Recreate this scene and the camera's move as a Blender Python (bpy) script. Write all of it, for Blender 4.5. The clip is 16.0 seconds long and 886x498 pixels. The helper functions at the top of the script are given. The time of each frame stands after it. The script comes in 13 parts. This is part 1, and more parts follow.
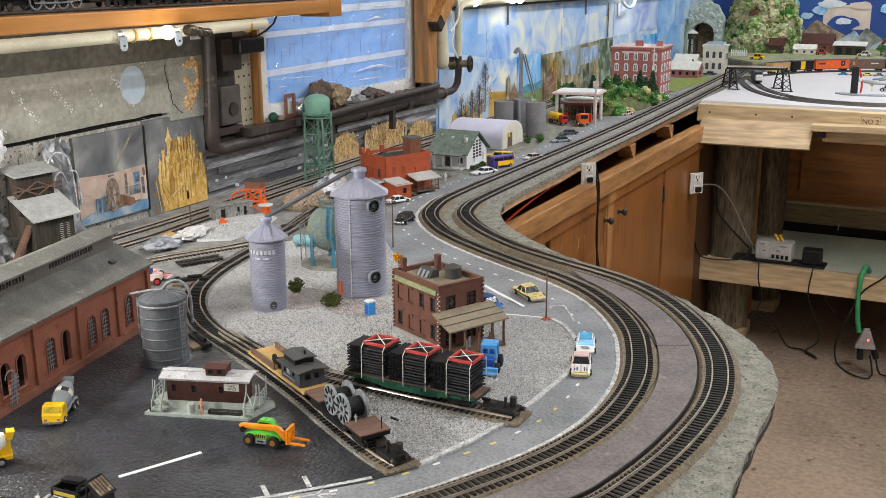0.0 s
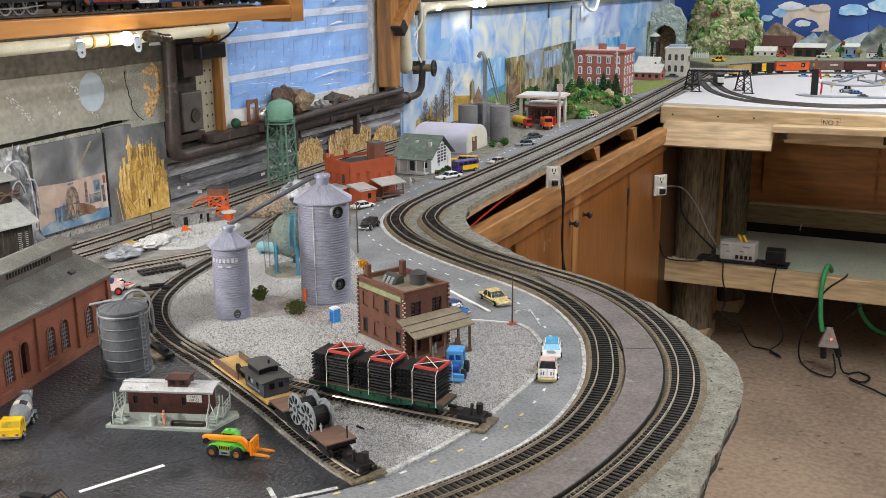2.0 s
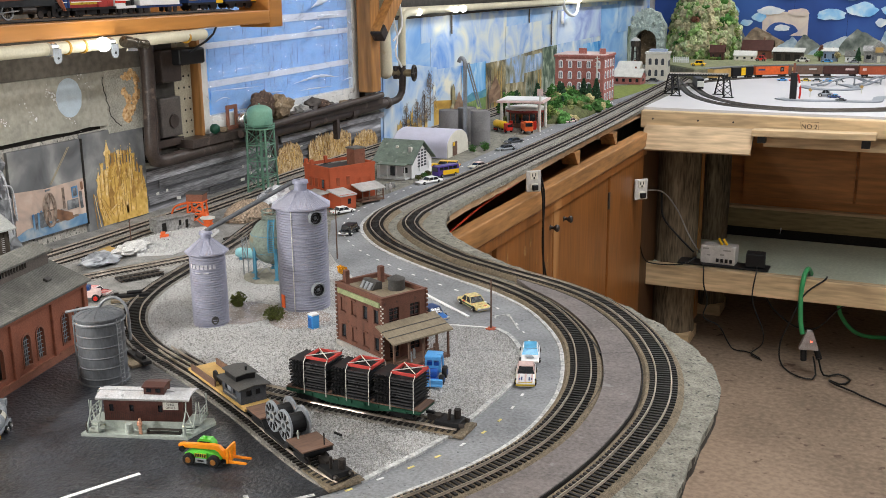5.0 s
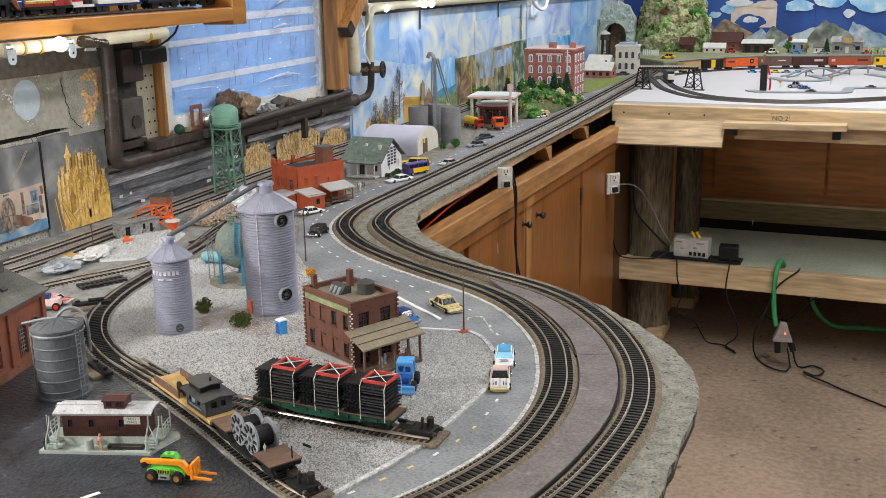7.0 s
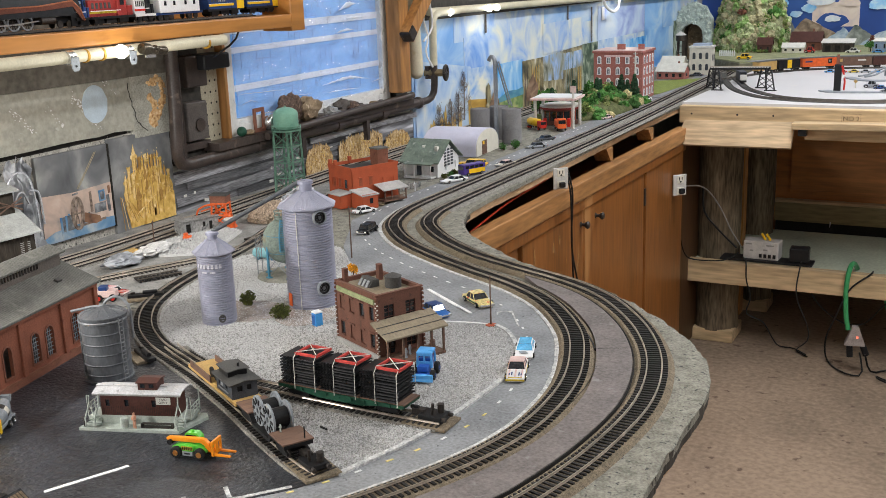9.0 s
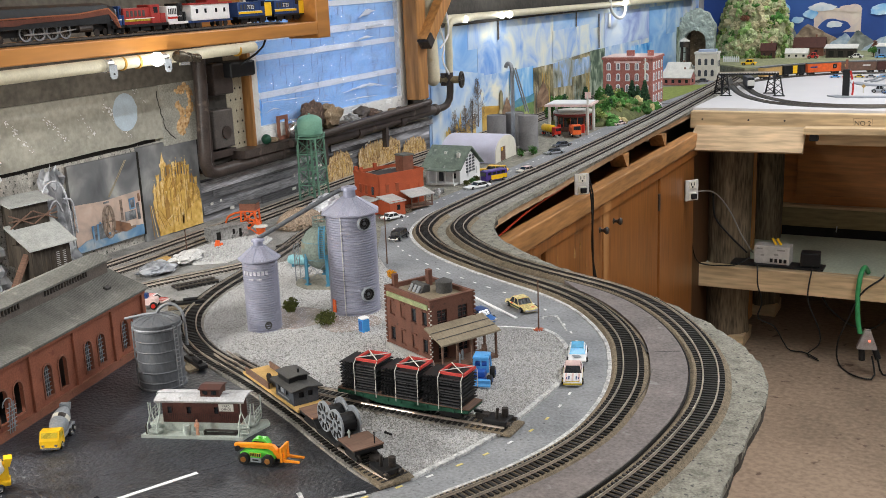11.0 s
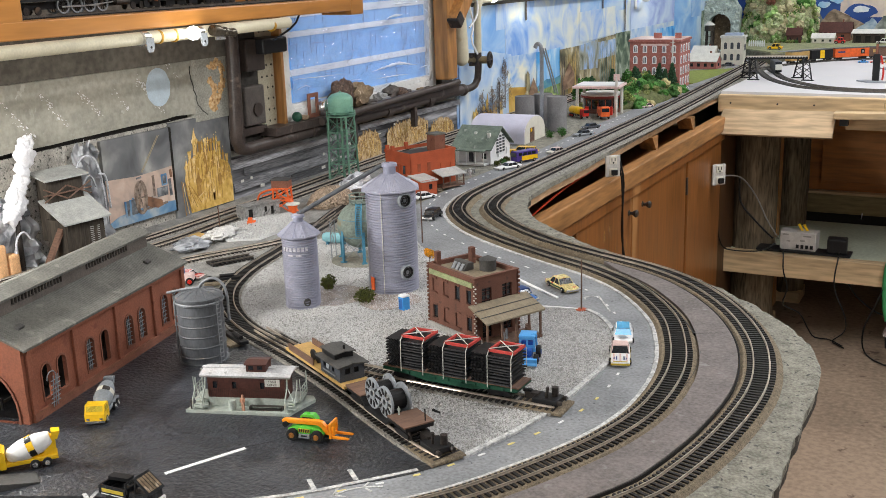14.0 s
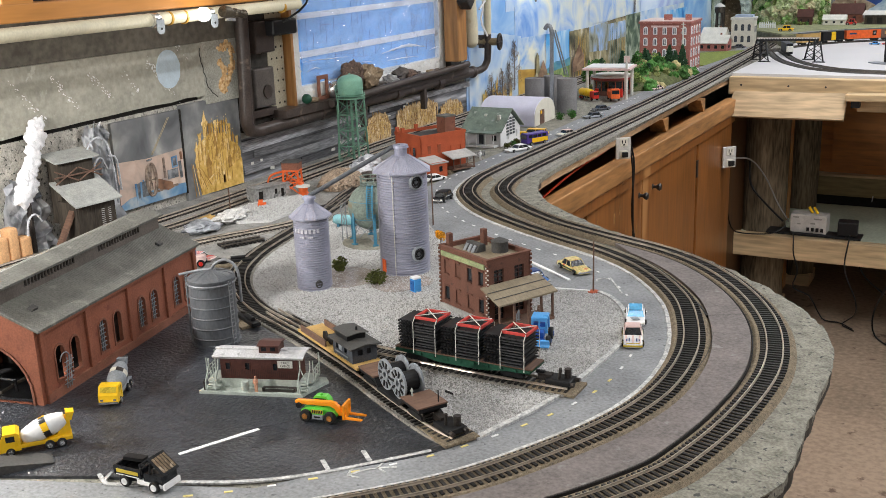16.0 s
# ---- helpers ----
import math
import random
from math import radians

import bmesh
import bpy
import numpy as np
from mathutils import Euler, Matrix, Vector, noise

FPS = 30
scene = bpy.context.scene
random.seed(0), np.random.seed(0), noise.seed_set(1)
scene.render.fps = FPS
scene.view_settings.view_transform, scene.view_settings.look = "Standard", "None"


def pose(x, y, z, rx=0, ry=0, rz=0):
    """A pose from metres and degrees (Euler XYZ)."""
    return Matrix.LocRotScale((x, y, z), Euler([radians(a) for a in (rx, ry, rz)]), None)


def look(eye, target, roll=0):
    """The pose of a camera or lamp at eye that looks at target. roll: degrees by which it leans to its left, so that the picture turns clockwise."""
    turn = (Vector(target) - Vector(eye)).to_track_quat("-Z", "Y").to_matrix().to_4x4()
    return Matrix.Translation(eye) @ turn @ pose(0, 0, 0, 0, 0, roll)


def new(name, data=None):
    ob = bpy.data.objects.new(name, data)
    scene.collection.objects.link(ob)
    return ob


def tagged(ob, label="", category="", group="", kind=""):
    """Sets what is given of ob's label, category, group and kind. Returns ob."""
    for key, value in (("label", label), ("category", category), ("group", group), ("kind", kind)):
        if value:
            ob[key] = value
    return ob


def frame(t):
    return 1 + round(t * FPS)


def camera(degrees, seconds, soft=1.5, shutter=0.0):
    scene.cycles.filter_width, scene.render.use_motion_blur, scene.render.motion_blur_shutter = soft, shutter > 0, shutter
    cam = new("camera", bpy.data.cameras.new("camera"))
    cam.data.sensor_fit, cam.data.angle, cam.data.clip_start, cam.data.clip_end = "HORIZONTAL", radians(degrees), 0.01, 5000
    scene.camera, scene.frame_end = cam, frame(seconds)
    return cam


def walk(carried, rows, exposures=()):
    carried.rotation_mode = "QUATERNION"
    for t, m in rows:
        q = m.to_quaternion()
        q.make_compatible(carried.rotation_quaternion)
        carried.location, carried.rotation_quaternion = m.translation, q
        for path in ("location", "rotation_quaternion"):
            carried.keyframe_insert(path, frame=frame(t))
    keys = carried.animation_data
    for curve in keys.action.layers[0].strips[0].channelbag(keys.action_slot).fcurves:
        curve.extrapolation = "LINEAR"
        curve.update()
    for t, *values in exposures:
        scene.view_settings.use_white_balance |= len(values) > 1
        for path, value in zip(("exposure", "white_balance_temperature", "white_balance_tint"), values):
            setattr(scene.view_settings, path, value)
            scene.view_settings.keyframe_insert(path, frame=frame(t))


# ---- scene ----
cam = camera(46.0, 16.0, soft=0.4)
PATH = [
    (0, (-0.0108, 0.0250, 1.4298), (-0.9058, 1.7361, 0.9094), -0.36),
    (0.5, (-0.0098, 0.0275, 1.4293), (-0.8838, 1.7504, 0.9118), -0.43),
    (1, (-0.0093, 0.0309, 1.4297), (-0.8683, 1.7621, 0.9146), -0.46),
    (1.5, (-0.0102, 0.0323, 1.4297), (-0.8586, 1.7689, 0.9155), -0.52),
    (2, (-0.0120, 0.0327, 1.4302), (-0.8509, 1.7740, 0.9162), -0.56),
    (2.5, (-0.0126, 0.0285, 1.4318), (-0.8451, 1.7733, 0.9193), -0.58),
    (3, (-0.0095, 0.0284, 1.4329), (-0.8360, 1.7765, 0.9220), -0.64),
    (3.5, (-0.0032, 0.0277, 1.4331), (-0.8242, 1.7794, 0.9257), -0.63),
    (6, (-0.0123, 0.0593, 1.4279), (-0.8102, 1.8218, 0.9212), -0.83),
    (6.5, (-0.0155, 0.0713, 1.4265), (-0.7958, 1.8406, 0.9161), -1.15),
    (7, (-0.0170, 0.0674, 1.4302), (-0.7804, 1.8426, 0.9146), -1.13),
    (7.5, (-0.0097, 0.0721, 1.4315), (-0.7718, 1.8484, 0.9178), -1.32),
    (8, (0.0111, 0.0748, 1.4350), (-0.7550, 1.8506, 0.9252), -1.48),
    (8.5, (0.0434, 0.0693, 1.4348), (-0.7605, 1.8293, 0.9287), -1.67),
    (9, (0.0731, 0.0562, 1.4321), (-0.8464, 1.7589, 0.9267), -2.09),
    (9.5, (0.0656, 0.0394, 1.4367), (-0.8705, 1.7328, 0.9307), -2.11),
    (10, (0.0461, 0.0217, 1.4360), (-0.8837, 1.7206, 0.9365), -2.19),
    (12.5, (-0.0183, 0.0212, 1.4238), (-0.8969, 1.7489, 0.9308), -2.42),
    (13, (-0.0202, 0.0263, 1.4225), (-0.9153, 1.7424, 0.9189), -2.23),
    (13.5, (-0.0247, 0.0195, 1.4215), (-0.9345, 1.7260, 0.9115), -1.91),
    (14, (-0.0311, 0.0160, 1.4203), (-0.9529, 1.7134, 0.9014), -1.87),
    (14.5, (-0.0337, 0.0165, 1.4182), (-0.9620, 1.7077, 0.8906), -1.94),
    (15, (-0.0351, 0.0196, 1.4163), (-0.9640, 1.7076, 0.8796), -2.01),
    (15.5, (-0.0348, 0.0175, 1.4176), (-0.9649, 1.7026, 0.8743), -2.01),
    (16, (-0.0365, 0.0151, 1.4179), (-0.9679, 1.6976, 0.8689), -1.99),
]
walk(cam, [(t, look(eye, target, roll)) for t, eye, target, roll in PATH])

# ---- world, room lights, exposure ----
TOP = 1.0      # surface of the layout
FLOOR = 0.15   # concrete floor
world = bpy.data.worlds.new("world")
world.use_nodes = True
world.node_tree.nodes["Background"].inputs[0].default_value = (0.6, 0.65, 0.7, 1)
world.node_tree.nodes["Background"].inputs[1].default_value = 0.05
scene.world = world
scene.view_settings.exposure = 0.0


def area(name, loc, target, sx, sy, power, col):
    d = bpy.data.lights.new(name, "AREA")
    d.shape, d.size, d.size_y, d.energy, d.color = "RECTANGLE", sx, sy, power, col
    ob = new(name, d)
    ob.matrix_world = look(loc, target)
    return ob


COOL = (0.96, 0.985, 1.03)
CEIL = 2.45
LAMPS = [(-0.35, 1.05, 1.5), (-0.2, 3.0, 20), (0.75, 1.9, 28), (-0.25, 4.72, 15), (0.8, -0.75, 18)]
for lx, ly, power in LAMPS:
    area("tube_light", (lx, ly, CEIL - 0.095), (lx, ly, 0), 0.12, 1.15, power, COOL)


# ---- mesh helpers ----
def B():
    return bmesh.new()


def box(bm, x, y, z, sx, sy, sz, rz=0.0, bevel=0.0, rx=0.0, ry=0.0):
    """A block with its centre at x, y, z."""
    m = pose(x, y, z, rx, ry, rz) @ Matrix.Diagonal((sx, sy, sz, 1))
    vs = bmesh.ops.create_cube(bm, size=1.0, matrix=m)["verts"]
    if bevel:
        es = list({e for v in vs for e in v.link_edges})
        bmesh.ops.bevel(bm, geom=es, offset=bevel, segments=2, affect="EDGES", profile=0.5)
    return bm


def cyl(bm, p, q, r, r2=None, n=14, caps=True):
    p, q = Vector(p), Vector(q)
    d = q - p
    m = Matrix.Translation((p + q) / 2) @ d.to_track_quat("Z", "Y").to_matrix().to_4x4()
    bmesh.ops.create_cone(bm, cap_ends=caps, segments=n, radius1=r, radius2=r if r2 is None else r2, depth=d.length, matrix=m)
    return bm


def ball(bm, x, y, z, rx, ry=None, rz=None, u=14, v=9):
    m = Matrix.Translation((x, y, z)) @ Matrix.Diagonal((rx, ry or rx, rz or rx, 1))
    bmesh.ops.create_uvsphere(bm, u_segments=u, v_segments=v, radius=1, matrix=m)
    return bm


def lathe(bm, prof, n=24, x=0.0, y=0.0, z=0.0, m=None):
    """Turns a profile of (radius, height) about the z axis."""
    rings = []
    for r, h in prof:
        if r < 1e-6:
            rings.append([bm.verts.new((x, y, z + h))])
        else:
            rings.append([bm.verts.new((x + r * math.cos(2 * math.pi * i / n), y + r * math.sin(2 * math.pi * i / n), z + h)) for i in range(n)])
    for a, b in zip(rings, rings[1:]):
        for i in range(n):
            j = (i + 1) % n
            if len(a) == 1 and len(b) == 1:
                continue
            if len(a) == 1:
                bm.faces.new((a[0], b[j], b[i]))
            elif len(b) == 1:
                bm.faces.new((a[i], a[j], b[0]))
            else:
                bm.faces.new((a[i], a[j], b[j], b[i]))
    if m:
        bmesh.ops.transform(bm, matrix=m, verts=[v for r in rings for v in r])
    return bm


def prism(bm, pts, a0, a1, axis="z", m=None):
    """A polygon pulled along an axis. pts: (x, y) for z, (y, z) for x, (x, z) for y."""
    def at(p, a):
        return {"z": (p[0], p[1], a), "x": (a, p[0], p[1]), "y": (p[0], a, p[1])}[axis]
    lo = [bm.verts.new(at(p, a0)) for p in pts]
    hi = [bm.verts.new(at(p, a1)) for p in pts]
    fs = [bm.faces.new(lo), bm.faces.new(hi)]
    for i in range(len(pts)):
        j = (i + 1) % len(pts)
        fs.append(bm.faces.new((lo[i], lo[j], hi[j], hi[i])))
    bmesh.ops.recalc_face_normals(bm, faces=fs)
    if m:
        bmesh.ops.transform(bm, matrix=m, verts=lo + hi)
    return bm


def holed(bm, outer, holes, a0, a1, axis="y", m=None):
    """A plate with openings that go through it; loops as for prism()."""
    tmp = bmesh.new()
    def at(p, a):
        return {"z": (p[0], p[1], a), "x": (a, p[0], p[1]), "y": (p[0], a, p[1])}[axis]
    es = []
    for loop in [outer] + holes:
        vs = [tmp.verts.new(at(p, a0)) for p in loop]
        es += [tmp.edges.new((vs[i], vs[(i + 1) % len(vs)])) for i in range(len(vs))]
    fs = [g for g in bmesh.ops.triangle_fill(tmp, use_beauty=True, edges=es)["geom"] if isinstance(g, bmesh.types.BMFace)]
    ex = bmesh.ops.extrude_face_region(tmp, geom=fs)["geom"]
    d = {"z": (0, 0, a1 - a0), "x": (a1 - a0, 0, 0), "y": (0, a1 - a0, 0)}[axis]
    bmesh.ops.translate(tmp, verts=[g for g in ex if isinstance(g, bmesh.types.BMVert)], vec=d)
    bmesh.ops.recalc_face_normals(tmp, faces=tmp.faces[:])
    if m:
        bmesh.ops.transform(tmp, matrix=m, verts=tmp.verts[:])
    me = bpy.data.meshes.new("plate")
    tmp.to_mesh(me)
    tmp.free()
    bm.from_mesh(me)
    bpy.data.meshes.remove(me)
    return bm


def arch(x, z, w, h, n=8):
    """The outline of a round-headed opening whose foot stands at x, z."""
    r = w / 2
    pts = [(x - r, z), (x + r, z)]
    return pts + [(x + r * math.cos(math.pi * i / n), z + h - r + r * math.sin(math.pi * i / n)) for i in range(n + 1)]


def rect(x, z, w, h):
    return [(x - w / 2, z), (x + w / 2, z), (x + w / 2, z + h), (x - w / 2, z + h)]


def tube(bm, pts, r, n=8, closed=False):
    """A round rod along a line of points."""
    pts = [Vector(p) for p in pts]
    rings, prev = [], None
    for i, p in enumerate(pts):
        a, b = pts[max(i - 1, 0)], pts[min(i + 1, len(pts) - 1)]
        d = (b - a).normalized()
        side = prev - d * prev.dot(d) if prev else (d.cross((0, 0, 1)) if abs(d.z) < 0.95 else d.cross((1, 0, 0)))
        side.normalize()
        prev = side
        up = d.cross(side)
        rings.append([bm.verts.new(p + r * (math.cos(2 * math.pi * k / n) * side + math.sin(2 * math.pi * k / n) * up)) for k in range(n)])
    for a, b in zip(rings, rings[1:]):
        for k in range(n):
            bm.faces.new((a[k], a[(k + 1) % n], b[(k + 1) % n], b[k]))
    for ring in (rings[0], rings[-1]):
        bm.faces.new(ring)
    bmesh.ops.recalc_face_normals(bm, faces=bm.faces[:])
    return bm


def spline(pts, step=0.01):
    """Points at even steps on a smooth line through pts (two or three numbers each)."""
    P = [np.array(p, float) for p in pts]
    P = [2 * P[0] - P[1]] + P + [2 * P[-1] - P[-2]]
    fine = []
    for i in range(1, len(P) - 2):
        for k in range(24):
            t = k / 24
            fine.append(0.5 * (2 * P[i] + (P[i + 1] - P[i - 1]) * t + (2 * P[i - 1] - 5 * P[i] + 4 * P[i + 1] - P[i + 2]) * t ** 2
                               + (3 * P[i] - P[i - 1] - 3 * P[i + 1] + P[i + 2]) * t ** 3))
    fine.append(P[-2])
    fine = np.array(fine)
    s = np.concatenate([[0], np.cumsum(np.linalg.norm(np.diff(fine, axis=0), axis=1))])
    u = np.linspace(0, s[-1], max(2, int(round(s[-1] / step)) + 1))
    return np.stack([np.interp(u, s, fine[:, k]) for k in range(fine.shape[1])], 1)


def side_of(line, off):
    """The line moved sideways to its left by off, in plan."""
    d = np.gradient(line[:, :2], axis=0)
    d /= np.linalg.norm(d, axis=1)[:, None]
    out = line.copy()
    out[:, 0] -= d[:, 1] * off
    out[:, 1] += d[:, 0] * off
    return out


def strip(bm, line, prof):
    """Sweeps a closed profile of (sideways, height) along a line in plan at the layout's surface."""
    d = np.gradient(line[:, :2], axis=0)
    d /= np.linalg.norm(d, axis=1)[:, None]
    rings = [[bm.verts.new((p[0] - e[1] * o, p[1] + e[0] * o, TOP + h)) for o, h in prof] for p, e in zip(line, d)]
    n = len(prof)
    fs = []
    for a, b in zip(rings, rings[1:]):
        for k in range(n):
            fs.append(bm.faces.new((a[k], a[(k + 1) % n], b[(k + 1) % n], b[k])))
    fs += [bm.faces.new(rings[0]), bm.faces.new(rings[-1])]
    bmesh.ops.recalc_face_normals(bm, faces=fs)
    return bm


def part(name, bm, material, parent, label="", smooth=None):
    """Links a bmesh as one mesh object under a thing or a part."""
    me = bpy.data.meshes.new(name)
    bm.normal_update()
    bm.to_mesh(me)
    bm.free()
    me.materials.append(material)
    if smooth:
        me.shade_smooth()
        me.set_sharp_from_angle(angle=radians(smooth))
    ob = new(name, me)
    ob.parent = parent
    return tagged(ob, label)


def thing(name, label, category, x=0.0, y=0.0, z=TOP, rz=0.0, group="", kind=""):
    """An empty at the base of a thing, to carry its parts."""
    ob = new(name)
    ob.empty_display_size = 0.02
    ob.matrix_world = pose(x, y, z, 0, 0, rz)
    return tagged(ob, label, category, group, kind)


def solid(name, bm, material, label, category, x=0.0, y=0.0, z=0.0, rz=0.0, group="", kind="", smooth=None):
    """A thing that is one mesh."""
    ob = part(name, bm, material, None, "", smooth)
    ob.matrix_world = pose(x, y, z, 0, 0, rz)
    return tagged(ob, label, category, group, kind)


def inside(poly, x, y):
    """Which of the points x, y lie inside a polygon (arrays)."""
    hit = np.zeros(len(x), bool)
    for (x0, y0), (x1, y1) in zip(poly, poly[1:] + poly[:1]):
        c = ((y0 > y) != (y1 > y)) & (x < (x1 - x0) * (y - y0) / (y1 - y0 + 1e-12) + x0)
        hit ^= c
    return hit


# ---- materials ----
def surf(name, col, rough=0.6, metal=0.0, var=0.25, scale=80.0, fine=None, bump=0.15, spots=None, stretch=(1, 1, 1), rnd=0.0, island=0.0, spec=0.27, depth=0.001):
    """A surface with blotches at one scale, grain at a finer one, relief, and specks of another colour (colour, scale, share)."""
    m = bpy.data.materials.new(name)
    m.use_nodes = True
    nt = m.node_tree
    N, L = nt.nodes, nt.links
    bs = N["Principled BSDF"]
    tc = N.new("ShaderNodeTexCoord")
    mp = N.new("ShaderNodeMapping")
    mp.inputs["Scale"].default_value = stretch
    L.new(tc.outputs["Object"], mp.inputs[0])
    big, small = N.new("ShaderNodeTexNoise"), N.new("ShaderNodeTexNoise")
    big.inputs["Scale"].default_value, big.inputs["Detail"].default_value = scale, 4
    small.inputs["Scale"].default_value, small.inputs["Detail"].default_value = fine or scale * 9, 3
    for n in (big, small):
        L.new(mp.outputs[0], n.inputs["Vector"])
    mix = N.new("ShaderNodeMath")
    mix.operation = "MULTIPLY_ADD"
    L.new(small.outputs[0], mix.inputs[0])
    mix.inputs[1].default_value = 0.5
    half = N.new("ShaderNodeMath")
    half.operation = "MULTIPLY"
    half.inputs[1].default_value = 0.5
    L.new(big.outputs[0], half.inputs[0])
    L.new(half.outputs[0], mix.inputs[2])
    ramp = N.new("ShaderNodeValToRGB")
    ramp.color_ramp.elements[0].position, ramp.color_ramp.elements[1].position = 0.37, 0.63
    ramp.color_ramp.elements[0].color = [max(c * (1 - var), 0) for c in col] + [1]
    ramp.color_ramp.elements[1].color = [min(c * (1 + var), 1) for c in col] + [1]
    L.new(mix.outputs[0], ramp.inputs[0])
    out = ramp.outputs[0]
    if spots:
        sc, ssc, share = spots
        sn = N.new("ShaderNodeTexNoise")
        sn.inputs["Scale"].default_value, sn.inputs["Detail"].default_value = ssc, 5
        L.new(mp.outputs[0], sn.inputs["Vector"])
        sr = N.new("ShaderNodeValToRGB")
        sr.color_ramp.elements[0].position = 0.66 - share * 0.4
        sr.color_ramp.elements[1].position = 0.72 - share * 0.4
        L.new(sn.outputs[0], sr.inputs[0])
        sm = N.new("ShaderNodeMix")
        sm.data_type = "RGBA"
        L.new(sr.outputs[0], sm.inputs[0])
        L.new(out, sm.inputs[6])
        sm.inputs[7].default_value = (*sc, 1)
        out = sm.outputs[2]
    if rnd or island:
        src = N.new("ShaderNodeObjectInfo").outputs["Random"] if rnd else N.new("ShaderNodeNewGeometry").outputs["Random Per Island"]
        hv = N.new("ShaderNodeHueSaturation")
        mr = N.new("ShaderNodeMapRange")
        a = rnd or island
        mr.inputs[3].default_value, mr.inputs[4].default_value = 1 - a, 1 + a
        L.new(src, mr.inputs[0])
        L.new(mr.outputs[0], hv.inputs["Value"])
        L.new(out, hv.inputs["Color"])
        out = hv.outputs[0]
    L.new(out, bs.inputs["Base Color"])
    bs.inputs["Roughness"].default_value, bs.inputs["Metallic"].default_value = rough, metal
    bs.inputs["Specular IOR Level"].default_value = spec
    rr = N.new("ShaderNodeMapRange")
    rr.inputs[3].default_value, rr.inputs[4].default_value = max(rough - 0.12, 0.03), min(rough + 0.12, 1)
    L.new(big.outputs[0], rr.inputs[0])
    L.new(rr.outputs[0], bs.inputs["Roughness"])
    if bump:
        bp = N.new("ShaderNodeBump")
        bp.inputs["Strength"].default_value, bp.inputs["Distance"].default_value = bump, depth
        L.new(mix.outputs[0], bp.inputs["Height"])
        L.new(bp.outputs[0], bs.inputs["Normal"])
    return m


def glow(name, col, strength):
    m = bpy.data.materials.new(name)
    m.use_nodes = True
    b = m.node_tree.nodes["Principled BSDF"]
    b.inputs["Base Color"].default_value = (*col, 1)
    b.inputs["Emission Color"].default_value = (*col, 1)
    b.inputs["Emission Strength"].default_value = strength
    return m


def wood(name, col, var=0.3, scale=10.0, axis=0, rough=0.5, spec=0.4, knots=None):
    st = [1.0, 1.0, 1.0]
    for k in range(3):
        st[k] = 0.12 if k == axis else 1.0
    return surf(name, col, rough, 0, var, scale, scale * 8, 0.2, knots, st, spec=spec)


def cloudy(name, cols, scale, detail=6, rough=0.7, stretch=(1, 1, 1), pos=None, swirl=0.4):
    """A painted picture surface: colours that run into one another in patches."""
    m = bpy.data.materials.new(name)
    m.use_nodes = True
    nt = m.node_tree
    N, L = nt.nodes, nt.links
    bs = N["Principled BSDF"]
    tc, mp, no, ra = N.new("ShaderNodeTexCoord"), N.new("ShaderNodeMapping"), N.new("ShaderNodeTexNoise"), N.new("ShaderNodeValToRGB")
    mp.inputs["Scale"].default_value = stretch
    no.inputs["Scale"].default_value, no.inputs["Detail"].default_value, no.inputs["Distortion"].default_value = scale, detail, swirl
    L.new(tc.outputs["Object"], mp.inputs[0])
    L.new(mp.outputs[0], no.inputs["Vector"])
    L.new(no.outputs[0], ra.inputs[0])
    el = ra.color_ramp.elements
    while len(el) < len(cols):
        el.new(0.5)
    for i, c in enumerate(cols):
        el[i].position = pos[i] if pos else 0.3 + 0.4 * i / max(len(cols) - 1, 1)
        el[i].color = (*c, 1)
    L.new(ra.outputs[0], bs.inputs["Base Color"])
    bs.inputs["Roughness"].default_value = rough
    return m


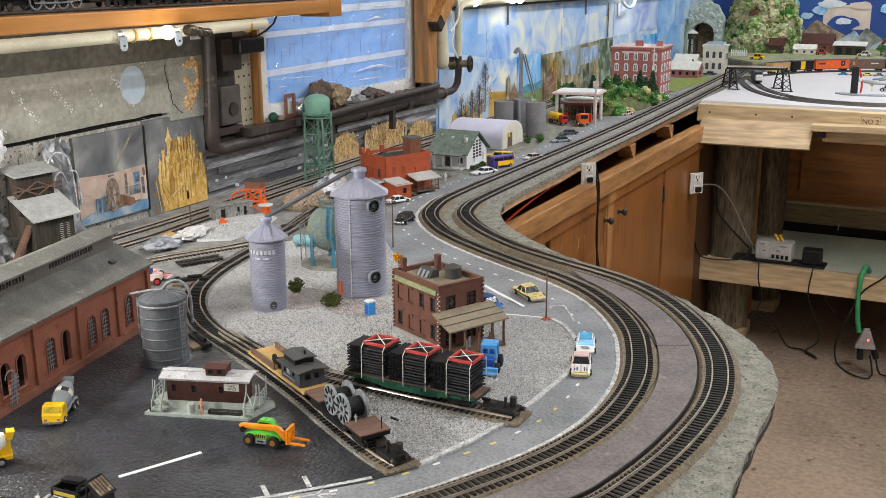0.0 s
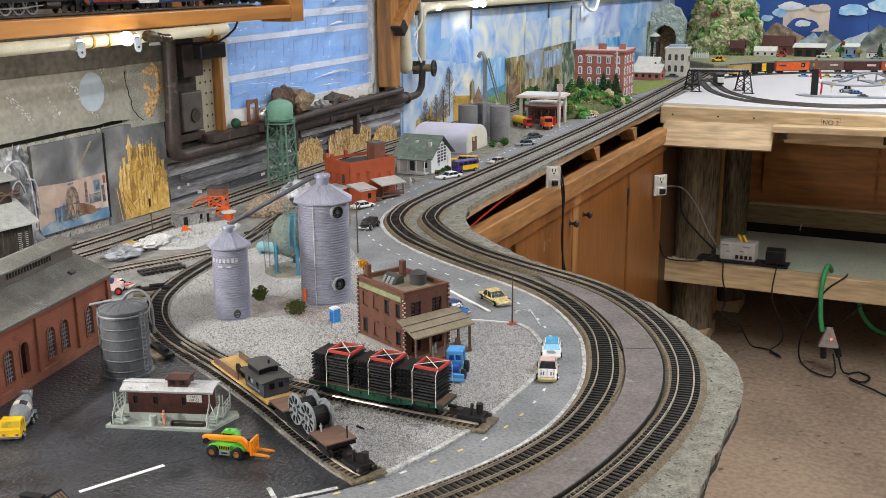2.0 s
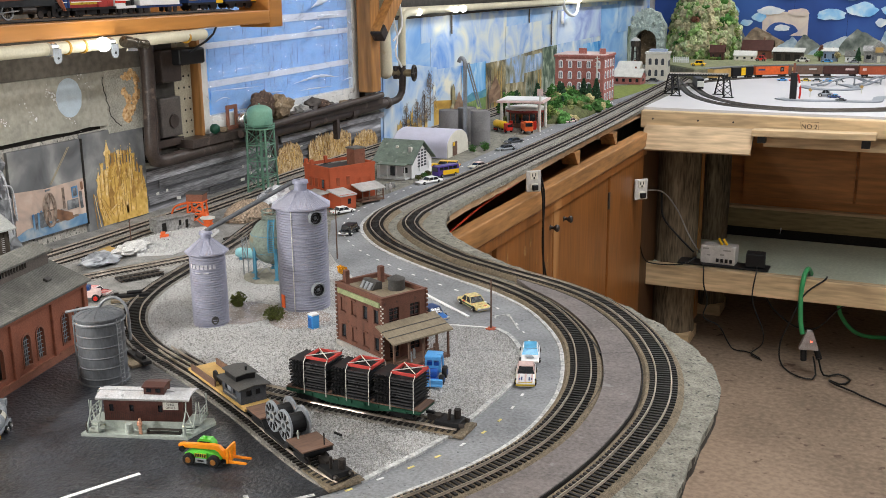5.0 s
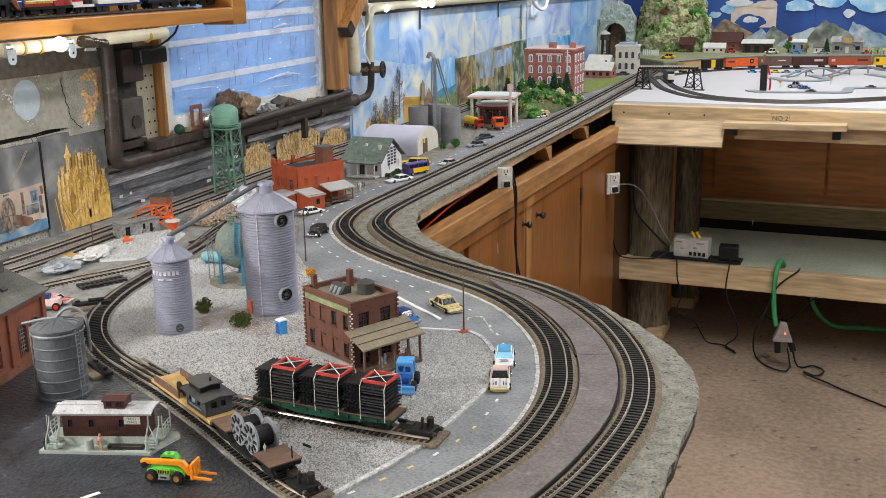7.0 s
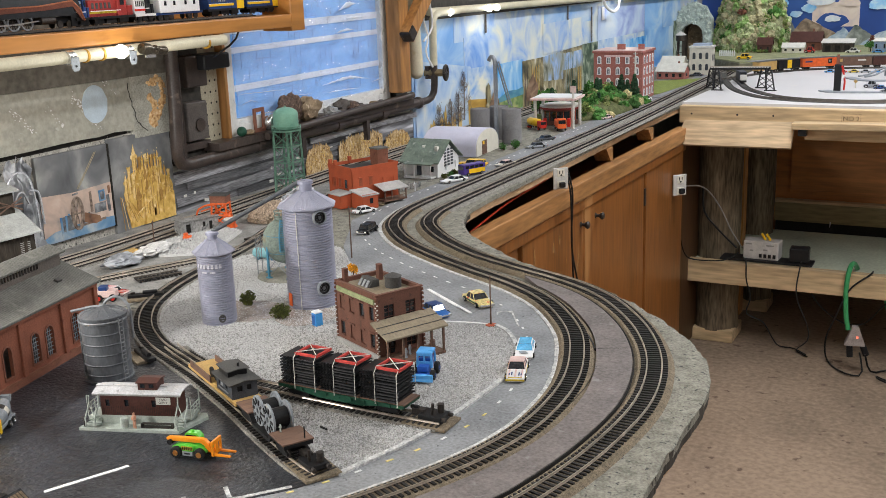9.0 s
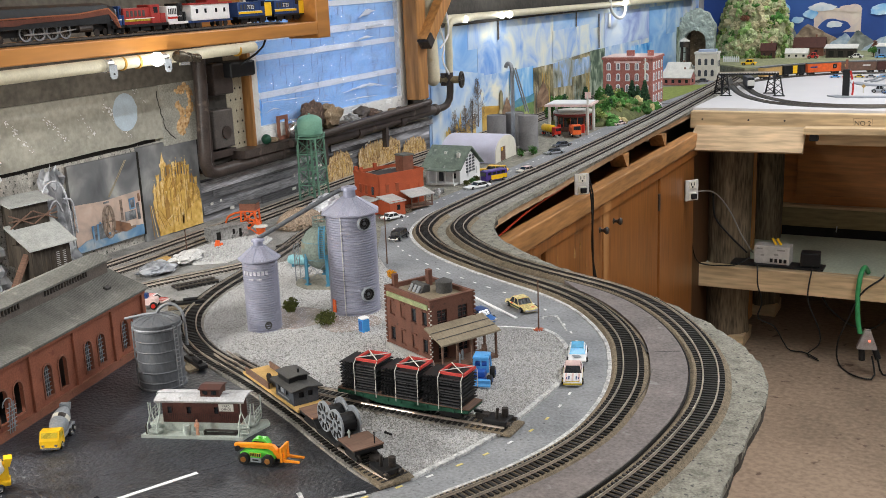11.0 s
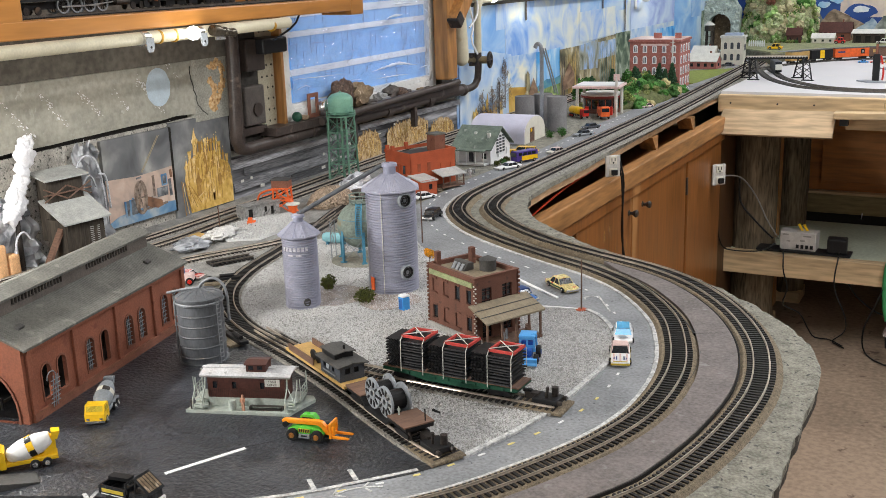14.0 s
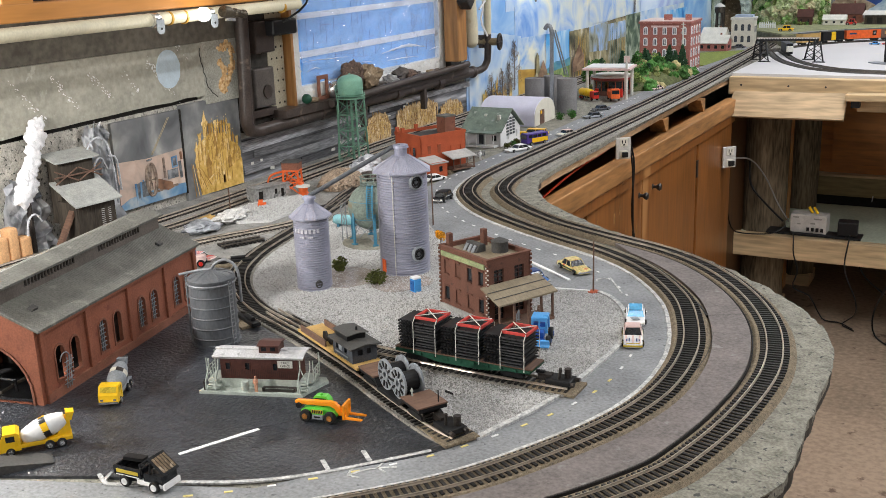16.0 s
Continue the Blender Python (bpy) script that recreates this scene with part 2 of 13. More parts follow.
M = {
    "concrete_floor": surf("concrete_floor", (0.262, 0.192, 0.136), 0.8, 0, 0.30, 2.6, 60, 0.3, ((0.13, 0.085, 0.06), 24, 0.04), depth=0.003),
    "concrete_wall": surf("concrete_wall", (0.39, 0.38, 0.32), 0.85, 0, 0.2, 9, 120, 0.5, ((0.5, 0.5, 0.44), 55, 0.02), depth=0.003),
    "aggregate": surf("aggregate", (0.44, 0.42, 0.375), 0.9, 0, 0.35, 60, 420, 0.8, ((0.08, 0.08, 0.07), 170, 0.2), depth=0.003),
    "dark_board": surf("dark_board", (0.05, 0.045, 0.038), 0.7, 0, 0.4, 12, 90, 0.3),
    "plaster_grey": surf("plaster_grey", (0.255, 0.245, 0.205), 0.9, 0, 0.36, 60, 380, 1.0, ((0.085, 0.085, 0.08), 150, 0.14), depth=0.004, spec=0.15),
    "road_grey": surf("road_grey", (0.245, 0.252, 0.262), 0.75, 0, 0.28, 16, 300, 0.4, ((0.10, 0.105, 0.11), 190, 0.05)),
    "asphalt": surf("asphalt", (0.030, 0.033, 0.040), 0.36, 0, 0.55, 20, 240, 0.9, ((0.014, 0.014, 0.017), 170, 0.11), depth=0.004, spec=0.7),
    "strip_grey": surf("strip_grey", (0.172, 0.150, 0.142), 0.7, 0, 0.34, 18, 300, 0.4, ((0.24, 0.23, 0.22), 60, 0.05)),
    "gravel": surf("gravel", (0.27, 0.265, 0.255), 0.9, 0, 0.3, 60, 700, 1.0, ((0.3, 0.29, 0.27), 420, 0.2), depth=0.003),
    "pebble": surf("pebble", (0.50, 0.497, 0.49), 0.95, 0, 0.12, 300, 900, 0.2, island=0.20, spec=0.15),
    "rubble": surf("rubble", (0.5, 0.5, 0.49), 0.85, 0, 0.15, 300, 900, 0.2, island=0.3),
    "cork": surf("cork", (0.215, 0.172, 0.118), 0.9, 0, 0.4, 200, 900, 1.0, ((0.1, 0.085, 0.06), 500, 0.15), depth=0.002),
    "ballast": surf("ballast", (0.25, 0.235, 0.21), 0.9, 0, 0.35, 200, 800, 0.9, ((0.07, 0.065, 0.06), 450, 0.2), depth=0.002),
    "sleeper": surf("sleeper", (0.022, 0.02, 0.019), 0.6, 0, 0.4, 120, 900, 0.3, rnd=0.3),
    "sleeper_far": surf("sleeper_far", (0.025, 0.022, 0.02), 0.6, 0, 0.4, 120, 900, 0.3, island=0.3),
    "rail": surf("rail", (0.46, 0.40, 0.33), 0.36, 0.6, 0.25, 90, 900, 0.1),
    "rail_dark": surf("rail_dark", (0.15, 0.13, 0.11), 0.5, 0.6, 0.3, 90, 900, 0.1),
    "white_paint": surf("white_paint", (0.78, 0.78, 0.77), 0.7, 0, 0.12, 60, 600, 0.3, ((0.45, 0.46, 0.47), 120, 0.08)),
    "yellow_line": surf("yellow_line", (0.72, 0.6, 0.22), 0.7, 0, 0.2, 90, 600, 0.1),
    "pine": wood("pine", (0.55, 0.40, 0.23), 0.30, 11, 0, 0.55, knots=((0.3, 0.15, 0.06), 5, 0.02)),
    "shelf_wood": wood("shelf_wood", (0.44, 0.19, 0.045), 0.22, 9, 1, 0.35),
    "post_wood": wood("post_wood", (0.40, 0.19, 0.06), 0.35, 12, 2, 0.45),
    "cabinet_wood": wood("cabinet_wood", (0.225, 0.084, 0.021), 0.32, 9, 2, 0.34, 0.5, ((0.42, 0.20, 0.07), 5, 0.10)),
    "cabinet_rail": wood("cabinet_rail", (0.34, 0.165, 0.058), 0.38, 14, 1, 0.5, knots=((0.20, 0.08, 0.03), 6, 0.06)),
    "far_cabinet": wood("far_cabinet", (0.58, 0.24, 0.078), 0.3, 7, 0, 0.4),
    "old_post": wood("old_post", (0.046, 0.034, 0.023), 0.5, 16, 2, 0.8, 0.2, ((0.3, 0.26, 0.2), 14, 0.04)),
    # near-black that puts the shade of gaps, holes and openings into the colour
    "void_shade": surf("void_shade", (0.02, 0.018, 0.016), 0.9, 0, 0.3, 20),
    "ply_edge": wood("ply_edge", (0.42, 0.27, 0.15), 0.3, 30, 1, 0.7),
    "white_board": surf("white_board", (0.56, 0.55, 0.56), 0.6, 0, 0.05, 9, 200, 0.1, ((0.6, 0.58, 0.56), 14, 0.03)),
    "grey_board": surf("grey_board", (0.499, 0.540, 0.432), 0.7, 0, 0.15, 6, 100, 0.2),
    "ceiling": surf("ceiling", (0.7, 0.69, 0.66), 0.8, 0, 0.1, 3),
    "room_wall": surf("room_wall", (0.44, 0.41, 0.38), 0.85, 0, 0.15, 3, 60, 0.3),
    "black": surf("black", (0.012, 0.012, 0.013), 0.45, 0, 0.3, 200),
    "black_gloss": surf("black_gloss", (0.012, 0.013, 0.015), 0.22, 0, 0.3, 200, bump=0.03),
    "brown_pipe": surf("brown_pipe", (0.062, 0.048, 0.042), 0.38, 0, 0.3, 50, 400, 0.2, ((0.14, 0.11, 0.09), 40, 0.04)),
    "dark_iron": surf("dark_iron", (0.045, 0.038, 0.034), 0.45, 0.3, 0.4, 60, 500, 0.2, ((0.12, 0.085, 0.06), 40, 0.08)),
    "grey_metal": surf("grey_metal", (0.30, 0.32, 0.34), 0.4, 0.5, 0.25, 60, 500, 0.1, ((0.12, 0.12, 0.13), 60, 0.08)),
    "tank_grey": surf("tank_grey", (0.122, 0.129, 0.140), 0.45, 0.15, 0.2, 50, 400, 0.15, ((0.11, 0.115, 0.12), 40, 0.12), stretch=(1, 1, 0.4)),
    "lilac_tin": surf("lilac_tin", (0.34, 0.345, 0.425), 0.45, 0.15, 0.14, 50, 500, 0.08, ((0.30, 0.31, 0.40), 30, 0.1)),
    "lilac_dark": surf("lilac_dark", (0.30, 0.31, 0.40), 0.45, 0.2, 0.15, 50),
    "brick_brown": surf("brick_brown", (0.145, 0.066, 0.046), 0.8, 0, 0.22, 70, 700, 0.4, ((0.09, 0.045, 0.035), 120, 0.08)),
    "race_gold": surf("race_gold", (0.66, 0.55, 0.24), 0.3, 0.05, 0.4, 160, 600, 0.05, ((0.55, 0.10, 0.04), 150, 0.22)),
    "rock_chip": surf("rock_chip", (0.36, 0.28, 0.21), 0.9, 0, 0.2, 300, 900, 0.3, island=0.4, spec=0.15),
    "brick_red": surf("brick_red", (0.215, 0.088, 0.056), 0.75, 0, 0.22, 70, 700, 0.4, ((0.15, 0.055, 0.04), 120, 0.08)),
    "brick_orange": surf("brick_orange", (0.40, 0.085, 0.035), 0.65, 0, 0.15, 70, 700, 0.3),
    "brick_pink": surf("brick_pink", (0.36, 0.135, 0.112), 0.75, 0, 0.2, 90, 600, 0.3, ((0.55, 0.32, 0.28), 200, 0.1)),
    "shed_brick": surf("shed_brick", (0.248, 0.088, 0.052), 0.7, 0, 0.2, 40, 500, 0.35, ((0.19, 0.06, 0.04), 70, 0.08)),
    "roof_grey": surf("roof_grey", (0.128, 0.126, 0.113), 0.7, 0, 0.3, 30, 400, 0.3, ((0.19, 0.185, 0.165), 60, 0.10)),
    "roof_dark": surf("roof_dark", (0.066, 0.064, 0.061), 0.7, 0, 0.25, 60, 500, 0.3),
    "roof_tan": surf("roof_tan", (0.26, 0.215, 0.15), 0.8, 0, 0.2, 60, 500, 0.4, stretch=(1, 0.3, 1)),
    "roof_green": surf("roof_green", (0.165, 0.205, 0.165), 0.7, 0, 0.3, 60, 500, 0.2, ((0.32, 0.34, 0.30), 90, 0.10)),
    "roof_white": surf("roof_white", (0.62, 0.61, 0.56), 0.6, 0, 0.12, 50, 400, 0.2),
    "caboose_brown": surf("caboose_brown", (0.070, 0.027, 0.021), 0.5, 0, 0.25, 80, 600, 0.2),
    "pale_green": surf("pale_green", (0.38, 0.42, 0.38), 0.75, 0, 0.2, 70, 600, 0.3),
    "car_green": surf("car_green", (0.012, 0.06, 0.035), 0.5, 0, 0.25, 80, 600, 0.1),
    "tower_green": surf("tower_green", (0.13, 0.25, 0.18), 0.55, 0, 0.25, 60, 400, 0.15),
    "mint": surf("mint", (0.20, 0.40, 0.295), 0.45, 0, 0.14, 30, 400, 0.08, ((0.15, 0.31, 0.23), 40, 0.05)),
    "teal_tank": surf("teal_tank", (0.185, 0.225, 0.195), 0.6, 0, 0.35, 30, 300, 0.2, ((0.25, 0.22, 0.15), 30, 0.18)),
    "blue_steel": surf("blue_steel", (0.07, 0.23, 0.34), 0.5, 0, 0.2, 80),
    "frame_orange": surf("frame_orange", (0.75, 0.13, 0.03), 0.5, 0, 0.2, 80),
    "frame_red": surf("frame_red", (0.50, 0.06, 0.05), 0.5, 0, 0.2, 80),
    "wood_deck": wood("wood_deck", (0.14, 0.08, 0.055), 0.3, 60, 1, 0.7),
    "ochre": surf("ochre", (0.50, 0.32, 0.11), 0.6, 0, 0.15, 60),
    "loco_grey": surf("loco_grey", (0.058, 0.064, 0.076), 0.5, 0, 0.3, 80, 600, 0.15, ((0.1, 0.1, 0.1), 90, 0.08)),
    "reel_grey": surf("reel_grey", (0.26, 0.28, 0.30), 0.5, 0.1, 0.2, 60),
    "yellow": surf("yellow", (0.85, 0.52, 0.02), 0.3, 0, 0.06, 40, bump=0.03),
    "white": surf("white", (0.78, 0.78, 0.78), 0.35, 0, 0.06, 40, bump=0.03),
    "tape_white": surf("tape_white", (0.72, 0.75, 0.80), 0.4, 0, 0.08, 20, 200, 0.3),
    "chrome": surf("chrome", (0.7, 0.7, 0.7), 0.2, 0.9, 0.1, 60, bump=0.02),
    "rubber": surf("rubber", (0.015, 0.015, 0.015), 0.7, 0, 0.2, 200),
    "glass_dark": surf("glass_dark", (0.015, 0.018, 0.022), 0.12, 0, 0.2, 40, bump=0.0, spec=0.6),
    "rail_plastic": surf("rail_plastic", (0.040, 0.040, 0.042), 0.3, 0, 0.3, 200, bump=0.03, spec=0.5),
    "mid_blue": surf("mid_blue", (0.03, 0.13, 0.40), 0.3, 0, 0.1, 60, bump=0.03),
    "hoop_grey": surf("hoop_grey", (0.235, 0.245, 0.258), 0.45, 0.2, 0.25, 60, 500, 0.1),
    "blue_glass": surf("blue_glass", (0.10, 0.42, 0.72), 0.12, 0, 0.3, 90, bump=0.0, spec=0.6),
    "copper": surf("copper", (0.62, 0.30, 0.09), 0.3, 0.7, 0.15, 80, bump=0.02),
    "orange": surf("orange", (0.85, 0.28, 0.015), 0.35, 0, 0.08, 60, bump=0.03),
    "lime": surf("lime", (0.10, 0.50, 0.05), 0.35, 0, 0.1, 60, bump=0.03),
    "sky_blue": surf("sky_blue", (0.06, 0.30, 0.68), 0.4, 0, 0.1, 60, bump=0.03),
    "navy": surf("navy", (0.02, 0.05, 0.16), 0.35, 0, 0.15, 60, bump=0.03),
    "red": surf("red", (0.55, 0.03, 0.02), 0.35, 0, 0.1, 60, bump=0.03),
    "pink_stripe": surf("pink_stripe", (0.68, 0.50, 0.47), 0.35, 0, 0.15, 90, bump=0.03),
    "gold": surf("gold", (0.60, 0.45, 0.05), 0.3, 0.3, 0.2, 80, bump=0.03),
    "flesh": surf("flesh", (0.55, 0.3, 0.2), 0.7, 0, 0.15, 100),
    "cream": surf("cream", (0.64, 0.61, 0.52), 0.7, 0, 0.1, 60, 500, 0.2),
    "moss": surf("moss", (0.075, 0.085, 0.02), 0.9, 0, 0.5, 90, 600, 0.6, island=0.4),
    "leaf": surf("leaf", (0.06, 0.17, 0.035), 0.8, 0, 0.4, 90, 600, 0.3, island=0.5),
    "leaf_light": surf("leaf_light", (0.24, 0.31, 0.09), 0.8, 0, 0.4, 90, 600, 0.3, island=0.5),
    "lichen_pale": surf("lichen_pale", (0.45, 0.50, 0.28), 0.9, 0, 0.35, 60, 420, 0.9, ((0.26, 0.34, 0.14), 70, 0.28), depth=0.006, rnd=0.30, spec=0.1),
    "lichen_tan": surf("lichen_tan", (0.47, 0.43, 0.26), 0.9, 0, 0.35, 60, 420, 0.9, ((0.36, 0.33, 0.18), 90, 0.2), depth=0.004, rnd=0.22, spec=0.1),
    "lichen_green": surf("lichen_green", (0.26, 0.40, 0.14), 0.9, 0, 0.4, 60, 420, 0.9, ((0.14, 0.26, 0.07), 90, 0.2), depth=0.004, rnd=0.3, spec=0.1),
    "clump_green": surf("clump_green", (0.085, 0.19, 0.055), 0.9, 0, 0.5, 90, 500, 0.9, ((0.04, 0.10, 0.03), 120, 0.2), depth=0.003, rnd=0.4, spec=0.1),
    "clump_olive": surf("clump_olive", (0.20, 0.22, 0.085), 0.9, 0, 0.5, 90, 500, 0.9, ((0.10, 0.11, 0.04), 120, 0.2), depth=0.003, rnd=0.4, spec=0.1),
    "chip_cream": surf("chip_cream", (0.50, 0.45, 0.32), 0.9, 0, 0.4, 120, 600, 0.6),
    "panel_black": surf("panel_black", (0.016, 0.016, 0.017), 0.42, 0, 0.3, 200, 900, 0.1, island=0.3),
    "roof_mid": surf("roof_mid", (0.33, 0.325, 0.31), 0.7, 0, 0.2, 60, 400, 0.3),
    "leaf_pale": surf("leaf_pale", (0.62, 0.63, 0.42), 0.8, 0, 0.4, 90, 600, 0.3, island=0.5),
    "slate": surf("slate", (0.20, 0.26, 0.36), 0.6, 0, 0.2, 60),
    "border_white": surf("border_white", (0.50, 0.50, 0.49), 0.85, 0, 0.4, 90, 420, 0.5, ((0.33, 0.335, 0.34), 150, 0.22)),
    "leaf_tan": surf("leaf_tan", (0.42, 0.36, 0.18), 0.8, 0, 0.4, 90, 600, 0.3, island=0.5),
    "fir": surf("fir", (0.03, 0.075, 0.035), 0.85, 0, 0.4, 90, 600, 0.3, island=0.4),
    "autumn": surf("autumn", (0.75, 0.36, 0.02), 0.8, 0, 0.3, 90, 600, 0.3, island=0.4),
    "bark": surf("bark", (0.09, 0.055, 0.03), 0.85, 0, 0.3, 90, 600, 0.5),
    "grass": surf("grass", (0.20, 0.24, 0.06), 0.95, 0, 0.3, 60, 700, 0.8),
    "rock": surf("rock", (0.30, 0.295, 0.285), 0.85, 0, 0.4, 25, 300, 0.8, ((0.12, 0.12, 0.12), 60, 0.15), depth=0.004),
    "rock_brown": surf("rock_brown", (0.26, 0.19, 0.12), 0.85, 0, 0.45, 60, 500, 0.9, ((0.55, 0.45, 0.33), 120, 0.12), depth=0.003),
    "rock_bristly": surf("rock_bristly", (0.13, 0.085, 0.065), 0.8, 0, 0.6, 120, 700, 1.0, ((0.40, 0.28, 0.20), 220, 0.12), depth=0.006),
    "rock_dark": surf("rock_dark", (0.10, 0.085, 0.075), 0.75, 0, 0.5, 40, 400, 0.8, depth=0.003),
    "tunnel_stone": surf("tunnel_stone", (0.46, 0.53, 0.48), 0.85, 0, 0.4, 30, 250, 0.9, ((0.62, 0.66, 0.58), 60, 0.15), depth=0.004),
    "silver_rock": cloudy("silver_rock", [(0.08, 0.085, 0.095), (0.22, 0.23, 0.25), (0.36, 0.38, 0.41), (0.58, 0.60, 0.63)], 40, 8, 0.6, (1, 1, 1), [0.30, 0.42, 0.54, 0.68], 1.2),
    "rock_pale": surf("rock_pale", (0.66, 0.65, 0.63), 0.9, 0, 0.3, 80, 500, 0.7, ((0.28, 0.27, 0.26), 90, 0.15), depth=0.003),
    "hotel_glass": surf("hotel_glass", (0.16, 0.17, 0.19), 0.2, 0, 0.2, 60, bump=0.02),
    "roof_light": surf("roof_light", (0.44, 0.435, 0.42), 0.75, 0, 0.2, 60, 500, 0.3),
    "foil_pale": surf("foil_pale", (0.50, 0.51, 0.54), 0.45, 0, 0.35, 160, 500, 0.3),
    "lettering_pale": surf("lettering_pale", (0.56, 0.55, 0.60), 0.7, 0, 0.3, 300),
    "log_bark": wood("log_bark", (0.15, 0.115, 0.075), 0.6, 22, 2, 0.8, 0.2, ((0.34, 0.27, 0.18), 26, 0.07)),
    "outlet_plate": surf("outlet_plate", (0.52, 0.50, 0.47), 0.45, 0, 0.15, 60, bump=0.03),
    "cotton": surf("cotton", (0.85, 0.85, 0.87), 0.95, 0, 0.08, 60, 500, 0.7, depth=0.003),
    "foil": cloudy("foil", [(0.05, 0.05, 0.055), (0.24, 0.25, 0.27), (0.50, 0.51, 0.54), (0.84, 0.85, 0.87)], 22, 7, 0.5, (1, 1.0, 0.6), [0.28, 0.37, 0.46, 0.57], 1.4),
    "plank_dark": surf("plank_dark", (0.055, 0.045, 0.035), 0.8, 0, 0.4, 60, 400, 0.4, stretch=(1, 1, 0.15)),
    "pvc": surf("pvc", (0.62, 0.57, 0.42), 0.4, 0, 0.1, 30, 300, 0.15, ((0.5, 0.42, 0.25), 12, 0.08)),
    "board_white": surf("board_white", (0.70, 0.69, 0.66), 0.6, 0, 0.12, 15, 200, 0.3, ((0.45, 0.43, 0.4), 30, 0.08)),
    "pegboard": surf("pegboard", (0.42, 0.38, 0.28), 0.7, 0, 0.2, 20, 300, 0.2),
    "cable_black": surf("cable_black", (0.012, 0.012, 0.012), 0.4, 0, 0.2, 100),
    "cable_green": surf("cable_green", (0.05, 0.30, 0.11), 0.4, 0, 0.15, 60),
    "cable_red": surf("cable_red", (0.45, 0.05, 0.02), 0.5, 0, 0.2, 60),
    "cable_grey": surf("cable_grey", (0.28, 0.27, 0.25), 0.5, 0, 0.2, 60),
    "blue_foam": surf("blue_foam", (0.19, 0.45, 0.84), 0.55, 0, 0.08, 6, 60, 0.05),
    "blue_line": surf("blue_line", (0.17, 0.30, 0.60), 0.6, 0, 0.15, 30),
}

# ---- room ----
WX, NY = -1.335, 5.45     # west wall's face, north wall's face
EX, SY = 2.3, -1.6


def slab(name, x0, x1, y0, y1, z0, z1, material, label, category, bevel=0.0):
    return solid(name, box(B(), (x0 + x1) / 2, (y0 + y1) / 2, (z0 + z1) / 2, x1 - x0, y1 - y0, z1 - z0, bevel=bevel), material, label, category, kind="structure")


slab("floor", WX - 0.2, EX + 0.2, SY - 0.2, NY + 0.2, FLOOR - 0.1, FLOOR, M["concrete_floor"], "worn tan-grey concrete basement floor with dark stains", "floor")
slab("ceiling", WX - 0.2, EX + 0.2, SY - 0.2, NY + 0.2, CEIL, CEIL + 0.1, M["ceiling"], "plain off-white ceiling", "ceiling")
slab("wall_west", WX - 0.2, WX, SY - 0.2, NY + 0.2, FLOOR, CEIL, M["concrete_wall"], "old olive-grey poured concrete wall with paint splashes", "wall")
slab("wall_north", WX, EX, NY, NY + 0.2, FLOOR, CEIL, M["room_wall"], "plain painted end wall behind the layout", "wall")
slab("wall_east", EX, EX + 0.2, SY - 0.2, NY + 0.2, FLOOR, CEIL, M["room_wall"], "plain painted side wall", "wall")
slab("wall_south", WX, EX, SY - 0.2, SY, FLOOR, CEIL, M["room_wall"], "plain painted rear wall", "wall")

# ceiling lamps that light the room
tube_mat = glow("tube_glow", (1.0, 0.98, 0.94), 6.0)
for lx, ly, power in LAMPS:
    lamp = thing("ceiling_light", "white twin-tube fluorescent workshop lamp on the ceiling", "ceiling lamp", lx, ly, CEIL, group="ceiling lamps")
    part("housing", box(B(), 0, 0, -0.03, 0.16, 1.22, 0.06, bevel=0.005), M["white"], lamp)
    for s in (-0.04, 0.04):
        part("lamp_tube", cyl(B(), (s, -0.58, -0.074), (s, 0.58, -0.074), 0.013, n=10), tube_mat, lamp, "lit white tube")

# ---- layout board ----
EDGE = [(-0.72, 0.10), (-0.55, 0.30), (-0.40, 0.46), (-0.27, 0.63), (-0.200, 0.735), (-0.181, 0.768), (-0.168, 0.80), (-0.168, 0.87), (-0.170, 0.972), (-0.172, 1.06), (-0.174, 1.10), (-0.180, 1.128), (-0.213, 1.205), (-0.29, 1.300), (-0.373, 1.371), (-0.466, 1.427), (-0.59, 1.506),
        (-0.719, 1.623), (-0.775, 1.71), (-0.806, 1.80), (-0.815, 1.89), (-0.821, 2.12), (-0.832, 2.42), (-0.845, 2.9), (-0.850, 3.4)]
edge = spline(EDGE, 0.02)
wob = [noise.noise((p[0] * 30, p[1] * 30, 0)) * 0.004 for p in edge]
edge_pts = [(p[0] + w * 0.8, p[1] + w * 0.8) for p, w in zip(edge, wob)]
board = [(WX, 0.0), (-0.80, 0.0)] + edge_pts + [(-0.85, NY), (WX, NY)]
layout = thing("layout_board", "grey plastered plywood layout board with a ragged curved edge", "layout board", kind="structure", z=0)
part("plaster_top", prism(B(), board, TOP - 0.011, TOP - 0.0015), M["plaster_grey"], layout, "rough grey plaster surface")
inner = [(p[0] - 0.004, p[1] - 0.002) for p in edge_pts]
part("plywood", prism(B(), [(WX, 0.004), (-0.806, 0.004)] + inner + [(-0.854, NY), (WX, NY)], TOP - 0.026, TOP - 0.0112), M["ply_edge"], layout, "raw plywood edge")
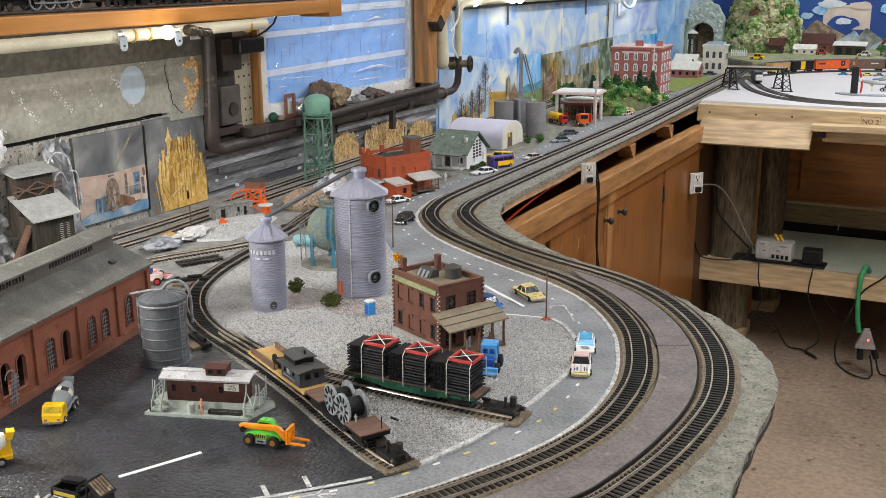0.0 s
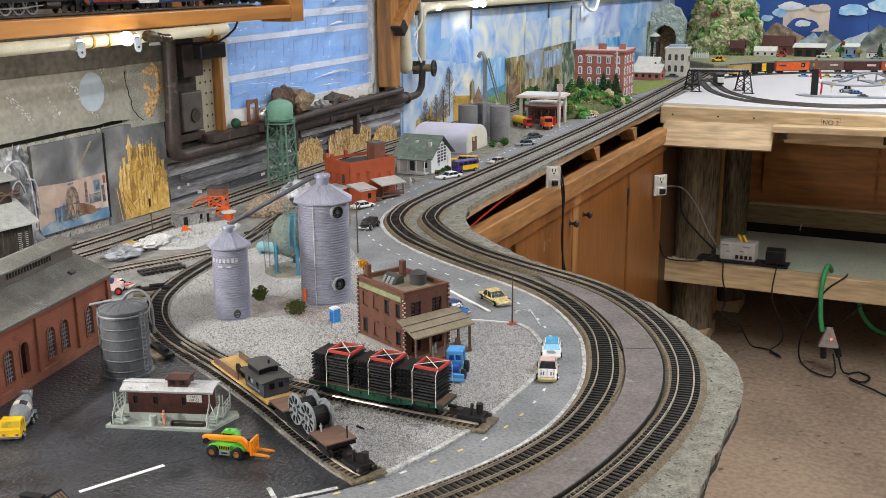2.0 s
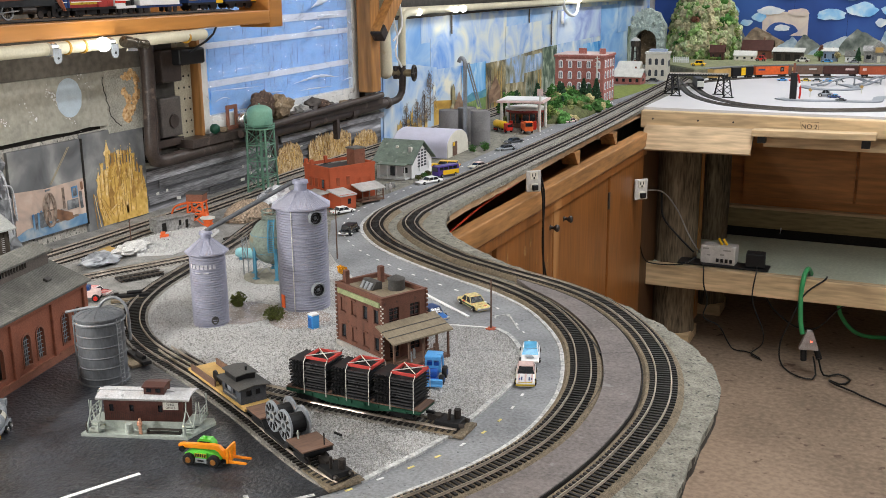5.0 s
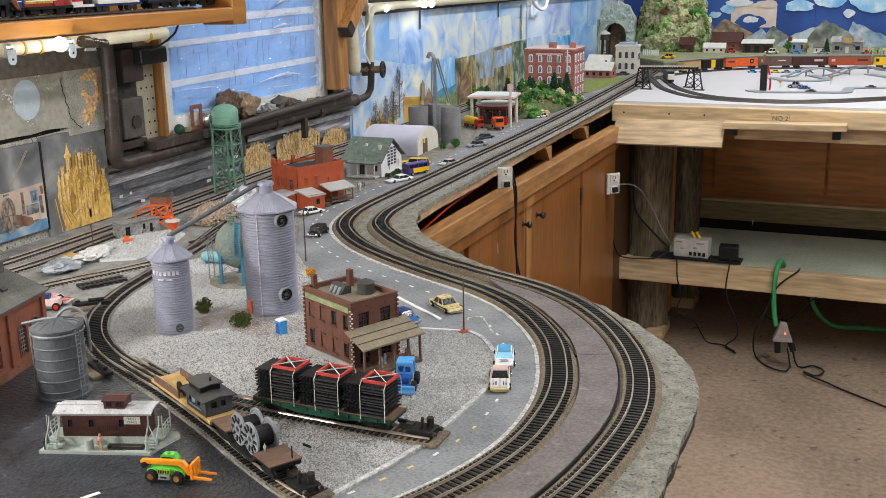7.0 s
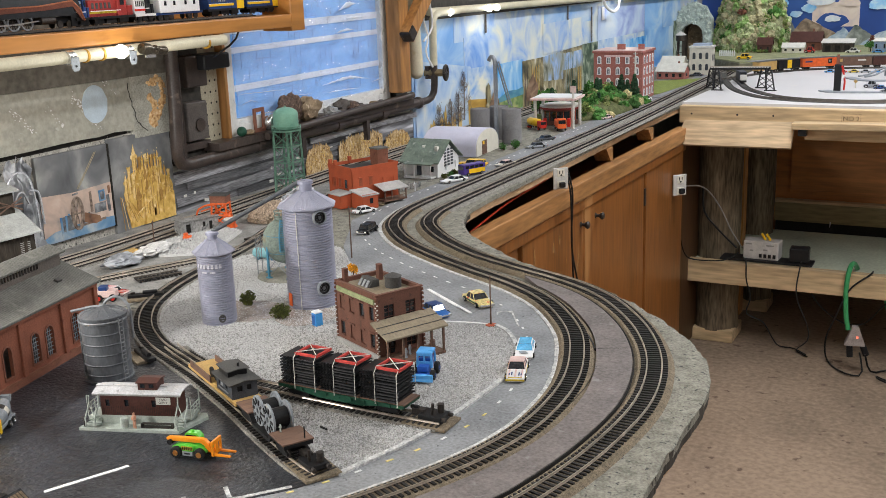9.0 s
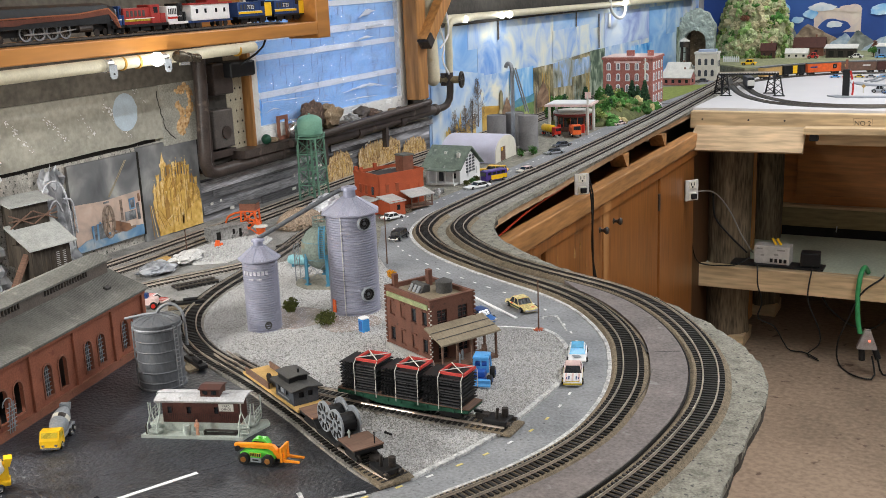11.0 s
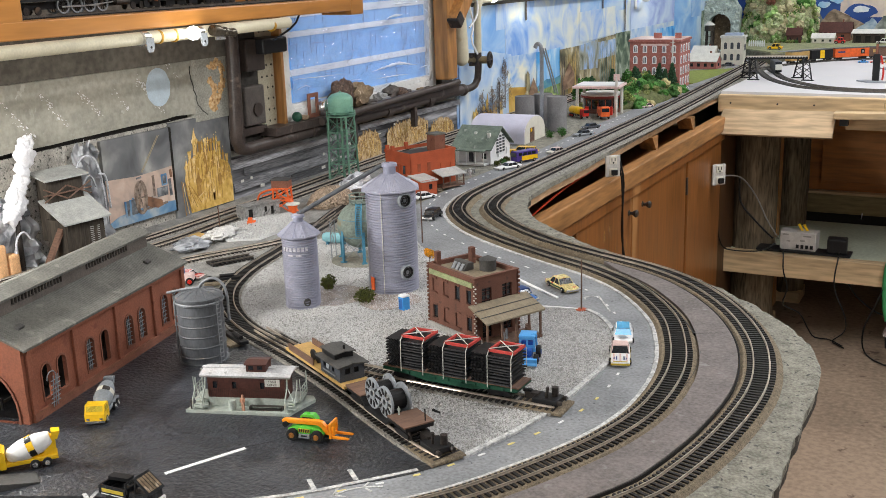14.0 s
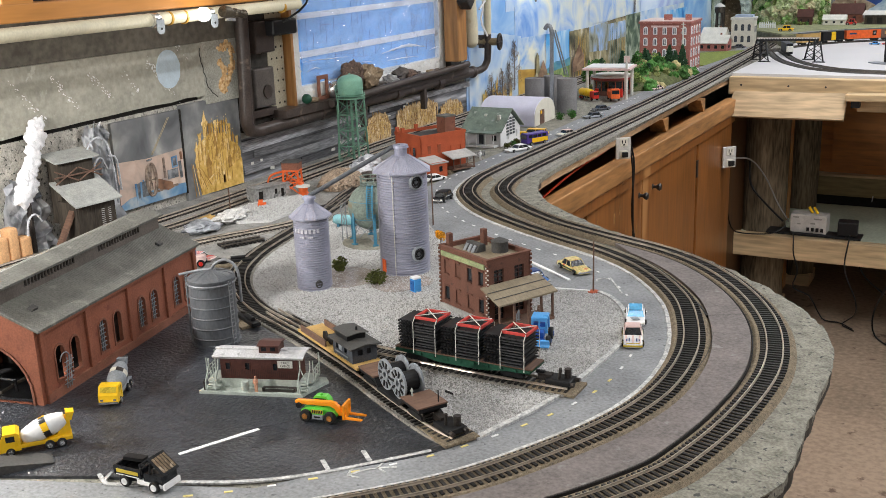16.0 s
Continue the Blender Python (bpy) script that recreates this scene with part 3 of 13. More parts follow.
# frame under the near end of the board
part("frame_board", box(B(), -0.30, 0.95, 0.85, 0.02, 0.34, 0.245), M["cabinet_wood"], layout)
for lx, ly in ((-0.34, 0.80), (-0.34, 1.1), (-0.80, 0.35), (-1.28, 0.1)):
    part("board_leg", box(B(), lx, ly, (FLOOR + 0.974) / 2, 0.06, 0.06, 0.974 - FLOOR), M["pine"], layout)
for cx, cy, r in ((-0.1830, 1.116, 0.008), (-0.1785, 0.951, 0.009), (-0.1775, 0.882, 0.009), (-0.1745, 0.995, 0.004)):
    bm = bmesh.new()
    bmesh.ops.create_icosphere(bm, subdivisions=3, radius=r * 0.8)
    for v in bm.verts:
        v.co *= 1 + 1.1 * noise.noise(v.co * 200 + Vector((cx * 90, cy * 90, 0)))
        v.co = Vector((v.co.x * 0.45 + cx, v.co.y * 0.8 + cy, v.co.z * 0.12 + TOP - 0.0015))
    part("chipped_plaster", bm, M["chip_cream"], layout, "cream-coloured chipped plaster", smooth=50)

# ---- ground cover ----
SIDING = [(-0.437, 0.757), (-0.468, 0.770), (-0.533, 0.807), (-0.598, 0.847), (-0.694, 0.900), (-0.763, 0.933), (-0.833, 0.969), (-0.894, 1.017), (-0.943, 1.077),
          (-0.972, 1.138), (-0.990, 1.195), (-1.010, 1.292), (-1.03, 1.40), (-1.075, 1.55), (-1.12, 1.75), (-1.16, 1.95), (-1.20, 2.25), (-1.21, 2.6)]
siding = spline(SIDING, 0.006)
near_siding = [tuple(p) for p in siding if p[1] < 1.33]
GRAVEL_EDGE = [(-0.95, 1.43), (-0.885, 1.46), (-0.807, 1.381), (-0.72, 1.30), (-0.62, 1.205), (-0.56, 1.175), (-0.515, 1.184), (-0.471, 1.191), (-0.446, 1.173), (-0.413, 1.125),
               (-0.390, 1.054), (-0.390, 0.966), (-0.400, 0.861), (-0.428, 0.762)]
gravel_line = [tuple(p) for p in spline(GRAVEL_EDGE, 0.012)]
GRAVEL = near_siding + gravel_line
LOT_LINE = [(-0.86, 0.50), (-0.76, 0.535), (-0.681, 0.570), (-0.619, 0.591), (-0.539, 0.633), (-0.492, 0.676), (-0.455, 0.715), (-0.430, 0.753)]
lot_line = [tuple(p) for p in spline(LOT_LINE, 0.012)]
LOT = lot_line + [p for p in near_siding if p[1] < 1.06] + [(-0.975, 1.065), (-1.02, 1.0), (-1.06, 0.8), (-1.10, 0.45)]
OUTER = [(-0.78, 0.30), (-0.60, 0.41), (-0.43, 0.54), (-0.325, 0.652), (-0.262, 0.752), (-0.241, 0.815), (-0.226, 0.903), (-0.221, 1.004), (-0.233, 1.091), (-0.259, 1.172),
         (-0.306, 1.259), (-0.372, 1.340), (-0.446, 1.395), (-0.56, 1.447), (-0.650, 1.493), (-0.744, 1.566), (-0.812, 1.645), (-0.839, 1.715), (-0.849, 1.80), (-0.852, 2.04),
         (-0.852, 2.60), (-0.862, 3.1), (-0.885, 3.7), (-0.915, 4.3), (-0.96, 4.9)]
INNER = [(-0.86, 0.40), (-0.70, 0.445), (-0.55, 0.535), (-0.462, 0.615), (-0.397, 0.689), (-0.348, 0.778), (-0.318, 0.855), (-0.304, 0.935), (-0.309, 1.033), (-0.334, 1.126),
         (-0.371, 1.208), (-0.438, 1.296), (-0.513, 1.356), (-0.612, 1.408), (-0.707, 1.463), (-0.795, 1.528), (-0.867, 1.614), (-0.900, 1.70), (-0.912, 1.793), (-0.914, 2.02),
         (-0.913, 2.60), (-0.922, 3.1), (-0.945, 3.7), (-0.97, 4.3), (-1.0, 4.9)]
outer = spline(OUTER, 0.004)
inner_t = spline(INNER, 0.004)
road_right = [tuple(p) for p in side_of(inner_t, 0.020) if p[1] < 3.6][::4]
ROAD = [(-0.86, 0.43)] + road_right + [(-1.0, 3.6), (-0.995, 2.6), (-0.985, 2.05), (-0.988, 1.87), (-0.975, 1.74), (-0.972, 1.64), (-0.935, 1.575), (-0.88, 1.47),
                                       (-0.80, 1.37), (-0.60, 1.17), (-0.46, 1.12), (-0.43, 0.95), (-0.46, 0.72), (-0.55, 0.61), (-0.86, 0.49)]
cover = thing("ground_cover", "painted model roads, gravel yard and asphalt lot on the layout", "model ground", kind="structure", z=0)
part("road_sheet", prism(B(), ROAD, TOP - 0.0015, TOP + 0.0004), M["road_grey"], cover, "pale blue-grey painted road")
part("yard_ground", prism(B(), [(-1.33, 0.9), (-1.0, 0.95), (-0.985, 1.10), (-1.02, 1.33), (-1.09, 1.6), (-1.15, 1.95), (-1.33, 1.95)], TOP - 0.0015, TOP + 0.0002), surf("yard_grey", (0.27, 0.265, 0.25), 0.85, 0, 0.35, 40, 420, 0.6, ((0.13, 0.13, 0.125), 160, 0.12), depth=0.002), cover, "mid-grey gritty yard ground along the wall")
part("gravel_bed", prism(B(), GRAVEL, TOP - 0.0015, TOP + 0.0016), M["gravel"], cover, "off-white fine gravel yard")
part("asphalt_lot", prism(B(), LOT, TOP - 0.0015, TOP + 0.0010), M["asphalt"], cover, "dark grey asphalt-coloured lot")
# trowelled plaster between the outer track and the ragged edge
shore = side_of(outer, -0.0215)
rim_line = [p for p in zip(edge_pts[4:], edge_pts[5:]) if p[0][1] < 1.80]
bm, be = B(), B()
rows, skirt = [], []
steps = []
for (ax, ay), (bx, by) in rim_line:
    for k in range(5):
        steps.append((ax + (bx - ax) * k / 5, ay + (by - ay) * k / 5))
for i, (x, y) in enumerate(steps):
    d2_ = (shore[:, 0] - x) ** 2 + (shore[:, 1] - y) ** 2
    q = shore[int(np.argmin(d2_))]
    rag = 0.0008 * noise.noise((x * 160, y * 160, 3)) + 0.0014 * noise.noise((x * 45, y * 45, 7))
    dx, dy = x - q[0], y - q[1]
    ln = max(math.hypot(dx, dy), 1e-4)
    ex, ey = x + dx / ln * (rag + 0.001), y + dy / ln * (rag + 0.001)
    row = []
    for k in range(13):
        f = k / 12
        px_, py_ = q[0] + (ex - q[0]) * f, q[1] + (ey - q[1]) * f
        fade = min(1.0, 4 * f)
        hgt = 0.0007 + fade * (0.0016 * noise.noise((px_ * 60, py_ * 60, 0)) + 0.0010 * noise.noise((px_ * 190 + py_ * 90, py_ * 190 - px_ * 90, 4)) + 0.0005 * noise.noise((px_ * 420, py_ * 420, 8)))
        if k == 12:
            hgt -= 0.0012 + 0.0014 * abs(noise.noise((x * 90, y * 90, 2)))
        row.append(bm.verts.new((px_, py_, TOP + hgt)))
    low = bm.verts.new((ex - dx / ln * 0.0015, ey - dy / ln * 0.0015, TOP - 0.0040 + 0.0015 * noise.noise((x * 130, y * 130, 9))))
    rows.append(row + [low])
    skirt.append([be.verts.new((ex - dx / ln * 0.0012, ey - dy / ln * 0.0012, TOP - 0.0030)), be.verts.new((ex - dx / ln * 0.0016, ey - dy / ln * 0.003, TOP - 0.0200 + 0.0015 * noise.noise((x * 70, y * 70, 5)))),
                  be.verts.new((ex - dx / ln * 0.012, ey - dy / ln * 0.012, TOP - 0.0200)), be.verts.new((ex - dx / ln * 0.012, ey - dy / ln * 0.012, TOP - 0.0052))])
for a, b in zip(rows, rows[1:]):
    for k in range(13):
        bm.faces.new((a[k], a[k + 1], b[k + 1], b[k]))
for a, b in zip(skirt, skirt[1:]):
    for k in range(4):
        be.faces.new((a[k], a[(k + 1) % 4], b[(k + 1) % 4], b[k]))
bmesh.ops.recalc_face_normals(be, faces=be.faces[:])
part("plaster_rim", bm, M["plaster_grey"], layout, "trowelled grey plaster rim", smooth=60)
# dark skirt colours in the shade on the ragged board's thickness
part("shaded_edge", be, M["dark_board"], layout, "ragged board edge, darkened for the shade on its thickness")
# grey sheet between the two tracks
gap_l = [tuple(p) for p in side_of(inner_t, -0.022) if p[1] < 1.372 and p[1] > 0.42][::5]
gap_r = [tuple(p) for p in side_of(outer, 0.0240) if p[1] < 1.405 and p[1] > 0.42][::5]
part("centre_sheet", prism(B(), gap_l + gap_r[::-1], TOP - 0.0015, TOP + 0.0046), M["strip_grey"], cover, "smooth mid-grey road strip between the tracks")
seam = spline([(-0.320, 1.151), (-0.303, 1.160), (-0.286, 1.167)], 0.006)
part("sheet_seam", strip(B(), seam, [(-0.0003, 0.0), (0.0003, 0.0), (0.0003, 0.0048), (-0.0003, 0.0048)]), M["black"], cover, "dark joint between the sheets")
lip = spline([(-0.392, 1.257), (-0.367, 1.224), (-0.338, 1.182), (-0.321, 1.151)], 0.006)
part("sheet_seam", strip(B(), lip, [(-0.0009, 0.0), (0.0009, 0.0), (0.0009, 0.0048), (-0.0009, 0.0048)]), M["black"], cover, "dark open gap beside the sheet")
for pts in ([(-0.300, 1.10), (-0.290, 1.03), (-0.292, 0.95), (-0.31, 0.86)], [(-0.345, 0.80), (-0.39, 0.72)]):
    part("sheet_crack", strip(B(), spline(pts, 0.008), [(-0.00018, 0.004), (0.00018, 0.004), (0.00018, 0.0048), (-0.00018, 0.0048)]), M["black"], cover, "hairline crack")
rim = np.array(gap_r)
# thin dark strip paints the shadow of the sheet's thickness
part("sheet_edge_shade", strip(B(), side_of(rim, -0.0015), [(-0.0006, 0.0), (0.0006, 0.0), (0.0006, 0.0045), (-0.0006, 0.0045)]), M["void_shade"], cover, "near-black strip drawn as the shadow along the sheet's edge")


def pebbles(name, poly, count, size, z, material, parent, seed, pile=None):
    """Loose stones strewn over a polygon, one joined mesh."""
    rs = np.random.RandomState(seed)
    xs, ys = [p[0] for p in poly], [p[1] for p in poly]
    x = rs.uniform(min(xs), max(xs), count * 3)
    y = rs.uniform(min(ys), max(ys), count * 3)
    k = inside(poly, x, y)
    x, y = x[k][:count], y[k][:count]
    n = len(x)
    zz = np.full(n, z) + (pile(x, y) if pile else 0)
    base = np.array([(1, 0, 0), (0, 1, 0), (-1, 0, 0), (0, -1, 0), (0, 0, 1), (0, 0, -0.6)], float)
    fac = np.array([(0, 1, 4), (1, 2, 4), (2, 3, 4), (3, 0, 4), (1, 0, 5), (2, 1, 5), (3, 2, 5), (0, 3, 5)])
    s = rs.uniform(0.55, 1.3, (n, 1, 1)) * size
    v = base[None] * rs.uniform(0.6, 1.25, (n, 6, 3)) * s
    a = rs.uniform(0, 6.28, n)
    ca, sa = np.cos(a)[:, None], np.sin(a)[:, None]
    vx, vy = v[:, :, 0] * ca - v[:, :, 1] * sa, v[:, :, 0] * sa + v[:, :, 1] * ca
    V = np.stack([vx + x[:, None], vy + y[:, None], v[:, :, 2] + zz[:, None]], 2).reshape(-1, 3)
    F = (fac[None] + 6 * np.arange(n)[:, None, None]).reshape(-1, 3)
    me = bpy.data.meshes.new(name)
    me.from_pydata(V.tolist(), [], F.tolist())
    me.materials.append(material)
    ob = new(name, me)
    ob.parent = parent
    ob["kind"] = "stuff"
    return ob


pebbles("gravel_layer", GRAVEL, 84000, 0.00112, TOP + 0.0016, M["pebble"], cover, 3)

# painted lines
def line_mark(pts, w, material, name="road_line", h=0.0022, step=0.012):
    ln = spline(pts, step)
    return part(name, strip(B(), ln, [(-w / 2, 0.0), (w / 2, 0.0), (w / 2, h), (-w / 2, h)]), material, cover)


white_border = side_of(inner_t, 0.024)
wb = np.array([p for p in white_border if 0.52 < p[1] < 2.3])
bm = B()
dn = np.gradient(wb[:, :2], axis=0)
dn /= np.linalg.norm(dn, axis=1)[:, None]
rows = []
for k, (p, d) in enumerate(zip(wb, dn)):
    bend = math.exp(-((p[1] - 1.50) / 0.22) ** 2)
    wl = 0.0016 + 0.0022 * bend + 0.0008 * noise.noise((k * 0.13, 0, 0)) + 0.0005 * noise.noise((k * 0.45, 5, 0))
    n = Vector((-d[1], d[0], 0))
    c = Vector((p[0], p[1], TOP + 0.0012))
    rows.append([bm.verts.new(v) for v in (c - n * 0.0030, c - n * 0.0010 + Vector((0, 0, 0.0004)), c + n * wl + Vector((0, 0, 0.0002)), c + n * (wl + 0.0006) - Vector((0, 0, 0.0009)))])
for a, b in zip(rows, rows[1:]):
    for k in range(3):
        bm.faces.new((a[k], a[k + 1], b[k + 1], b[k]))
bmesh.ops.recalc_face_normals(bm, faces=bm.faces[:])
part("road_border", bm, M["border_white"], cover, "rough white painted road border")
line_mark([(p[0] + 0.003, p[1] + 0.001) for p in GRAVEL_EDGE[7:]], 0.0055, M["border_white"], h=0.0030)
line_mark(GRAVEL_EDGE[4:8], 0.004, M["white_paint"], h=0.0030)
line_mark([(-0.667, 0.562), (-0.644, 0.572), (-0.614, 0.590), (-0.576, 0.608), (-0.542, 0.630), (-0.509, 0.660), (-0.492, 0.679), (-0.470, 0.704), (-0.450, 0.728)], 0.0044, M["border_white"], h=0.0015)
line_mark([(-0.648, 0.629), (-0.615, 0.699)], 0.0044, M["white_paint"], h=0.0016)
line_mark([(-0.526, 0.673), (-0.511, 0.660)], 0.0040, M["border_white"], h=0.0016)
line_mark([(-0.504, 0.703), (-0.488, 0.689)], 0.0040, M["border_white"], h=0.0016)
line_mark([(-0.686, 0.572), (-0.667, 0.562)], 0.0034, M["border_white"], h=0.0016)
line_mark([(-0.678, 0.579), (-0.674, 0.567)], 0.0030, M["border_white"], h=0.0016)
line_mark([(-0.625, 1.300), (-0.52, 1.225)], 0.0045, M["white_paint"], h=0.0018)
line_mark([(-0.475, 1.255), (-0.44, 1.20)], 0.0024, M["border_white"], h=0.0009)
line_mark([(-0.489, 1.243), (-0.480, 1.251), (-0.470, 1.249)], 0.0024, M["border_white"], h=0.0009)
line_mark([(-0.489, 1.243), (-0.486, 1.233)], 0.0022, M["border_white"], h=0.0009)
line_mark([(-0.492, 0.660), (-0.486, 0.672), (-0.476, 0.682), (-0.462, 0.690)], 0.0022, M["border_white"], h=0.0009)
line_mark([(-0.495, 0.671), (-0.492, 0.660), (-0.481, 0.661)], 0.0020, M["border_white"], h=0.0009)
line_mark([(-0.477, 0.693), (-0.476, 0.682), (-0.466, 0.678)], 0.0020, M["border_white"], h=0.0009)
for pts in ([(-0.628, 0.688), (-0.607, 0.713), (-0.598, 0.728)], [(-0.70, 0.655), (-0.688, 0.668)]):
    line_mark(pts, 0.0007, M["black"], "lot_scratch", 0.0011)
rs = random.Random(91)
for nm, mt, count in (("lot_pits", M["black"], 150), ("lot_scuffs", M["strip_grey"], 70)):
    bm = B()
    for _ in range(count):
        x, y = rs.uniform(-0.83, -0.47), rs.uniform(0.58, 0.86)
        if inside(LOT, np.array([x]), np.array([y]))[0]:
            ln, wd = rs.choice((0.0012, 0.002, 0.004, 0.007)), rs.uniform(0.0003, 0.0008)
            box(bm, x, y, TOP + 0.0010, ln, wd, 0.0003, rs.gauss(38, 25))
    part(nm, bm, mt, cover)["kind"] = "stuff"
dash = side_of(inner_t, 0.058)
run = np.concatenate([[0], np.cumsum(np.linalg.norm(np.diff(dash[:, :2], axis=0), axis=1))])
k = 0
for i in range(0, len(dash) - 3):
    if run[i] >= k * 0.034 and dash[i][1] > 0.5:
        k += 1
        if dash[i][1] < 2.9:
            seg = dash[i:i + 3]
            part("dash_mark", strip(B(), seg, [(-0.0013, 0.0), (0.0013, 0.0), (0.0013, 0.0008), (-0.0013, 0.0008)]),
                 M["yellow_line"] if dash[i][1] < 0.98 and k % 3 else M["white_paint"], cover)
    elif run[i] >= k * 0.034:
        k += 1

# ---- tracks ----
rail_prof = [(-0.0009, 0.0), (0.0009, 0.0), (0.0004, 0.0012), (0.0005, 0.0024), (-0.0005, 0.0024), (-0.0004, 0.0012)]
sleeper_me = None


def railway(name, label, line, bed, base, bed_mat, near, spacing=0.0066, bright=True, half=0.00825):
    """A length of track: bed, sleepers and two rails. base: height of the bed's top over the board."""
    global sleeper_me
    t = thing(name, label, "model track", z=0, kind="structure")
    w = 0.018
    if bed:
        cut = next((i for i, p in enumerate(line) if p[1] > 1.75), len(line)) if bed_mat is M["cork"] else len(line)
        for seg, bm_mat, lb in ((line[:cut + 2], bed_mat, "cork and ballast roadbed"), (line[cut:], M["ballast"], "grey ballast roadbed")):
            if len(seg) > 6:
                part("roadbed", strip(B(), seg[::2], [(-w - bed, -0.001), (w + bed, -0.001), (w, base), (-w, base)]), bm_mat, t, lb)
    for s in (-half, half):
        part("rail", strip(B(), side_of(line, s), [(o, h + base + 0.0016) for o, h in rail_prof]), M["rail" if bright else "rail_dark"], t)
    if sleeper_me is None:
        b = box(B(), 0, 0, 0, 0.0027, 0.030, 0.0018)
        sleeper_me = bpy.data.meshes.new("sleeper")
        b.to_mesh(sleeper_me)
        b.free()
        sleeper_me.materials.append(M["sleeper"])
    ev = spline([tuple(p) for p in line[::6]], spacing)
    dd = np.gradient(ev, axis=0)
    far = B()
    count = 0
    for i in range(0, len(ev)):
        x, y = ev[i]
        a = math.degrees(math.atan2(dd[i][1], dd[i][0]))
        if near[0] < y < near[1] and x > near[2] and count < 300:
            ob = new("sleeper", sleeper_me)
            ob.parent = t
            ob.matrix_local = pose(x, y, TOP + base + 0.0007, 0, 0, a + random.uniform(-1.5, 1.5))
            count += 1
        else:
            box(far, x, y, TOP + base + 0.0007, 0.0027, 0.030, 0.0018, a)
    if far.verts:
        ob = part("far_sleepers", far, M["sleeper_far"], t)
        ob["kind"] = "stuff"
    else:
        far.free()
    return t


railway("inner_track", "black-sleepered model track on a tan cork bed, bending round the yard", inner_t, 0.006, 0.0042, M["cork"], (0.55, 1.75, -0.95))
railway("outer_track", "black-sleepered model track on a tan cork bed, bending along the board's edge", outer, 0.006, 0.0042, M["cork"], (0.62, 1.75, -0.95))
railway("yard_siding", "weathered siding track with black sleepers ending at a buffer stop", siding, 0.002, 0.0030, M["ballast"], (0.7, 1.45, -1.05))
spur = spline([(-0.388, 0.897), (-0.45, 0.896), (-0.52, 0.898), (-0.60, 0.902), (-0.65, 0.906), (-0.70, 0.917), (-0.75, 0.936), (-0.80, 0.962)], 0.006)
railway("spur_track", "short gravelled spur track branching off the siding", spur, 0.002, 0.0034, M["ballast"], (0.7, 1.45, -0.78))
wall_a = spline([(-1.285, 0.2), (-1.285, 0.9), (-1.268, 1.25), (-1.268, 1.45), (-1.278, 1.70), (-1.296, 2.06), (-1.30, 2.6), (-1.30, 4.0)], 0.01)
wall_b = spline([(-1.25, 0.2), (-1.245, 0.9), (-1.217, 1.25), (-1.222, 1.40), (-1.230, 1.63), (-1.244, 2.0), (-1.25, 2.6), (-1.25, 4.0)], 0.01)
railway("wall_track", "grey weathered model track running along the concrete wall", wall_a, 0.004, 0.002, M["ballast"], (9, 9, 9))
railway("wall_track", "grey weathered model track running along the concrete wall", wall_b, 0.004, 0.002, M["ballast"], (9, 9, 9))
back_spur = spline([(-1.16, 0.9), (-1.135, 1.10), (-1.106, 1.190), (-1.068, 1.266), (-1.040, 1.335), (-1.035, 1.42), (-1.06, 1.53)], 0.008)
railway("back_spur", "yellowish weathered model track passing behind the brick engine shed", back_spur, 0.003, 0.002, M["ballast"], (9, 9, 9))

# ---- cabinets under the straight run ----
CX = -0.834   # face of the cabinets


def cabinet_door(parent, y0, y1, z0, z1, knob_y=None):
    d = part("door", box(B(), CX + 0.008, (y0 + y1) / 2, (z0 + z1) / 2, 0.016, y1 - y0, z1 - z0, bevel=0.002), M["cabinet_wood"], parent)
    if knob_y:
        bm = lathe(B(), [(0.0, 0.030), (0.009, 0.029), (0.0125, 0.024), (0.010, 0.018), (0.005, 0.012), (0.005, 0.004), (0.010, 0.0)], 14,
                   m=pose(CX + 0.016, knob_y, 0.826, 0, 90, 0) @ Matrix.Scale(0.78, 4))
        part("knob", bm, M["dark_iron"], d, "dark bronze door knob", smooth=40)
    return d


unit = thing("base_cabinet", "varnished brown wooden double-door base cabinet under the layout", "cabinet", CX, 2.54, FLOOR, group="cabinets under the layout")
unit.matrix_world = Matrix.Identity(4)
part("body", box(B(), CX - 0.16, 2.755, 0.51, 0.318, 1.75, 0.70), M["cabinet_wood"], unit)
# same cabinet face, its brown darkened for the shadow of the table
part("end_stile", box(B(), CX + 0.004, 3.50, 0.545, 0.010, 0.26, 0.77), surf("shaded_stile", (0.075, 0.036, 0.015), 0.5, 0, 0.3, 9, 80, 0.2, stretch=(1, 1, 0.15)), unit, "stile behind the table post, darkened for the table's shadow")
for y0, y1, ky in ((2.07, 2.448, 2.428), (2.456, 2.945, 2.535), (2.967, 3.36, None)):
    cabinet_door(unit, y0, y1, 0.22, 0.862, ky)
rs = random.Random(17)
drip_m = surf("drip_pale", (0.36, 0.20, 0.08), 0.6, 0, 0.4, 60, 300, 0.2)
for i in range(9):
    y, z, w, h = rs.uniform(2.12, 2.44), rs.uniform(0.70, 0.85), rs.uniform(0.002, 0.006), rs.uniform(0.012, 0.05)
    k = [(y + w * rs.uniform(0.6, 1.0) * math.cos(a), z + h * 0.5 * math.sin(a) * rs.uniform(0.7, 1.0)) for a in np.linspace(0, 6.28, 9)[:-1]]
    part("varnish_drip", prism(B(), k, CX + 0.0159, CX + 0.0162 + 0.0001 * (i % 3), "x"), drip_m, unit)
part("hinge", box(B(), CX + 0.017, 2.953, 0.79, 0.004, 0.012, 0.05), M["dark_iron"], unit, "dark hinge")
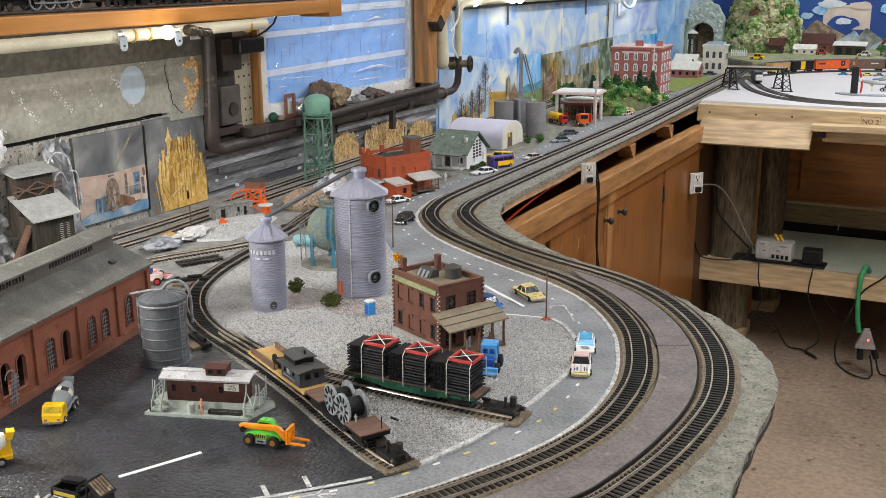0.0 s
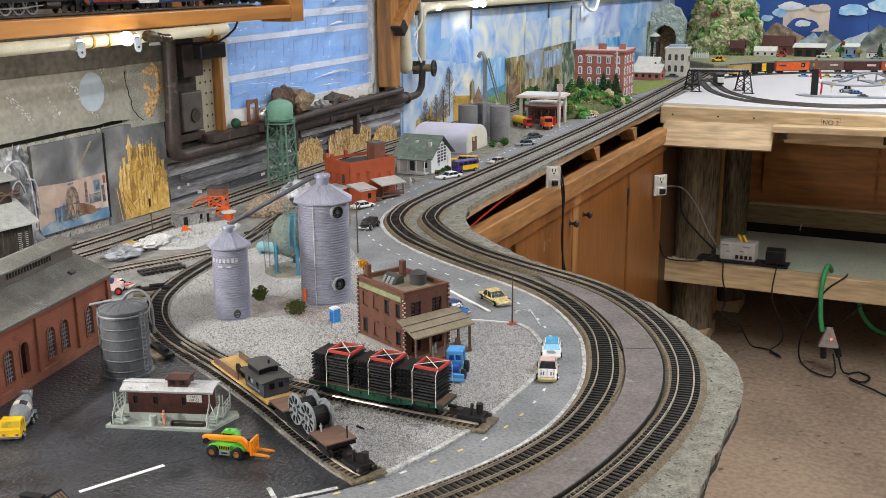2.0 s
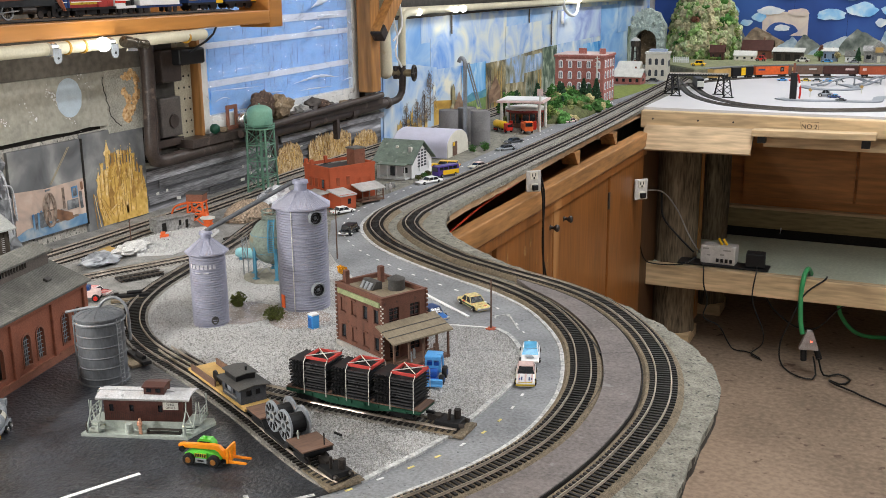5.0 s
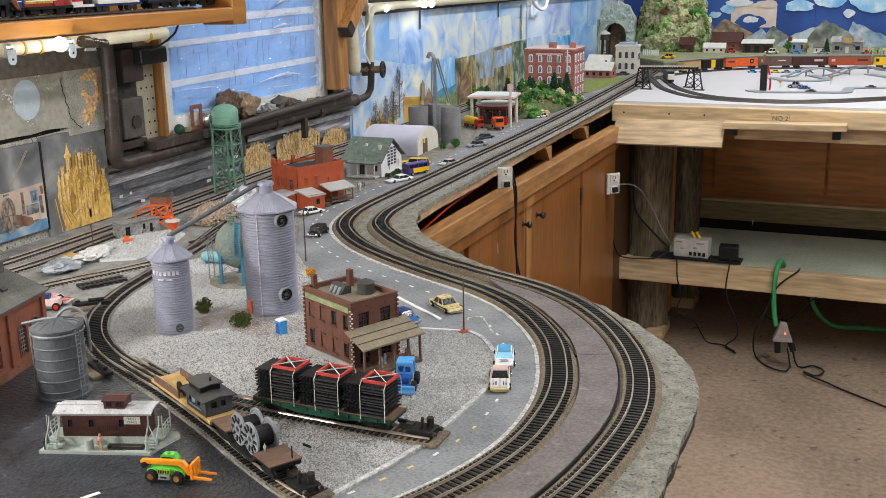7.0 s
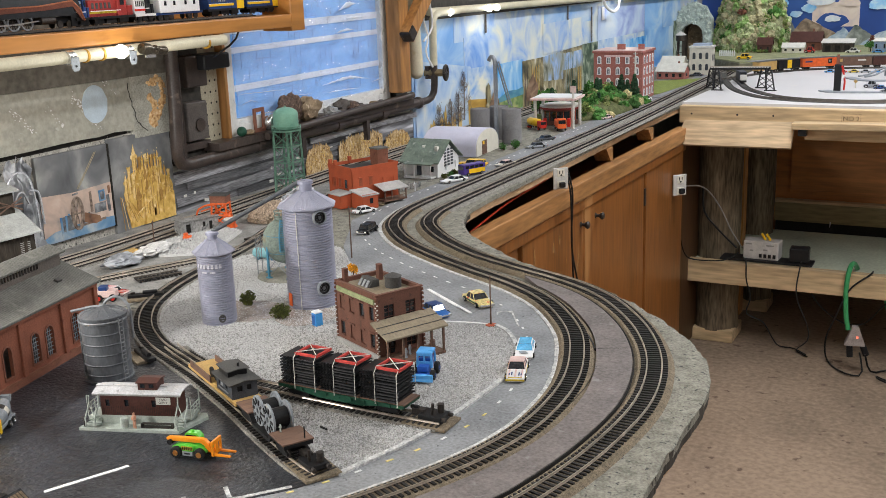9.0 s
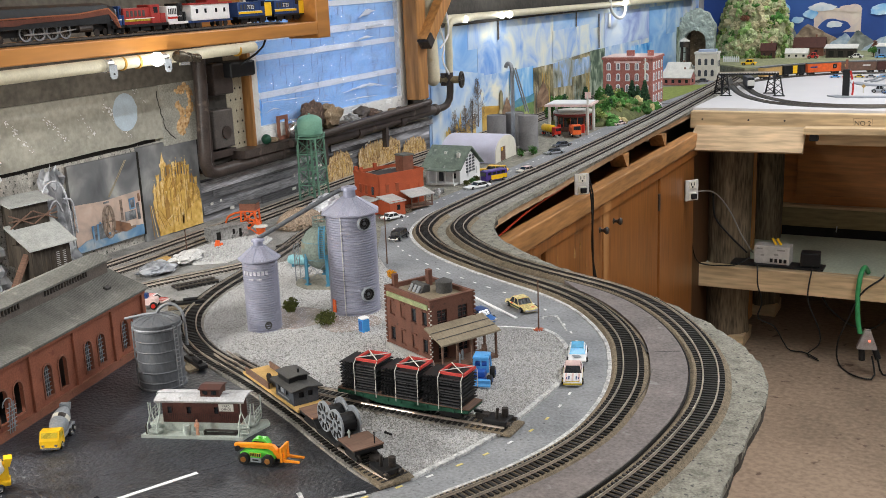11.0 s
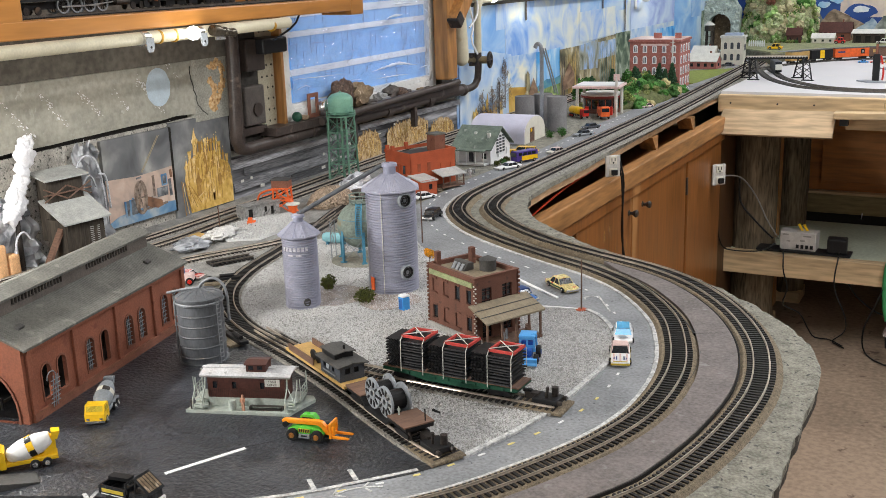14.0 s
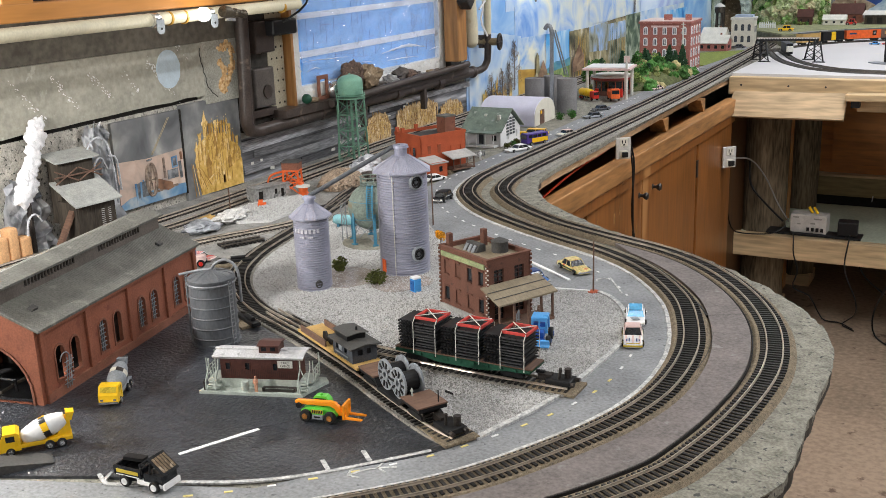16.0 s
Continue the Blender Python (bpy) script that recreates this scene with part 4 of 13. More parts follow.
unit2 = thing("base_cabinet", "varnished brown wooden base cabinet tucked below the board's inner bend", "cabinet", 0, 0, 0, group="cabinets under the layout")
part("body", box(B(), CX - 0.16, 1.45, 0.51, 0.318, 0.85, 0.70), M["cabinet_wood"], unit2)
for y0, y1 in ((1.66, 2.045), (1.20, 1.64)):
    cabinet_door(unit2, y0, y1, 0.22, 0.862)
rail = thing("bench_rail", "rough-sawn wooden rail boards above the cabinet doors", "beam", 0, 0, 0)
part("upper_board", box(B(), CX + 0.008, 2.37, 0.9135, 0.036, 2.02, 0.045, bevel=0.003), M["cabinet_rail"], rail)
part("lower_board", box(B(), CX + 0.003, 2.37, 0.8755, 0.036, 2.02, 0.027, bevel=0.002), M["cabinet_wood"], rail)
for y in (2.70, 3.07):
    solid("spacer_block", prism(B(), [(y - 0.030, 0.974), (y + 0.02, 0.974), (y + 0.02, 0.936), (y + 0.004, 0.936)], CX - 0.045, CX - 0.002, "x"), M["cabinet_rail"],
          "small raw pine block between rail and board", "wood block", group="spacer blocks")
# added black sheet stands in for the deep shade behind the rail
slab("gap_shade_sheet", CX - 0.30, CX - 0.28, 1.35, 3.40, 0.862, 0.973, M["void_shade"], "near-black sheet standing in for the shade under the layout board", "gap")
tube_pts = spline([(-0.86, 1.72, 0.90), (-0.85, 1.85, 0.925), (-0.845, 2.05, 0.955), (-0.85, 2.25, 0.962), (-0.86, 2.4, 0.965)], 0.02)
solid("red_wire", tube(B(), tube_pts, 0.0022), M["cable_red"], "thin red wire sagging under the board", "wire", smooth=60)


def outlet(x, y, z, rz, tilt=0.0, size=0.85):
    o = thing("wall_outlet", "white two-gang power outlet with a cover plate", "outlet", x, y, z, rz, group="outlets")
    o.matrix_world = pose(x, y, z, 0, tilt, rz) @ Matrix.Scale(size, 4)
    part("cover_plate", box(B(), 0, 0, 0, 0.006, 0.042, 0.058, bevel=0.002), M["outlet_plate"], o)
    for s in (-0.016, 0.016):
        so_ = part("socket", box(B(), 0.0038, 0, s, 0.0030, 0.022, 0.021, bevel=0.0012), M["cream"], o)
        for q in (-0.0045, 0.0045):
            part("slot", box(B(), 0.0054, q, s + 0.002, 0.0008, 0.0022, 0.0085), M["black"], so_)
        part("slot", cyl(B(), (0.0050, 0, s - 0.0062), (0.0058, 0, s - 0.0062), 0.0026, n=10), M["black"], so_)
    part("plug", box(B(), 0.009, 0.002, -0.016, 0.010, 0.016, 0.014, bevel=0.002), M["black"], o, "black plug")
    return o


outlet(-0.800, 2.25, 0.976, -48)
outlet(-0.798, 3.252, 0.770, -40, 0.0, 1.15)
for k, (dy, sw) in enumerate(((0.0, 0.004), (0.012, -0.006))):
    pts = spline([(-0.80, 2.285 + dy, 0.985), (-0.79, 2.288 + dy, 0.93), (-0.79 + sw, 2.285 + dy * 2, 0.80), (-0.785, 2.295 + dy * 3, 0.66), (-0.79, 2.30 + dy, 0.5), (-0.80, 2.33, 0.3)], 0.02)
    solid("hanging_cable", tube(B(), pts, 0.0023), M["cable_black"], "black cable hanging down the cabinet front", "cable", group="hanging cables", smooth=60)

# ---- white table on the far side ----
TY, TZ = 3.40, 1.010
tab = thing("white_table", "large white-topped plywood table with a pine front board", "table", 0, 0, 0)
part("tabletop", box(B(), 0.60, (TY + NY) / 2 + 0.01, TZ - 0.005, 2.88, NY - TY - 0.02, 0.010), M["white_board"], tab, "white painted top")
part("front_board", box(B(), 0.60, TY + 0.002, TZ - 0.035, 2.88, 0.036, 0.055, bevel=0.003), M["pine"], tab, "pine front board")
part("apron_board", prism(B(), [(-0.817, 0.957), (-0.477, 0.960), (-0.481, 0.877), (-0.836, 0.875)], -0.008, 0.008, "y", m=Matrix.Translation((0, TY - 0.026, 0.958)) @ Matrix.Rotation(radians(-25), 4, "X") @ Matrix.Translation((0, 0, -0.958))), wood("pale_pine", (0.60, 0.44, 0.27), 0.3, 12, 0, 0.5, knots=((0.34, 0.18, 0.07), 6, 0.03)), tab, "loose pale pine apron flap")
part("narrow_shelf", box(B(), -0.302, TY - 0.045, 0.957, 0.356, 0.055, 0.020, ry=-0.8, bevel=0.002), M["pine"], tab, "narrow pine shelf")
for x in (-0.452, -0.152):
    part("bracket", box(B(), x, TY - 0.038, 0.936, 0.024, 0.030, 0.026), M["black"], tab, "black bracket")
part("lower_apron", box(B(), 0.52, TY + 0.028, 0.928, 1.95, 0.018, 0.054, bevel=0.002), M["pine"], tab, "lower pine board")
for x in (-0.80, -0.655, -0.545, 0.10):
    part("screw", cyl(B(), (x, TY - 0.016, 0.978), (x, TY - 0.0175, 0.978), 0.0032, n=10), M["dark_iron"], tab)
stamp = bpy.data.curves.new("stamp_mark", "FONT")
stamp.body, stamp.size, stamp.extrude, stamp.align_x = "NO 2", 0.020, 0.0003, "CENTER"
stamp.materials.append(M["old_post"])
sm = new("stamp_mark", stamp)
sm.parent = tab
sm.matrix_local = pose(-0.318, TY - 0.0164, 0.969, 90, 0, 0)
part("stamp_frame", holed(B(), rect(-0.318, 0.963, 0.054, 0.027), [rect(-0.318, 0.9636, 0.0528, 0.0258)], TY - 0.0166, TY - 0.0160, "y"), M["old_post"], tab, "faded stamp outline")
lower = thing("lower_shelf", "low wooden shelf with a pine edge beam under the white table", "shelf", 0, 0, 0)
part("edge_beam", box(B(), 0.58, 3.50, 0.428, 2.84, 0.040, 0.076, bevel=0.003), M["pine"], lower, "pine edge beam")
part("shelf_board", box(B(), 0.58, 3.80, 0.440, 2.84, 0.55, 0.018), M["grey_board"], lower, "grey-green shelf board")
part("back_rail", box(B(), 0.64, 4.40, 0.452, 2.70, 0.024, 0.080), surf("olive_board", (0.30, 0.24, 0.12), 0.7, 0, 0.3, 9, 90, 0.2, stretch=(0.15, 1, 1)), lower, "dull olive back rail")
# added black board paints the shade below the back rail
part("toe_shade", box(B(), 0.64, 4.43, 0.35, 2.70, 0.02, 0.13), M["void_shade"], lower, "near-black board standing in for the shade under the back rail")
part("rail_lip", box(B(), 0.64, 4.392, 0.4975, 2.70, 0.045, 0.010, bevel=0.002), M["pine"], lower, "pale pine lip on the back rail")
part("rail_screw", tube(B(), [(-0.49, 4.37, 0.40), (-0.487, 4.365, 0.425)], 0.002, 5), M["white"], lower)
for x in (0.35, 1.7):
    part("leg", box(B(), x, 3.56, 0.28, 0.06, 0.06, 0.26), M["old_post"], lower)
far_cab = thing("far_cabinet", "dark reddish-brown cabinet row behind the low shelf", "cabinet", 0, 0, 0)
part("body", box(B(), 0.60, 4.66, 0.575, 2.86, 0.30, 0.85), M["far_cabinet"], far_cab)
for x in (-0.58, -0.13, 0.33, 0.80):
    part("door", box(B(), x + 0.13, 4.50, 0.74, 0.44, 0.016, 0.44, bevel=0.002), M["far_cabinet"], far_cab)
slab("table_back", -0.86, EX, 4.82, 4.84, FLOOR, 0.99, M["far_cabinet"], "dark wooden boarding that closes the space under the table", "boarding")


def log_post(x, y, r, seed, label):
    rs = random.Random(seed)
    prof = [(0.0, 0.0), (r * 1.05, 0.0)] + [(r * (1 + rs.uniform(-0.03, 0.03)), 0.08 * i) for i in range(1, 10)] + [(r, 0.80), (0, 0.80)]
    p = thing("log_post", label, "post", x, y, FLOOR + 0.04, group="log posts")
    part("trunk", lathe(B(), prof, 28), M["log_bark"], p, smooth=50)
    part("foot_block", box(B(), 0, 0, -0.0175, r * 2.02, r * 2.02, 0.045, bevel=0.004), M["pine"], p, "pale foot block")


log_post(-0.760, 3.64, 0.074, 1, "rough dark round timber post on a pale block beneath the table")
log_post(-0.707, 4.02, 0.062, 2, "smoother dark round timber post further beneath the table")
solid("stud", box(B(), -0.722, 3.80, 0.57, 0.03, 0.05, 0.76), M["post_wood"], "thin brown timber stud between the posts", "stud", z=0.0)

# control box, adapter, tray
solid("black_tray", box(B(), -0.575, 3.545, 0.4715, 0.30, 0.07, 0.006, bevel=0.001), M["black"], "thin black board lying on the edge beam", "board")
cb = thing("control_box", "white electrical control box with sockets on its front", "control box", -0.592, 3.556, 0.475, -2)
part("case", box(B(), 0, 0, 0.031, 0.116, 0.06, 0.062, bevel=0.003), M["outlet_plate"], cb)
for i in range(4):
    part("terminal", box(B(), 0.0 + i * 0.015, -0.031, 0.014, 0.009, 0.006, 0.012), M["black"], cb)
for x, w, z in ((-0.04, 0.02, 0.052), (0.03, 0.026, 0.05), (-0.03, 0.012, 0.03), (0.015, 0.015, 0.034)):
    part("print_bar", box(B(), x, -0.0305, z, w, 0.001, 0.005), M["cable_grey"], cb, "unreadable grey print")
for i in range(2):
    part("plug", cyl(B(), (0.008 + i * 0.016, 0, 0.062), (-0.004 + i * 0.016, -0.004, 0.084), 0.0042, n=8), M["yellow"], cb, "yellow plug")
ad = thing("power_adapter", "black plug-in power adapter", "adapter", -0.470, 3.545, 0.475, 4)
part("case", box(B(), 0, 0, 0.025, 0.062, 0.05, 0.048, bevel=0.004), M["black"], ad)


def cord(name, pts, r, material, label, step=0.02, group="loose cables"):
    return solid(name, tube(B(), spline(pts, step), r), material, label, "cable", group=group, smooth=60)


cord("loose_cable", [(-0.65, 3.53, 0.476), (-0.627, 3.466, 0.479), (-0.623, 3.46, 0.42), (-0.607, 3.46, 0.36), (-0.62, 3.47, 0.30), (-0.57, 3.49, 0.27), (-0.545, 3.54, 0.20), (-0.529, 3.586, 0.157), (-0.48, 3.58, 0.157), (-0.432, 3.531, 0.157)],
     0.0024, M["cable_black"], "thin black cord falling from the box to the floor")
cord("loose_cable", [(-0.46, 3.52, 0.48), (-0.455, 3.466, 0.478), (-0.461, 3.46, 0.383), (-0.422, 3.46, 0.285), (-0.425, 3.50, 0.22), (-0.47, 3.57, 0.157), (-0.45, 3.54, 0.157), (-0.425, 3.515, 0.157)],
     0.0024, M["cable_black"], "thin black cord falling from the adapter to the floor")
cord("extension_cable", [(-0.295, 3.60, 0.455), (-0.30, 3.53, 0.49), (-0.305, 3.472, 0.482), (-0.31, 3.462, 0.42), (-0.305, 3.455, 0.34), (-0.295, 3.45, 0.29)], 0.008, M["cable_green"], "thick green extension cord hanging over the beam")
cord("extension_cable", [(-0.20, 3.56, 0.395), (-0.19, 3.6, 0.32), (-0.13, 3.7, 0.23), (0.0, 3.8, 0.20), (0.15, 3.75, 0.22), (0.4, 3.7, 0.3), (0.9, 3.6, 0.38)], 0.007, M["cable_green"], "thick green extension cord sagging below the beam")
cord("loose_cable", [(-0.24, 3.53, 0.468), (-0.245, 3.473, 0.47), (-0.30, 3.46, 0.42), (-0.335, 3.455, 0.33), (-0.365, 3.48, 0.24), (-0.36, 3.505, 0.158), (-0.30, 3.412, 0.158), (-0.245, 3.404, 0.158), (-0.245, 3.42, 0.19), (-0.255, 3.432, 0.225)],
     0.003, M["cable_black"], "black cord looping down to the floor")
cord("loose_cable", [(-0.43, 3.53, 0.385), (-0.40, 3.55, 0.33), (-0.33, 3.58, 0.27), (-0.26, 3.56, 0.28), (-0.20, 3.53, 0.36), (-0.17, 3.52, 0.385)], 0.0028, M["cable_black"], "black cord sagging below the beam")
cord("loose_cable", [(-0.238, 3.433, 0.22), (-0.224, 3.437, 0.17), (-0.205, 3.448, 0.158), (-0.176, 3.478, 0.158), (-0.138, 3.442, 0.158), (-0.16, 3.388, 0.158), (-0.20, 3.41, 0.160), (-0.18, 3.372, 0.163), (-0.12, 3.335, 0.160), (-0.092, 3.312, 0.158), (0.072, 3.186, 0.158), (0.2, 3.08, 0.158)],
     0.0032, M["cable_black"], "black cord coiled once on the floor")
tap = thing("three_way_plug", "clear three-way plug with a small glowing lamp", "plug", -0.272, 3.44, 0.245, 10)
clear = surf("clear_plastic", (0.34, 0.30, 0.28), 0.3, 0, 0.2, 60, bump=0.05)
part("body", prism(B(), [(-0.009, 0.062), (0.009, 0.062), (0.030, 0.006), (0.030, 0.0), (-0.030, 0.0), (-0.030, 0.006)], -0.012, 0.012, "y"), clear, tap)
part("neon", box(B(), 0.006, -0.0140, 0.03, 0.006, 0.003, 0.006), glow("neon", (1.0, 0.20, 0.12), 1.6), tap, "orange glowing lamp")
part("socket_plug", cyl(B(), (-0.015, 0, -0.002), (-0.012, 0, -0.04), 0.010, n=10), M["black"], tap)
part("socket_plug", cyl(B(), (0.025, 0, -0.002), (0.036, 0, -0.032), 0.010, n=10), M["black"], tap)
cord("white_cable", [(-0.825, 3.37, 0.742), (-0.78, 3.48, 0.72), (-0.74, 3.54, 0.65), (-0.70, 3.56, 0.56), (-0.66, 3.56, 0.50)], 0.0024, M["cable_grey"], "pale cable from the outlet to the box")
cord("loose_cable", [(-0.822, 3.34, 0.72), (-0.825, 3.36, 0.60), (-0.82, 3.42, 0.50), (-0.79, 3.47, 0.47), (-0.70, 3.47, 0.478), (-0.66, 3.50, 0.50)], 0.0024, M["cable_black"], "thin black cord looping under the outlet")
cord("loose_cable", [(-0.735, 3.79, 0.86), (-0.72, 3.72, 0.74), (-0.735, 3.70, 0.64), (-0.72, 3.68, 0.56)], 0.0028, M["cable_black"], "black cord hanging by the stud")
cord("loose_cable", [(-0.80, 3.56, 0.70), (-0.79, 3.55, 0.62), (-0.74, 3.55, 0.56), (-0.68, 3.56, 0.50)], 0.0035, M["cable_black"], "black cord round the dark post")

# ---- west wall dressing ----
def wallplate(name, y0, y1, z0, z1, x0, x1, material, label, category, kind="structure"):
    return solid(name, box(B(), (x0 + x1) / 2, (y0 + y1) / 2, (z0 + z1) / 2, x1 - x0, y1 - y0, z1 - z0), material, label, category, kind=kind)


rs = random.Random(5)
crack = [(y, 1.160 + 0.022 * min((y - 0.2) / 1.2, 1) + rs.uniform(-0.0012, 0.0012) + 0.002 * noise.noise((y * 9, 0, 0))) for y in np.arange(-0.9, 1.49, 0.04)]
solid("upper_concrete", prism(B(), crack + [(1.50, 1.176), (1.56, 1.176), (1.56, 1.275), (-0.9, 1.275)], WX + 0.001, WX + 0.014, "x"), M["concrete_wall"], "upper course of olive-grey concrete with a ragged lower crack", "wall course", kind="structure")
solid("lower_concrete", prism(B(), [(-0.9, 0.99), (1.50, 0.99), (1.50, 1.176), (1.40, 1.173), (0.2, 1.153), (-0.9, 1.145)], WX + 0.001, WX + 0.0055, "x"), M["aggregate"], "exposed grey aggregate at the foot of the wall", "wall course", kind="structure")
wallplate("crack_shadow", -0.9, 1.46, 1.150, 1.185, WX + 0.0005, WX + 0.003, M["void_shade"], "open dark crack between the concrete courses", "crack")
wallplate("dark_top_board", -0.9, 1.60, 1.276, 1.46, WX + 0.001, WX + 0.016, surf("smoky_board", (0.15, 0.138, 0.115), 0.8, 0, 0.35, 10, 90, 0.3), "dark stained board along the top of the concrete", "board")
for cy, cz, ln, n in ((1.345, 1.243, 0.030, 34), (1.15, 1.228, 0.050, 44), (1.225, 1.228, 0.040, 30), (1.08, 1.222, 0.060, 30), (1.29, 1.228, 0.035, 16), (0.98, 1.22, 0.05, 16), (1.42, 1.262, 0.02, 12), (1.38, 1.20, 0.05, 10)):
    for i in range(n):
        f = rs.random()
        y, z, r = cy + ln * (f - 0.5) + rs.gauss(0, 0.003), cz - ln * 1.1 * (f - 0.5) + rs.gauss(0, 0.003), rs.uniform(0.0003, 0.0010) * (1.7 if rs.random() < 0.12 else 1)
        e = rs.uniform(1.0, 2.6)
        part("paint_splash", prism(B(), [(y + r * e * math.cos(q) * 0.70 - r * math.sin(q) * 0.7, z - r * e * math.cos(q) * 0.7 - r * math.sin(q) * 0.7) for q in np.linspace(0, 6.28, 8)[:-1]], WX + 0.0139, WX + 0.0144 + rs.uniform(0, 0.0006), "x"), M["white_paint"], bpy.data.objects["upper_concrete"])
part("moon_disc", prism(B(), [(1.381 + 0.029 * math.cos(a) * (1 + 0.03 * math.sin(9 * a)), 1.238 + 0.033 * math.sin(a)) for a in np.linspace(0, 6.28, 29)[:-1]], WX + 0.0142, WX + 0.0152, "x"),
     surf("moon_paint", (0.52, 0.62, 0.69), 0.8, 0, 0.1, 60), bpy.data.objects["upper_concrete"], "pale blue painted disc")

# painted boards leaning on the wall
dusk = cloudy("dusk_paint", [(0.09, 0.095, 0.10), (0.17, 0.175, 0.18), (0.29, 0.295, 0.285), (0.52, 0.52, 0.48)], 14, 9, pos=[0.32, 0.48, 0.60, 0.74])
sunset = cloudy("sunset_paint", [(0.26, 0.25, 0.25), (0.46, 0.36, 0.30), (0.60, 0.45, 0.36), (0.68, 0.56, 0.48)], 26, 9)
brownp = cloudy("brown_paint", [(0.10, 0.05, 0.03), (0.22, 0.11, 0.06), (0.32, 0.18, 0.1)], 40)
bluep = cloudy("blue_paint", [(0.05, 0.16, 0.34), (0.16, 0.3, 0.45), (0.5, 0.52, 0.5)], 25)
castle_y = cloudy("castle_paint", [(0.48, 0.27, 0.05), (0.64, 0.40, 0.09), (0.74, 0.49, 0.14), (0.84, 0.62, 0.28)], 90, 8, stretch=(1, 1.0, 0.8))
castle_l = cloudy("castle_light", [(0.60, 0.37, 0.09), (0.76, 0.52, 0.18), (0.88, 0.70, 0.38)], 120, 8)
castle_s = cloudy("castle_shade", [(0.32, 0.17, 0.04), (0.50, 0.29, 0.07)], 90)
castle_t = cloudy("ruin_paint", [(0.18, 0.10, 0.045), (0.46, 0.29, 0.12), (0.60, 0.43, 0.22), (0.74, 0.60, 0.40)], 120, 9, stretch=(1, 1.3, 0.9), pos=[0.34, 0.46, 0.56, 0.68], swirl=1.0)
PX = WX + 0.0095
b1 = thing("painted_board", "backdrop board painted with a dusk sky and rusty machinery", "backdrop board", 0, 0, 0, group="painted boards")
part("board", box(B(), PX, 1.317, 1.091, 0.006, 0.160, 0.150, rx=0), dusk, b1)
x1 = PX + 0.0034
part("sunset_field", prism(B(), [(1.238, 1.022), (1.396, 1.028), (1.396, 1.098), (1.31, 1.095), (1.238, 1.100)], x1, x1 + 0.0008, "x"), sunset, b1)
part("water_field", prism(B(), [(1.238, 1.018), (1.396, 1.018), (1.396, 1.036), (1.33, 1.040), (1.26, 1.036), (1.238, 1.028)], x1 + 0.001, x1 + 0.0016, "x"), bluep, b1)
steelp = cloudy("steel_paint", [(0.05, 0.055, 0.06), (0.14, 0.15, 0.16), (0.30, 0.31, 0.32)], 90)
wheelp = cloudy("wheel_paint", [(0.10, 0.07, 0.055), (0.24, 0.18, 0.14), (0.36, 0.29, 0.24)], 120)
bm = B()
for a in np.arange(0, 6.28, 1.047):
    tube(bm, [(x1 + 0.0022, 1.311, 1.058), (x1 + 0.0022, 1.311 + 0.0105 * math.cos(a), 1.058 + 0.026 * math.sin(a))], 0.0012, 4)
for q in (0.0, 0.0035):
    tube(bm, [(x1 + 0.0022, 1.311 + q + 0.0115 * math.cos(a), 1.058 + 0.028 * math.sin(a)) for a in np.linspace(0, 6.28, 25)], 0.0017, 5)
part("painted_wheel", bm, wheelp, b1)
part("painted_machine", prism(B(), [(1.320, 1.052), (1.330, 1.056), (1.362, 1.044), (1.364, 1.034), (1.350, 1.032), (1.324, 1.040)], x1 + 0.0018, x1 + 0.0026, "x"), brownp, b1)
for y, z, w, h, c in ((1.290, 1.046, 0.030, 0.024, steelp), (1.286, 1.044, 0.004, 0.030, bluep), (1.294, 1.048, 0.003, 0.026, bluep), (1.276, 1.040, 0.004, 0.036, bluep), (1.346, 1.072, 0.005, 0.036, wheelp), (1.366, 1.058, 0.026, 0.016, steelp), (1.372, 1.078, 0.014, 0.020, bluep), (1.372, 1.078, 0.009, 0.014, steelp),
                      (1.386, 1.062, 0.006, 0.030, steelp), (1.300, 1.034, 0.044, 0.004, steelp), (1.350, 1.036, 0.052, 0.004, wheelp), (1.390, 1.086, 0.005, 0.014, brownp), (1.312, 1.092, 0.012, 0.003, steelp), (1.334, 1.048, 0.012, 0.012, steelp)):
    part("painted_machine", box(B(), x1 + 0.0014 + rs.uniform(0, 0.0005), y, z, 0.0008, w, h, rx=rs.uniform(-3, 5)), c, b1)
ladder_paint = cloudy("ladder_paint", [(0.30, 0.25, 0.17), (0.46, 0.40, 0.28)], 90)
for s_ in (-0.0016, 0.0016):
    part("painted_ladder", box(B(), x1 + 0.0012, 1.344 + s_, 1.128, 0.001, 0.0007, 0.074, rx=-40), ladder_paint, b1)
part("board_edge", box(B(), x1 - 0.0004, 1.3985, 1.091, 0.006, 0.002, 0.150), M["void_shade"], b1)
b2 = thing("painted_board", "backdrop board painted with a golden castle under a dark sky", "backdrop board", 0, 0, 0, group="painted boards")
part("board", box(B(), PX, 1.480, 1.086, 0.006, 0.158, 0.172), dusk, b2)


def castle_height(f):
    return float(np.interp(f, [0.0, 0.10, 0.13, 0.24, 0.30, 0.36, 0.50, 0.62, 0.76, 0.82, 0.92, 1.0], [0.38, 0.56, 0.68, 0.80, 0.88, 0.90, 0.88, 0.88, 0.84, 0.74, 0.62, 0.52]))


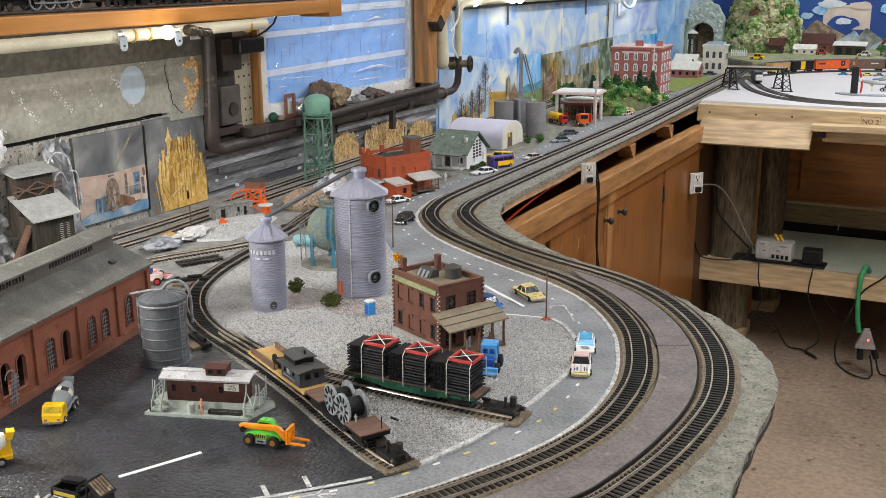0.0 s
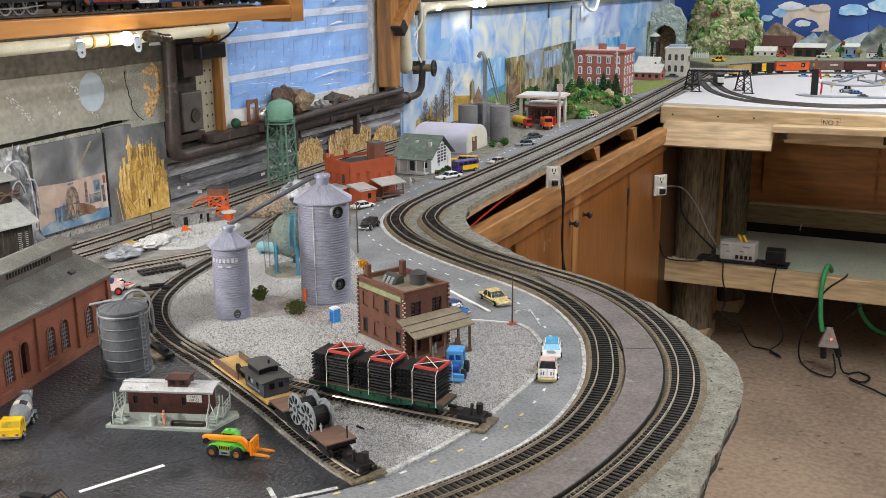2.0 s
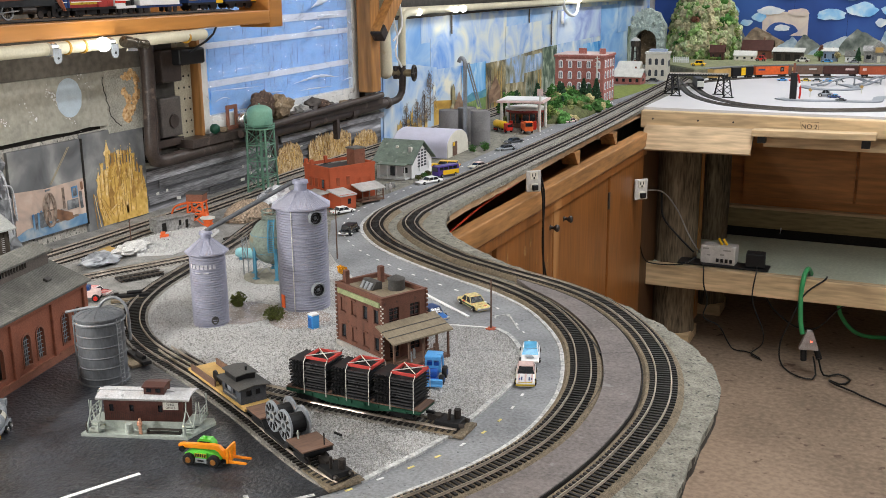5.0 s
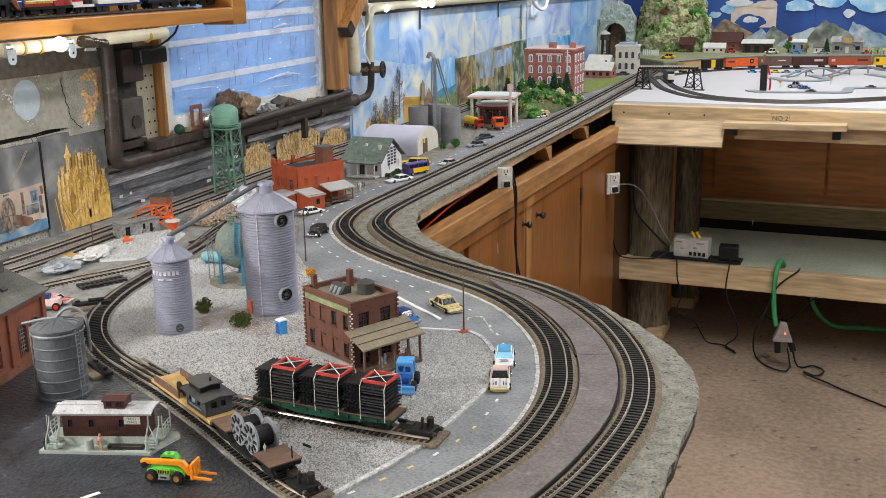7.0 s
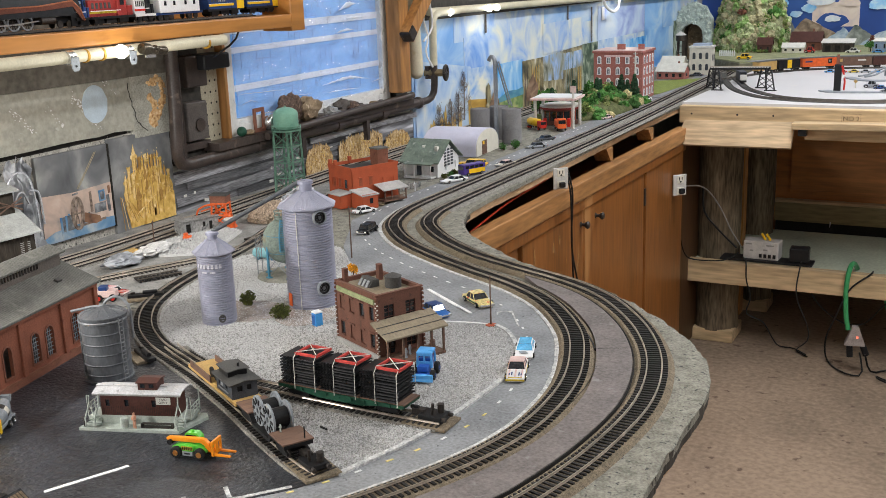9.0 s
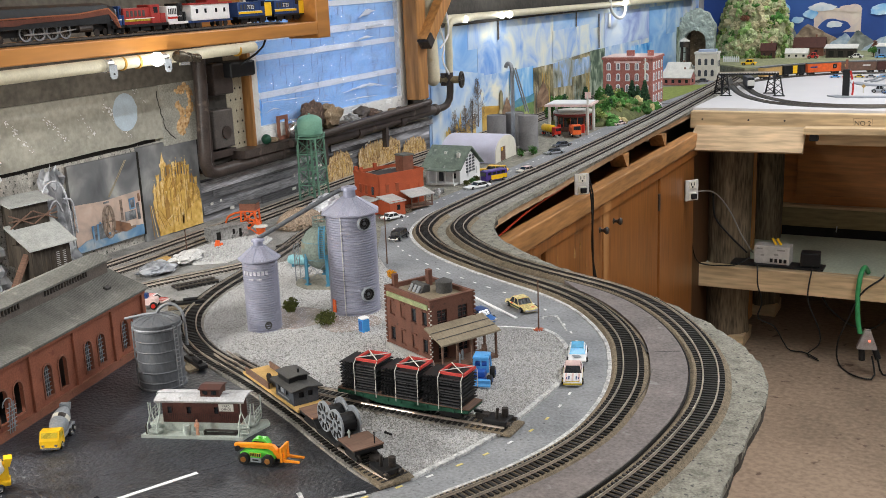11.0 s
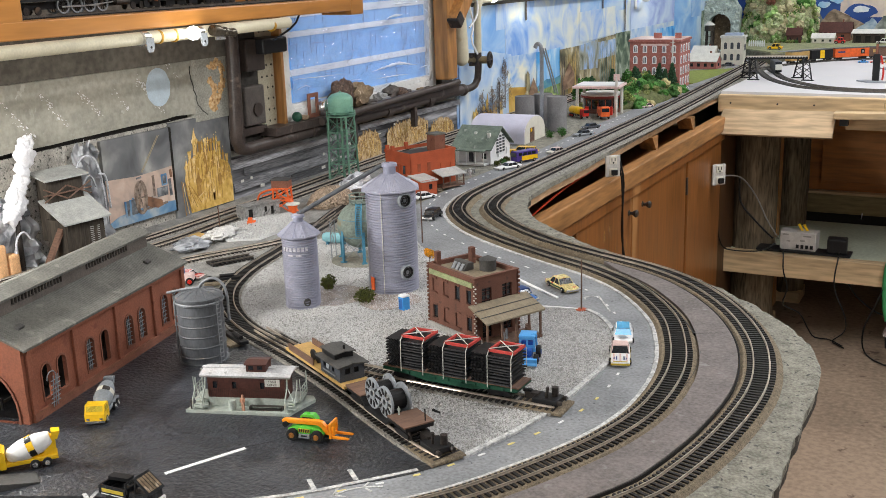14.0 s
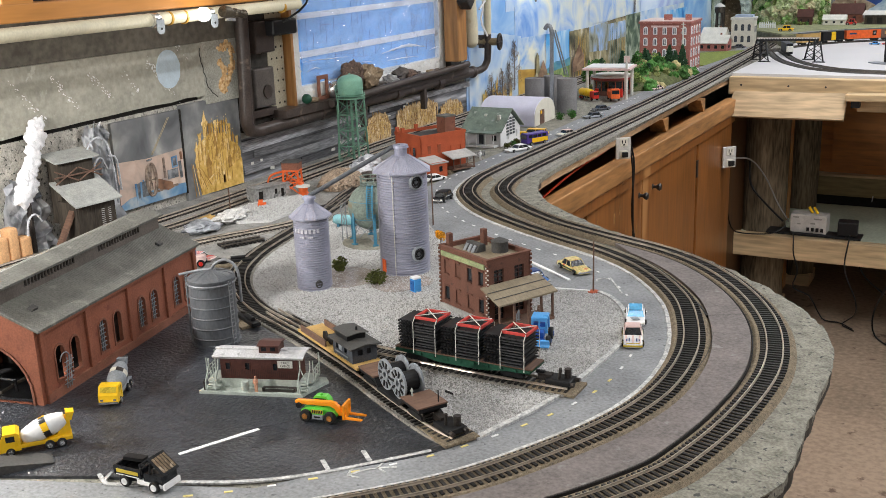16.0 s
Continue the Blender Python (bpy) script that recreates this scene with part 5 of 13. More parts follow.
def spire(y, z0, zt, w, x, tip):
    """A painted tower: shaft, flared cornice, then a spire or a crown of small merlons."""
    h = w / 2
    if tip:
        pts = [(y - h, z0), (y + h, z0), (y + h, zt - w * 2.3), (y + h * 1.5, zt - w * 2.1), (y + h * 1.5, zt - w * 1.7), (y + h * 0.9, zt - w * 1.5), (y + h * 0.3, zt - w * 0.5), (y, zt), (y - h * 0.3, zt - w * 0.5), (y - h * 0.9, zt - w * 1.5), (y - h * 1.5, zt - w * 1.7), (y - h * 1.5, zt - w * 2.1), (y - h, zt - w * 2.3)]
    else:
        pts = [(y - h, z0), (y + h, z0), (y + h, zt - w * 0.9), (y + h * 1.3, zt - w * 0.7), (y + h * 1.3, zt), (y + h * 0.7, zt), (y + h * 0.7, zt - w * 0.25), (y + h * 0.2, zt - w * 0.25), (y + h * 0.2, zt),
               (y - h * 0.4, zt), (y - h * 0.4, zt - w * 0.25), (y - h * 0.9, zt - w * 0.25), (y - h * 0.9, zt), (y - h * 1.3, zt), (y - h * 1.3, zt - w * 0.7), (y - h, zt - w * 0.9)]
    return prism(B(), pts, x, x + 0.0003, "x")


CB, CWD, CHT = 1.412, 0.142, 0.145
prof = [(CB + CWD * f, 1.006 + CHT * castle_height(f) * rs.uniform(0.74, 0.86)) for f in np.linspace(1, 0.10, 44)]
part("castle_silhouette", prism(B(), [(1.436, 1.003), (1.554, 1.003)] + prof, x1, x1 + 0.0004, "x"), castle_y, b2)
TOWERS = ((0.335, 1.02, 0.0100, 1), (0.15, 0.70, 0.0070, 1), (0.22, 0.76, 0.0060, 0), (0.42, 0.86, 0.0060, 0), (0.475, 0.90, 0.0040, 1), (0.53, 0.88, 0.0055, 0), (0.585, 0.92, 0.0036, 1), (0.64, 0.86, 0.0060, 0), (0.705, 0.90, 0.0042, 1), (0.755, 0.92, 0.0036, 1),
          (0.80, 0.80, 0.0055, 0), (0.86, 0.72, 0.0042, 1), (0.93, 0.62, 0.0055, 0), (0.28, 0.66, 0.0070, 0), (0.40, 0.70, 0.0080, 0), (0.50, 0.74, 0.0070, 1), (0.60, 0.70, 0.0080, 0), (0.71, 0.68, 0.0070, 1), (0.82, 0.56, 0.0070, 0), (0.345, 0.52, 0.0090, 1), (0.46, 0.56, 0.0070, 0), (0.56, 0.54, 0.0060, 1), (0.66, 0.50, 0.0080, 0), (0.76, 0.46, 0.0060, 1), (0.50, 0.38, 0.0080, 0), (0.62, 0.34, 0.0060, 1))
for i, (f, top, w, tip) in enumerate(TOWERS):
    y, zt = CB + CWD * f, 1.006 + CHT * top
    z0 = max(1.006 + CHT * 0.06, zt - CHT * rs.uniform(0.28, 0.5))
    xx = x1 + 0.0005 + 0.00006 * i
    part("castle_tower", spire(y, z0, zt - (0.004 if tip and i else 0.0), w * 1.15, xx, tip), (castle_y, castle_l, castle_y, castle_s)[i % 4] if i > 2 else castle_l, b2)
    part("castle_shadow", box(B(), xx + 0.0004, y + w * 0.36, (z0 + zt - w * 2.4) / 2, 0.0003, w * 0.22, max(zt - w * 2.4 - z0, 0.004)), castle_s, b2)
    if tip:
        part("castle_finial", ball(B(), xx + 0.0004, y, zt, 0.0003, 0.0009, 0.0013, 8, 6), castle_l, b2)
bm, bl = B(), B()
for i in range(190):
    f = rs.uniform(0.16, 0.98)
    y, z = CB + CWD * f, 1.006 + CHT * castle_height(f) * rs.uniform(0.10, 0.96)
    if f > 0.62 and z < 1.006 + CHT * 0.30:
        continue
    tall = rs.random() < 0.7
    box(bm if i % 3 else bl, x1 + 0.0024, y, z, 0.0003, rs.uniform(0.0005, 0.0011) if tall else rs.uniform(0.002, 0.007), rs.uniform(0.002, 0.006) if tall else rs.uniform(0.0004, 0.0008))
part("castle_openings", bm, castle_s, b2, "small dark painted windows and ledges")
part("castle_lights", bl, castle_l, b2, "small pale painted ledges")
part("castle_ground", prism(B(), [(1.470, 1.003), (1.554, 1.003), (1.554, 1.052), (1.530, 1.046), (1.500, 1.030), (1.478, 1.022)], x1 + 0.0021, x1 + 0.0023, "x"), castle_y, b2, "plain golden ground below the castle")
for k in range(7):
    part("castle_stay", box(B(), x1 + 0.0027, 1.4165 + 0.0058 * k, 1.034, 0.0004, 0.0012, 0.064 - 0.004 * k, rx=4 + 5 * k), castle_l if k % 2 else castle_s, b2)
part("castle_stair", box(B(), x1 + 0.0027, 1.478, 1.040, 0.0004, 0.060, 0.0018, rx=28), castle_l, b2)
UC = bpy.data.objects["upper_concrete"]
crust = cloudy("ochre_crust", [(0.26, 0.13, 0.04), (0.55, 0.33, 0.14), (0.70, 0.48, 0.25), (0.80, 0.63, 0.41)], 150, 8, pos=[0.3, 0.44, 0.58, 0.72])
bm = B()
for stroke, n, wide in (([(1.510, 1.258), (1.531, 1.264), (1.546, 1.262), (1.550, 1.246), (1.544, 1.217), (1.530, 1.199), (1.514, 1.178)], 95, 0.0052), ([(1.512, 1.236), (1.522, 1.226), (1.526, 1.211), (1.511, 1.190)], 60, 0.0050)):
    line = spline([(a, b, 0) for a, b in stroke], 0.001)
    for i in range(n):
        c = line[int(rs.random() * (len(line) - 1))]
        r = rs.uniform(0.0018, 0.0056)
        vs = bmesh.ops.create_icosphere(bm, subdivisions=2, radius=r)["verts"]
        sh_ = Vector((i * 3.1, 0, i * 1.7))
        y, z = c[0] + rs.gauss(0, wide * 0.6), c[1] + rs.gauss(0, wide * 0.6)
        for v in vs:
            v.co *= 1 + 0.55 * noise.noise(v.co * 420 + sh_) + 0.3 * noise.noise(v.co * 1100 + sh_)
            v.co = Vector((v.co.x * 0.5 + WX + 0.0155, v.co.y + y, v.co.z + z))
part("flame_patch", bm, crust, UC, "crusty ochre patch of old foam in the wall crack", smooth=25)
cz = [(WX + 0.0152, p[0] + rs.uniform(-0.002, 0.002), p[1]) for p in spline([(1.463, 1.266, 0), (1.464, 1.246, 0), (1.468, 1.230, 0), (1.473, 1.210, 0), (1.477, 1.196, 0), (1.492, 1.182, 0), (1.501, 1.175, 0)], 0.006)]
part("wall_crack", tube(B(), cz, 0.0007, 5), M["void_shade"], UC, "thin dark jagged crack")
wallplate("patched_concrete", 1.470, 1.60, 1.165, 1.276, WX + 0.0008, WX + 0.0148, surf("patch_grey", (0.40, 0.395, 0.34), 0.7, 0, 0.35, 22, 300, 0.4), "dark grey patched concrete beside the crack", "wall patch")
# dark streaked strip low on the wall
streak = cloudy("streak_paint", [(0.05, 0.05, 0.053), (0.16, 0.16, 0.17), (0.34, 0.34, 0.36), (0.66, 0.66, 0.70)], 26, stretch=(1, 0.22, 2.4), pos=[0.35, 0.5, 0.6, 0.72])
wallplate("streaked_strip", 1.562, 2.52, 0.99, 1.082, WX + 0.001, WX + 0.005, streak, "black and grey streaked strip along the foot of the wall", "painted strip")
greys = [surf("plank_grey", c, 0.7, 0, 0.5, 40, 300, 0.5, stretch=(1, 0.15, 1.5)) for c in ((0.44, 0.44, 0.46), (0.15, 0.15, 0.155), (0.24, 0.24, 0.25), (0.10, 0.10, 0.105))]
strip_ob = bpy.data.objects["streaked_strip"]
for k, (y0, y1, z, h, tilt) in enumerate(((1.565, 1.98, 1.070, 0.020, 0.6), (1.60, 2.30, 1.048, 0.016, -0.4), (1.565, 1.90, 1.026, 0.018, 0.9), (1.75, 2.50, 1.009, 0.014, 0.2), (2.02, 2.52, 1.074, 0.014, -0.3), (1.90, 2.20, 1.032, 0.012, -1.0))):
    part("plank", box(B(), WX + 0.007 + 0.0008 * k, (y0 + y1) / 2, z, 0.0022, y1 - y0, h, rx=tilt), greys[k % 4], strip_ob)
for i in range(16):
    y, z = rs.uniform(1.58, 2.2), rs.uniform(1.01, 1.07)
    part("paper_scrap", box(B(), WX + 0.0135, y, z, 0.0008, rs.uniform(0.004, 0.016), rs.uniform(0.002, 0.006), rx=rs.uniform(-8, 8)), M["roof_white"], strip_ob)
for y0, y1, z1, fall in ((1.990, 2.100, 1.072, 0.030), (2.128, 2.330, 1.069, 0.012), (2.338, 2.470, 1.052, 0.024)):
    p = thing("castle_cutout", "small golden painted ruin cut-out on the wall", "cut-out", 0, 0, 0, group="golden cut-outs")
    w = y1 - y0
    pts = [(y0, 1.0), (y1, 1.0)]
    n = int(w / 0.0042)
    for i in range(n + 1):
        f = 1 - i / n
        top = z1 - fall * abs(2 * f - 1) ** 3 - rs.uniform(0, 0.012)
        pts += [(y0 + w * f + 0.0012, top - rs.uniform(0, 0.006)), (y0 + w * f, top)]
    part("sheet", prism(B(), pts, WX + 0.0146, WX + 0.0154, "x"), castle_t, p)
    for nm, mt, count in (("painted_shadow", castle_s, int(w * 380)), ("painted_ledge", castle_l, int(w * 460))):
        bm = B()
        for i in range(count):
            y, z = y0 + w * rs.uniform(0.06, 0.94), rs.uniform(1.008, z1 - 0.020)
            hh = rs.uniform(0.004, 0.018) if i % 3 else rs.uniform(0.0008, 0.0016)
            ww = rs.uniform(0.0008, 0.0016) if i % 3 else rs.uniform(0.003, 0.010)
            box(bm, WX + 0.0156 + rs.uniform(0, 0.0003), y, z, 0.0003, ww, hh, rx=rs.uniform(-6, 6) if i % 7 else rs.uniform(15, 35))
        part(nm, bm, mt, p)

# pipes and ducts
def pipe(name, pts, r, material, label, n=14, parent=None):
    bm = tube(B(), spline(pts, 0.02), r, n)
    return part(name, bm, material, parent, label, smooth=50)


pp = thing("heating_pipe", "dark brown iron pipe bending along the wall", "pipe", 0, 0, 0)
pipe("pipe_run", [(-1.30, 1.562, 1.46), (-1.30, 1.560, 1.25), (-1.30, 1.553, 1.125), (-1.30, 1.556, 1.107), (-1.30, 1.575, 1.099), (-1.30, 1.62, 1.099), (-1.30, 1.9, 1.103), (-1.30, 2.48, 1.108)], 0.0125, M["brown_pipe"], "", parent=pp)
for y in (1.80, 2.10, 2.30):
    part("pipe_collar", cyl(B(), (-1.30, y - 0.012, 1.103), (-1.30, y + 0.012, 1.103), 0.0155, n=16), M["brown_pipe"], pp)
part("pipe_elbow", ball(B(), -1.30, 2.49, 1.108, 0.016), M["brown_pipe"], pp, smooth=60)
pipe("riser", [(-1.30, 2.50, 1.108), (-1.298, 2.545, 1.110), (-1.293, 2.564, 1.124), (-1.29, 2.567, 1.16), (-1.29, 2.567, 1.205)], 0.0095, M["brown_pipe"], "", parent=pp)
p2 = thing("heating_pipe", "second dark iron pipe running under the window", "pipe", 0, 0, 0)
pipe("pipe_run", [(-1.276, 1.80, 1.121), (-1.276, 1.9, 1.124), (-1.276, 2.1, 1.130), (-1.276, 2.42, 1.137)], 0.0078, M["brown_pipe"], "", parent=p2)
for y in (1.95, 2.22):
    part("clamp", box(B(), -1.296, y, 1.085, 0.012, 0.012, 0.07), M["brown_pipe"], p2)
white_pipe = thing("insulated_pipe", "whitish insulated pipe with loose wires beside the post", "pipe", 0, 0, 0)
pipe("lagging", [(-1.29, 2.455, 1.40), (-1.288, 2.458, 1.30), (-1.285, 2.460, 1.22), (-1.285, 2.461, 1.192)], 0.0185, M["pvc"], "dirty white lagging", parent=white_pipe)
part("lagging_end", ball(B(), -1.285, 2.461, 1.192, 0.0184), M["pvc"], white_pipe, smooth=60)
pipe("white_riser", [(-1.290, 2.566, 1.20), (-1.290, 2.568, 1.30), (-1.290, 2.573, 1.325), (-1.290, 2.60, 1.336), (-1.290, 2.72, 1.339)], 0.0105, M["pvc"], "cream pipe bend", parent=white_pipe)
for pts in ([(-1.27, 2.50, 1.40), (-1.268, 2.478, 1.33), (-1.268, 2.50, 1.28), (-1.268, 2.485, 1.24), (-1.268, 2.52, 1.20)], [(-1.272, 2.51, 1.40), (-1.27, 2.53, 1.31), (-1.27, 2.48, 1.27)]):
    pipe("loose_wire", pts, 0.0028, M["white"], "loose white wire", 6, white_pipe)
valve = thing("gate_valve", "old iron gate valve with a spoked hand wheel", "valve", -1.268, 2.572, 1.180, 280)
part("valve_body", cyl(B(), (0, -0.05, 0), (0, 0.01, 0), 0.010, n=12), surf("brass_old", (0.28, 0.22, 0.13), 0.5, 0.5, 0.3, 60), valve)
bm = B()
tube(bm, [(0.017 * math.cos(a), 0.010, 0.019 * math.sin(a)) for a in np.linspace(0, 6.28, 21)], 0.004, 7)
for a in np.arange(0, 3.1, 0.785):
    tube(bm, [(0.017 * math.cos(a), 0.010, 0.019 * math.sin(a)), (-0.017 * math.cos(a), 0.010, -0.019 * math.sin(a))], 0.0025, 5)
part("hand_wheel", bm, M["dark_iron"], valve, smooth=60)
part("bonnet", cyl(B(), (0, -0.040, -0.016), (0, -0.040, 0.018), 0.009, n=12), M["brown_pipe"], valve)

# dark boxes and pegboard beside the window
duct = thing("junction_panel", "dark brown painted junction boxes on the wall", "junction box", 0, 0, 0)
part("backing", box(B(), WX + 0.004, 1.618, 1.21, 0.008, 0.098, 0.22), M["dark_board"], duct)
part("box_upper", box(B(), WX + 0.02, 1.628, 1.272, 0.03, 0.058, 0.060, bevel=0.003), M["brown_pipe"], duct)
part("box_lower", box(B(), WX + 0.016, 1.628, 1.176, 0.022, 0.060, 0.075, bevel=0.003), surf("box_grey", (0.12, 0.105, 0.095), 0.5, 0.1, 0.3, 40), duct)
part("socket_face", cyl(B(), (WX + 0.027, 1.632, 1.168), (WX + 0.030, 1.632, 1.168), 0.013, n=14), M["brown_pipe"], duct)
part("frame_strip", box(B(), WX + 0.012, 1.583, 1.19, 0.022, 0.020, 0.19), M["brown_pipe"], duct)
part("frame_strip", box(B(), WX + 0.012, 1.62, 1.127, 0.02, 0.09, 0.014), M["brown_pipe"], duct)
sw = thing("black_transformer", "small black box mounted over the pegboard", "box", WX + 0.03, 1.668, 1.288)
part("case", box(B(), 0, 0, 0, 0.05, 0.075, 0.030, bevel=0.004), M["black"], sw)
peg = thing("pegboard_strip", "narrow tan pegboard strip with rows of holes", "pegboard", 0, 0, 0)
part("board", box(B(), WX + 0.006, 1.690, 1.235, 0.006, 0.052, 0.235), M["pegboard"], peg)
for i in range(10):
    for y in (1.676, 1.692, 1.708):
        part("hole", cyl(B(), (WX + 0.0088, y, 1.137 + i * 0.022), (WX + 0.0096, y, 1.137 + i * 0.022), 0.0022, n=8), M["void_shade"], peg)

# window boarded with blue foam behind plastic film
win = thing("window_1", "boarded basement window with blue foam, white tape and plastic film", "window", 0, 0, 0, kind="structure")
WXF = WX + 0.010
part("foam_board", box(B(), WXF - 0.004, 2.045, 1.32, 0.008, 0.60, 0.40), M["blue_foam"], win, "blue insulation foam board")
part("window_frame", box(B(), WXF + 0.004, 1.737, 1.30, 0.018, 0.026, 0.36), M["board_white"], win, "chipped white frame")
part("window_frame", box(B(), WXF + 0.004, 2.352, 1.30, 0.018, 0.030, 0.36), M["board_white"], win, "chipped white frame")
part("sill_board", box(B(), WXF + 0.004, 2.045, 1.144, 0.018, 0.59, 0.036), M["board_white"], win, "dusty white sill board")
part("casing", box(B(), WXF + 0.008, 1.7195, 1.26, 0.022, 0.008, 0.30), M["post_wood"], win, "brown wooden casing")
for z, h in ((1.343, 0.016), (1.302, 0.012), (1.225, 0.013), (1.40, 0.012)):
    part("tape_strip", box(B(), WXF + 0.0015, 2.045, z, 0.002, 0.60, h, rx=0.4), M["tape_white"], win, "white tape strip")
rs = random.Random(3)
pl_ = B()
for col in range(24):
    y = 1.775 + 0.0235 * col + rs.uniform(-0.004, 0.004)
    z = 1.175 + rs.uniform(0, 0.03)
    while z < 1.39:
        ln = rs.uniform(0.018, 0.055)
        if rs.random() < 0.72:
            box(pl_, WXF + 0.0006, y, z + ln / 2, 0.0006, 0.0008, ln)
            if rs.random() < 0.75:
                w = rs.uniform(0.018, 0.048)
                box(pl_, WXF + 0.0006, y + rs.choice((-0.5, 0.0, 0.5)) * w, z + ln * rs.choice((0.0, 0.5, 1.0)), 0.0006, w, 0.0008)
        z += ln + rs.uniform(0.006, 0.03)
part("print_lines", pl_, M["blue_line"], win, "thin blue printed lines")
film = bpy.data.materials.new("plastic_film")
film.use_nodes = True
fn = film.node_tree
fb = fn.nodes["Principled BSDF"]
fb.inputs["Roughness"].default_value = 0.12
fb.inputs["Base Color"].default_value = (0.9, 0.93, 1.0, 1)
tr, ms = fn.nodes.new("ShaderNodeBsdfTransparent"), fn.nodes.new("ShaderNodeMixShader")
fr = fn.nodes.new("ShaderNodeFresnel")
fr.inputs[0].default_value = 1.6
gl = fn.nodes.new("ShaderNodeBsdfGlossy")
gl.inputs["Roughness"].default_value = 0.08
wn, bpn = fn.nodes.new("ShaderNodeTexNoise"), fn.nodes.new("ShaderNodeBump")
wn.inputs["Scale"].default_value = 7
bpn.inputs["Strength"].default_value, bpn.inputs["Distance"].default_value = 0.4, 0.02
fn.links.new(wn.outputs[0], bpn.inputs["Height"])
for n in (gl, fr):
    fn.links.new(bpn.outputs[0], n.inputs["Normal"])
fn.links.new(fr.outputs[0], ms.inputs[0])
fn.links.new(tr.outputs[0], ms.inputs[1])
fn.links.new(gl.outputs[0], ms.inputs[2])
haze, df = fn.nodes.new("ShaderNodeMixShader"), fn.nodes.new("ShaderNodeBsdfDiffuse")
df.inputs["Color"].default_value = (0.9, 0.9, 0.92, 1)
haze.inputs[0].default_value = 0.17
fn.links.new(ms.outputs[0], haze.inputs[1])
fn.links.new(df.outputs[0], haze.inputs[2])
fn.links.new(haze.outputs[0], fn.nodes["Material Output"].inputs[0])
bm = B()
ny, nz = 88, 48
grid = [[bm.verts.new((WXF + 0.012 + 0.008 * noise.noise((i * 0.11, j * 0.15, 0)) + 0.006 * noise.noise((i * 0.07, j * 0.26, 9)) + 0.003 * noise.noise((i * 0.3 - j * 0.1, j * 0.6, 4)), 1.755 + 0.585 * i / ny, 1.150 + 0.245 * j / nz)) for j in range(nz + 1)] for i in range(ny + 1)]
for i in range(ny):
    for j in range(nz):
        bm.faces.new((grid[i][j], grid[i + 1][j], grid[i + 1][j + 1], grid[i][j + 1]))
fo = part("plastic_film", bm, film, win, "wrinkled clear plastic film", smooth=180)
fo.visible_shadow = False
# white strips laid on the film's folds as painted lamp highlights
glint_white = surf("film_crease", (0.90, 0.92, 0.95), 0.16, 0, 0.05, 40, bump=0.03, spec=0.6)
for line, w in (([(2.052, 1.199), (2.126, 1.205), (2.178, 1.206), (2.257, 1.196)], 0.0062), ([(2.066, 1.181), (2.149, 1.180), (2.218, 1.177)], 0.0028), ([(1.746, 1.211), (1.777, 1.212), (1.842, 1.209), (1.925, 1.206)], 0.0018),
                ([(1.779, 1.308), (1.856, 1.306), (1.939, 1.307)], 0.0016), ([(2.123, 1.313), (2.166, 1.318), (2.200, 1.317)], 0.0060), ([(2.138, 1.363), (2.173, 1.374), (2.216, 1.378)], 0.0110), ([(2.152, 1.344), (2.212, 1.344), (2.248, 1.345)], 0.0058),
                ([(1.743, 1.317), (1.772, 1.326)], 0.0016), ([(1.733, 1.205), (1.743, 1.192)], 0.0022), ([(1.760, 1.190), (1.790, 1.196), (1.812, 1.190)], 0.0020), ([(2.300, 1.330), (2.322, 1.318)], 0.0020), ([(1.950, 1.190), (2.010, 1.186)], 0.0016), ([(2.27, 1.186), (2.31, 1.190), (2.33, 1.184)], 0.0022)):
    ln = spline([(a, b, 0) for a, b in line], 0.004)
    bm = B()
    rings = []
    for i, p in enumerate(ln):
        f = i / (len(ln) - 1)
        hw = 0.5 * w * math.sin(math.pi * min(max(f, 0.03), 0.97)) * (1 + 0.9 * noise.noise((p[0] * 120, p[1] * 60, 1)))
        zc = p[1] + 0.0012 * noise.noise((p[0] * 90, 3, 0))
        rings.append([bm.verts.new((WXF + 0.0205 + q, p[0], zc + s * hw)) for s, q in ((-1, 0.0), (-0.3, 0.0012), (0.4, 0.0014), (1, 0.0))])
    for a, b in zip(rings, rings[1:]):
        for k in range(3):
            bm.faces.new((a[k], b[k], b[k + 1], a[k + 1]))
    bmesh.ops.solidify(bm, geom=bm.faces[:], thickness=0.0004)
    part("film_crease", bm, glint_white, win, "white glossy strip drawn as a highlight on the film", smooth=80)

# wooden post and brace
post = thing("timber_post", "golden-brown timber post with a diagonal brace", "post", 0, 0, 0)
part("upright", box(B(), -1.283, 2.370, 1.80, 0.04, 0.048, 1.30, bevel=0.003), M["post_wood"], post)
part("brace", box(B(), -1.250, 2.432, 1.362, 0.026, 0.036, 0.21, rx=-46), M["post_wood"], post)
part("brace_foot", box(B(), -1.248, 2.362, 1.297, 0.032, 0.030, 0.030, rx=-46, bevel=0.003), M["dark_iron"], post, "dark iron bracket")
part("dark_batten", box(B(), -1.322, 2.424, 1.27, 0.022, 0.055, 0.34), M["dark_board"], post, "dark batten beside the post")
slab("window_ledge", -1.325, -1.284, 1.655, 2.44, 1.112, 1.128, M["brown_pipe"], "dark stained ledge beneath the window", "ledge")


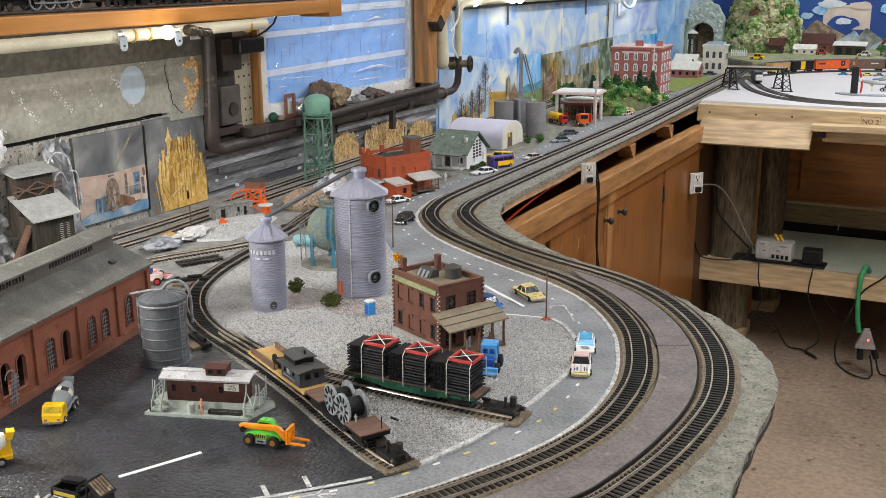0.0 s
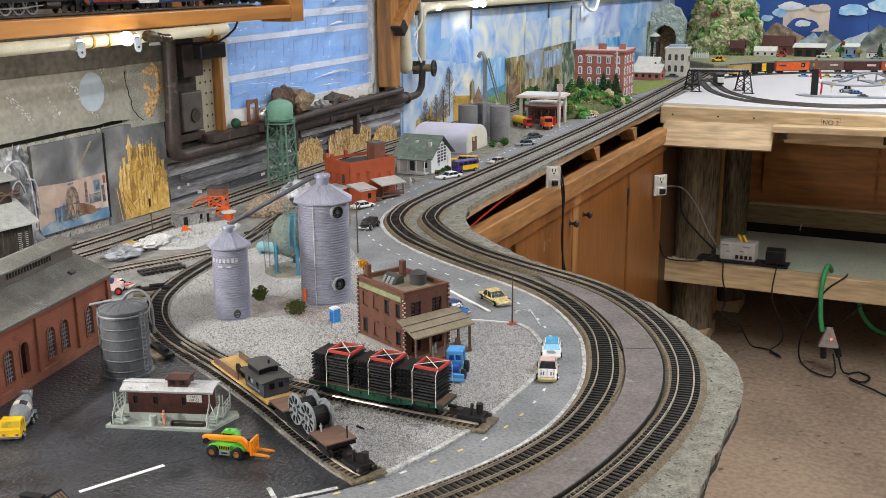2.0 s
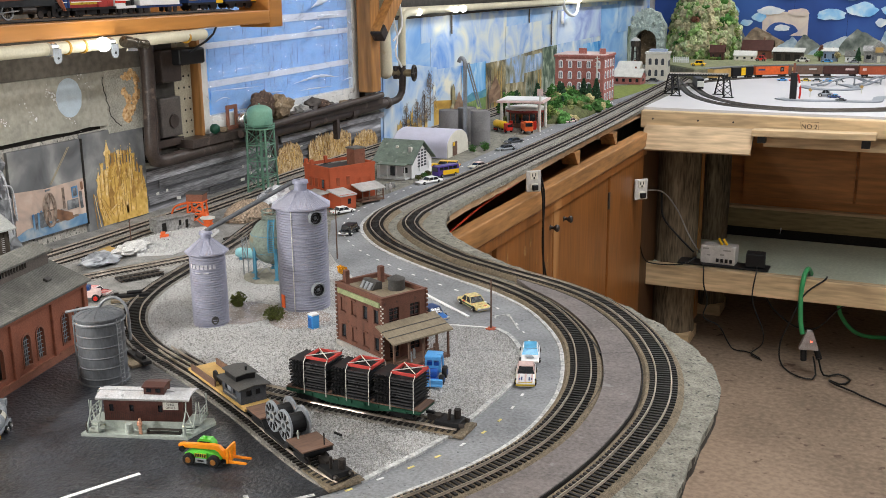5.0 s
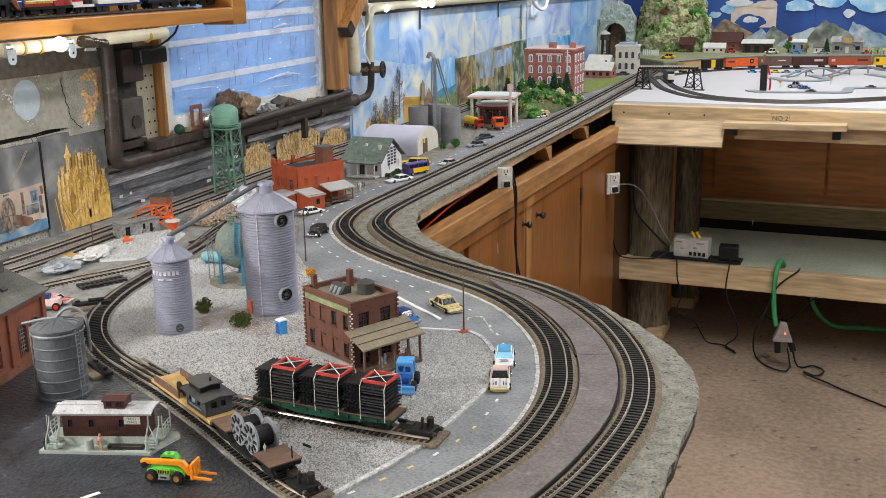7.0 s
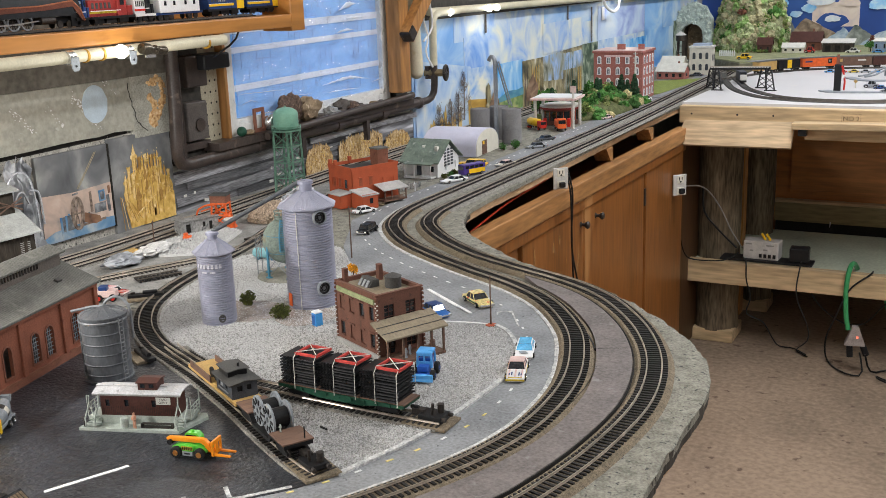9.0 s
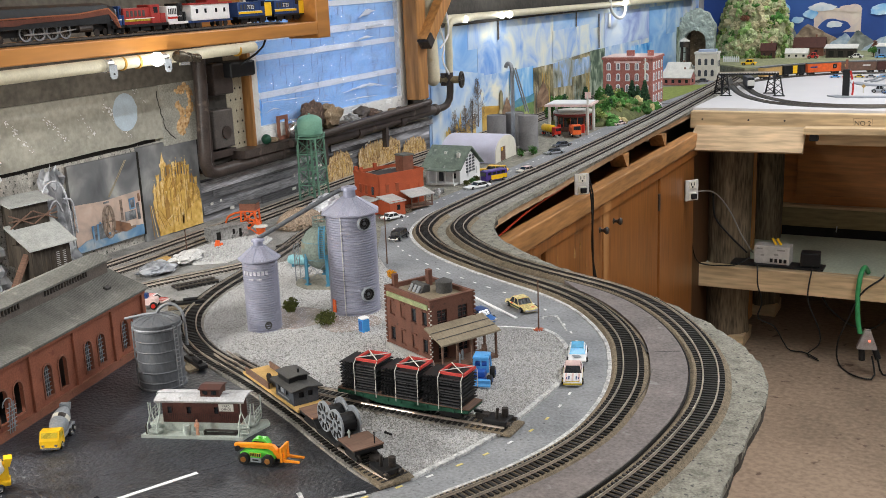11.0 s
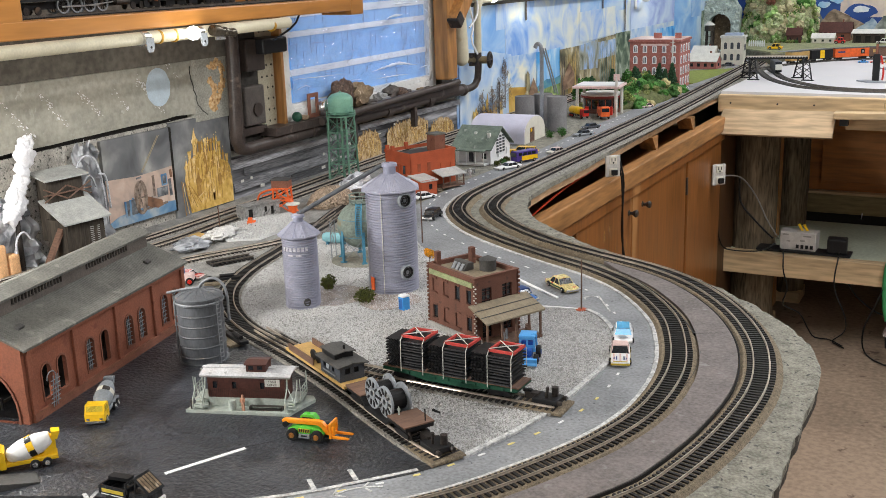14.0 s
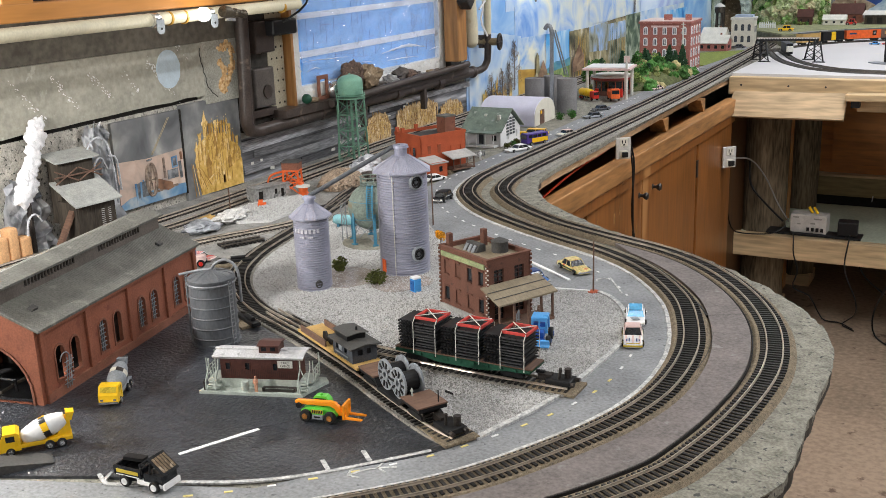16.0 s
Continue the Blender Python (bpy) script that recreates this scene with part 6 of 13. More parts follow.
def lump(name, x, y, z, sx, sy, sz, material, label, category, seed, group="", rough=0.35, detail=3):
    """An uneven stone that stands on z."""
    bm = bmesh.new()
    bmesh.ops.create_icosphere(bm, subdivisions=detail, radius=1)
    for v in bm.verts:
        n = noise.noise(v.co * 1.3 + Vector((seed * 7.1, 0, 0))) + 0.5 * noise.noise(v.co * 3.1 + Vector((0, seed * 3.7, 0))) + 0.25 * noise.noise(v.co * 7 + Vector((0, 0, seed)))
        v.co *= 1 + rough * n
    lo = min(v.co.z for v in bm.verts)
    for v in bm.verts:
        v.co = Vector((v.co.x * sx, v.co.y * sy, (v.co.z - lo) * sz * 0.5))
    return solid(name, bm, material, label, category, x, y, z, group=group, smooth=45)


rs = random.Random(8)
LZ = 1.128
STONES = ((1.918, 0.024, 0.052, 0.082, "rock_bristly", "dark bristly mineral clump on the ledge", 0.55, 4), (1.985, 0.024, 0.046, 0.062, "rock_brown", "tan porous stone on the ledge", 0.55, 4),
          (1.775, 0.014, 0.014, 0.014, "rock_brown", "small rusty stone on the ledge", 0.35, 3), (2.03, 0.02, 0.03, 0.014, "rock_dark", "flat dark stone on the ledge", 0.5, 3),
          (2.075, 0.020, 0.020, 0.026, "rock", "grey pointed stone on the ledge", 0.6, 3), (2.105, 0.014, 0.014, 0.014, "rock", "pale grey stone on the ledge", 0.6, 3), (2.125, 0.016, 0.028, 0.036, "rock_dark", "dark angular stone on the ledge", 0.7, 3),
          (2.165, 0.018, 0.026, 0.030, "rock_bristly", "reddish-black stone on the ledge", 0.6, 3), (2.20, 0.016, 0.016, 0.022, "rock_dark", "black cinder on the ledge", 0.7, 3), (2.235, 0.014, 0.020, 0.012, "rock", "small grey pebble heap on the ledge", 0.5, 3),
          (2.27, 0.016, 0.016, 0.015, "rock_brown", "brown stone on the ledge", 0.6, 3), (2.30, 0.014, 0.014, 0.012, "rock_dark", "small dark cinder on the ledge", 0.7, 3), (2.33, 0.012, 0.012, 0.010, "rock", "pale chip of stone on the ledge", 0.6, 3))
for y, sx, sy, sz, m, lb, ro, de in STONES:
    lump("ledge_stone", -1.302, y, LZ - 0.002, sx * 0.8, sy * 0.86, sz * 0.78, M[m], lb, "stone", rs.random() * 9, "stones on the ledge", ro, de)
solid("green_ball", ball(B(), 0, 0, 0.0105, 0.0105), M["car_green"], "small glossy green ball on the ledge", "ball", -1.298, 1.745, LZ - 0.0004, smooth=60)
pot = thing("silver_pot", "small round silver pot on the ledge", "pot", -1.302, 1.848, LZ)
part("body", lathe(B(), [(0, 0), (0.012, 0), (0.017, 0.008), (0.019, 0.018), (0.016, 0.028), (0.010, 0.034), (0, 0.035)], 20), M["chrome"], pot, smooth=60)
solid("picture_frame", holed(B(), rect(0, 0, 0.036, 0.05), [rect(0, 0.008, 0.022, 0.034)], 0, 0.004, "x"), M["brick_red"], "small reddish frame leaning on the window", "frame", -1.308, 1.815, LZ)

# shelf with locomotives and the light pipe below it
SHX, SHZ = -1.15, 1.372
shelf = thing("wall_shelf", "long varnished pine shelf on the wall", "shelf", 0, 0, 0)
part("board", box(B(), (SHX + WX) / 2, 0.42, SHZ - 0.012, SHX - WX, 2.64, 0.024, bevel=0.002), M["shelf_wood"], shelf)
part("back_board", box(B(), WX + 0.008, 0.42, SHZ + 0.10, 0.012, 2.64, 0.20), M["shelf_wood"], shelf)
part("divider", box(B(), -1.21, 0.945, 1.50, 0.12, 0.050, 0.26, bevel=0.002), M["shelf_wood"], shelf)
part("end_upright", box(B(), -1.185, 1.762, 1.52, 0.07, 0.044, 0.36, bevel=0.002), M["shelf_wood"], shelf)
part("bracket", box(B(), -1.24, 0.3, 1.345, 0.18, 0.03, 0.04), M["shelf_wood"], shelf)
NEARER = Matrix.Translation((0, 0.03, 1.425)) @ Matrix.Scale(0.955, 4) @ Matrix.Translation((0, -0.03, -1.425))
lp = thing("light_pipe", "cream plastic pipe with a bare bulb slung under the shelf", "pipe lamp", 0, 0, 0)
lp.matrix_world = NEARER
part("pipe_run", cyl(B(), (-1.20, -0.6, 1.322), (-1.20, 1.60, 1.334), 0.0098, n=20), M["pvc"], lp, smooth=50)
for y in (1.262, 1.296, 1.55):
    part("coupling", cyl(B(), (-1.20, y - 0.0022, 1.3315), (-1.20, y + 0.0022, 1.3315), 0.0108, n=20), surf("amber_ring", (0.50, 0.27, 0.03), 0.4, 0, 0.2, 80), lp, "amber plastic ring")
for y in (1.226, 1.349):
    part("clamp", cyl(B(), (-1.196, y - 0.006, 1.331), (-1.196, y + 0.006, 1.331), 0.0112, n=20), M["chrome"], lp, "bright metal saddle clamp")
    tab = part("clamp", prism(B(), [(y - 0.0075, 1.332), (y + 0.0075, 1.332), (y + 0.0075, 1.316), (y + 0.004, 1.311), (y - 0.004, 1.311), (y - 0.0075, 1.316)], -1.184, -1.182, "x"), M["reel_grey"], lp, "grey metal clamp tab")
    part("clamp_hole", cyl(B(), (-1.1822, y, 1.3185), (-1.1812, y, 1.3185), 0.0019, n=10), M["black"], tab)
part("bulb", ball(B(), -1.174, 1.314, 1.334, 0.0112), glow("bulb_glow", (1.0, 0.98, 0.93), 16.0), lp, "lit clear bulb", smooth=60)
for y in (0.62, 0.10):
    part("bulb", ball(B(), -1.180, y, 1.330, 0.0095), bpy.data.materials["bulb_glow"], lp, "lit clear bulb", smooth=60)
NOZ = surf("nozzle_bronze", (0.10, 0.085, 0.065), 0.28, 0.8, 0.3, 60, 300, 0.1)
noz = part("bulb_socket", lathe(B(), [(0.0050, 0.056), (0.0072, 0.056), (0.0076, 0.052), (0.0068, 0.050), (0.0066, 0.034), (0.0080, 0.033), (0.0080, 0.029), (0.0068, 0.028), (0.0068, 0.018), (0.0095, 0.016), (0.0098, 0.006), (0.0085, 0.0), (0, 0)], 20,
            m=pose(-1.180, 1.366, 1.335, 98, 0, 180)), NOZ, lp, "dark bronze brass fitting", smooth=40)
part("socket_mouth", cyl(B(), (-1.180, 1.4195, 1.3275), (-1.180, 1.4205, 1.3274), 0.0050, n=14), M["black"], noz)
part("clamp", prism(B(), [(1.378, 1.326), (1.398, 1.326), (1.402, 1.318), (1.376, 1.319)], -1.184, -1.182, "x"), M["chrome"], lp, "bright metal clamp tab")
lp2 = thing("light_pipe", "cream plastic pipe with bare bulbs along the sky mural", "pipe lamp", 0, 0, 0)
part("pipe_run", cyl(B(), (-1.298, 2.56, 1.341), (-1.298, 5.3, 1.322), 0.0105, n=16), M["pvc"], lp2, smooth=50)
BULBS = [(-1.285, 2.66), (-1.280, 2.90), (-1.280, 2.955), (-1.283, 4.10)]
for bx, by in BULBS:
    part("bulb", ball(B(), bx, by, 1.336, 0.010), bpy.data.materials["bulb_glow"], lp2, "lit clear bulb", smooth=60)
for bx, by, bz, e in [(-1.065, 1.320, 1.275, 0.85), (-1.158, 0.62, 1.328, 11.0), (-1.158, 0.10, 1.328, 19.0)] + [(x + 0.03, y, 1.330, 0.08 if y < 3 else 0.35) for x, y in BULBS]:
    d = bpy.data.lights.new("bulb_light", "POINT")
    d.energy, d.color, d.shadow_soft_size = e, (1.0, 0.985, 0.95), 0.02
    new("bulb_light", d).location = NEARER @ Vector((bx, by, bz)) if by < 2 else (bx, by, bz)
cord("black_wire", [(-1.21, 1.60, 1.345), (-1.20, 1.645, 1.37), (-1.21, 1.64, 1.33), (-1.25, 1.62, 1.30)], 0.002, M["cable_black"], "thin black wire curling off the pipe", group="wall wires")
cord("white_hose", [(-1.29, 3.93, 1.36), (-1.29, 3.94, 1.313), (-1.29, 4.00, 1.284), (-1.29, 4.07, 1.277), (-1.29, 4.11, 1.30), (-1.29, 4.12, 1.36)], 0.006, M["white"], "white cable hanging in a loop", group="wall wires")
slab("upper_wall_boards", WX + 0.001, WX + 0.02, 2.45, NY, 1.318, 1.75, M["dark_board"], "dark boards above the sky mural", "board")

# ---- engine shed ----
shed = thing("engine_shed", "long red brick engine shed with grey roof and arched windows", "model building", -0.8443, 0.6567, TOP, 12.6)
LEN, WID, EAVE, RIDGE = 0.307, 0.122, 0.0785, 0.104
wins = [0.029, 0.0545, 0.1045, 0.1315, 0.181, 0.2075, 0.2585, 0.284]
openings = [arch(y, 0.016, 0.0152, 0.037) for y in wins]
part("side_wall", holed(B(), [(0, 0), (LEN, 0), (LEN, EAVE), (0, EAVE)], openings, -0.004, 0.0, "x"), M["shed_brick"], shed)
part("side_wall", holed(B(), [(0, 0), (LEN, 0), (LEN, EAVE), (0, EAVE)], openings, -WID, -WID + 0.004, "x"), M["shed_brick"], shed)
door = arch(-WID / 2, 0.0005, 0.100, 0.060, 14)
gable_n = [(-0.004, 0), (-0.004, EAVE), (-WID / 2, RIDGE), (-WID + 0.004, EAVE), (-WID + 0.004, 0)]
part("end_wall", holed(B(), [(-0.0, -0.0), (-0.0, EAVE), (-WID / 2, RIDGE), (-WID, EAVE), (-WID, 0.0)], [[(x, z + 0.0006) for x, z in door]], -0.0045, 0.0, "y"), M["shed_brick"], shed)
part("end_wall", prism(B(), gable_n, LEN - 0.004, LEN, "y"), M["shed_brick"], shed)
part("door_surround", holed(B(), arch(-WID / 2, 0.0, 0.105, 0.0635, 14), [arch(-WID / 2, 0.0004, 0.100, 0.0605, 14)], -0.006, -0.0046, "y"), M["brick_red"], shed)
for y in (0.0035, 0.0785, 0.1565, 0.2345, LEN - 0.004):
    part("pilaster", box(B(), 0.0016, y, EAVE / 2 - 0.002, 0.0031, 0.007, EAVE - 0.004, bevel=0.0005), M["shed_brick"], shed)
part("plinth", box(B(), 0.0019, LEN / 2, 0.005, 0.0037, LEN - 0.001, 0.0098), M["brick_red"], shed)
part("cornice", box(B(), 0.0021, LEN / 2, EAVE - 0.003, 0.0039, LEN - 0.001, 0.005), M["shed_brick"], shed)
part("floor_plate", box(B(), -WID / 2, LEN / 2, 0.0012, WID - 0.010, LEN - 0.010, 0.0016), M["black"], shed, "black shed floor")
for i, y in enumerate(wins):
    fr_ = part("window", holed(B(), arch(y, 0.0152, 0.0174, 0.0390), [arch(y, 0.0168, 0.0142, 0.0354)], -0.0002, 0.0012, "x"), M["brick_red"], shed, "arched brick window surround")
    if i in (1, 3):
        continue   # these two have lost their glazing bars
    bm = B()
    for k in range(3):
        box(bm, -0.002, y - 0.0036 + 0.0036 * k, 0.033, 0.0008, 0.0007, 0.034)
    for k in range(6):
        box(bm, -0.002, y, 0.021 + 0.0048 * k, 0.0008, 0.0146, 0.0007)
    if i == 0:
        bmesh.ops.transform(bm, matrix=pose(0.0045, 0.004, -0.010, 0, 6, 0), verts=bm.verts[:])
        tube(bm, [(0.0026, wins[0] + 0.004 + x, z - 0.0105) for x, z in arch(0, 0.0175, 0.0150, 0.036)], 0.0007, 5)
    part("window_grid", bm, M["reel_grey"], fr_, "grey glazing bars")


def folded(xa, za, xb, zb, y0, y1, n, t=0.0022, d=0.0004):
    """One corrugated roof sheet from its eave to its ridge."""
    bm = B()
    rows = []
    for i in range(2 * n + 1):
        y, o = y0 + (y1 - y0) * i / (2 * n), (d if i % 2 else 0)
        rows.append([bm.verts.new(v) for v in ((xa, y, za), (xb, y, zb), (xb, y, zb + t + o), (xa, y, za + t + o))])
    for a, b in zip(rows, rows[1:]):
        for k in range(4):
            bm.faces.new((a[k], a[(k + 1) % 4], b[(k + 1) % 4], b[k]))
    bm.faces.new(rows[0])
    bm.faces.new(rows[-1])
    bmesh.ops.recalc_face_normals(bm, faces=bm.faces[:])
    return bm


for s in (0, 1):
    # corrugated roof sheets on both slopes
    x_e, x_r = (0.006, -WID / 2) if s == 0 else (-WID - 0.006, -WID / 2)
    zz = EAVE - 0.0025
    part("roof", folded(x_e, zz + 0.0008, x_r, RIDGE + 0.0008, -0.006, LEN + 0.006, 96), M["roof_grey"], shed, "weathered grey corrugated roof")
mz = RIDGE - 0.007
bm = B()
slots = [rect(0.047 + 0.0054 * k, mz + 0.0085, 0.0038, 0.0075) for k in range(16)] + [rect(0.176 + 0.0054 * k, mz + 0.0085, 0.0038, 0.0075) for k in range(16)]
for xo in (-WID / 2 + 0.0165, -WID / 2 - 0.0185):
    holed(bm, [(0.004, mz), (LEN - 0.004, mz), (LEN - 0.004, mz + 0.0175), (0.004, mz + 0.0175)], slots, xo, xo + 0.002, "x")
for y0 in (0.004, LEN - 0.006):
    prism(bm, [(-WID / 2 - 0.0165, mz), (-WID / 2 + 0.0165, mz), (-WID / 2 + 0.0165, mz + 0.0175), (-WID / 2, mz + 0.0225), (-WID / 2 - 0.0165, mz + 0.0175)], y0, y0 + 0.002, "y")
vent = part("ridge_vent", bm, surf("vent_brown", (0.115, 0.098, 0.085), 0.75, 0, 0.25, 40, 400, 0.2), shed, "brown-grey slotted ridge vent")
# black filler block makes the vent slots read as shaded
part("vent_shade", box(B(), -WID / 2, LEN / 2, mz + 0.012, 0.026, LEN - 0.02, 0.008), M["void_shade"], vent)
for s in (-1, 1):
    part("vent_roof", folded(-WID / 2 + s * 0.0215, mz + 0.0165, -WID / 2, mz + 0.0235, -0.004, LEN + 0.004, 96), M["roof_grey"], shed, "weathered grey vent roof")
for y in (0.0247, 0.2634):
    part("roof_hatch", box(B(), -0.020, y, EAVE + 0.0128, 0.006, 0.009, 0.0036, ry=24, bevel=0.0005), M["roof_dark"], shed)
# no real partition: a black panel added to keep the shed's inside dark
part("inside_shade", box(B(), -WID / 2, 0.085, 0.036, WID - 0.012, 0.003, 0.068), M["void_shade"], shed, "added near-black panel that darkens the inside of the shed")
part("shed_rail", box(B(), -WID / 2, 0.10, 0.0035, 0.002, 0.18, 0.003), M["rail_dark"], shed)
part("buffer_frame", tube(B(), [(-0.075, 0.02, 0.002), (-0.075, 0.02, 0.014), (-0.05, 0.02, 0.014), (-0.05, 0.02, 0.002)], 0.0018, 6), M["black"], shed)


# ---- brick office ----
office = thing("brick_office", "two-storey brown brick building with a parapet roof and a wooden porch", "model building", -0.5405, 1.0265, TOP, 64)
OX, OY, OZ = 0.064, 0.092, 0.079
side = [rect(y, z, 0.009, 0.017) for z in (0.014, 0.047) for y in (0.012, 0.034, 0.057, 0.079)]
part("side_wall", holed(B(), rect(OY / 2, 0, OY, OZ), side, 0.0, 0.0035, "x"), M["brick_brown"], office)
part("side_wall", prism(B(), rect(OY / 2, 0, OY, OZ), OX - 0.0035, OX, "x"), M["brick_brown"], office)
front = [rect(0.017, 0.0465, 0.014, 0.0195), rect(0.047, 0.0465, 0.014, 0.0195), rect(0.017, 0.006, 0.014, 0.026), rect(0.047, 0.010, 0.014, 0.018)]
part("front_wall", holed(B(), rect(OX / 2, 0, OX - 0.007, OZ), front, 0.0, 0.0035, "y"), M["brick_brown"], office)
part("rear_wall", prism(B(), rect(OX / 2, 0, OX - 0.007, OZ), OY - 0.0035, OY, "y"), M["brick_brown"], office)
part("flat_roof", box(B(), OX / 2, OY / 2, OZ - 0.0055, OX - 0.007, OY - 0.007, 0.003), M["roof_tan"], office, "tan tar-paper roof")
for x0, y0, sx, sy in ((OX / 2, 0.0015, OX + 0.003, 0.0045), (OX / 2, OY - 0.0015, OX + 0.003, 0.0045), (0.0015, OY / 2, 0.0045, OY - 0.006), (OX - 0.0015, OY / 2, 0.0045, OY - 0.006)):
    part("coping", box(B(), x0, y0, OZ + 0.0006, sx, sy, 0.0018, bevel=0.0004), M["brick_brown"], office)
part("sign_band", box(B(), -0.0008, OY / 2, OZ - 0.008, 0.0016, OY - 0.008, 0.006), surf("faded_green", (0.28, 0.32, 0.17), 0.8, 0, 0.3, 90), office, "faded green sign band")
for k in range(15):
    for c, (cx, cy) in enumerate(((0, 0), (0, OY), (OX, 0))):
        part("quoin", box(B(), cx, cy, 0.003 + 0.0052 * k, 0.0028, 0.0028, 0.003), M["brick_brown"], office)
bm = B()
for k in range(26):
    box(bm, -0.0016 if k % 2 else -0.0004, -0.0004 if k % 2 else -0.0016, 0.0022 + (OZ - 0.010) * k / 25, 0.0016, 0.0016, 0.0013)
part("corner_stones", bm, M["roof_white"], office, "row of small pale corner stones")
for i, w in enumerate(side):
    yc, zc = (w[0][0] + w[1][0]) / 2, (w[0][1] + w[2][1]) / 2
    filled = i not in (3, 4)
    wn_ = part("window", box(B(), 0.0022, yc, zc, 0.0012, 0.009, 0.017), M["brick_brown"] if filled and i in (2, 6, 7, 1) else M["glass_dark"], office, "shuttered window" if filled else "dark window")
    part("lintel", box(B(), -0.0006, yc, zc + 0.0095, 0.0014, 0.011, 0.0018), M["brick_brown"], wn_)
    part("sill", box(B(), -0.0008, yc, zc - 0.0092, 0.0018, 0.011, 0.0014), M["brick_brown"], wn_)
for w in front:
    xc, zc, hh = (w[0][0] + w[1][0]) / 2, (w[0][1] + w[2][1]) / 2, w[2][1] - w[0][1]
    wn_ = part("window", box(B(), xc, 0.0026, zc, 0.013, 0.001, hh), M["glass_dark"], office, "dark paned window")
    bm = B()
    box(bm, xc, 0.0016, zc, 0.0008, 0.001, hh)
    for k in (-0.25, 0.05, 0.3):
        box(bm, xc, 0.0016, zc + k * hh, 0.013, 0.001, 0.0007)
    part("window_grid", bm, M["caboose_brown"], wn_)
part("chimney", box(B(), 0.050, 0.070, OZ + 0.004, 0.006, 0.007, 0.024, bevel=0.0004), M["brick_brown"], office)
part("chimney", box(B(), 0.012, OY - 0.004, OZ + 0.004, 0.006, 0.006, 0.020, bevel=0.0004), M["brick_brown"], office)
part("roof_tank", lathe(B(), [(0, -0.006), (0.010, -0.006), (0.010, 0.009), (0.0110, 0.009), (0, 0.014)], 20, 0.046, 0.034, OZ), M["roof_dark"], office, "grey roof tank", smooth=40)
sk = part("skylight", prism(B(), [(0.034, -0.009), (0.052, -0.009), (0.052, 0.0045), (0.044, 0.0055)], 0.030, 0.056, "y", pose(-0.018, 0.016, OZ)), M["roof_dark"], office, "dark sloping skylight")
for k in range(3):
    part("skylight_pane", box(B(), 0.0205, 0.0515 + 0.0075 * k, OZ - 0.0005, 0.0100, 0.005, 0.001, ry=-56), M["reel_grey"], sk)
PZ = 0.033
part("porch_roof", prism(B(), [(-0.034, PZ + 0.002), (0.0, PZ + 0.015), (0.0, PZ + 0.017), (-0.034, PZ + 0.004)], -0.010, 0.076, "x"), M["roof_tan"], office, "tan plank porch roof")
for f in (0.36, 0.70):
    part("roof_joint", box(B(), 0.033, -0.034 * f, PZ + 0.0172 - 0.013 * f, 0.0855, 0.0009, 0.0008, rx=21), M["roof_dark"], office)
part("foundation", box(B(), -0.0008, OY / 2, 0.004, 0.003, OY + 0.004, 0.008, bevel=0.0006), M["roof_mid"], office, "grey stone footing")
part("porch_floor", box(B(), 0.033, -0.016, 0.003, 0.082, 0.030, 0.004), M["wood_deck"], office, "dark plank porch floor")
for x in (-0.006, 0.015, 0.036, 0.055, 0.072):
    part("porch_post", box(B(), x, -0.0295, 0.0205, 0.0022, 0.0022, 0.032), M["wood_deck"], office)
part("porch_railing", box(B(), 0.0045, -0.0295, 0.013, 0.020, 0.0012, 0.0014), M["wood_deck"], office)
part("porch_beam", box(B(), 0.033, -0.0295, 0.0365, 0.084, 0.002, 0.002), M["wood_deck"], office)
for x, y in ((0.062, -0.020), (0.068, -0.012)):
    solid("oil_drum", lathe(B(), [(0, 0), (0.0032, 0), (0.0034, 0.0045), (0.0032, 0.009), (0, 0.009)], 12), M["wood_deck"], "small dark barrel on the office porch", "barrel",
          *(office.matrix_world @ Vector((x, y, 0.005))), group="porch barrels", smooth=50)
for x, y in ((0.024, -0.021), (0.034, -0.014)):
    solid("pot_stand", lathe(B(), [(0, 0), (0.002, 0), (0.0012, 0.003), (0.002, 0.008), (0.0008, 0.012), (0, 0.0125)], 8), M["reel_grey"], "small grey ornament on the office porch", "ornament",
          *(office.matrix_world @ Vector((x, y, 0.005))), group="porch ornaments")


# ---- grain silos ----
def ripple(r, z0, z1, pitch, amp):
    n = int((z1 - z0) / pitch * 2)
    d = (z1 - z0) / n
    return [(r, z0)] + [q for i in range(0, n, 2) for q in ((r, z0 + d * (i + 0.75)), (r + amp, z0 + d * (i + 1.05)), (r + amp, z0 + d * (i + 1.45)), (r, z0 + d * (i + 1.75)))] + [(r, z1)]


s1 = thing("grain_silo", "round corrugated lilac-grey grain silo with a conical roof", "model silo", -0.8145, 1.072, TOP)
part("body", lathe(B(), [(0, 0.0)] + ripple(0.0213, 0.0, 0.0975, 0.0031, 0.0016) + [(0, 0.0975)], 36), M["lilac_tin"], s1, smooth=25)


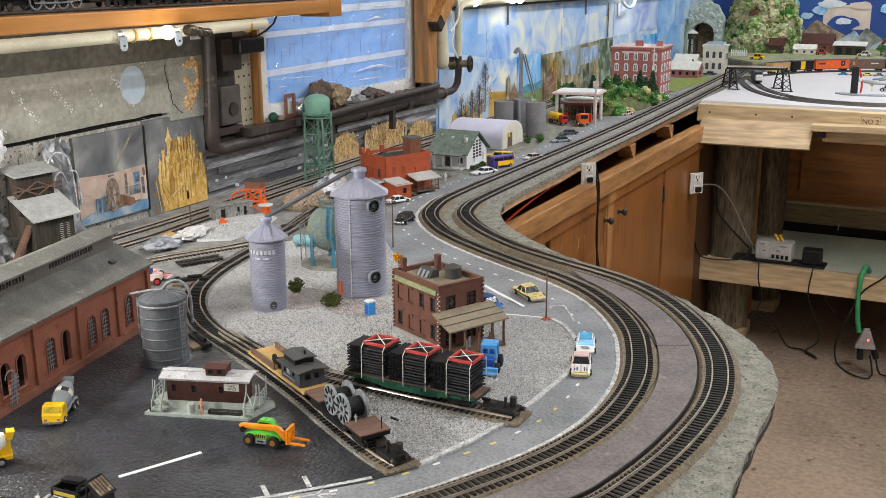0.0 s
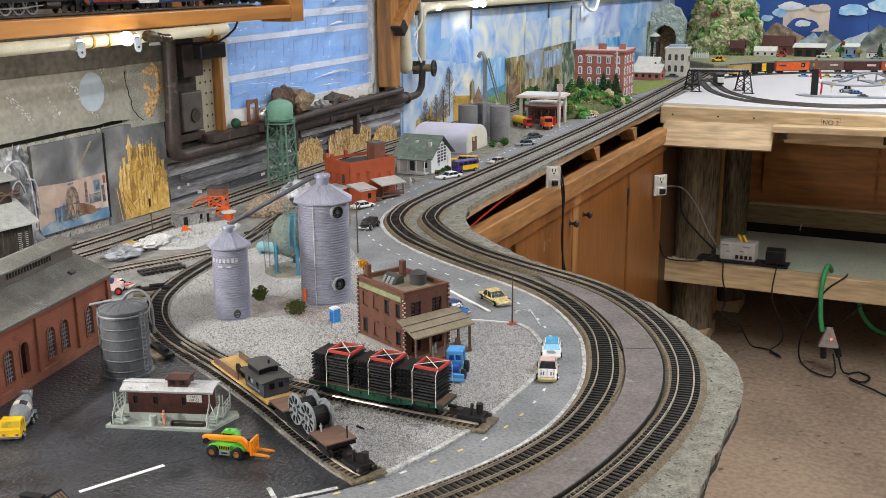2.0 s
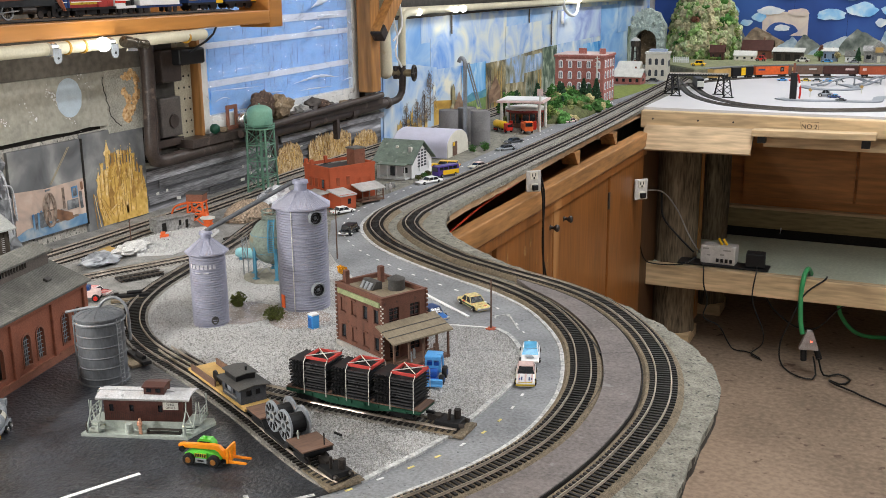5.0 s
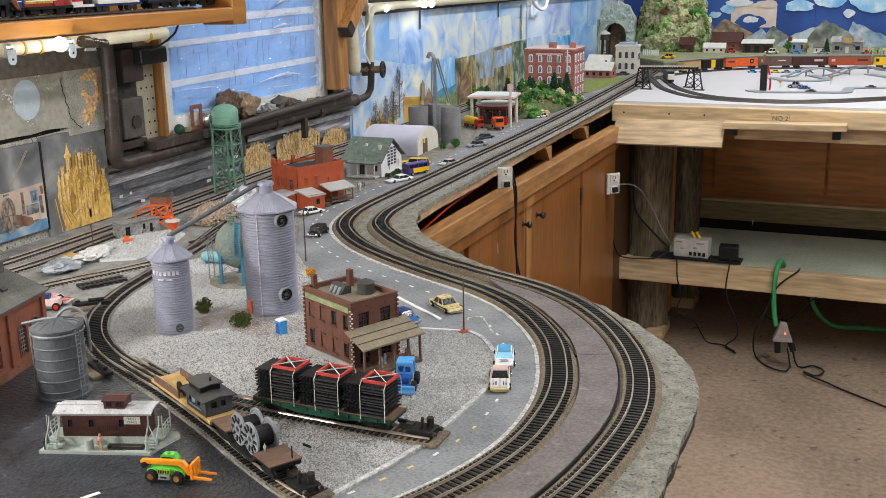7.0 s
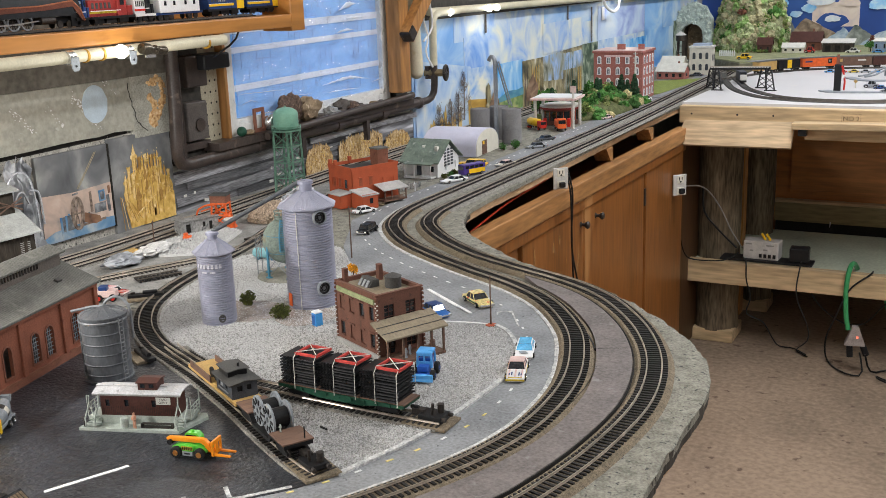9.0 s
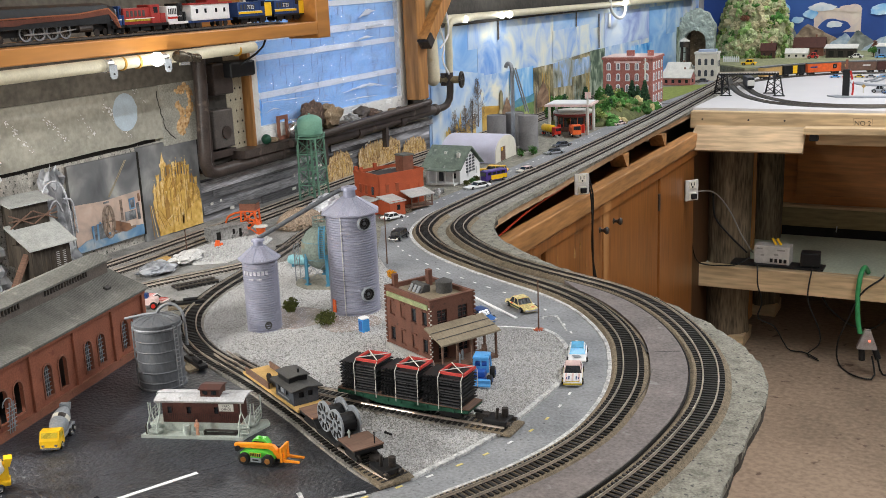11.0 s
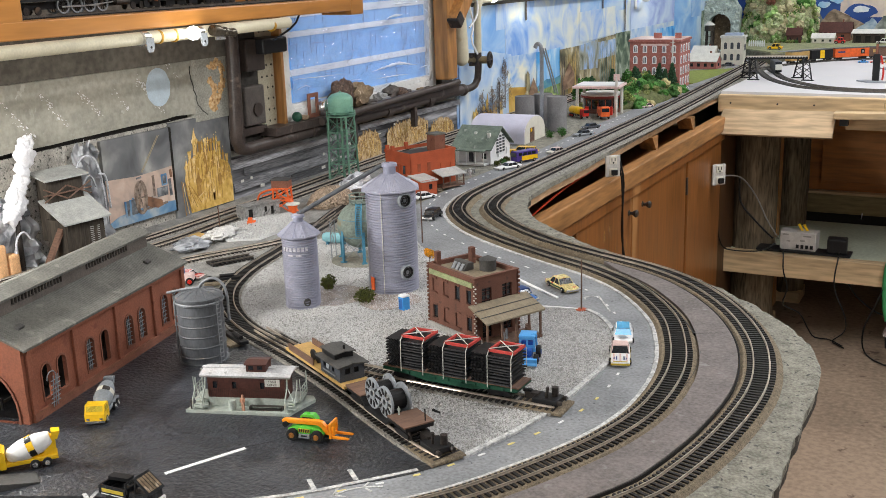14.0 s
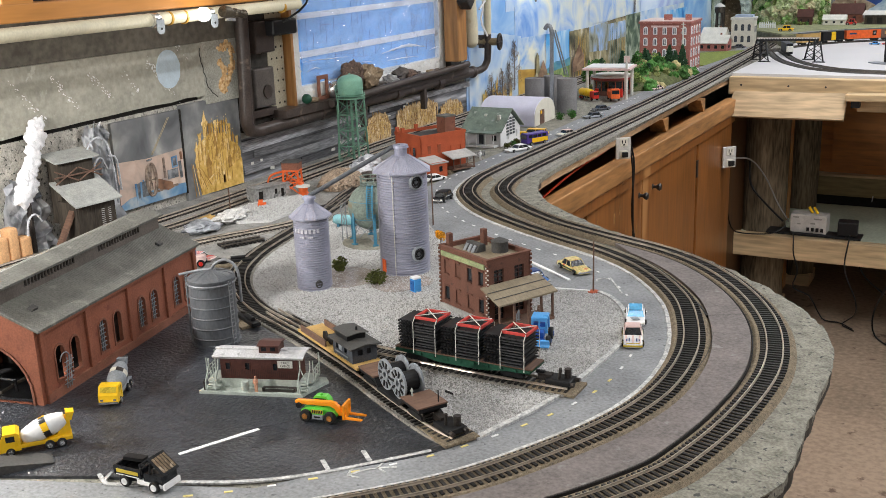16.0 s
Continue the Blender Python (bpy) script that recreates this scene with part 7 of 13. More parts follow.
def pleated(r, z0, z1, r1, n, turn=0.0, pleats=9):
    """A many-sided sheet-metal cone with fine pleats on every side."""
    bm = B()
    a_, b_, c_ = [], [], []
    m = n * pleats * 2
    for k in range(m):
        f = (k % (pleats * 2)) / (pleats * 2)
        a = 2 * math.pi * k / m + math.radians(turn)
        flat = math.cos(math.pi / n) / math.cos(2 * math.pi / n * (f - 0.5))
        up = 0.0007 if k % 2 else 0.0
        a_.append(bm.verts.new((r * flat * math.cos(a), r * flat * math.sin(a), z0 + up)))
        b_.append(bm.verts.new((r1 * flat * math.cos(a), r1 * flat * math.sin(a), z1 + up * 0.4)))
        c_.append(bm.verts.new((r * flat * math.cos(a), r * flat * math.sin(a), z0 - 0.0014)))
    for k in range(m):
        j = (k + 1) % m
        bm.faces.new((a_[k], a_[j], b_[j], b_[k]))
        bm.faces.new((c_[k], c_[j], a_[j], a_[k]))
    bm.faces.new(b_)
    bm.faces.new(c_[::-1])
    return bm


def cone_roof(parent, r, z0, z1, r1, n, ribs):
    part("roof", pleated(r, z0, z1, r1, n), M["lilac_tin"], parent, "pleated tin roof")
    for k in range(ribs):
        a = 2 * math.pi * k / ribs
        part("roof_rib", tube(B(), [(r * math.cos(a), r * math.sin(a), z0 + 0.0004), (r1 * math.cos(a), r1 * math.sin(a), z1 + 0.0004)], 0.0005, 5), M["lilac_dark"], parent, "raised roof rib")


cone_roof(s1, 0.0276, 0.0975, 0.1135, 0.0075, 10, 10)
part("cap", lathe(B(), [(0.0065, 0.110), (0.0065, 0.1195), (0.0088, 0.1195), (0.0080, 0.1225), (0, 0.1235)], 20), M["lilac_dark"], s1, smooth=40)
for z, w, h in ((0.0815, 0.037, 0.0054), (0.0738, 0.022, 0.0020)):
    n = 7 if h > 0.004 else 2
    for k in range(n):
        a = math.radians(-72) + (k - (n - 1) / 2) * w / 0.0229 / n
        part("lettering_bar", box(B(), 0.0229 * math.cos(a), 0.0229 * math.sin(a), z, 0.0007, w / n * 0.62, h, math.degrees(a)), M["lettering_pale"], s1, "pale unreadable marking")
bm = B()
a0 = math.radians(-40)
tube(bm, [(0.0225 * math.cos(a0 + 0.17 * math.cos(t)), 0.0225 * math.sin(a0 + 0.17 * math.cos(t)), 0.011 + 0.0045 * math.sin(t)) for t in np.linspace(0, 6.28, 15)], 0.0011, 6)
box(bm, 0.0215 * math.cos(a0), 0.0215 * math.sin(a0), 0.011, 0.002, 0.005, 0.006, math.degrees(a0))
part("hatch_ring", bm, M["roof_dark"], s1, "dark round hatch")

s2 = thing("grain_silo", "tall round corrugated lilac-grey silo with dark round fans", "model silo", -0.742, 1.183, TOP, 0)
R2, H2, CORNER = 0.0335, 0.141, -82
part("body", lathe(B(), [(0, 0.0)] + ripple(R2 - 0.0016, 0.0, H2, 0.0034, 0.0019) + [(0, H2)], 48), M["lilac_tin"], s2, smooth=25)
for k in range(2):
    a = math.radians(CORNER + 180 * k)
    part("seam_strip", cyl(B(), (R2 * math.cos(a), R2 * math.sin(a), 0), (R2 * math.cos(a), R2 * math.sin(a), H2), 0.0006, n=6), M["roof_white"], s2, "thin pale seam strip")
part("roof", pleated(0.0412, H2, H2 + 0.019, 0.010, 8, CORNER, 10), M["lilac_tin"], s2, "pleated tin roof")
part("sticker", box(B(), R2 * math.cos(math.radians(-117)), R2 * math.sin(math.radians(-117)), 0.014, 0.0012, 0.008, 0.018, -117), M["frame_orange"], s2, "small orange sticker low on the silo")
for k in range(8):
    a = 2 * math.pi * k / 8 + math.radians(CORNER)
    part("roof_rib", tube(B(), [(0.0405 * math.cos(a), 0.0405 * math.sin(a), H2 + 0.0004), (0.010 * math.cos(a), 0.010 * math.sin(a), H2 + 0.0195)], 0.0005, 5), M["lilac_dark"], s2, "raised roof rib")
part("cap", lathe(B(), [(0.0085, H2 + 0.017), (0.0085, H2 + 0.029), (0.0108, H2 + 0.029), (0.0100, H2 + 0.033), (0, H2 + 0.0335)], 20), M["lilac_dark"], s2, smooth=40)
fan_face = -27
for z in (0.031, 0.1285):
    a = math.radians(fan_face)
    r = R2 - 0.0010
    m4 = pose(r * math.cos(a), r * math.sin(a), z, 0, 90, fan_face)
    fan = part("fan", lathe(B(), [(0.0, 0.0015), (0.0035, 0.0018), (0.0038, 0.001), (0.0062, 0.001), (0.0075, 0.004), (0.0084, 0.0035), (0.0084, 0.0)], 24, m=m4), M["black"], s2, "dark round ventilation fan", smooth=40)
    part("fan_ring", lathe(B(), [(0.0046, 0.0014), (0.0054, 0.0024), (0.0060, 0.0014)], 24, m=m4), M["roof_dark"], fan)
    part("fan_hub", lathe(B(), [(0, 0.0034), (0.0020, 0.0032), (0.0026, 0.0018)], 16, m=m4), M["tank_grey"], fan)
    part("fan_rim", lathe(B(), [(0.0078, 0.0036), (0.0086, 0.0046), (0.0098, 0.0040), (0.0102, 0.0)], 24, m=m4), M["reel_grey"], fan, "grey fan rim", smooth=50)
auger = thing("grain_auger", "grey tin conveyor tube slanting between the silos", "conveyor", 0, 0, 0)
part("conveyor_tube", cyl(B(), (-0.752, 1.176, 1.1705), (-0.8145, 1.077, 1.1235), 0.0030, n=12), M["tank_grey"], auger, smooth=50)
part("conveyor_tube", cyl(B(), (-0.752, 1.176, 1.1705), (-0.742, 1.183, 1.1720), 0.0030, n=12), M["tank_grey"], auger, smooth=50)
part("spout", cyl(B(), (-0.8145, 1.077, 1.1250), (-0.8145, 1.077, 1.1215), 0.0042, n=12), M["tank_grey"], auger, smooth=50)

# ---- gas sphere ----
gs = thing("gas_sphere", "weathered grey-green spherical gas tank on blue legs", "model tank", -0.8595, 1.2870, TOP)
GR, GZ = 0.0350, 0.0565
part("base_plate", lathe(B(), [(0, 0), (0.047, 0), (0.046, 0.0035), (0.030, 0.0045), (0, 0.0045)], 36), surf("stained_concrete", (0.27, 0.26, 0.215), 0.85, 0, 0.3, 50, 300, 0.4), gs, "stained grey concrete base")
part("sphere", ball(B(), 0, 0, GZ, GR, u=40, v=26), M["teal_tank"], gs, smooth=60)
for zz in (GZ - 0.014, GZ + 0.012):
    rr = math.sqrt(GR ** 2 - (zz - GZ) ** 2)
    part("weld_seam", tube(B(), [(rr * math.cos(t), rr * math.sin(t), zz) for t in np.linspace(0, 6.2832, 41)], 0.0004, 4), M["blue_steel"], gs)
for k in range(6):
    a = math.radians(60 * k + 8)
    c, s = math.cos(a), math.sin(a)
    part("leg", box(B(), 0.0335 * c, 0.0335 * s, 0.0275, 0.0022, 0.0046, 0.050, math.degrees(a), bevel=0.0004), M["blue_steel"], gs)
    part("leg_foot", box(B(), 0.0335 * c, 0.0335 * s, 0.0050, 0.007, 0.008, 0.0016, math.degrees(a)), M["blue_steel"], gs)
    b = math.radians(60 * k + 68)
    for z0, z1 in ((0.008, 0.040), (0.040, 0.008)):
        part("brace", cyl(B(), (0.0325 * c, 0.0325 * s, z0), (0.0325 * math.cos(b), 0.0325 * math.sin(b), z1), 0.0006, n=5), M["reel_grey"], gs)
for zz in (0.0955, 0.1015):
    part("top_rail", tube(B(), [(0.0150 * math.cos(t), 0.0150 * math.sin(t), zz) for t in np.linspace(0, 6.2832, 25)], 0.0010, 6), M["teal_tank"], gs)
part("top_deck", lathe(B(), [(0, 0.0900), (0.0155, 0.0900), (0.0155, 0.0912), (0, 0.0912)], 24), M["teal_tank"], gs)
for k in range(9):
    a = k * 2 * math.pi / 9
    part("rail_post", cyl(B(), (0.015 * math.cos(a), 0.015 * math.sin(a), 0.091), (0.015 * math.cos(a), 0.015 * math.sin(a), 0.1015), 0.0007, n=5), M["teal_tank"], gs)
bm = B()
a = math.radians(-62)
arc = [((GR + 0.0022) * math.cos(t), GZ + (GR + 0.0022) * math.sin(t)) for t in np.linspace(1.15, -0.25, 18)]
for s in (-0.0040, 0.0040):
    tube(bm, [(r * math.cos(a) - s * math.sin(a), r * math.sin(a) + s * math.cos(a), z) for r, z in arc], 0.0011, 5)
for r, z in arc:
    box(bm, r * math.cos(a), r * math.sin(a), z, 0.0012, 0.008, 0.0009, math.degrees(a))
part("ladder", bm, M["blue_steel"], gs, "blue curved ladder")
bm = B()
a = math.radians(-25)
for k in range(8):
    box(bm, (GR + 0.004) * math.cos(a), (GR + 0.004) * math.sin(a), 0.050 + 0.0016 * k, 0.007, 0.014, 0.0006, math.degrees(a))
part("side_stair", bm, M["teal_tank"], gs, "grey-green side platform")
bm = B()
for k in range(5):
    tube(bm, [(-0.037 - 0.0012 * k, -0.022, 0.030 + 0.006 * k), (-0.043, -0.010, 0.036 + 0.006 * k)], 0.0007, 4)
for yy in (-0.022, -0.010):
    tube(bm, [(-0.040, yy, 0.005), (-0.0405, yy, 0.062)], 0.0008, 5)
part("stair_frame", bm, M["reel_grey"], gs, "pale stair frame")
ht = thing("propane_tank", "small pale turquoise horizontal tank", "model tank", -0.949, 1.350, TOP + 0.001, 10)
ht.matrix_world = ht.matrix_world @ Matrix.Scale(1.25, 4)
part("vessel", lathe(B(), [(0, -0.019), (0.005, -0.017), (0.0065, -0.013), (0.0065, 0.013), (0.005, 0.017), (0, 0.019)], 16, m=pose(0, 0, 0.009, 0, 90, 0)), surf("turquoise", (0.25, 0.50, 0.55), 0.5, 0, 0.2, 60), ht, smooth=50)
for s in (-0.01, 0.01):
    part("saddle", box(B(), s, 0, 0.002, 0.003, 0.010, 0.005), M["blue_steel"], ht)

# ---- grey water tank beside the shed ----
tk = thing("water_tank", "hooped grey metal tank with a domed lid and side ladder", "model tank", -0.8045, 0.865, TOP)
RT, HT = 0.0256, 0.0760
part("body", lathe(B(), [(0, 0), (RT + 0.002, 0), (RT + 0.002, 0.003), (RT, 0.0035), (RT, HT), (0, HT)], 40), M["tank_grey"], tk, smooth=30)
for k in range(6):
    z = 0.010 + 0.0120 * k
    part("hoop", tube(B(), [((RT + 0.0004) * math.cos(t), (RT + 0.0004) * math.sin(t), z) for t in np.linspace(0, 6.2832, 41)], 0.0008, 6), M["tank_grey"], tk)
part("lid", lathe(B(), [(RT + 0.0012, HT - 0.001), (RT + 0.0012, HT + 0.001), (RT - 0.001, HT + 0.0025), (RT * 0.72, HT + 0.0055), (0.007, HT + 0.0078), (0.0055, HT + 0.0088), (0, HT + 0.0092)], 32), M["tank_grey"], tk, smooth=35)
bm = B()
for k in range(12):
    a = k * math.pi / 6
    tube(bm, [((RT - 0.001) * math.cos(a), (RT - 0.001) * math.sin(a), HT + 0.0026), (RT * 0.72 * math.cos(a), RT * 0.72 * math.sin(a), HT + 0.0057), (0.007 * math.cos(a), 0.007 * math.sin(a), HT + 0.0080)], 0.0004, 4)
part("lid_seam", bm, M["tank_grey"], tk)
part("lid_rail", tube(B(), [((RT + 0.0012) * math.cos(t), (RT + 0.0012) * math.sin(t), HT - 0.004) for t in np.linspace(0, 6.2832, 41)], 0.0011, 6), M["hoop_grey"], tk)
part("overflow_pipe", tube(B(), spline([(-0.002, 0.003, HT + 0.006), (0.002, 0.005, HT + 0.014), (0.012, 0.011, HT + 0.019), (0.022, 0.015, HT + 0.013), (0.0265, 0.016, HT + 0.000), (0.027, 0.016, HT - 0.03)], 0.004), 0.0017, 8), M["hoop_grey"], tk, "bent grey pipe", smooth=60)
part("spout_arm", tube(B(), [(-0.032, -0.016, HT + 0.004), (-0.012, -0.006, HT + 0.0085), (0.002, 0.0, HT + 0.010)], 0.0016, 6), M["hoop_grey"], tk)
bm = B()
for s in (-0.0028, 0.0028):
    tube(bm, [(0.0285, -0.002 + s, 0.001), (0.0285, -0.002 + s, HT)], 0.0006, 5)
for k in range(15):
    box(bm, 0.0285, -0.002, 0.004 + 0.0047 * k, 0.0007, 0.0056, 0.0007)
part("ladder", bm, M["hoop_grey"], tk)
part("side_post", cyl(B(), (-0.0265, -0.012, 0.0), (-0.0265, -0.012, HT), 0.0010, n=6), M["hoop_grey"], tk)

# ---- line poles ----
def line_pole(x, y, h, col, base, cross, label):
    p = thing("line_pole", label, "pole", x, y, TOP + 0.0004, -55, group="line poles")
    part("pole", cyl(B(), (0, 0, 0), (0, 0, h), 0.0011, 0.0008, n=8), col, p)
    if base:
        part("foot", lathe(B(), [(0, 0), (0.0075, 0), (0.007, 0.0022), (0.002, 0.0030), (0, 0.003)], 16), M["brick_orange"], p, "reddish round foot")
    for z in cross:
        part("crossarm", box(B(), 0, 0, h - z, 0.017, 0.0012, 0.0012), col, p)
        for s in (-0.0075, -0.003, 0.003, 0.0075):
            part("insulator", cyl(B(), (s, 0, h - z + 0.0006), (s, 0, h - z + 0.0026), 0.0006, n=5), M["roof_dark"], p)


line_pole(-0.474, 1.190, 0.0665, M["wood_deck"], True, (), "thin brown pole on a reddish round foot by the road")
line_pole(-0.826, 1.412, 0.084, M["wood_deck"], False, (0.004, 0.012), "thin brown telegraph pole with two crossarms")
line_pole(-1.245, 2.19, 0.062, M["wood_deck"], False, (0.004, 0.010), "brown telegraph pole between the wall tracks")
line_pole(-1.172, 1.335, 0.05, M["wood_deck"], False, (0.003,), "short thin telegraph pole by the wall track")


# ---- rolling stock ----
def wheelset(parent, x, gauge=0.0165, r=0.0048):
    w = part("wheelset", cyl(B(), (x, -gauge / 2, r), (x, gauge / 2, r), 0.0009, n=6), M["dark_iron"], parent)
    for s in (-1, 1):
        part("wheel", lathe(B(), [(0, -0.0012), (r * 0.92, -0.0012), (r, -0.0004), (r, 0.0010), (0, 0.0010)], 14, m=pose(x, s * gauge / 2, r, 90, 0, 0)), M["dark_iron"], w)


def bogie(parent, x):
    b = part("bogie", box(B(), x, 0, 0.0058, 0.010, 0.014, 0.003), M["black"], parent)
    for s in (-0.0105, 0.0105):
        part("side_frame", prism(B(), [(x - 0.013, 0.0035), (x - 0.013, 0.0065), (x - 0.006, 0.008), (x + 0.006, 0.008), (x + 0.013, 0.0065), (x + 0.013, 0.0035), (x + 0.006, 0.0022), (x - 0.006, 0.0022)], s - 0.0011, s + 0.0011, "y"), M["black"], b)
    for d in (-0.0085, 0.0085):
        wheelset(parent, x + d)


RAILTOP = TOP + 0.0030 + 0.0016 + 0.0024
# flat wagon loaded with black panel track
fw = thing("loaded_flat_wagon", "dark green flat wagon stacked with black track panels under red frames", "model wagon", -0.5005, 0.8985, RAILTOP + 0.0004, 178.6)
FL = 0.155
part("deck", prism(B(), [(-FL / 2, 0.0105), (-FL / 2, 0.0135), (FL / 2, 0.0135), (FL / 2, 0.0105), (0.048, 0.0095), (0.026, 0.006), (-0.026, 0.006), (-0.048, 0.0095)], -0.0165, 0.0165, "y"), M["car_green"], fw)
part("deck_planks", box(B(), 0, 0, 0.0142, FL + 0.002, 0.0300, 0.0014), M["wood_deck"], fw, "brown plank deck")
for x in (-0.055, 0.055):
    bogie(fw, x)
for i in range(9):
    x = -0.062 + i * 0.0155
    for s in (-0.0172, 0.0172):
        part("stake_pocket", box(B(), x, s, 0.0118, 0.0025, 0.0012, 0.003), M["car_green"], fw)
for x in (-0.0775, 0.0775):
    part("coupler", box(B(), x + (0.004 if x > 0 else -0.004), 0, 0.0085, 0.009, 0.003, 0.003), M["black"], fw)
rs = random.Random(21)
for x0, x1 in ((-0.071, -0.026), (-0.0215, 0.0235), (0.028, 0.073)):
    for sub in range(2):
        a, b = (x0, x0 + 0.0245) if sub == 0 else (x0 + 0.0258, x1)
        for k in range(10):
            z = 0.0164 + 0.0031 * k
            dx, dy = rs.uniform(-0.0010, 0.0010), rs.uniform(-0.0010, 0.0010)
            n, hw = 5, 0.0164 + rs.uniform(-0.0006, 0.0006)
            loop = []
            for s in (-1, 1):
                for j in (range(n) if s < 0 else range(n - 1, -1, -1)):
                    xx = a + (b - a) * (j + 0.5) / n
                    for e, w in ((-s * -0.0009, 0.0146), (-s * -0.0009, hw), (-s * 0.0009, hw), (-s * 0.0009, 0.0146)):
                        loop.append((xx + dx + (e if s < 0 else e), s * w + dy))
            tp_ = part("track_panel", prism(B(), loop, z - 0.0008, z + 0.0008), M["panel_black"], fw)
            if sub == 0:
                for s in (-1, 1):
                    part("panel_rail", box(B(), (a + b) / 2 + dx, s * (hw + 0.0003) + dy, z + 0.0003, b - a + rs.uniform(-0.002, 0.003), 0.0016, 0.0013), M["rail_plastic"], tp_)
for x in (-0.059, -0.009, 0.041):
    z = 0.0490
    bm = B()
    for s in (-0.0125, 0.0125):
        box(bm, x, s, z, 0.028, 0.0022, 0.0026)
    for s in (-0.013, 0.013):
        box(bm, x + s, 0, z, 0.0022, 0.027, 0.0026)
    part("load_frame", bm, M["frame_red"], fw, "red steel load frame")
    bm = B()
    tube(bm, [(x - 0.013, -0.0125, z + 0.0016), (x + 0.013, 0.0125, z + 0.0016)], 0.0005, 5)
    tube(bm, [(x - 0.013, 0.0125, z + 0.0018), (x + 0.013, -0.0125, z + 0.0018)], 0.0005, 5)
    for dx in (-0.013, 0.013):
        for s in (-1, 1):
            tube(bm, [(x + dx, s * 0.0130, z + 0.001), (x + dx, s * 0.0178, 0.045), (x + dx, s * 0.0184, 0.012)], 0.0005, 5)
    part("lashing", bm, M["roof_white"], fw, "pale lashing cords")


def buffer_stop(x, y, rz, label, plate=True):
    b = thing("buffer_stop", label, "buffer stop", x, y, TOP + 0.0026, rz, group="buffer stops")
    part("base_board", box(B(), 0.0, 0, 0.0002, 0.050, 0.036, 0.003, bevel=0.0006), M["cork"], b, "tan cork base")
    part("deck", box(B(), 0.004, 0, 0.0075, 0.026, 0.020, 0.005, bevel=0.0006), M["black"], b)
    part("coupler_box", box(B(), -0.012, 0, 0.0095, 0.014, 0.008, 0.006), M["dark_iron"], b)
    part("post_drum", cyl(B(), (0.010, 0.004, 0.0095), (0.010, 0.004, 0.019), 0.0035, n=12), M["dark_iron"], b)
    part("post", cyl(B(), (0.004, -0.004, 0.0095), (0.006, -0.005, 0.0215), 0.0016, n=8), M["dark_iron"], b)
    for s in (-0.0075, 0.0075):
        part("buffer", cyl(B(), (0.016, s, 0.0075), (0.021, s, 0.0075), 0.0022, n=10), M["dark_iron"], b)


buffer_stop(-0.402, 0.897, 0, "black buffer stop at the end of the gravelled spur")
buffer_stop(-0.452, 0.763, -30, "black buffer stop on a cork base at the siding's end")

# work train on the siding
d = math.degrees(math.atan2(0.807 - 0.900, -0.533 + 0.694))
wk = thing("crane_tender", "tan work wagon with dark grey cabin and brown side boards", "model wagon", -0.6415, 0.8715, RAILTOP + 0.0004, d + 0.5)
wk.matrix_world = wk.matrix_world @ Matrix.Diagonal((1, 1, 0.86, 1))
part("deck", box(B(), 0, 0, 0.0115, 0.142, 0.031, 0.004, bevel=0.0005), M["ochre"], wk, "tan plank deck")
for x in (-0.045, 0.048):
    bogie(wk, x)
part("underframe", box(B(), 0, 0, 0.0078, 0.13, 0.012, 0.003), M["black"], wk)
for s in (-0.0145, 0.0145):
    part("side_board", box(B(), -0.032, s, 0.0175, 0.062, 0.0016, 0.0085), M["wood_deck"], wk, "brown side board")
cabin = part("cabin", holed(B(), rect(0.038, 0.0135, 0.044, 0.020), [rect(0.026, 0.022, 0.006, 0.007), rect(0.045, 0.022, 0.006, 0.007)], -0.014, -0.0125, "y"), M["loco_grey"], wk, "dark grey cabin")
part("cabin_wall", prism(B(), rect(0.038, 0.0135, 0.044, 0.020), 0.0125, 0.014, "y"), M["loco_grey"], cabin)
for x in (0.0165, 0.0595):
    part("cabin_wall", holed(B(), rect(0, 0.0135, 0.0249, 0.020), [rect(-0.005, 0.022, 0.006, 0.007), rect(0.005, 0.022, 0.005, 0.007)], x - 0.0007, x + 0.0007, "x"), M["loco_grey"], cabin)
part("cabin_inside", box(B(), 0.038, 0, 0.0235, 0.040, 0.022, 0.017), M["black"], cabin)
part("cabin_roof", prism(B(), [(-0.0180, 0.0322), (0, 0.0350), (0.0180, 0.0322), (0.0180, 0.0335), (0, 0.0365), (-0.0180, 0.0335)], 0.012, 0.0645, "x"), M["roof_dark"], cabin, "dark shallow roof")
part("cupola", box(B(), 0.030, 0, 0.0390, 0.026, 0.021, 0.008), M["black"], cabin, "raised dark cupola")
part("cupola_roof", prism(B(), [(-0.0125, 0.0422), (0, 0.0438), (0.0125, 0.0422), (0.0125, 0.0434), (0, 0.0450), (-0.0125, 0.0434)], 0.014, 0.047, "x"), M["roof_dark"], cabin)
part("stack", cyl(B(), (0.038, 0.003, 0.044), (0.038, 0.003, 0.0495), 0.0012, n=8), M["black"], cabin)
part("lettering_bar", box(B(), 0.034, -0.0144, 0.026, 0.007, 0.0006, 0.007), M["reel_grey"], cabin, "unreadable pale marking")
part("lettering_bar", box(B(), 0.036, -0.0144, 0.0185, 0.028, 0.0006, 0.0018), M["reel_grey"], cabin, "unreadable pale marking")
wg = thing("spare_wheels", "pair of spare black wheelsets lying on the work wagon", "wheelsets", *(wk.matrix_world @ Vector((-0.010, 0, 0.0135))), rz=d)
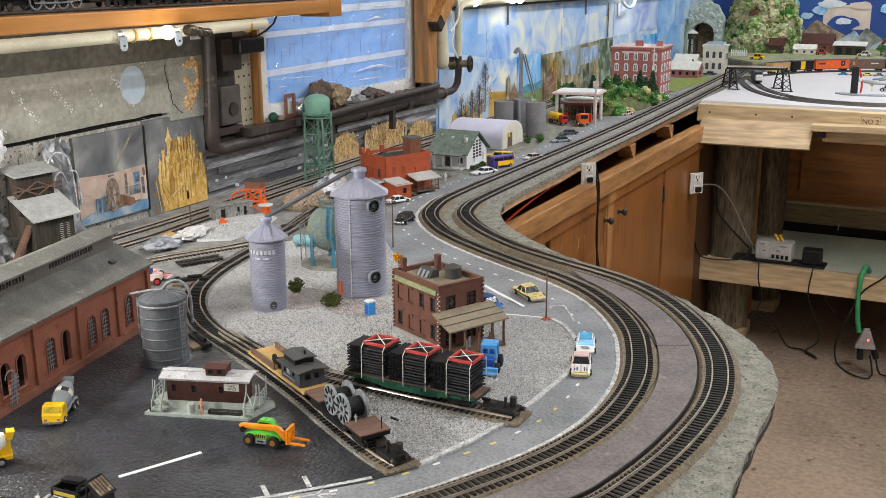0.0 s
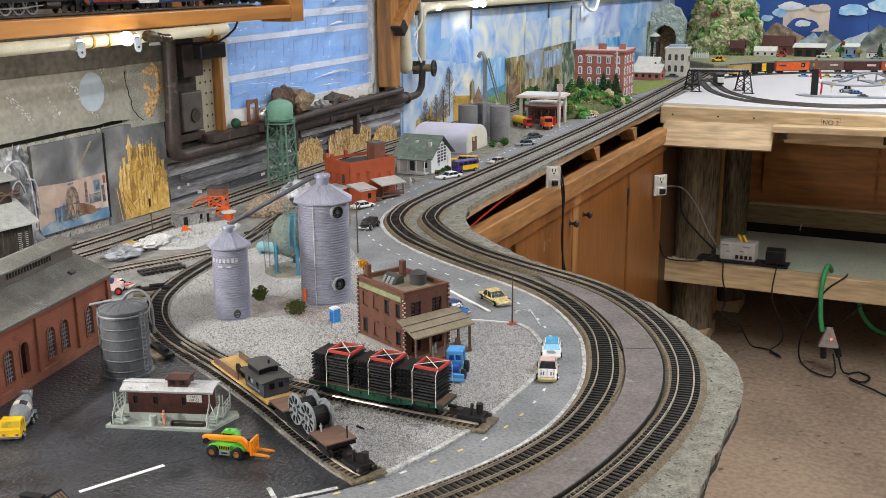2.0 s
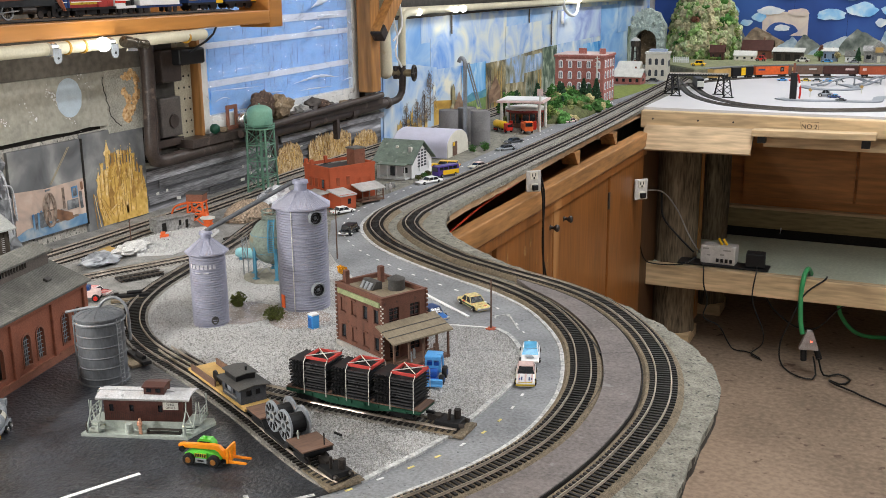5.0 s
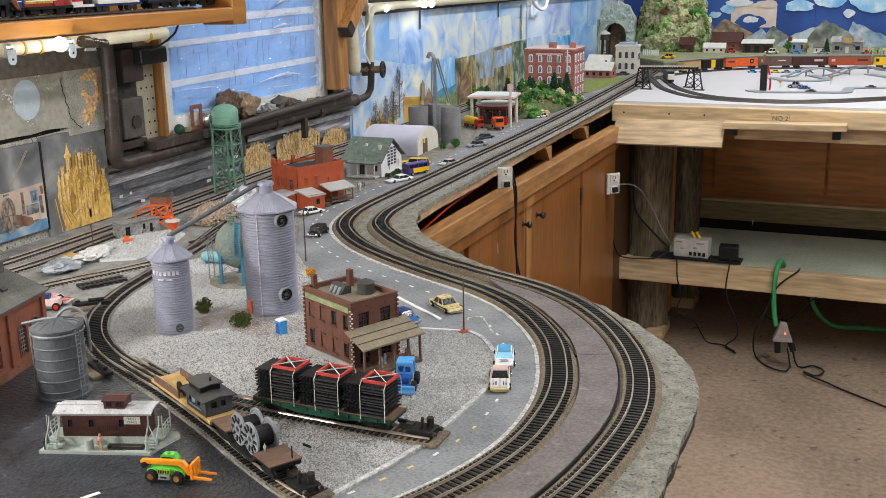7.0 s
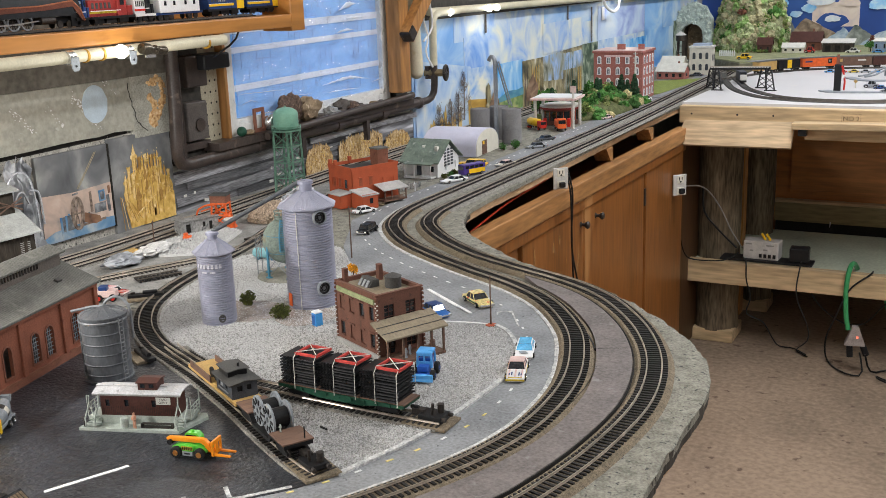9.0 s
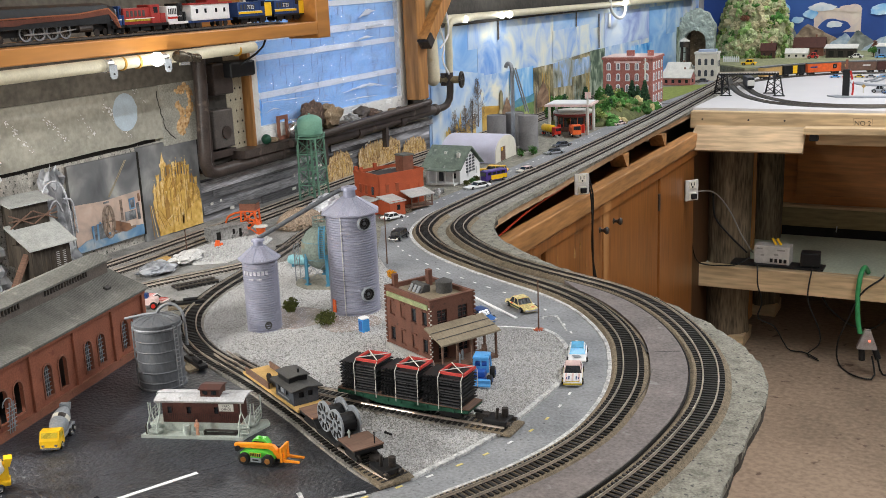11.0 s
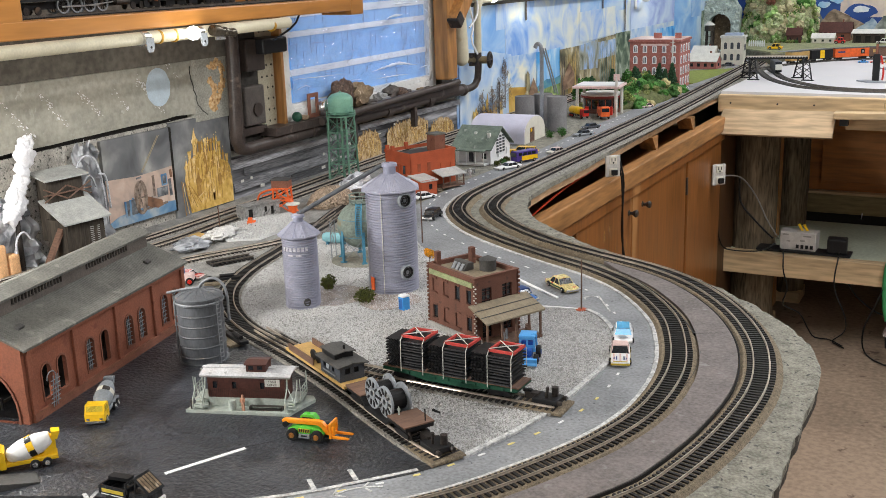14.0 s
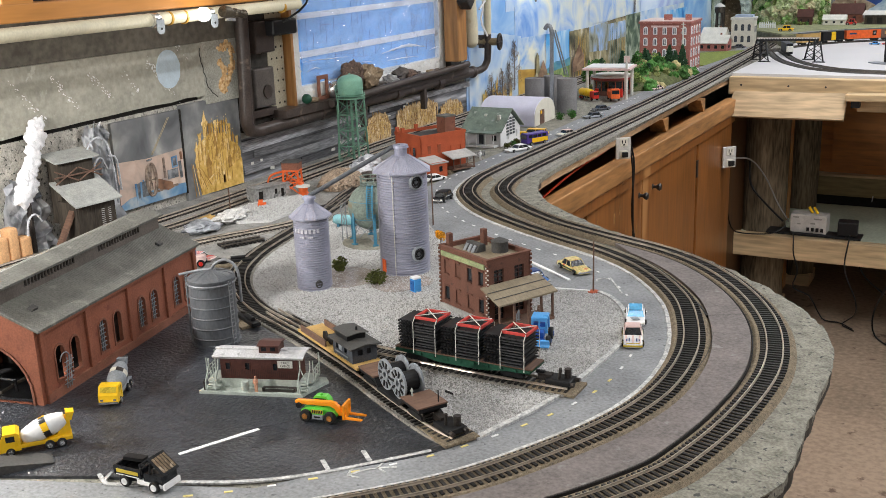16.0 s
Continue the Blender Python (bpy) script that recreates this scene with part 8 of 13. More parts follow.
for x in (-0.006, 0.006):
    for s in (-0.007, 0.007):
        part("wheel", lathe(B(), [(0, -0.001), (0.0058, -0.001), (0.006, 0.001), (0, 0.001)], 14, m=pose(x, s, 0.006, 90, 0, 0)), M["black"], wg)
    part("axle", cyl(B(), (x, -0.007, 0.006), (x, 0.007, 0.006), 0.001, n=6), M["black"], wg)
part("wheel_board", box(B(), 0.012, 0.004, 0.0075, 0.001, 0.016, 0.014, ry=25), M["black"], wg)

d2 = math.degrees(math.atan2(0.767 - 0.847, -0.468 + 0.598))
rw = thing("reel_wagon", "low well wagon carrying two grey cable reels", "model wagon", -0.5215, 0.7995, RAILTOP + 0.0004, d2)
part("well_frame", prism(B(), [(-0.062, 0.0115), (-0.062, 0.015), (-0.028, 0.015), (-0.020, 0.008), (0.020, 0.008), (0.028, 0.015), (0.062, 0.015), (0.062, 0.0115), (0.030, 0.0115), (0.022, 0.0045), (-0.022, 0.0045), (-0.030, 0.0115)], -0.0145, 0.0145, "y"), M["black"], rw)
for x in (-0.047, 0.047):
    bogie(rw, x)
for x in (-0.045, 0.045):
    part("end_deck", box(B(), x, 0, 0.0158, 0.034, 0.0315, 0.0016, bevel=0.0004), M["wood_deck"], rw, "brown end deck")
part("brake_stand", cyl(B(), (0.058, 0.008, 0.0165), (0.058, 0.008, 0.028), 0.0007, n=6), M["black"], rw)
for x in (-0.0125, 0.0135):
    reel = thing("cable_reel", "grey spoked cable reel with a black core", "cable reel", *(rw.matrix_world @ Vector((x, 0, 0.0080))), rz=d2, group="cable reels")
    RR = 0.0152
    for s in (-0.0092, 0.0092):
        fl = part("flange", lathe(B(), [(RR, -0.0011), (RR, 0.0011), (RR - 0.002, 0.0014), (RR - 0.002, 0.0007), (0.0062, 0.0007), (0.0062, 0.0016), (0.003, 0.0016), (0.003, -0.0011)], 36, m=pose(0, s, RR, 90, 0, 0)), M["reel_grey"], reel, smooth=35)
        for k in range(10):
            a = k * math.pi / 5
            part("slot", box(B(), 0.0102 * math.cos(a), s + (0.0012 if s > 0 else -0.0012), RR + 0.0102 * math.sin(a), 0.0064, 0.0008, 0.0021, ry=-math.degrees(a)), M["black"], fl, "dark slot")
    part("drum", cyl(B(), (0, -0.0082, RR), (0, 0.0082, RR), 0.0098, n=20), M["black"], reel)
def fig(nm, x, y, h, z, lb, m, rz=0):
    bm = B()
    for s in (-1, 1):
        tube(bm, [(s * h * 0.06, 0, 0), (s * h * 0.055, -h * 0.01, h * 0.24), (s * h * 0.05, 0, h * 0.48)], h * 0.055, 8)
        tube(bm, [(s * h * 0.13, 0, h * 0.76), (s * h * 0.16, -h * 0.03, h * 0.60), (s * h * 0.05, -h * 0.12, h * 0.56)], h * 0.035, 6)
    lathe(bm, [(0, h * 0.44), (h * 0.10, h * 0.46), (h * 0.105, h * 0.60), (h * 0.13, h * 0.74), (h * 0.09, h * 0.80), (h * 0.035, h * 0.83), (0, h * 0.84)], 12)
    ball(bm, 0, -h * 0.01, h * 0.905, h * 0.068, h * 0.075, h * 0.09, 10, 8)
    return solid(nm, bm, m, lb, "figurine", x, y, z, rz, "figurines", smooth=60)


fig("figurine", -0.4965, 0.7775, 0.009, RAILTOP + 0.0163, "tiny plain pale figurine crouching on the wagon deck", M["pale_green"])

# ---- caboose shack on a board ----
cb_ = thing("caboose_shack", "brown retired caboose with a pale roof used as a shack", "model building", -0.6735, 0.7834, TOP + 0.004, 19.8)
cb_.matrix_world = cb_.matrix_world @ Matrix.Diagonal((0.845, 0.93, 0.98, 1))
CL, CW, CH = 0.094, 0.028, 0.0325
cw = [rect(-0.038, 0.019, 0.006, 0.008), rect(-0.014, 0.019, 0.006, 0.008), rect(0.020, 0.019, 0.006, 0.008)]
part("side_wall", holed(B(), rect(0, 0.0095, CL, CH - 0.0095), cw, -CW / 2, -CW / 2 + 0.0015, "y"), M["caboose_brown"], cb_)
part("side_wall", prism(B(), rect(0, 0.004, CL, CH - 0.004), CW / 2 - 0.0015, CW / 2, "y"), M["caboose_brown"], cb_)
for x in (-CL / 2 + 0.001, CL / 2 - 0.001):
    part("plinth", box(B(), x * 0.985, 0, 0.0047, 0.0019, CW - 0.0032, 0.0094), M["pale_green"], cb_)
    part("end_wall", box(B(), x, 0, CH / 2 + 0.002, 0.0019, CW - 0.0032, CH - 0.0042), M["caboose_brown"], cb_)
for w in cw:
    xc = (w[0][0] + w[1][0]) / 2
    wn_ = part("window", box(B(), xc, -CW / 2 + 0.0012, 0.023, 0.006, 0.0006, 0.008), M["glass_dark"], cb_)
    part("window_frame", holed(B(), rect(xc, 0.0185, 0.0072, 0.0092), [rect(xc, 0.0193, 0.0052, 0.0074)], -CW / 2 - 0.0005, -CW / 2 + 0.0002, "y"), M["caboose_brown"], wn_)
bm = B()
for k in range(40):
    box(bm, -CL / 2 + CL * (k + 0.5) / 40, -CW / 2 - 0.0001, 0.0150, 0.0002, 0.0003, 0.010)
part("plank_groove", bm, M["black"], cb_)
part("roof", prism(B(), [(-0.0168, CH + 0.0002), (-0.010, CH + 0.0024), (0, CH + 0.0032), (0.010, CH + 0.0024), (0.0168, CH + 0.0002), (0.0168, CH + 0.0014), (0.010, CH + 0.0036), (0, CH + 0.0046), (-0.010, CH + 0.0036), (-0.0168, CH + 0.0014)], -CL / 2 - 0.0085, CL / 2 + 0.0085, "x"), surf("shack_roof", (0.47, 0.47, 0.48), 0.6, 0, 0.25, 60, 500, 0.25, ((0.30, 0.30, 0.30), 120, 0.10)), cb_, "stained pale roof")
part("plinth", box(B(), 0, -CW / 2 + 0.0018, 0.0047, CL, 0.0030, 0.0094), M["pale_green"], cb_, "pale grey-green plinth")
for s in (-0.0164, 0.0164):
    part("eave_board", box(B(), 0, s, CH + 0.0002, CL + 0.017, 0.0008, 0.0016), M["roof_mid"], cb_)
part("roof_walk", box(B(), -0.012, 0, CH + 0.0050, 0.090, 0.005, 0.0008), bpy.data.materials["shack_roof"], cb_)
cu = part("cupola", box(B(), 0.012, 0, CH + 0.0070, 0.024, 0.019, 0.009), M["caboose_brown"], cb_)
part("cupola_roof", prism(B(), [(-0.0115, CH + 0.0112), (0, CH + 0.0128), (0.0115, CH + 0.0112), (0.0115, CH + 0.0122), (0, CH + 0.0140), (-0.0115, CH + 0.0122)], -0.0015, 0.0255, "x"), M["caboose_brown"], cu)
for x in (0.006, 0.017):
    part("cupola_window", box(B(), x, -0.0096, CH + 0.008, 0.006, 0.0006, 0.004), M["glass_dark"], cu)
part("notice", box(B(), 0.0325, -CW / 2 - 0.0005, 0.0262, 0.018, 0.0008, 0.0075), M["roof_white"], cb_, "white notice lettered yard office")
for body, z in (("YARD", 0.0268), ("OFFICE", 0.0234)):
    words = bpy.data.curves.new("notice_lettering", "FONT")
    words.body, words.size, words.extrude, words.align_x = body, 0.0036, 0.0001, "CENTER"
    words.materials.append(M["roof_dark"])
    wo = new("notice_lettering", words)
    wo.parent = cb_
    wo.matrix_local = pose(0.0325, -CW / 2 - 0.0010, z, 90, 0, 0)
part("plot_board", prism(B(), [(-0.071, -0.027), (0.056, -0.030), (0.062, -0.016), (0.076, 0.010), (0.070, 0.020), (-0.060, 0.020)], -0.0035, 0.0, "z"), M["pale_green"], cb_, "pale grey-green plot board")
part("porch_deck", box(B(), -0.056, 0, 0.006, 0.018, 0.026, 0.002), M["pale_green"], cb_)
part("porch_deck", box(B(), 0.056, 0, 0.006, 0.018, 0.026, 0.002), M["pale_green"], cb_)
for x in (-0.056, 0.056):
    for k in range(4):
        part("step", box(B(), x, -0.016 - 0.0025 * k, 0.0085 - 0.0022 * k, 0.010, 0.0030, 0.0012), M["pale_green"], cb_)
    for s in (-0.006, 0.006):
        part("handrail", tube(B(), [(x + s, -0.026, 0.001), (x + s, -0.026, 0.010), (x + s, -0.014, 0.022), (x + s, -0.013, 0.030)], 0.0008, 6), M["pale_green"], cb_)
    e_ = x + (0.0092 if x > 0 else -0.0092)
    for zz in (0.0115, 0.0155, 0.0195):
        part("end_rail", tube(B(), [(e_, -0.0125, zz), (e_, 0.0125, zz)], 0.0006, 5), M["pale_green"], cb_)
    for yy in (-0.0125, -0.0042, 0.0042, 0.0125):
        part("end_baluster", tube(B(), [(e_, yy, 0.007), (e_, yy, 0.0200 if abs(yy) < 0.01 else CH - 0.002)], 0.0006, 5), M["pale_green"], cb_)
    part("brace_rail", tube(B(), [(x - 0.006, -0.0135, 0.0215), (x + 0.006, -0.0262, 0.0095)], 0.0006, 5), M["pale_green"], cb_)
    part("rail_post", cyl(B(), (x + (0.009 if x > 0 else -0.009), 0.012, 0.007), (x + (0.009 if x > 0 else -0.009), 0.012, CH - 0.002), 0.0008, n=6), M["pale_green"], cb_)
cm = cb_.matrix_world
solid("barrel", lathe(B(), [(0, 0), (0.0036, 0), (0.0042, 0.005), (0.0036, 0.010), (0, 0.010)], 14), M["pale_green"], "small grey-green barrel beside the caboose shack", "barrel", *(cm @ Vector((-0.015, -0.0225, 0))), smooth=50)
solid("trough", holed(B(), rect(0, 0, 0.034, 0.004), [rect(0, 0.0012, 0.031, 0.003)], -0.0025, 0.0025, "y"), M["dark_iron"], "long dark bench frame beside the caboose shack", "bench", *(cm @ Vector((0.026, -0.0215, 0))), rz=19)
fig("figurine", *(cm @ Vector((-0.064, -0.0245, 0)))[:2], 0.012, TOP + 0.004, "tiny plain dark figurine seated at the plot's corner", M["dark_iron"])
fig("figurine", *(cm @ Vector((0.052, -0.0275, 0)))[:2], 0.014, TOP + 0.004, "tiny plain greenish figurine at the plot's edge", M["pale_green"])
fig("figurine", *(cm @ Vector((-0.001, -0.0245, 0)))[:2], 0.017, TOP + 0.004, "tiny plain figurine in tan standing by the shack", M["flesh"])
lump("pale_heap", *(cm @ Vector((-0.050, -0.022, 0))), 0.006, 0.004, 0.006, M["pale_green"], "little pale heap beside the steps", "heap", 2, rough=0.5, detail=2)

# turnout machines beside the siding
for x, y, rz, lb in ((-0.8075, 0.925, -28, "black switch machine on a tan cork pad"), (-0.985, 1.115, 42, "black switch machine beside the curved siding")):
    sm = thing("switch_machine", lb, "switch machine", x, y, TOP + 0.001, rz, group="switch machines")
    part("cork_pad", box(B(), -0.004, -0.006, 0.0015, 0.044, 0.020, 0.003), M["cork"], sm)
    part("case", box(B(), 0, 0, 0.0048, 0.050, 0.011, 0.0045, bevel=0.0008), M["black"], sm)
    part("coil", cyl(B(), (-0.004, 0, 0.0088), (0.016, 0, 0.0088), 0.0028, n=10), M["black"], sm)
    part("lever", box(B(), -0.018, 0.002, 0.008, 0.006, 0.002, 0.003, rz=20), M["dark_iron"], sm)


# ---- greenery ----
def leaves(bm, cx, cy, cz, rx, ry, rz, n, size, rsd):
    """Small leaf clumps strewn through an ellipsoid."""
    for _ in range(n):
        v = Vector((rsd.gauss(0, 1), rsd.gauss(0, 1), rsd.gauss(0, 1))).normalized() * (rsd.uniform(0.55, 1.05))
        p = Vector((cx + v.x * rx, cy + v.y * ry, cz + v.z * rz))
        if p.z < 0.0002:
            continue
        a = Vector((rsd.gauss(0, 1), rsd.gauss(0, 1), rsd.gauss(0, 1))).normalized()
        b = a.orthogonal().normalized()
        c = a.cross(b)
        s = size * rsd.uniform(0.6, 1.4)
        q = [p + b * s, p + c * s * 0.8, p - b * s, p - c * s * 0.8, p + a * s * 0.7]
        vs = [bm.verts.new(k) for k in q]
        bm.faces.new((vs[0], vs[1], vs[4]))
        bm.faces.new((vs[1], vs[2], vs[4]))
        bm.faces.new((vs[2], vs[3], vs[4]))
        bm.faces.new((vs[3], vs[0], vs[4]))


def bush(x, y, r, h, material, label, seed, z=TOP + 0.0016, group="bushes", n=420, size=0.0016):
    t = thing("bush", label, "bush", x, y, z, group=group)
    rsd = random.Random(seed)
    bm = B()
    for _ in range(7):
        leaves(bm, rsd.uniform(-0.5, 0.5) * r, rsd.uniform(-0.5, 0.5) * r, h * rsd.uniform(0.3, 0.62), r * 0.6, r * 0.6, h * 0.4, n // 7, size, rsd)
    part("foliage", bm, material, t)
    part("stem", cyl(B(), (0, 0, 0), (0, 0, h * 0.5), r * 0.12, n=6), M["bark"], t)


bush(-0.744, 1.114, 0.0155, 0.021, M["moss"], "olive moss bush on the gravel by the tall silo", 4)
bush(-0.820, 1.140, 0.0125, 0.021, M["moss"], "olive moss bush between the silos", 5)


def small_tree(x, y, h, r, material, label, seed, z=TOP, group="model trees"):
    t = thing("tree", label, "tree", x, y, z, group=group)
    rsd = random.Random(seed)
    part("trunk", cyl(B(), (0, 0, 0), (rsd.uniform(-1, 1) * r * 0.1, 0, h * 0.7), h * 0.035, h * 0.015, n=7), M["bark"], t)
    for k in range(3):
        a = rsd.uniform(0, 6.28)
        part("limb", cyl(B(), (0, 0, h * (0.3 + 0.12 * k)), (r * 0.6 * math.cos(a), r * 0.6 * math.sin(a), h * (0.55 + 0.12 * k)), h * 0.014, h * 0.006, n=5), M["bark"], t)
    bm = B()
    for _ in range(8):
        leaves(bm, rsd.uniform(-0.6, 0.6) * r, rsd.uniform(-0.6, 0.6) * r, h * rsd.uniform(0.45, 0.85), r * 0.5, r * 0.5, h * 0.2, 60, r * 0.13, rsd)
    part("crown", bm, material, t)


small_tree(-0.752, 1.302, 0.026, 0.0085, M["autumn"], "small golden autumn tree at the gravel's edge", 9)


def fir(x, y, h, r, seed, z=TOP, group="fir trees"):
    t = thing("fir_tree", "dark green model fir tree", "tree", x, y, z, group=group)
    rsd = random.Random(seed)
    part("trunk", cyl(B(), (0, 0, 0), (0, 0, h * 0.9), h * 0.03, h * 0.008, n=6), M["bark"], t)
    bm = B()
    for k in range(8):
        f = k / 8
        leaves(bm, 0, 0, h * (0.15 + 0.8 * f), r * (1 - f) + 0.001, r * (1 - f) + 0.001, h * 0.07, 80, 0.0038, rsd)
    part("crown", bm, M["fir"], t)


# porta cabin and small coloured things near the silos
pc = thing("portable_toilet", "small bright blue portable toilet with a white roof", "portable toilet", -0.682, 1.106, TOP + 0.0016, -25)
part("cabin", box(B(), 0, 0, 0.0085, 0.0105, 0.0105, 0.017, bevel=0.0006), M["sky_blue"], pc)
part("roof", box(B(), 0, 0, 0.0182, 0.0112, 0.0112, 0.0024, bevel=0.0008), M["white"], pc)
part("door_panel", box(B(), 0, -0.0055, 0.0085, 0.007, 0.0006, 0.013), M["mid_blue"], pc, "darker blue door")
solid("green_crate", box(B(), 0, 0, 0.007, 0.006, 0.006, 0.014, bevel=0.0006), M["lime"], "small green post box behind the round silo", "post box", -0.868, 1.118, TOP + 0.0016)
solid("dropped_rod", box(B(), 0, 0, 0.0012, 0.010, 0.002, 0.0016), M["black"], "short black scrap lying on the gravel", "scrap", -0.492, 0.840, TOP + 0.0016, -20)
# dirty patch and puddle round the silos
part("tan_patch", prism(B(), [(-0.80 + 0.055 * math.cos(a) * (1 + 0.2 * math.sin(3 * a)), 1.12 + 0.045 * math.sin(a)) for a in np.linspace(0, 6.28, 30)[:-1]], TOP - 0.001, TOP + 0.0024), surf("mud", (0.34, 0.29, 0.26), 0.16, 0, 0.3, 60, 400, 0.4), cover, "smooth tan dirt between the silos")
part("tan_patch", prism(B(), [(-0.715 + 0.035 * math.cos(a) * (1 + 0.2 * math.sin(2 * a)), 1.128 + 0.04 * math.sin(a)) for a in np.linspace(0, 6.28, 30)[:-1]], TOP - 0.001, TOP + 0.0022), bpy.data.materials["mud"], cover, "smooth tan dirt by the tall silo")

# ---- toy vehicles ----
def wheel(parent, x, y, r, w, hub, k=0.56):
    """A toy wheel: tyre, dished hub and five raised spokes."""
    t = part("wheel", lathe(B(), [(0, -w / 2), (r * 0.72, -w / 2), (r * 0.93, -w * 0.46), (r, -w * 0.3), (r, w * 0.3), (r * 0.93, w * 0.46), (r * 0.72, w / 2), (0, w / 2)], 20, m=pose(x, y, r, 90, 0, 0)), M["rubber"], parent, smooth=40)
    s = -1 if y < 0 else 1
    m = pose(x, y + s * w / 2, r, -90 * s, 0, 0)
    bm = lathe(B(), [(0, 0.0006), (r * 0.12, 0.0007), (r * 0.16, 0.0002), (r * (k - 0.12), 0.0002), (r * (k - 0.06), 0.0008), (r * k, 0.0008), (r * (k + 0.04), -0.0003)], 18, m=m)
    for q in range(5):
        a = q * 2 * math.pi / 5
        bmesh.ops.create_cube(bm, size=1, matrix=m @ pose(r * k * 0.5 * math.cos(a), r * k * 0.5 * math.sin(a), 0.0004, 0, 0, math.degrees(a)) @ Matrix.Diagonal((r * k * 0.8, r * 0.11, 0.0006, 1)))
    part("hub", bm, M[hub], t, smooth=35)


def car_shell(L, W, H, sh, hood, g, boxy):
    """A rounded car body: cross-sections along its length, drawn in at nose and tail."""
    h = L / 2
    st = [(-1.0, 0.78, 0.72), (-0.97, 0.90, 0.93), (-0.86, 0.97, 1.0), (-0.5, 1.0, 1.02), (0.0, 1.0, 1.0), (0.36, 1.0, 0.97), (0.62, 0.98, hood / sh * 0.985), (0.86, 0.94, hood / sh * 0.95), (0.965, 0.86, hood / sh * 0.86), (1.0, 0.74, hood / sh * 0.66)]
    if boxy:
        st = [(u, 1 - (1 - w) * 0.5, 1 - (1 - t) * 0.5) for u, w, t in st]
    bm = B()
    rings = []
    for u, w, t in st:
        y, z = W / 2 * w, sh * t
        half = [(y * 0.90, g), (y * 0.98, g + (z - g) * 0.16), (y, g + (z - g) * 0.45), (y * 0.985, g + (z - g) * 0.72), (y * 0.93, g + (z - g) * 0.91), (y * 0.80, g + (z - g) * 0.985), (y * 0.40, z)]
        ring = half + [(-a, b) for a, b in half[::-1]]
        rings.append([bm.verts.new((u * h, a, b)) for a, b in ring])
    n = len(rings[0])
    for a, b in zip(rings, rings[1:]):
        for i in range(n):
            bm.faces.new((a[i], a[(i + 1) % n], b[(i + 1) % n], b[i]))
    bm.faces.new(rings[0])
    bm.faces.new(rings[-1])
    bmesh.ops.recalc_face_normals(bm, faces=bm.faces[:])
    return bm


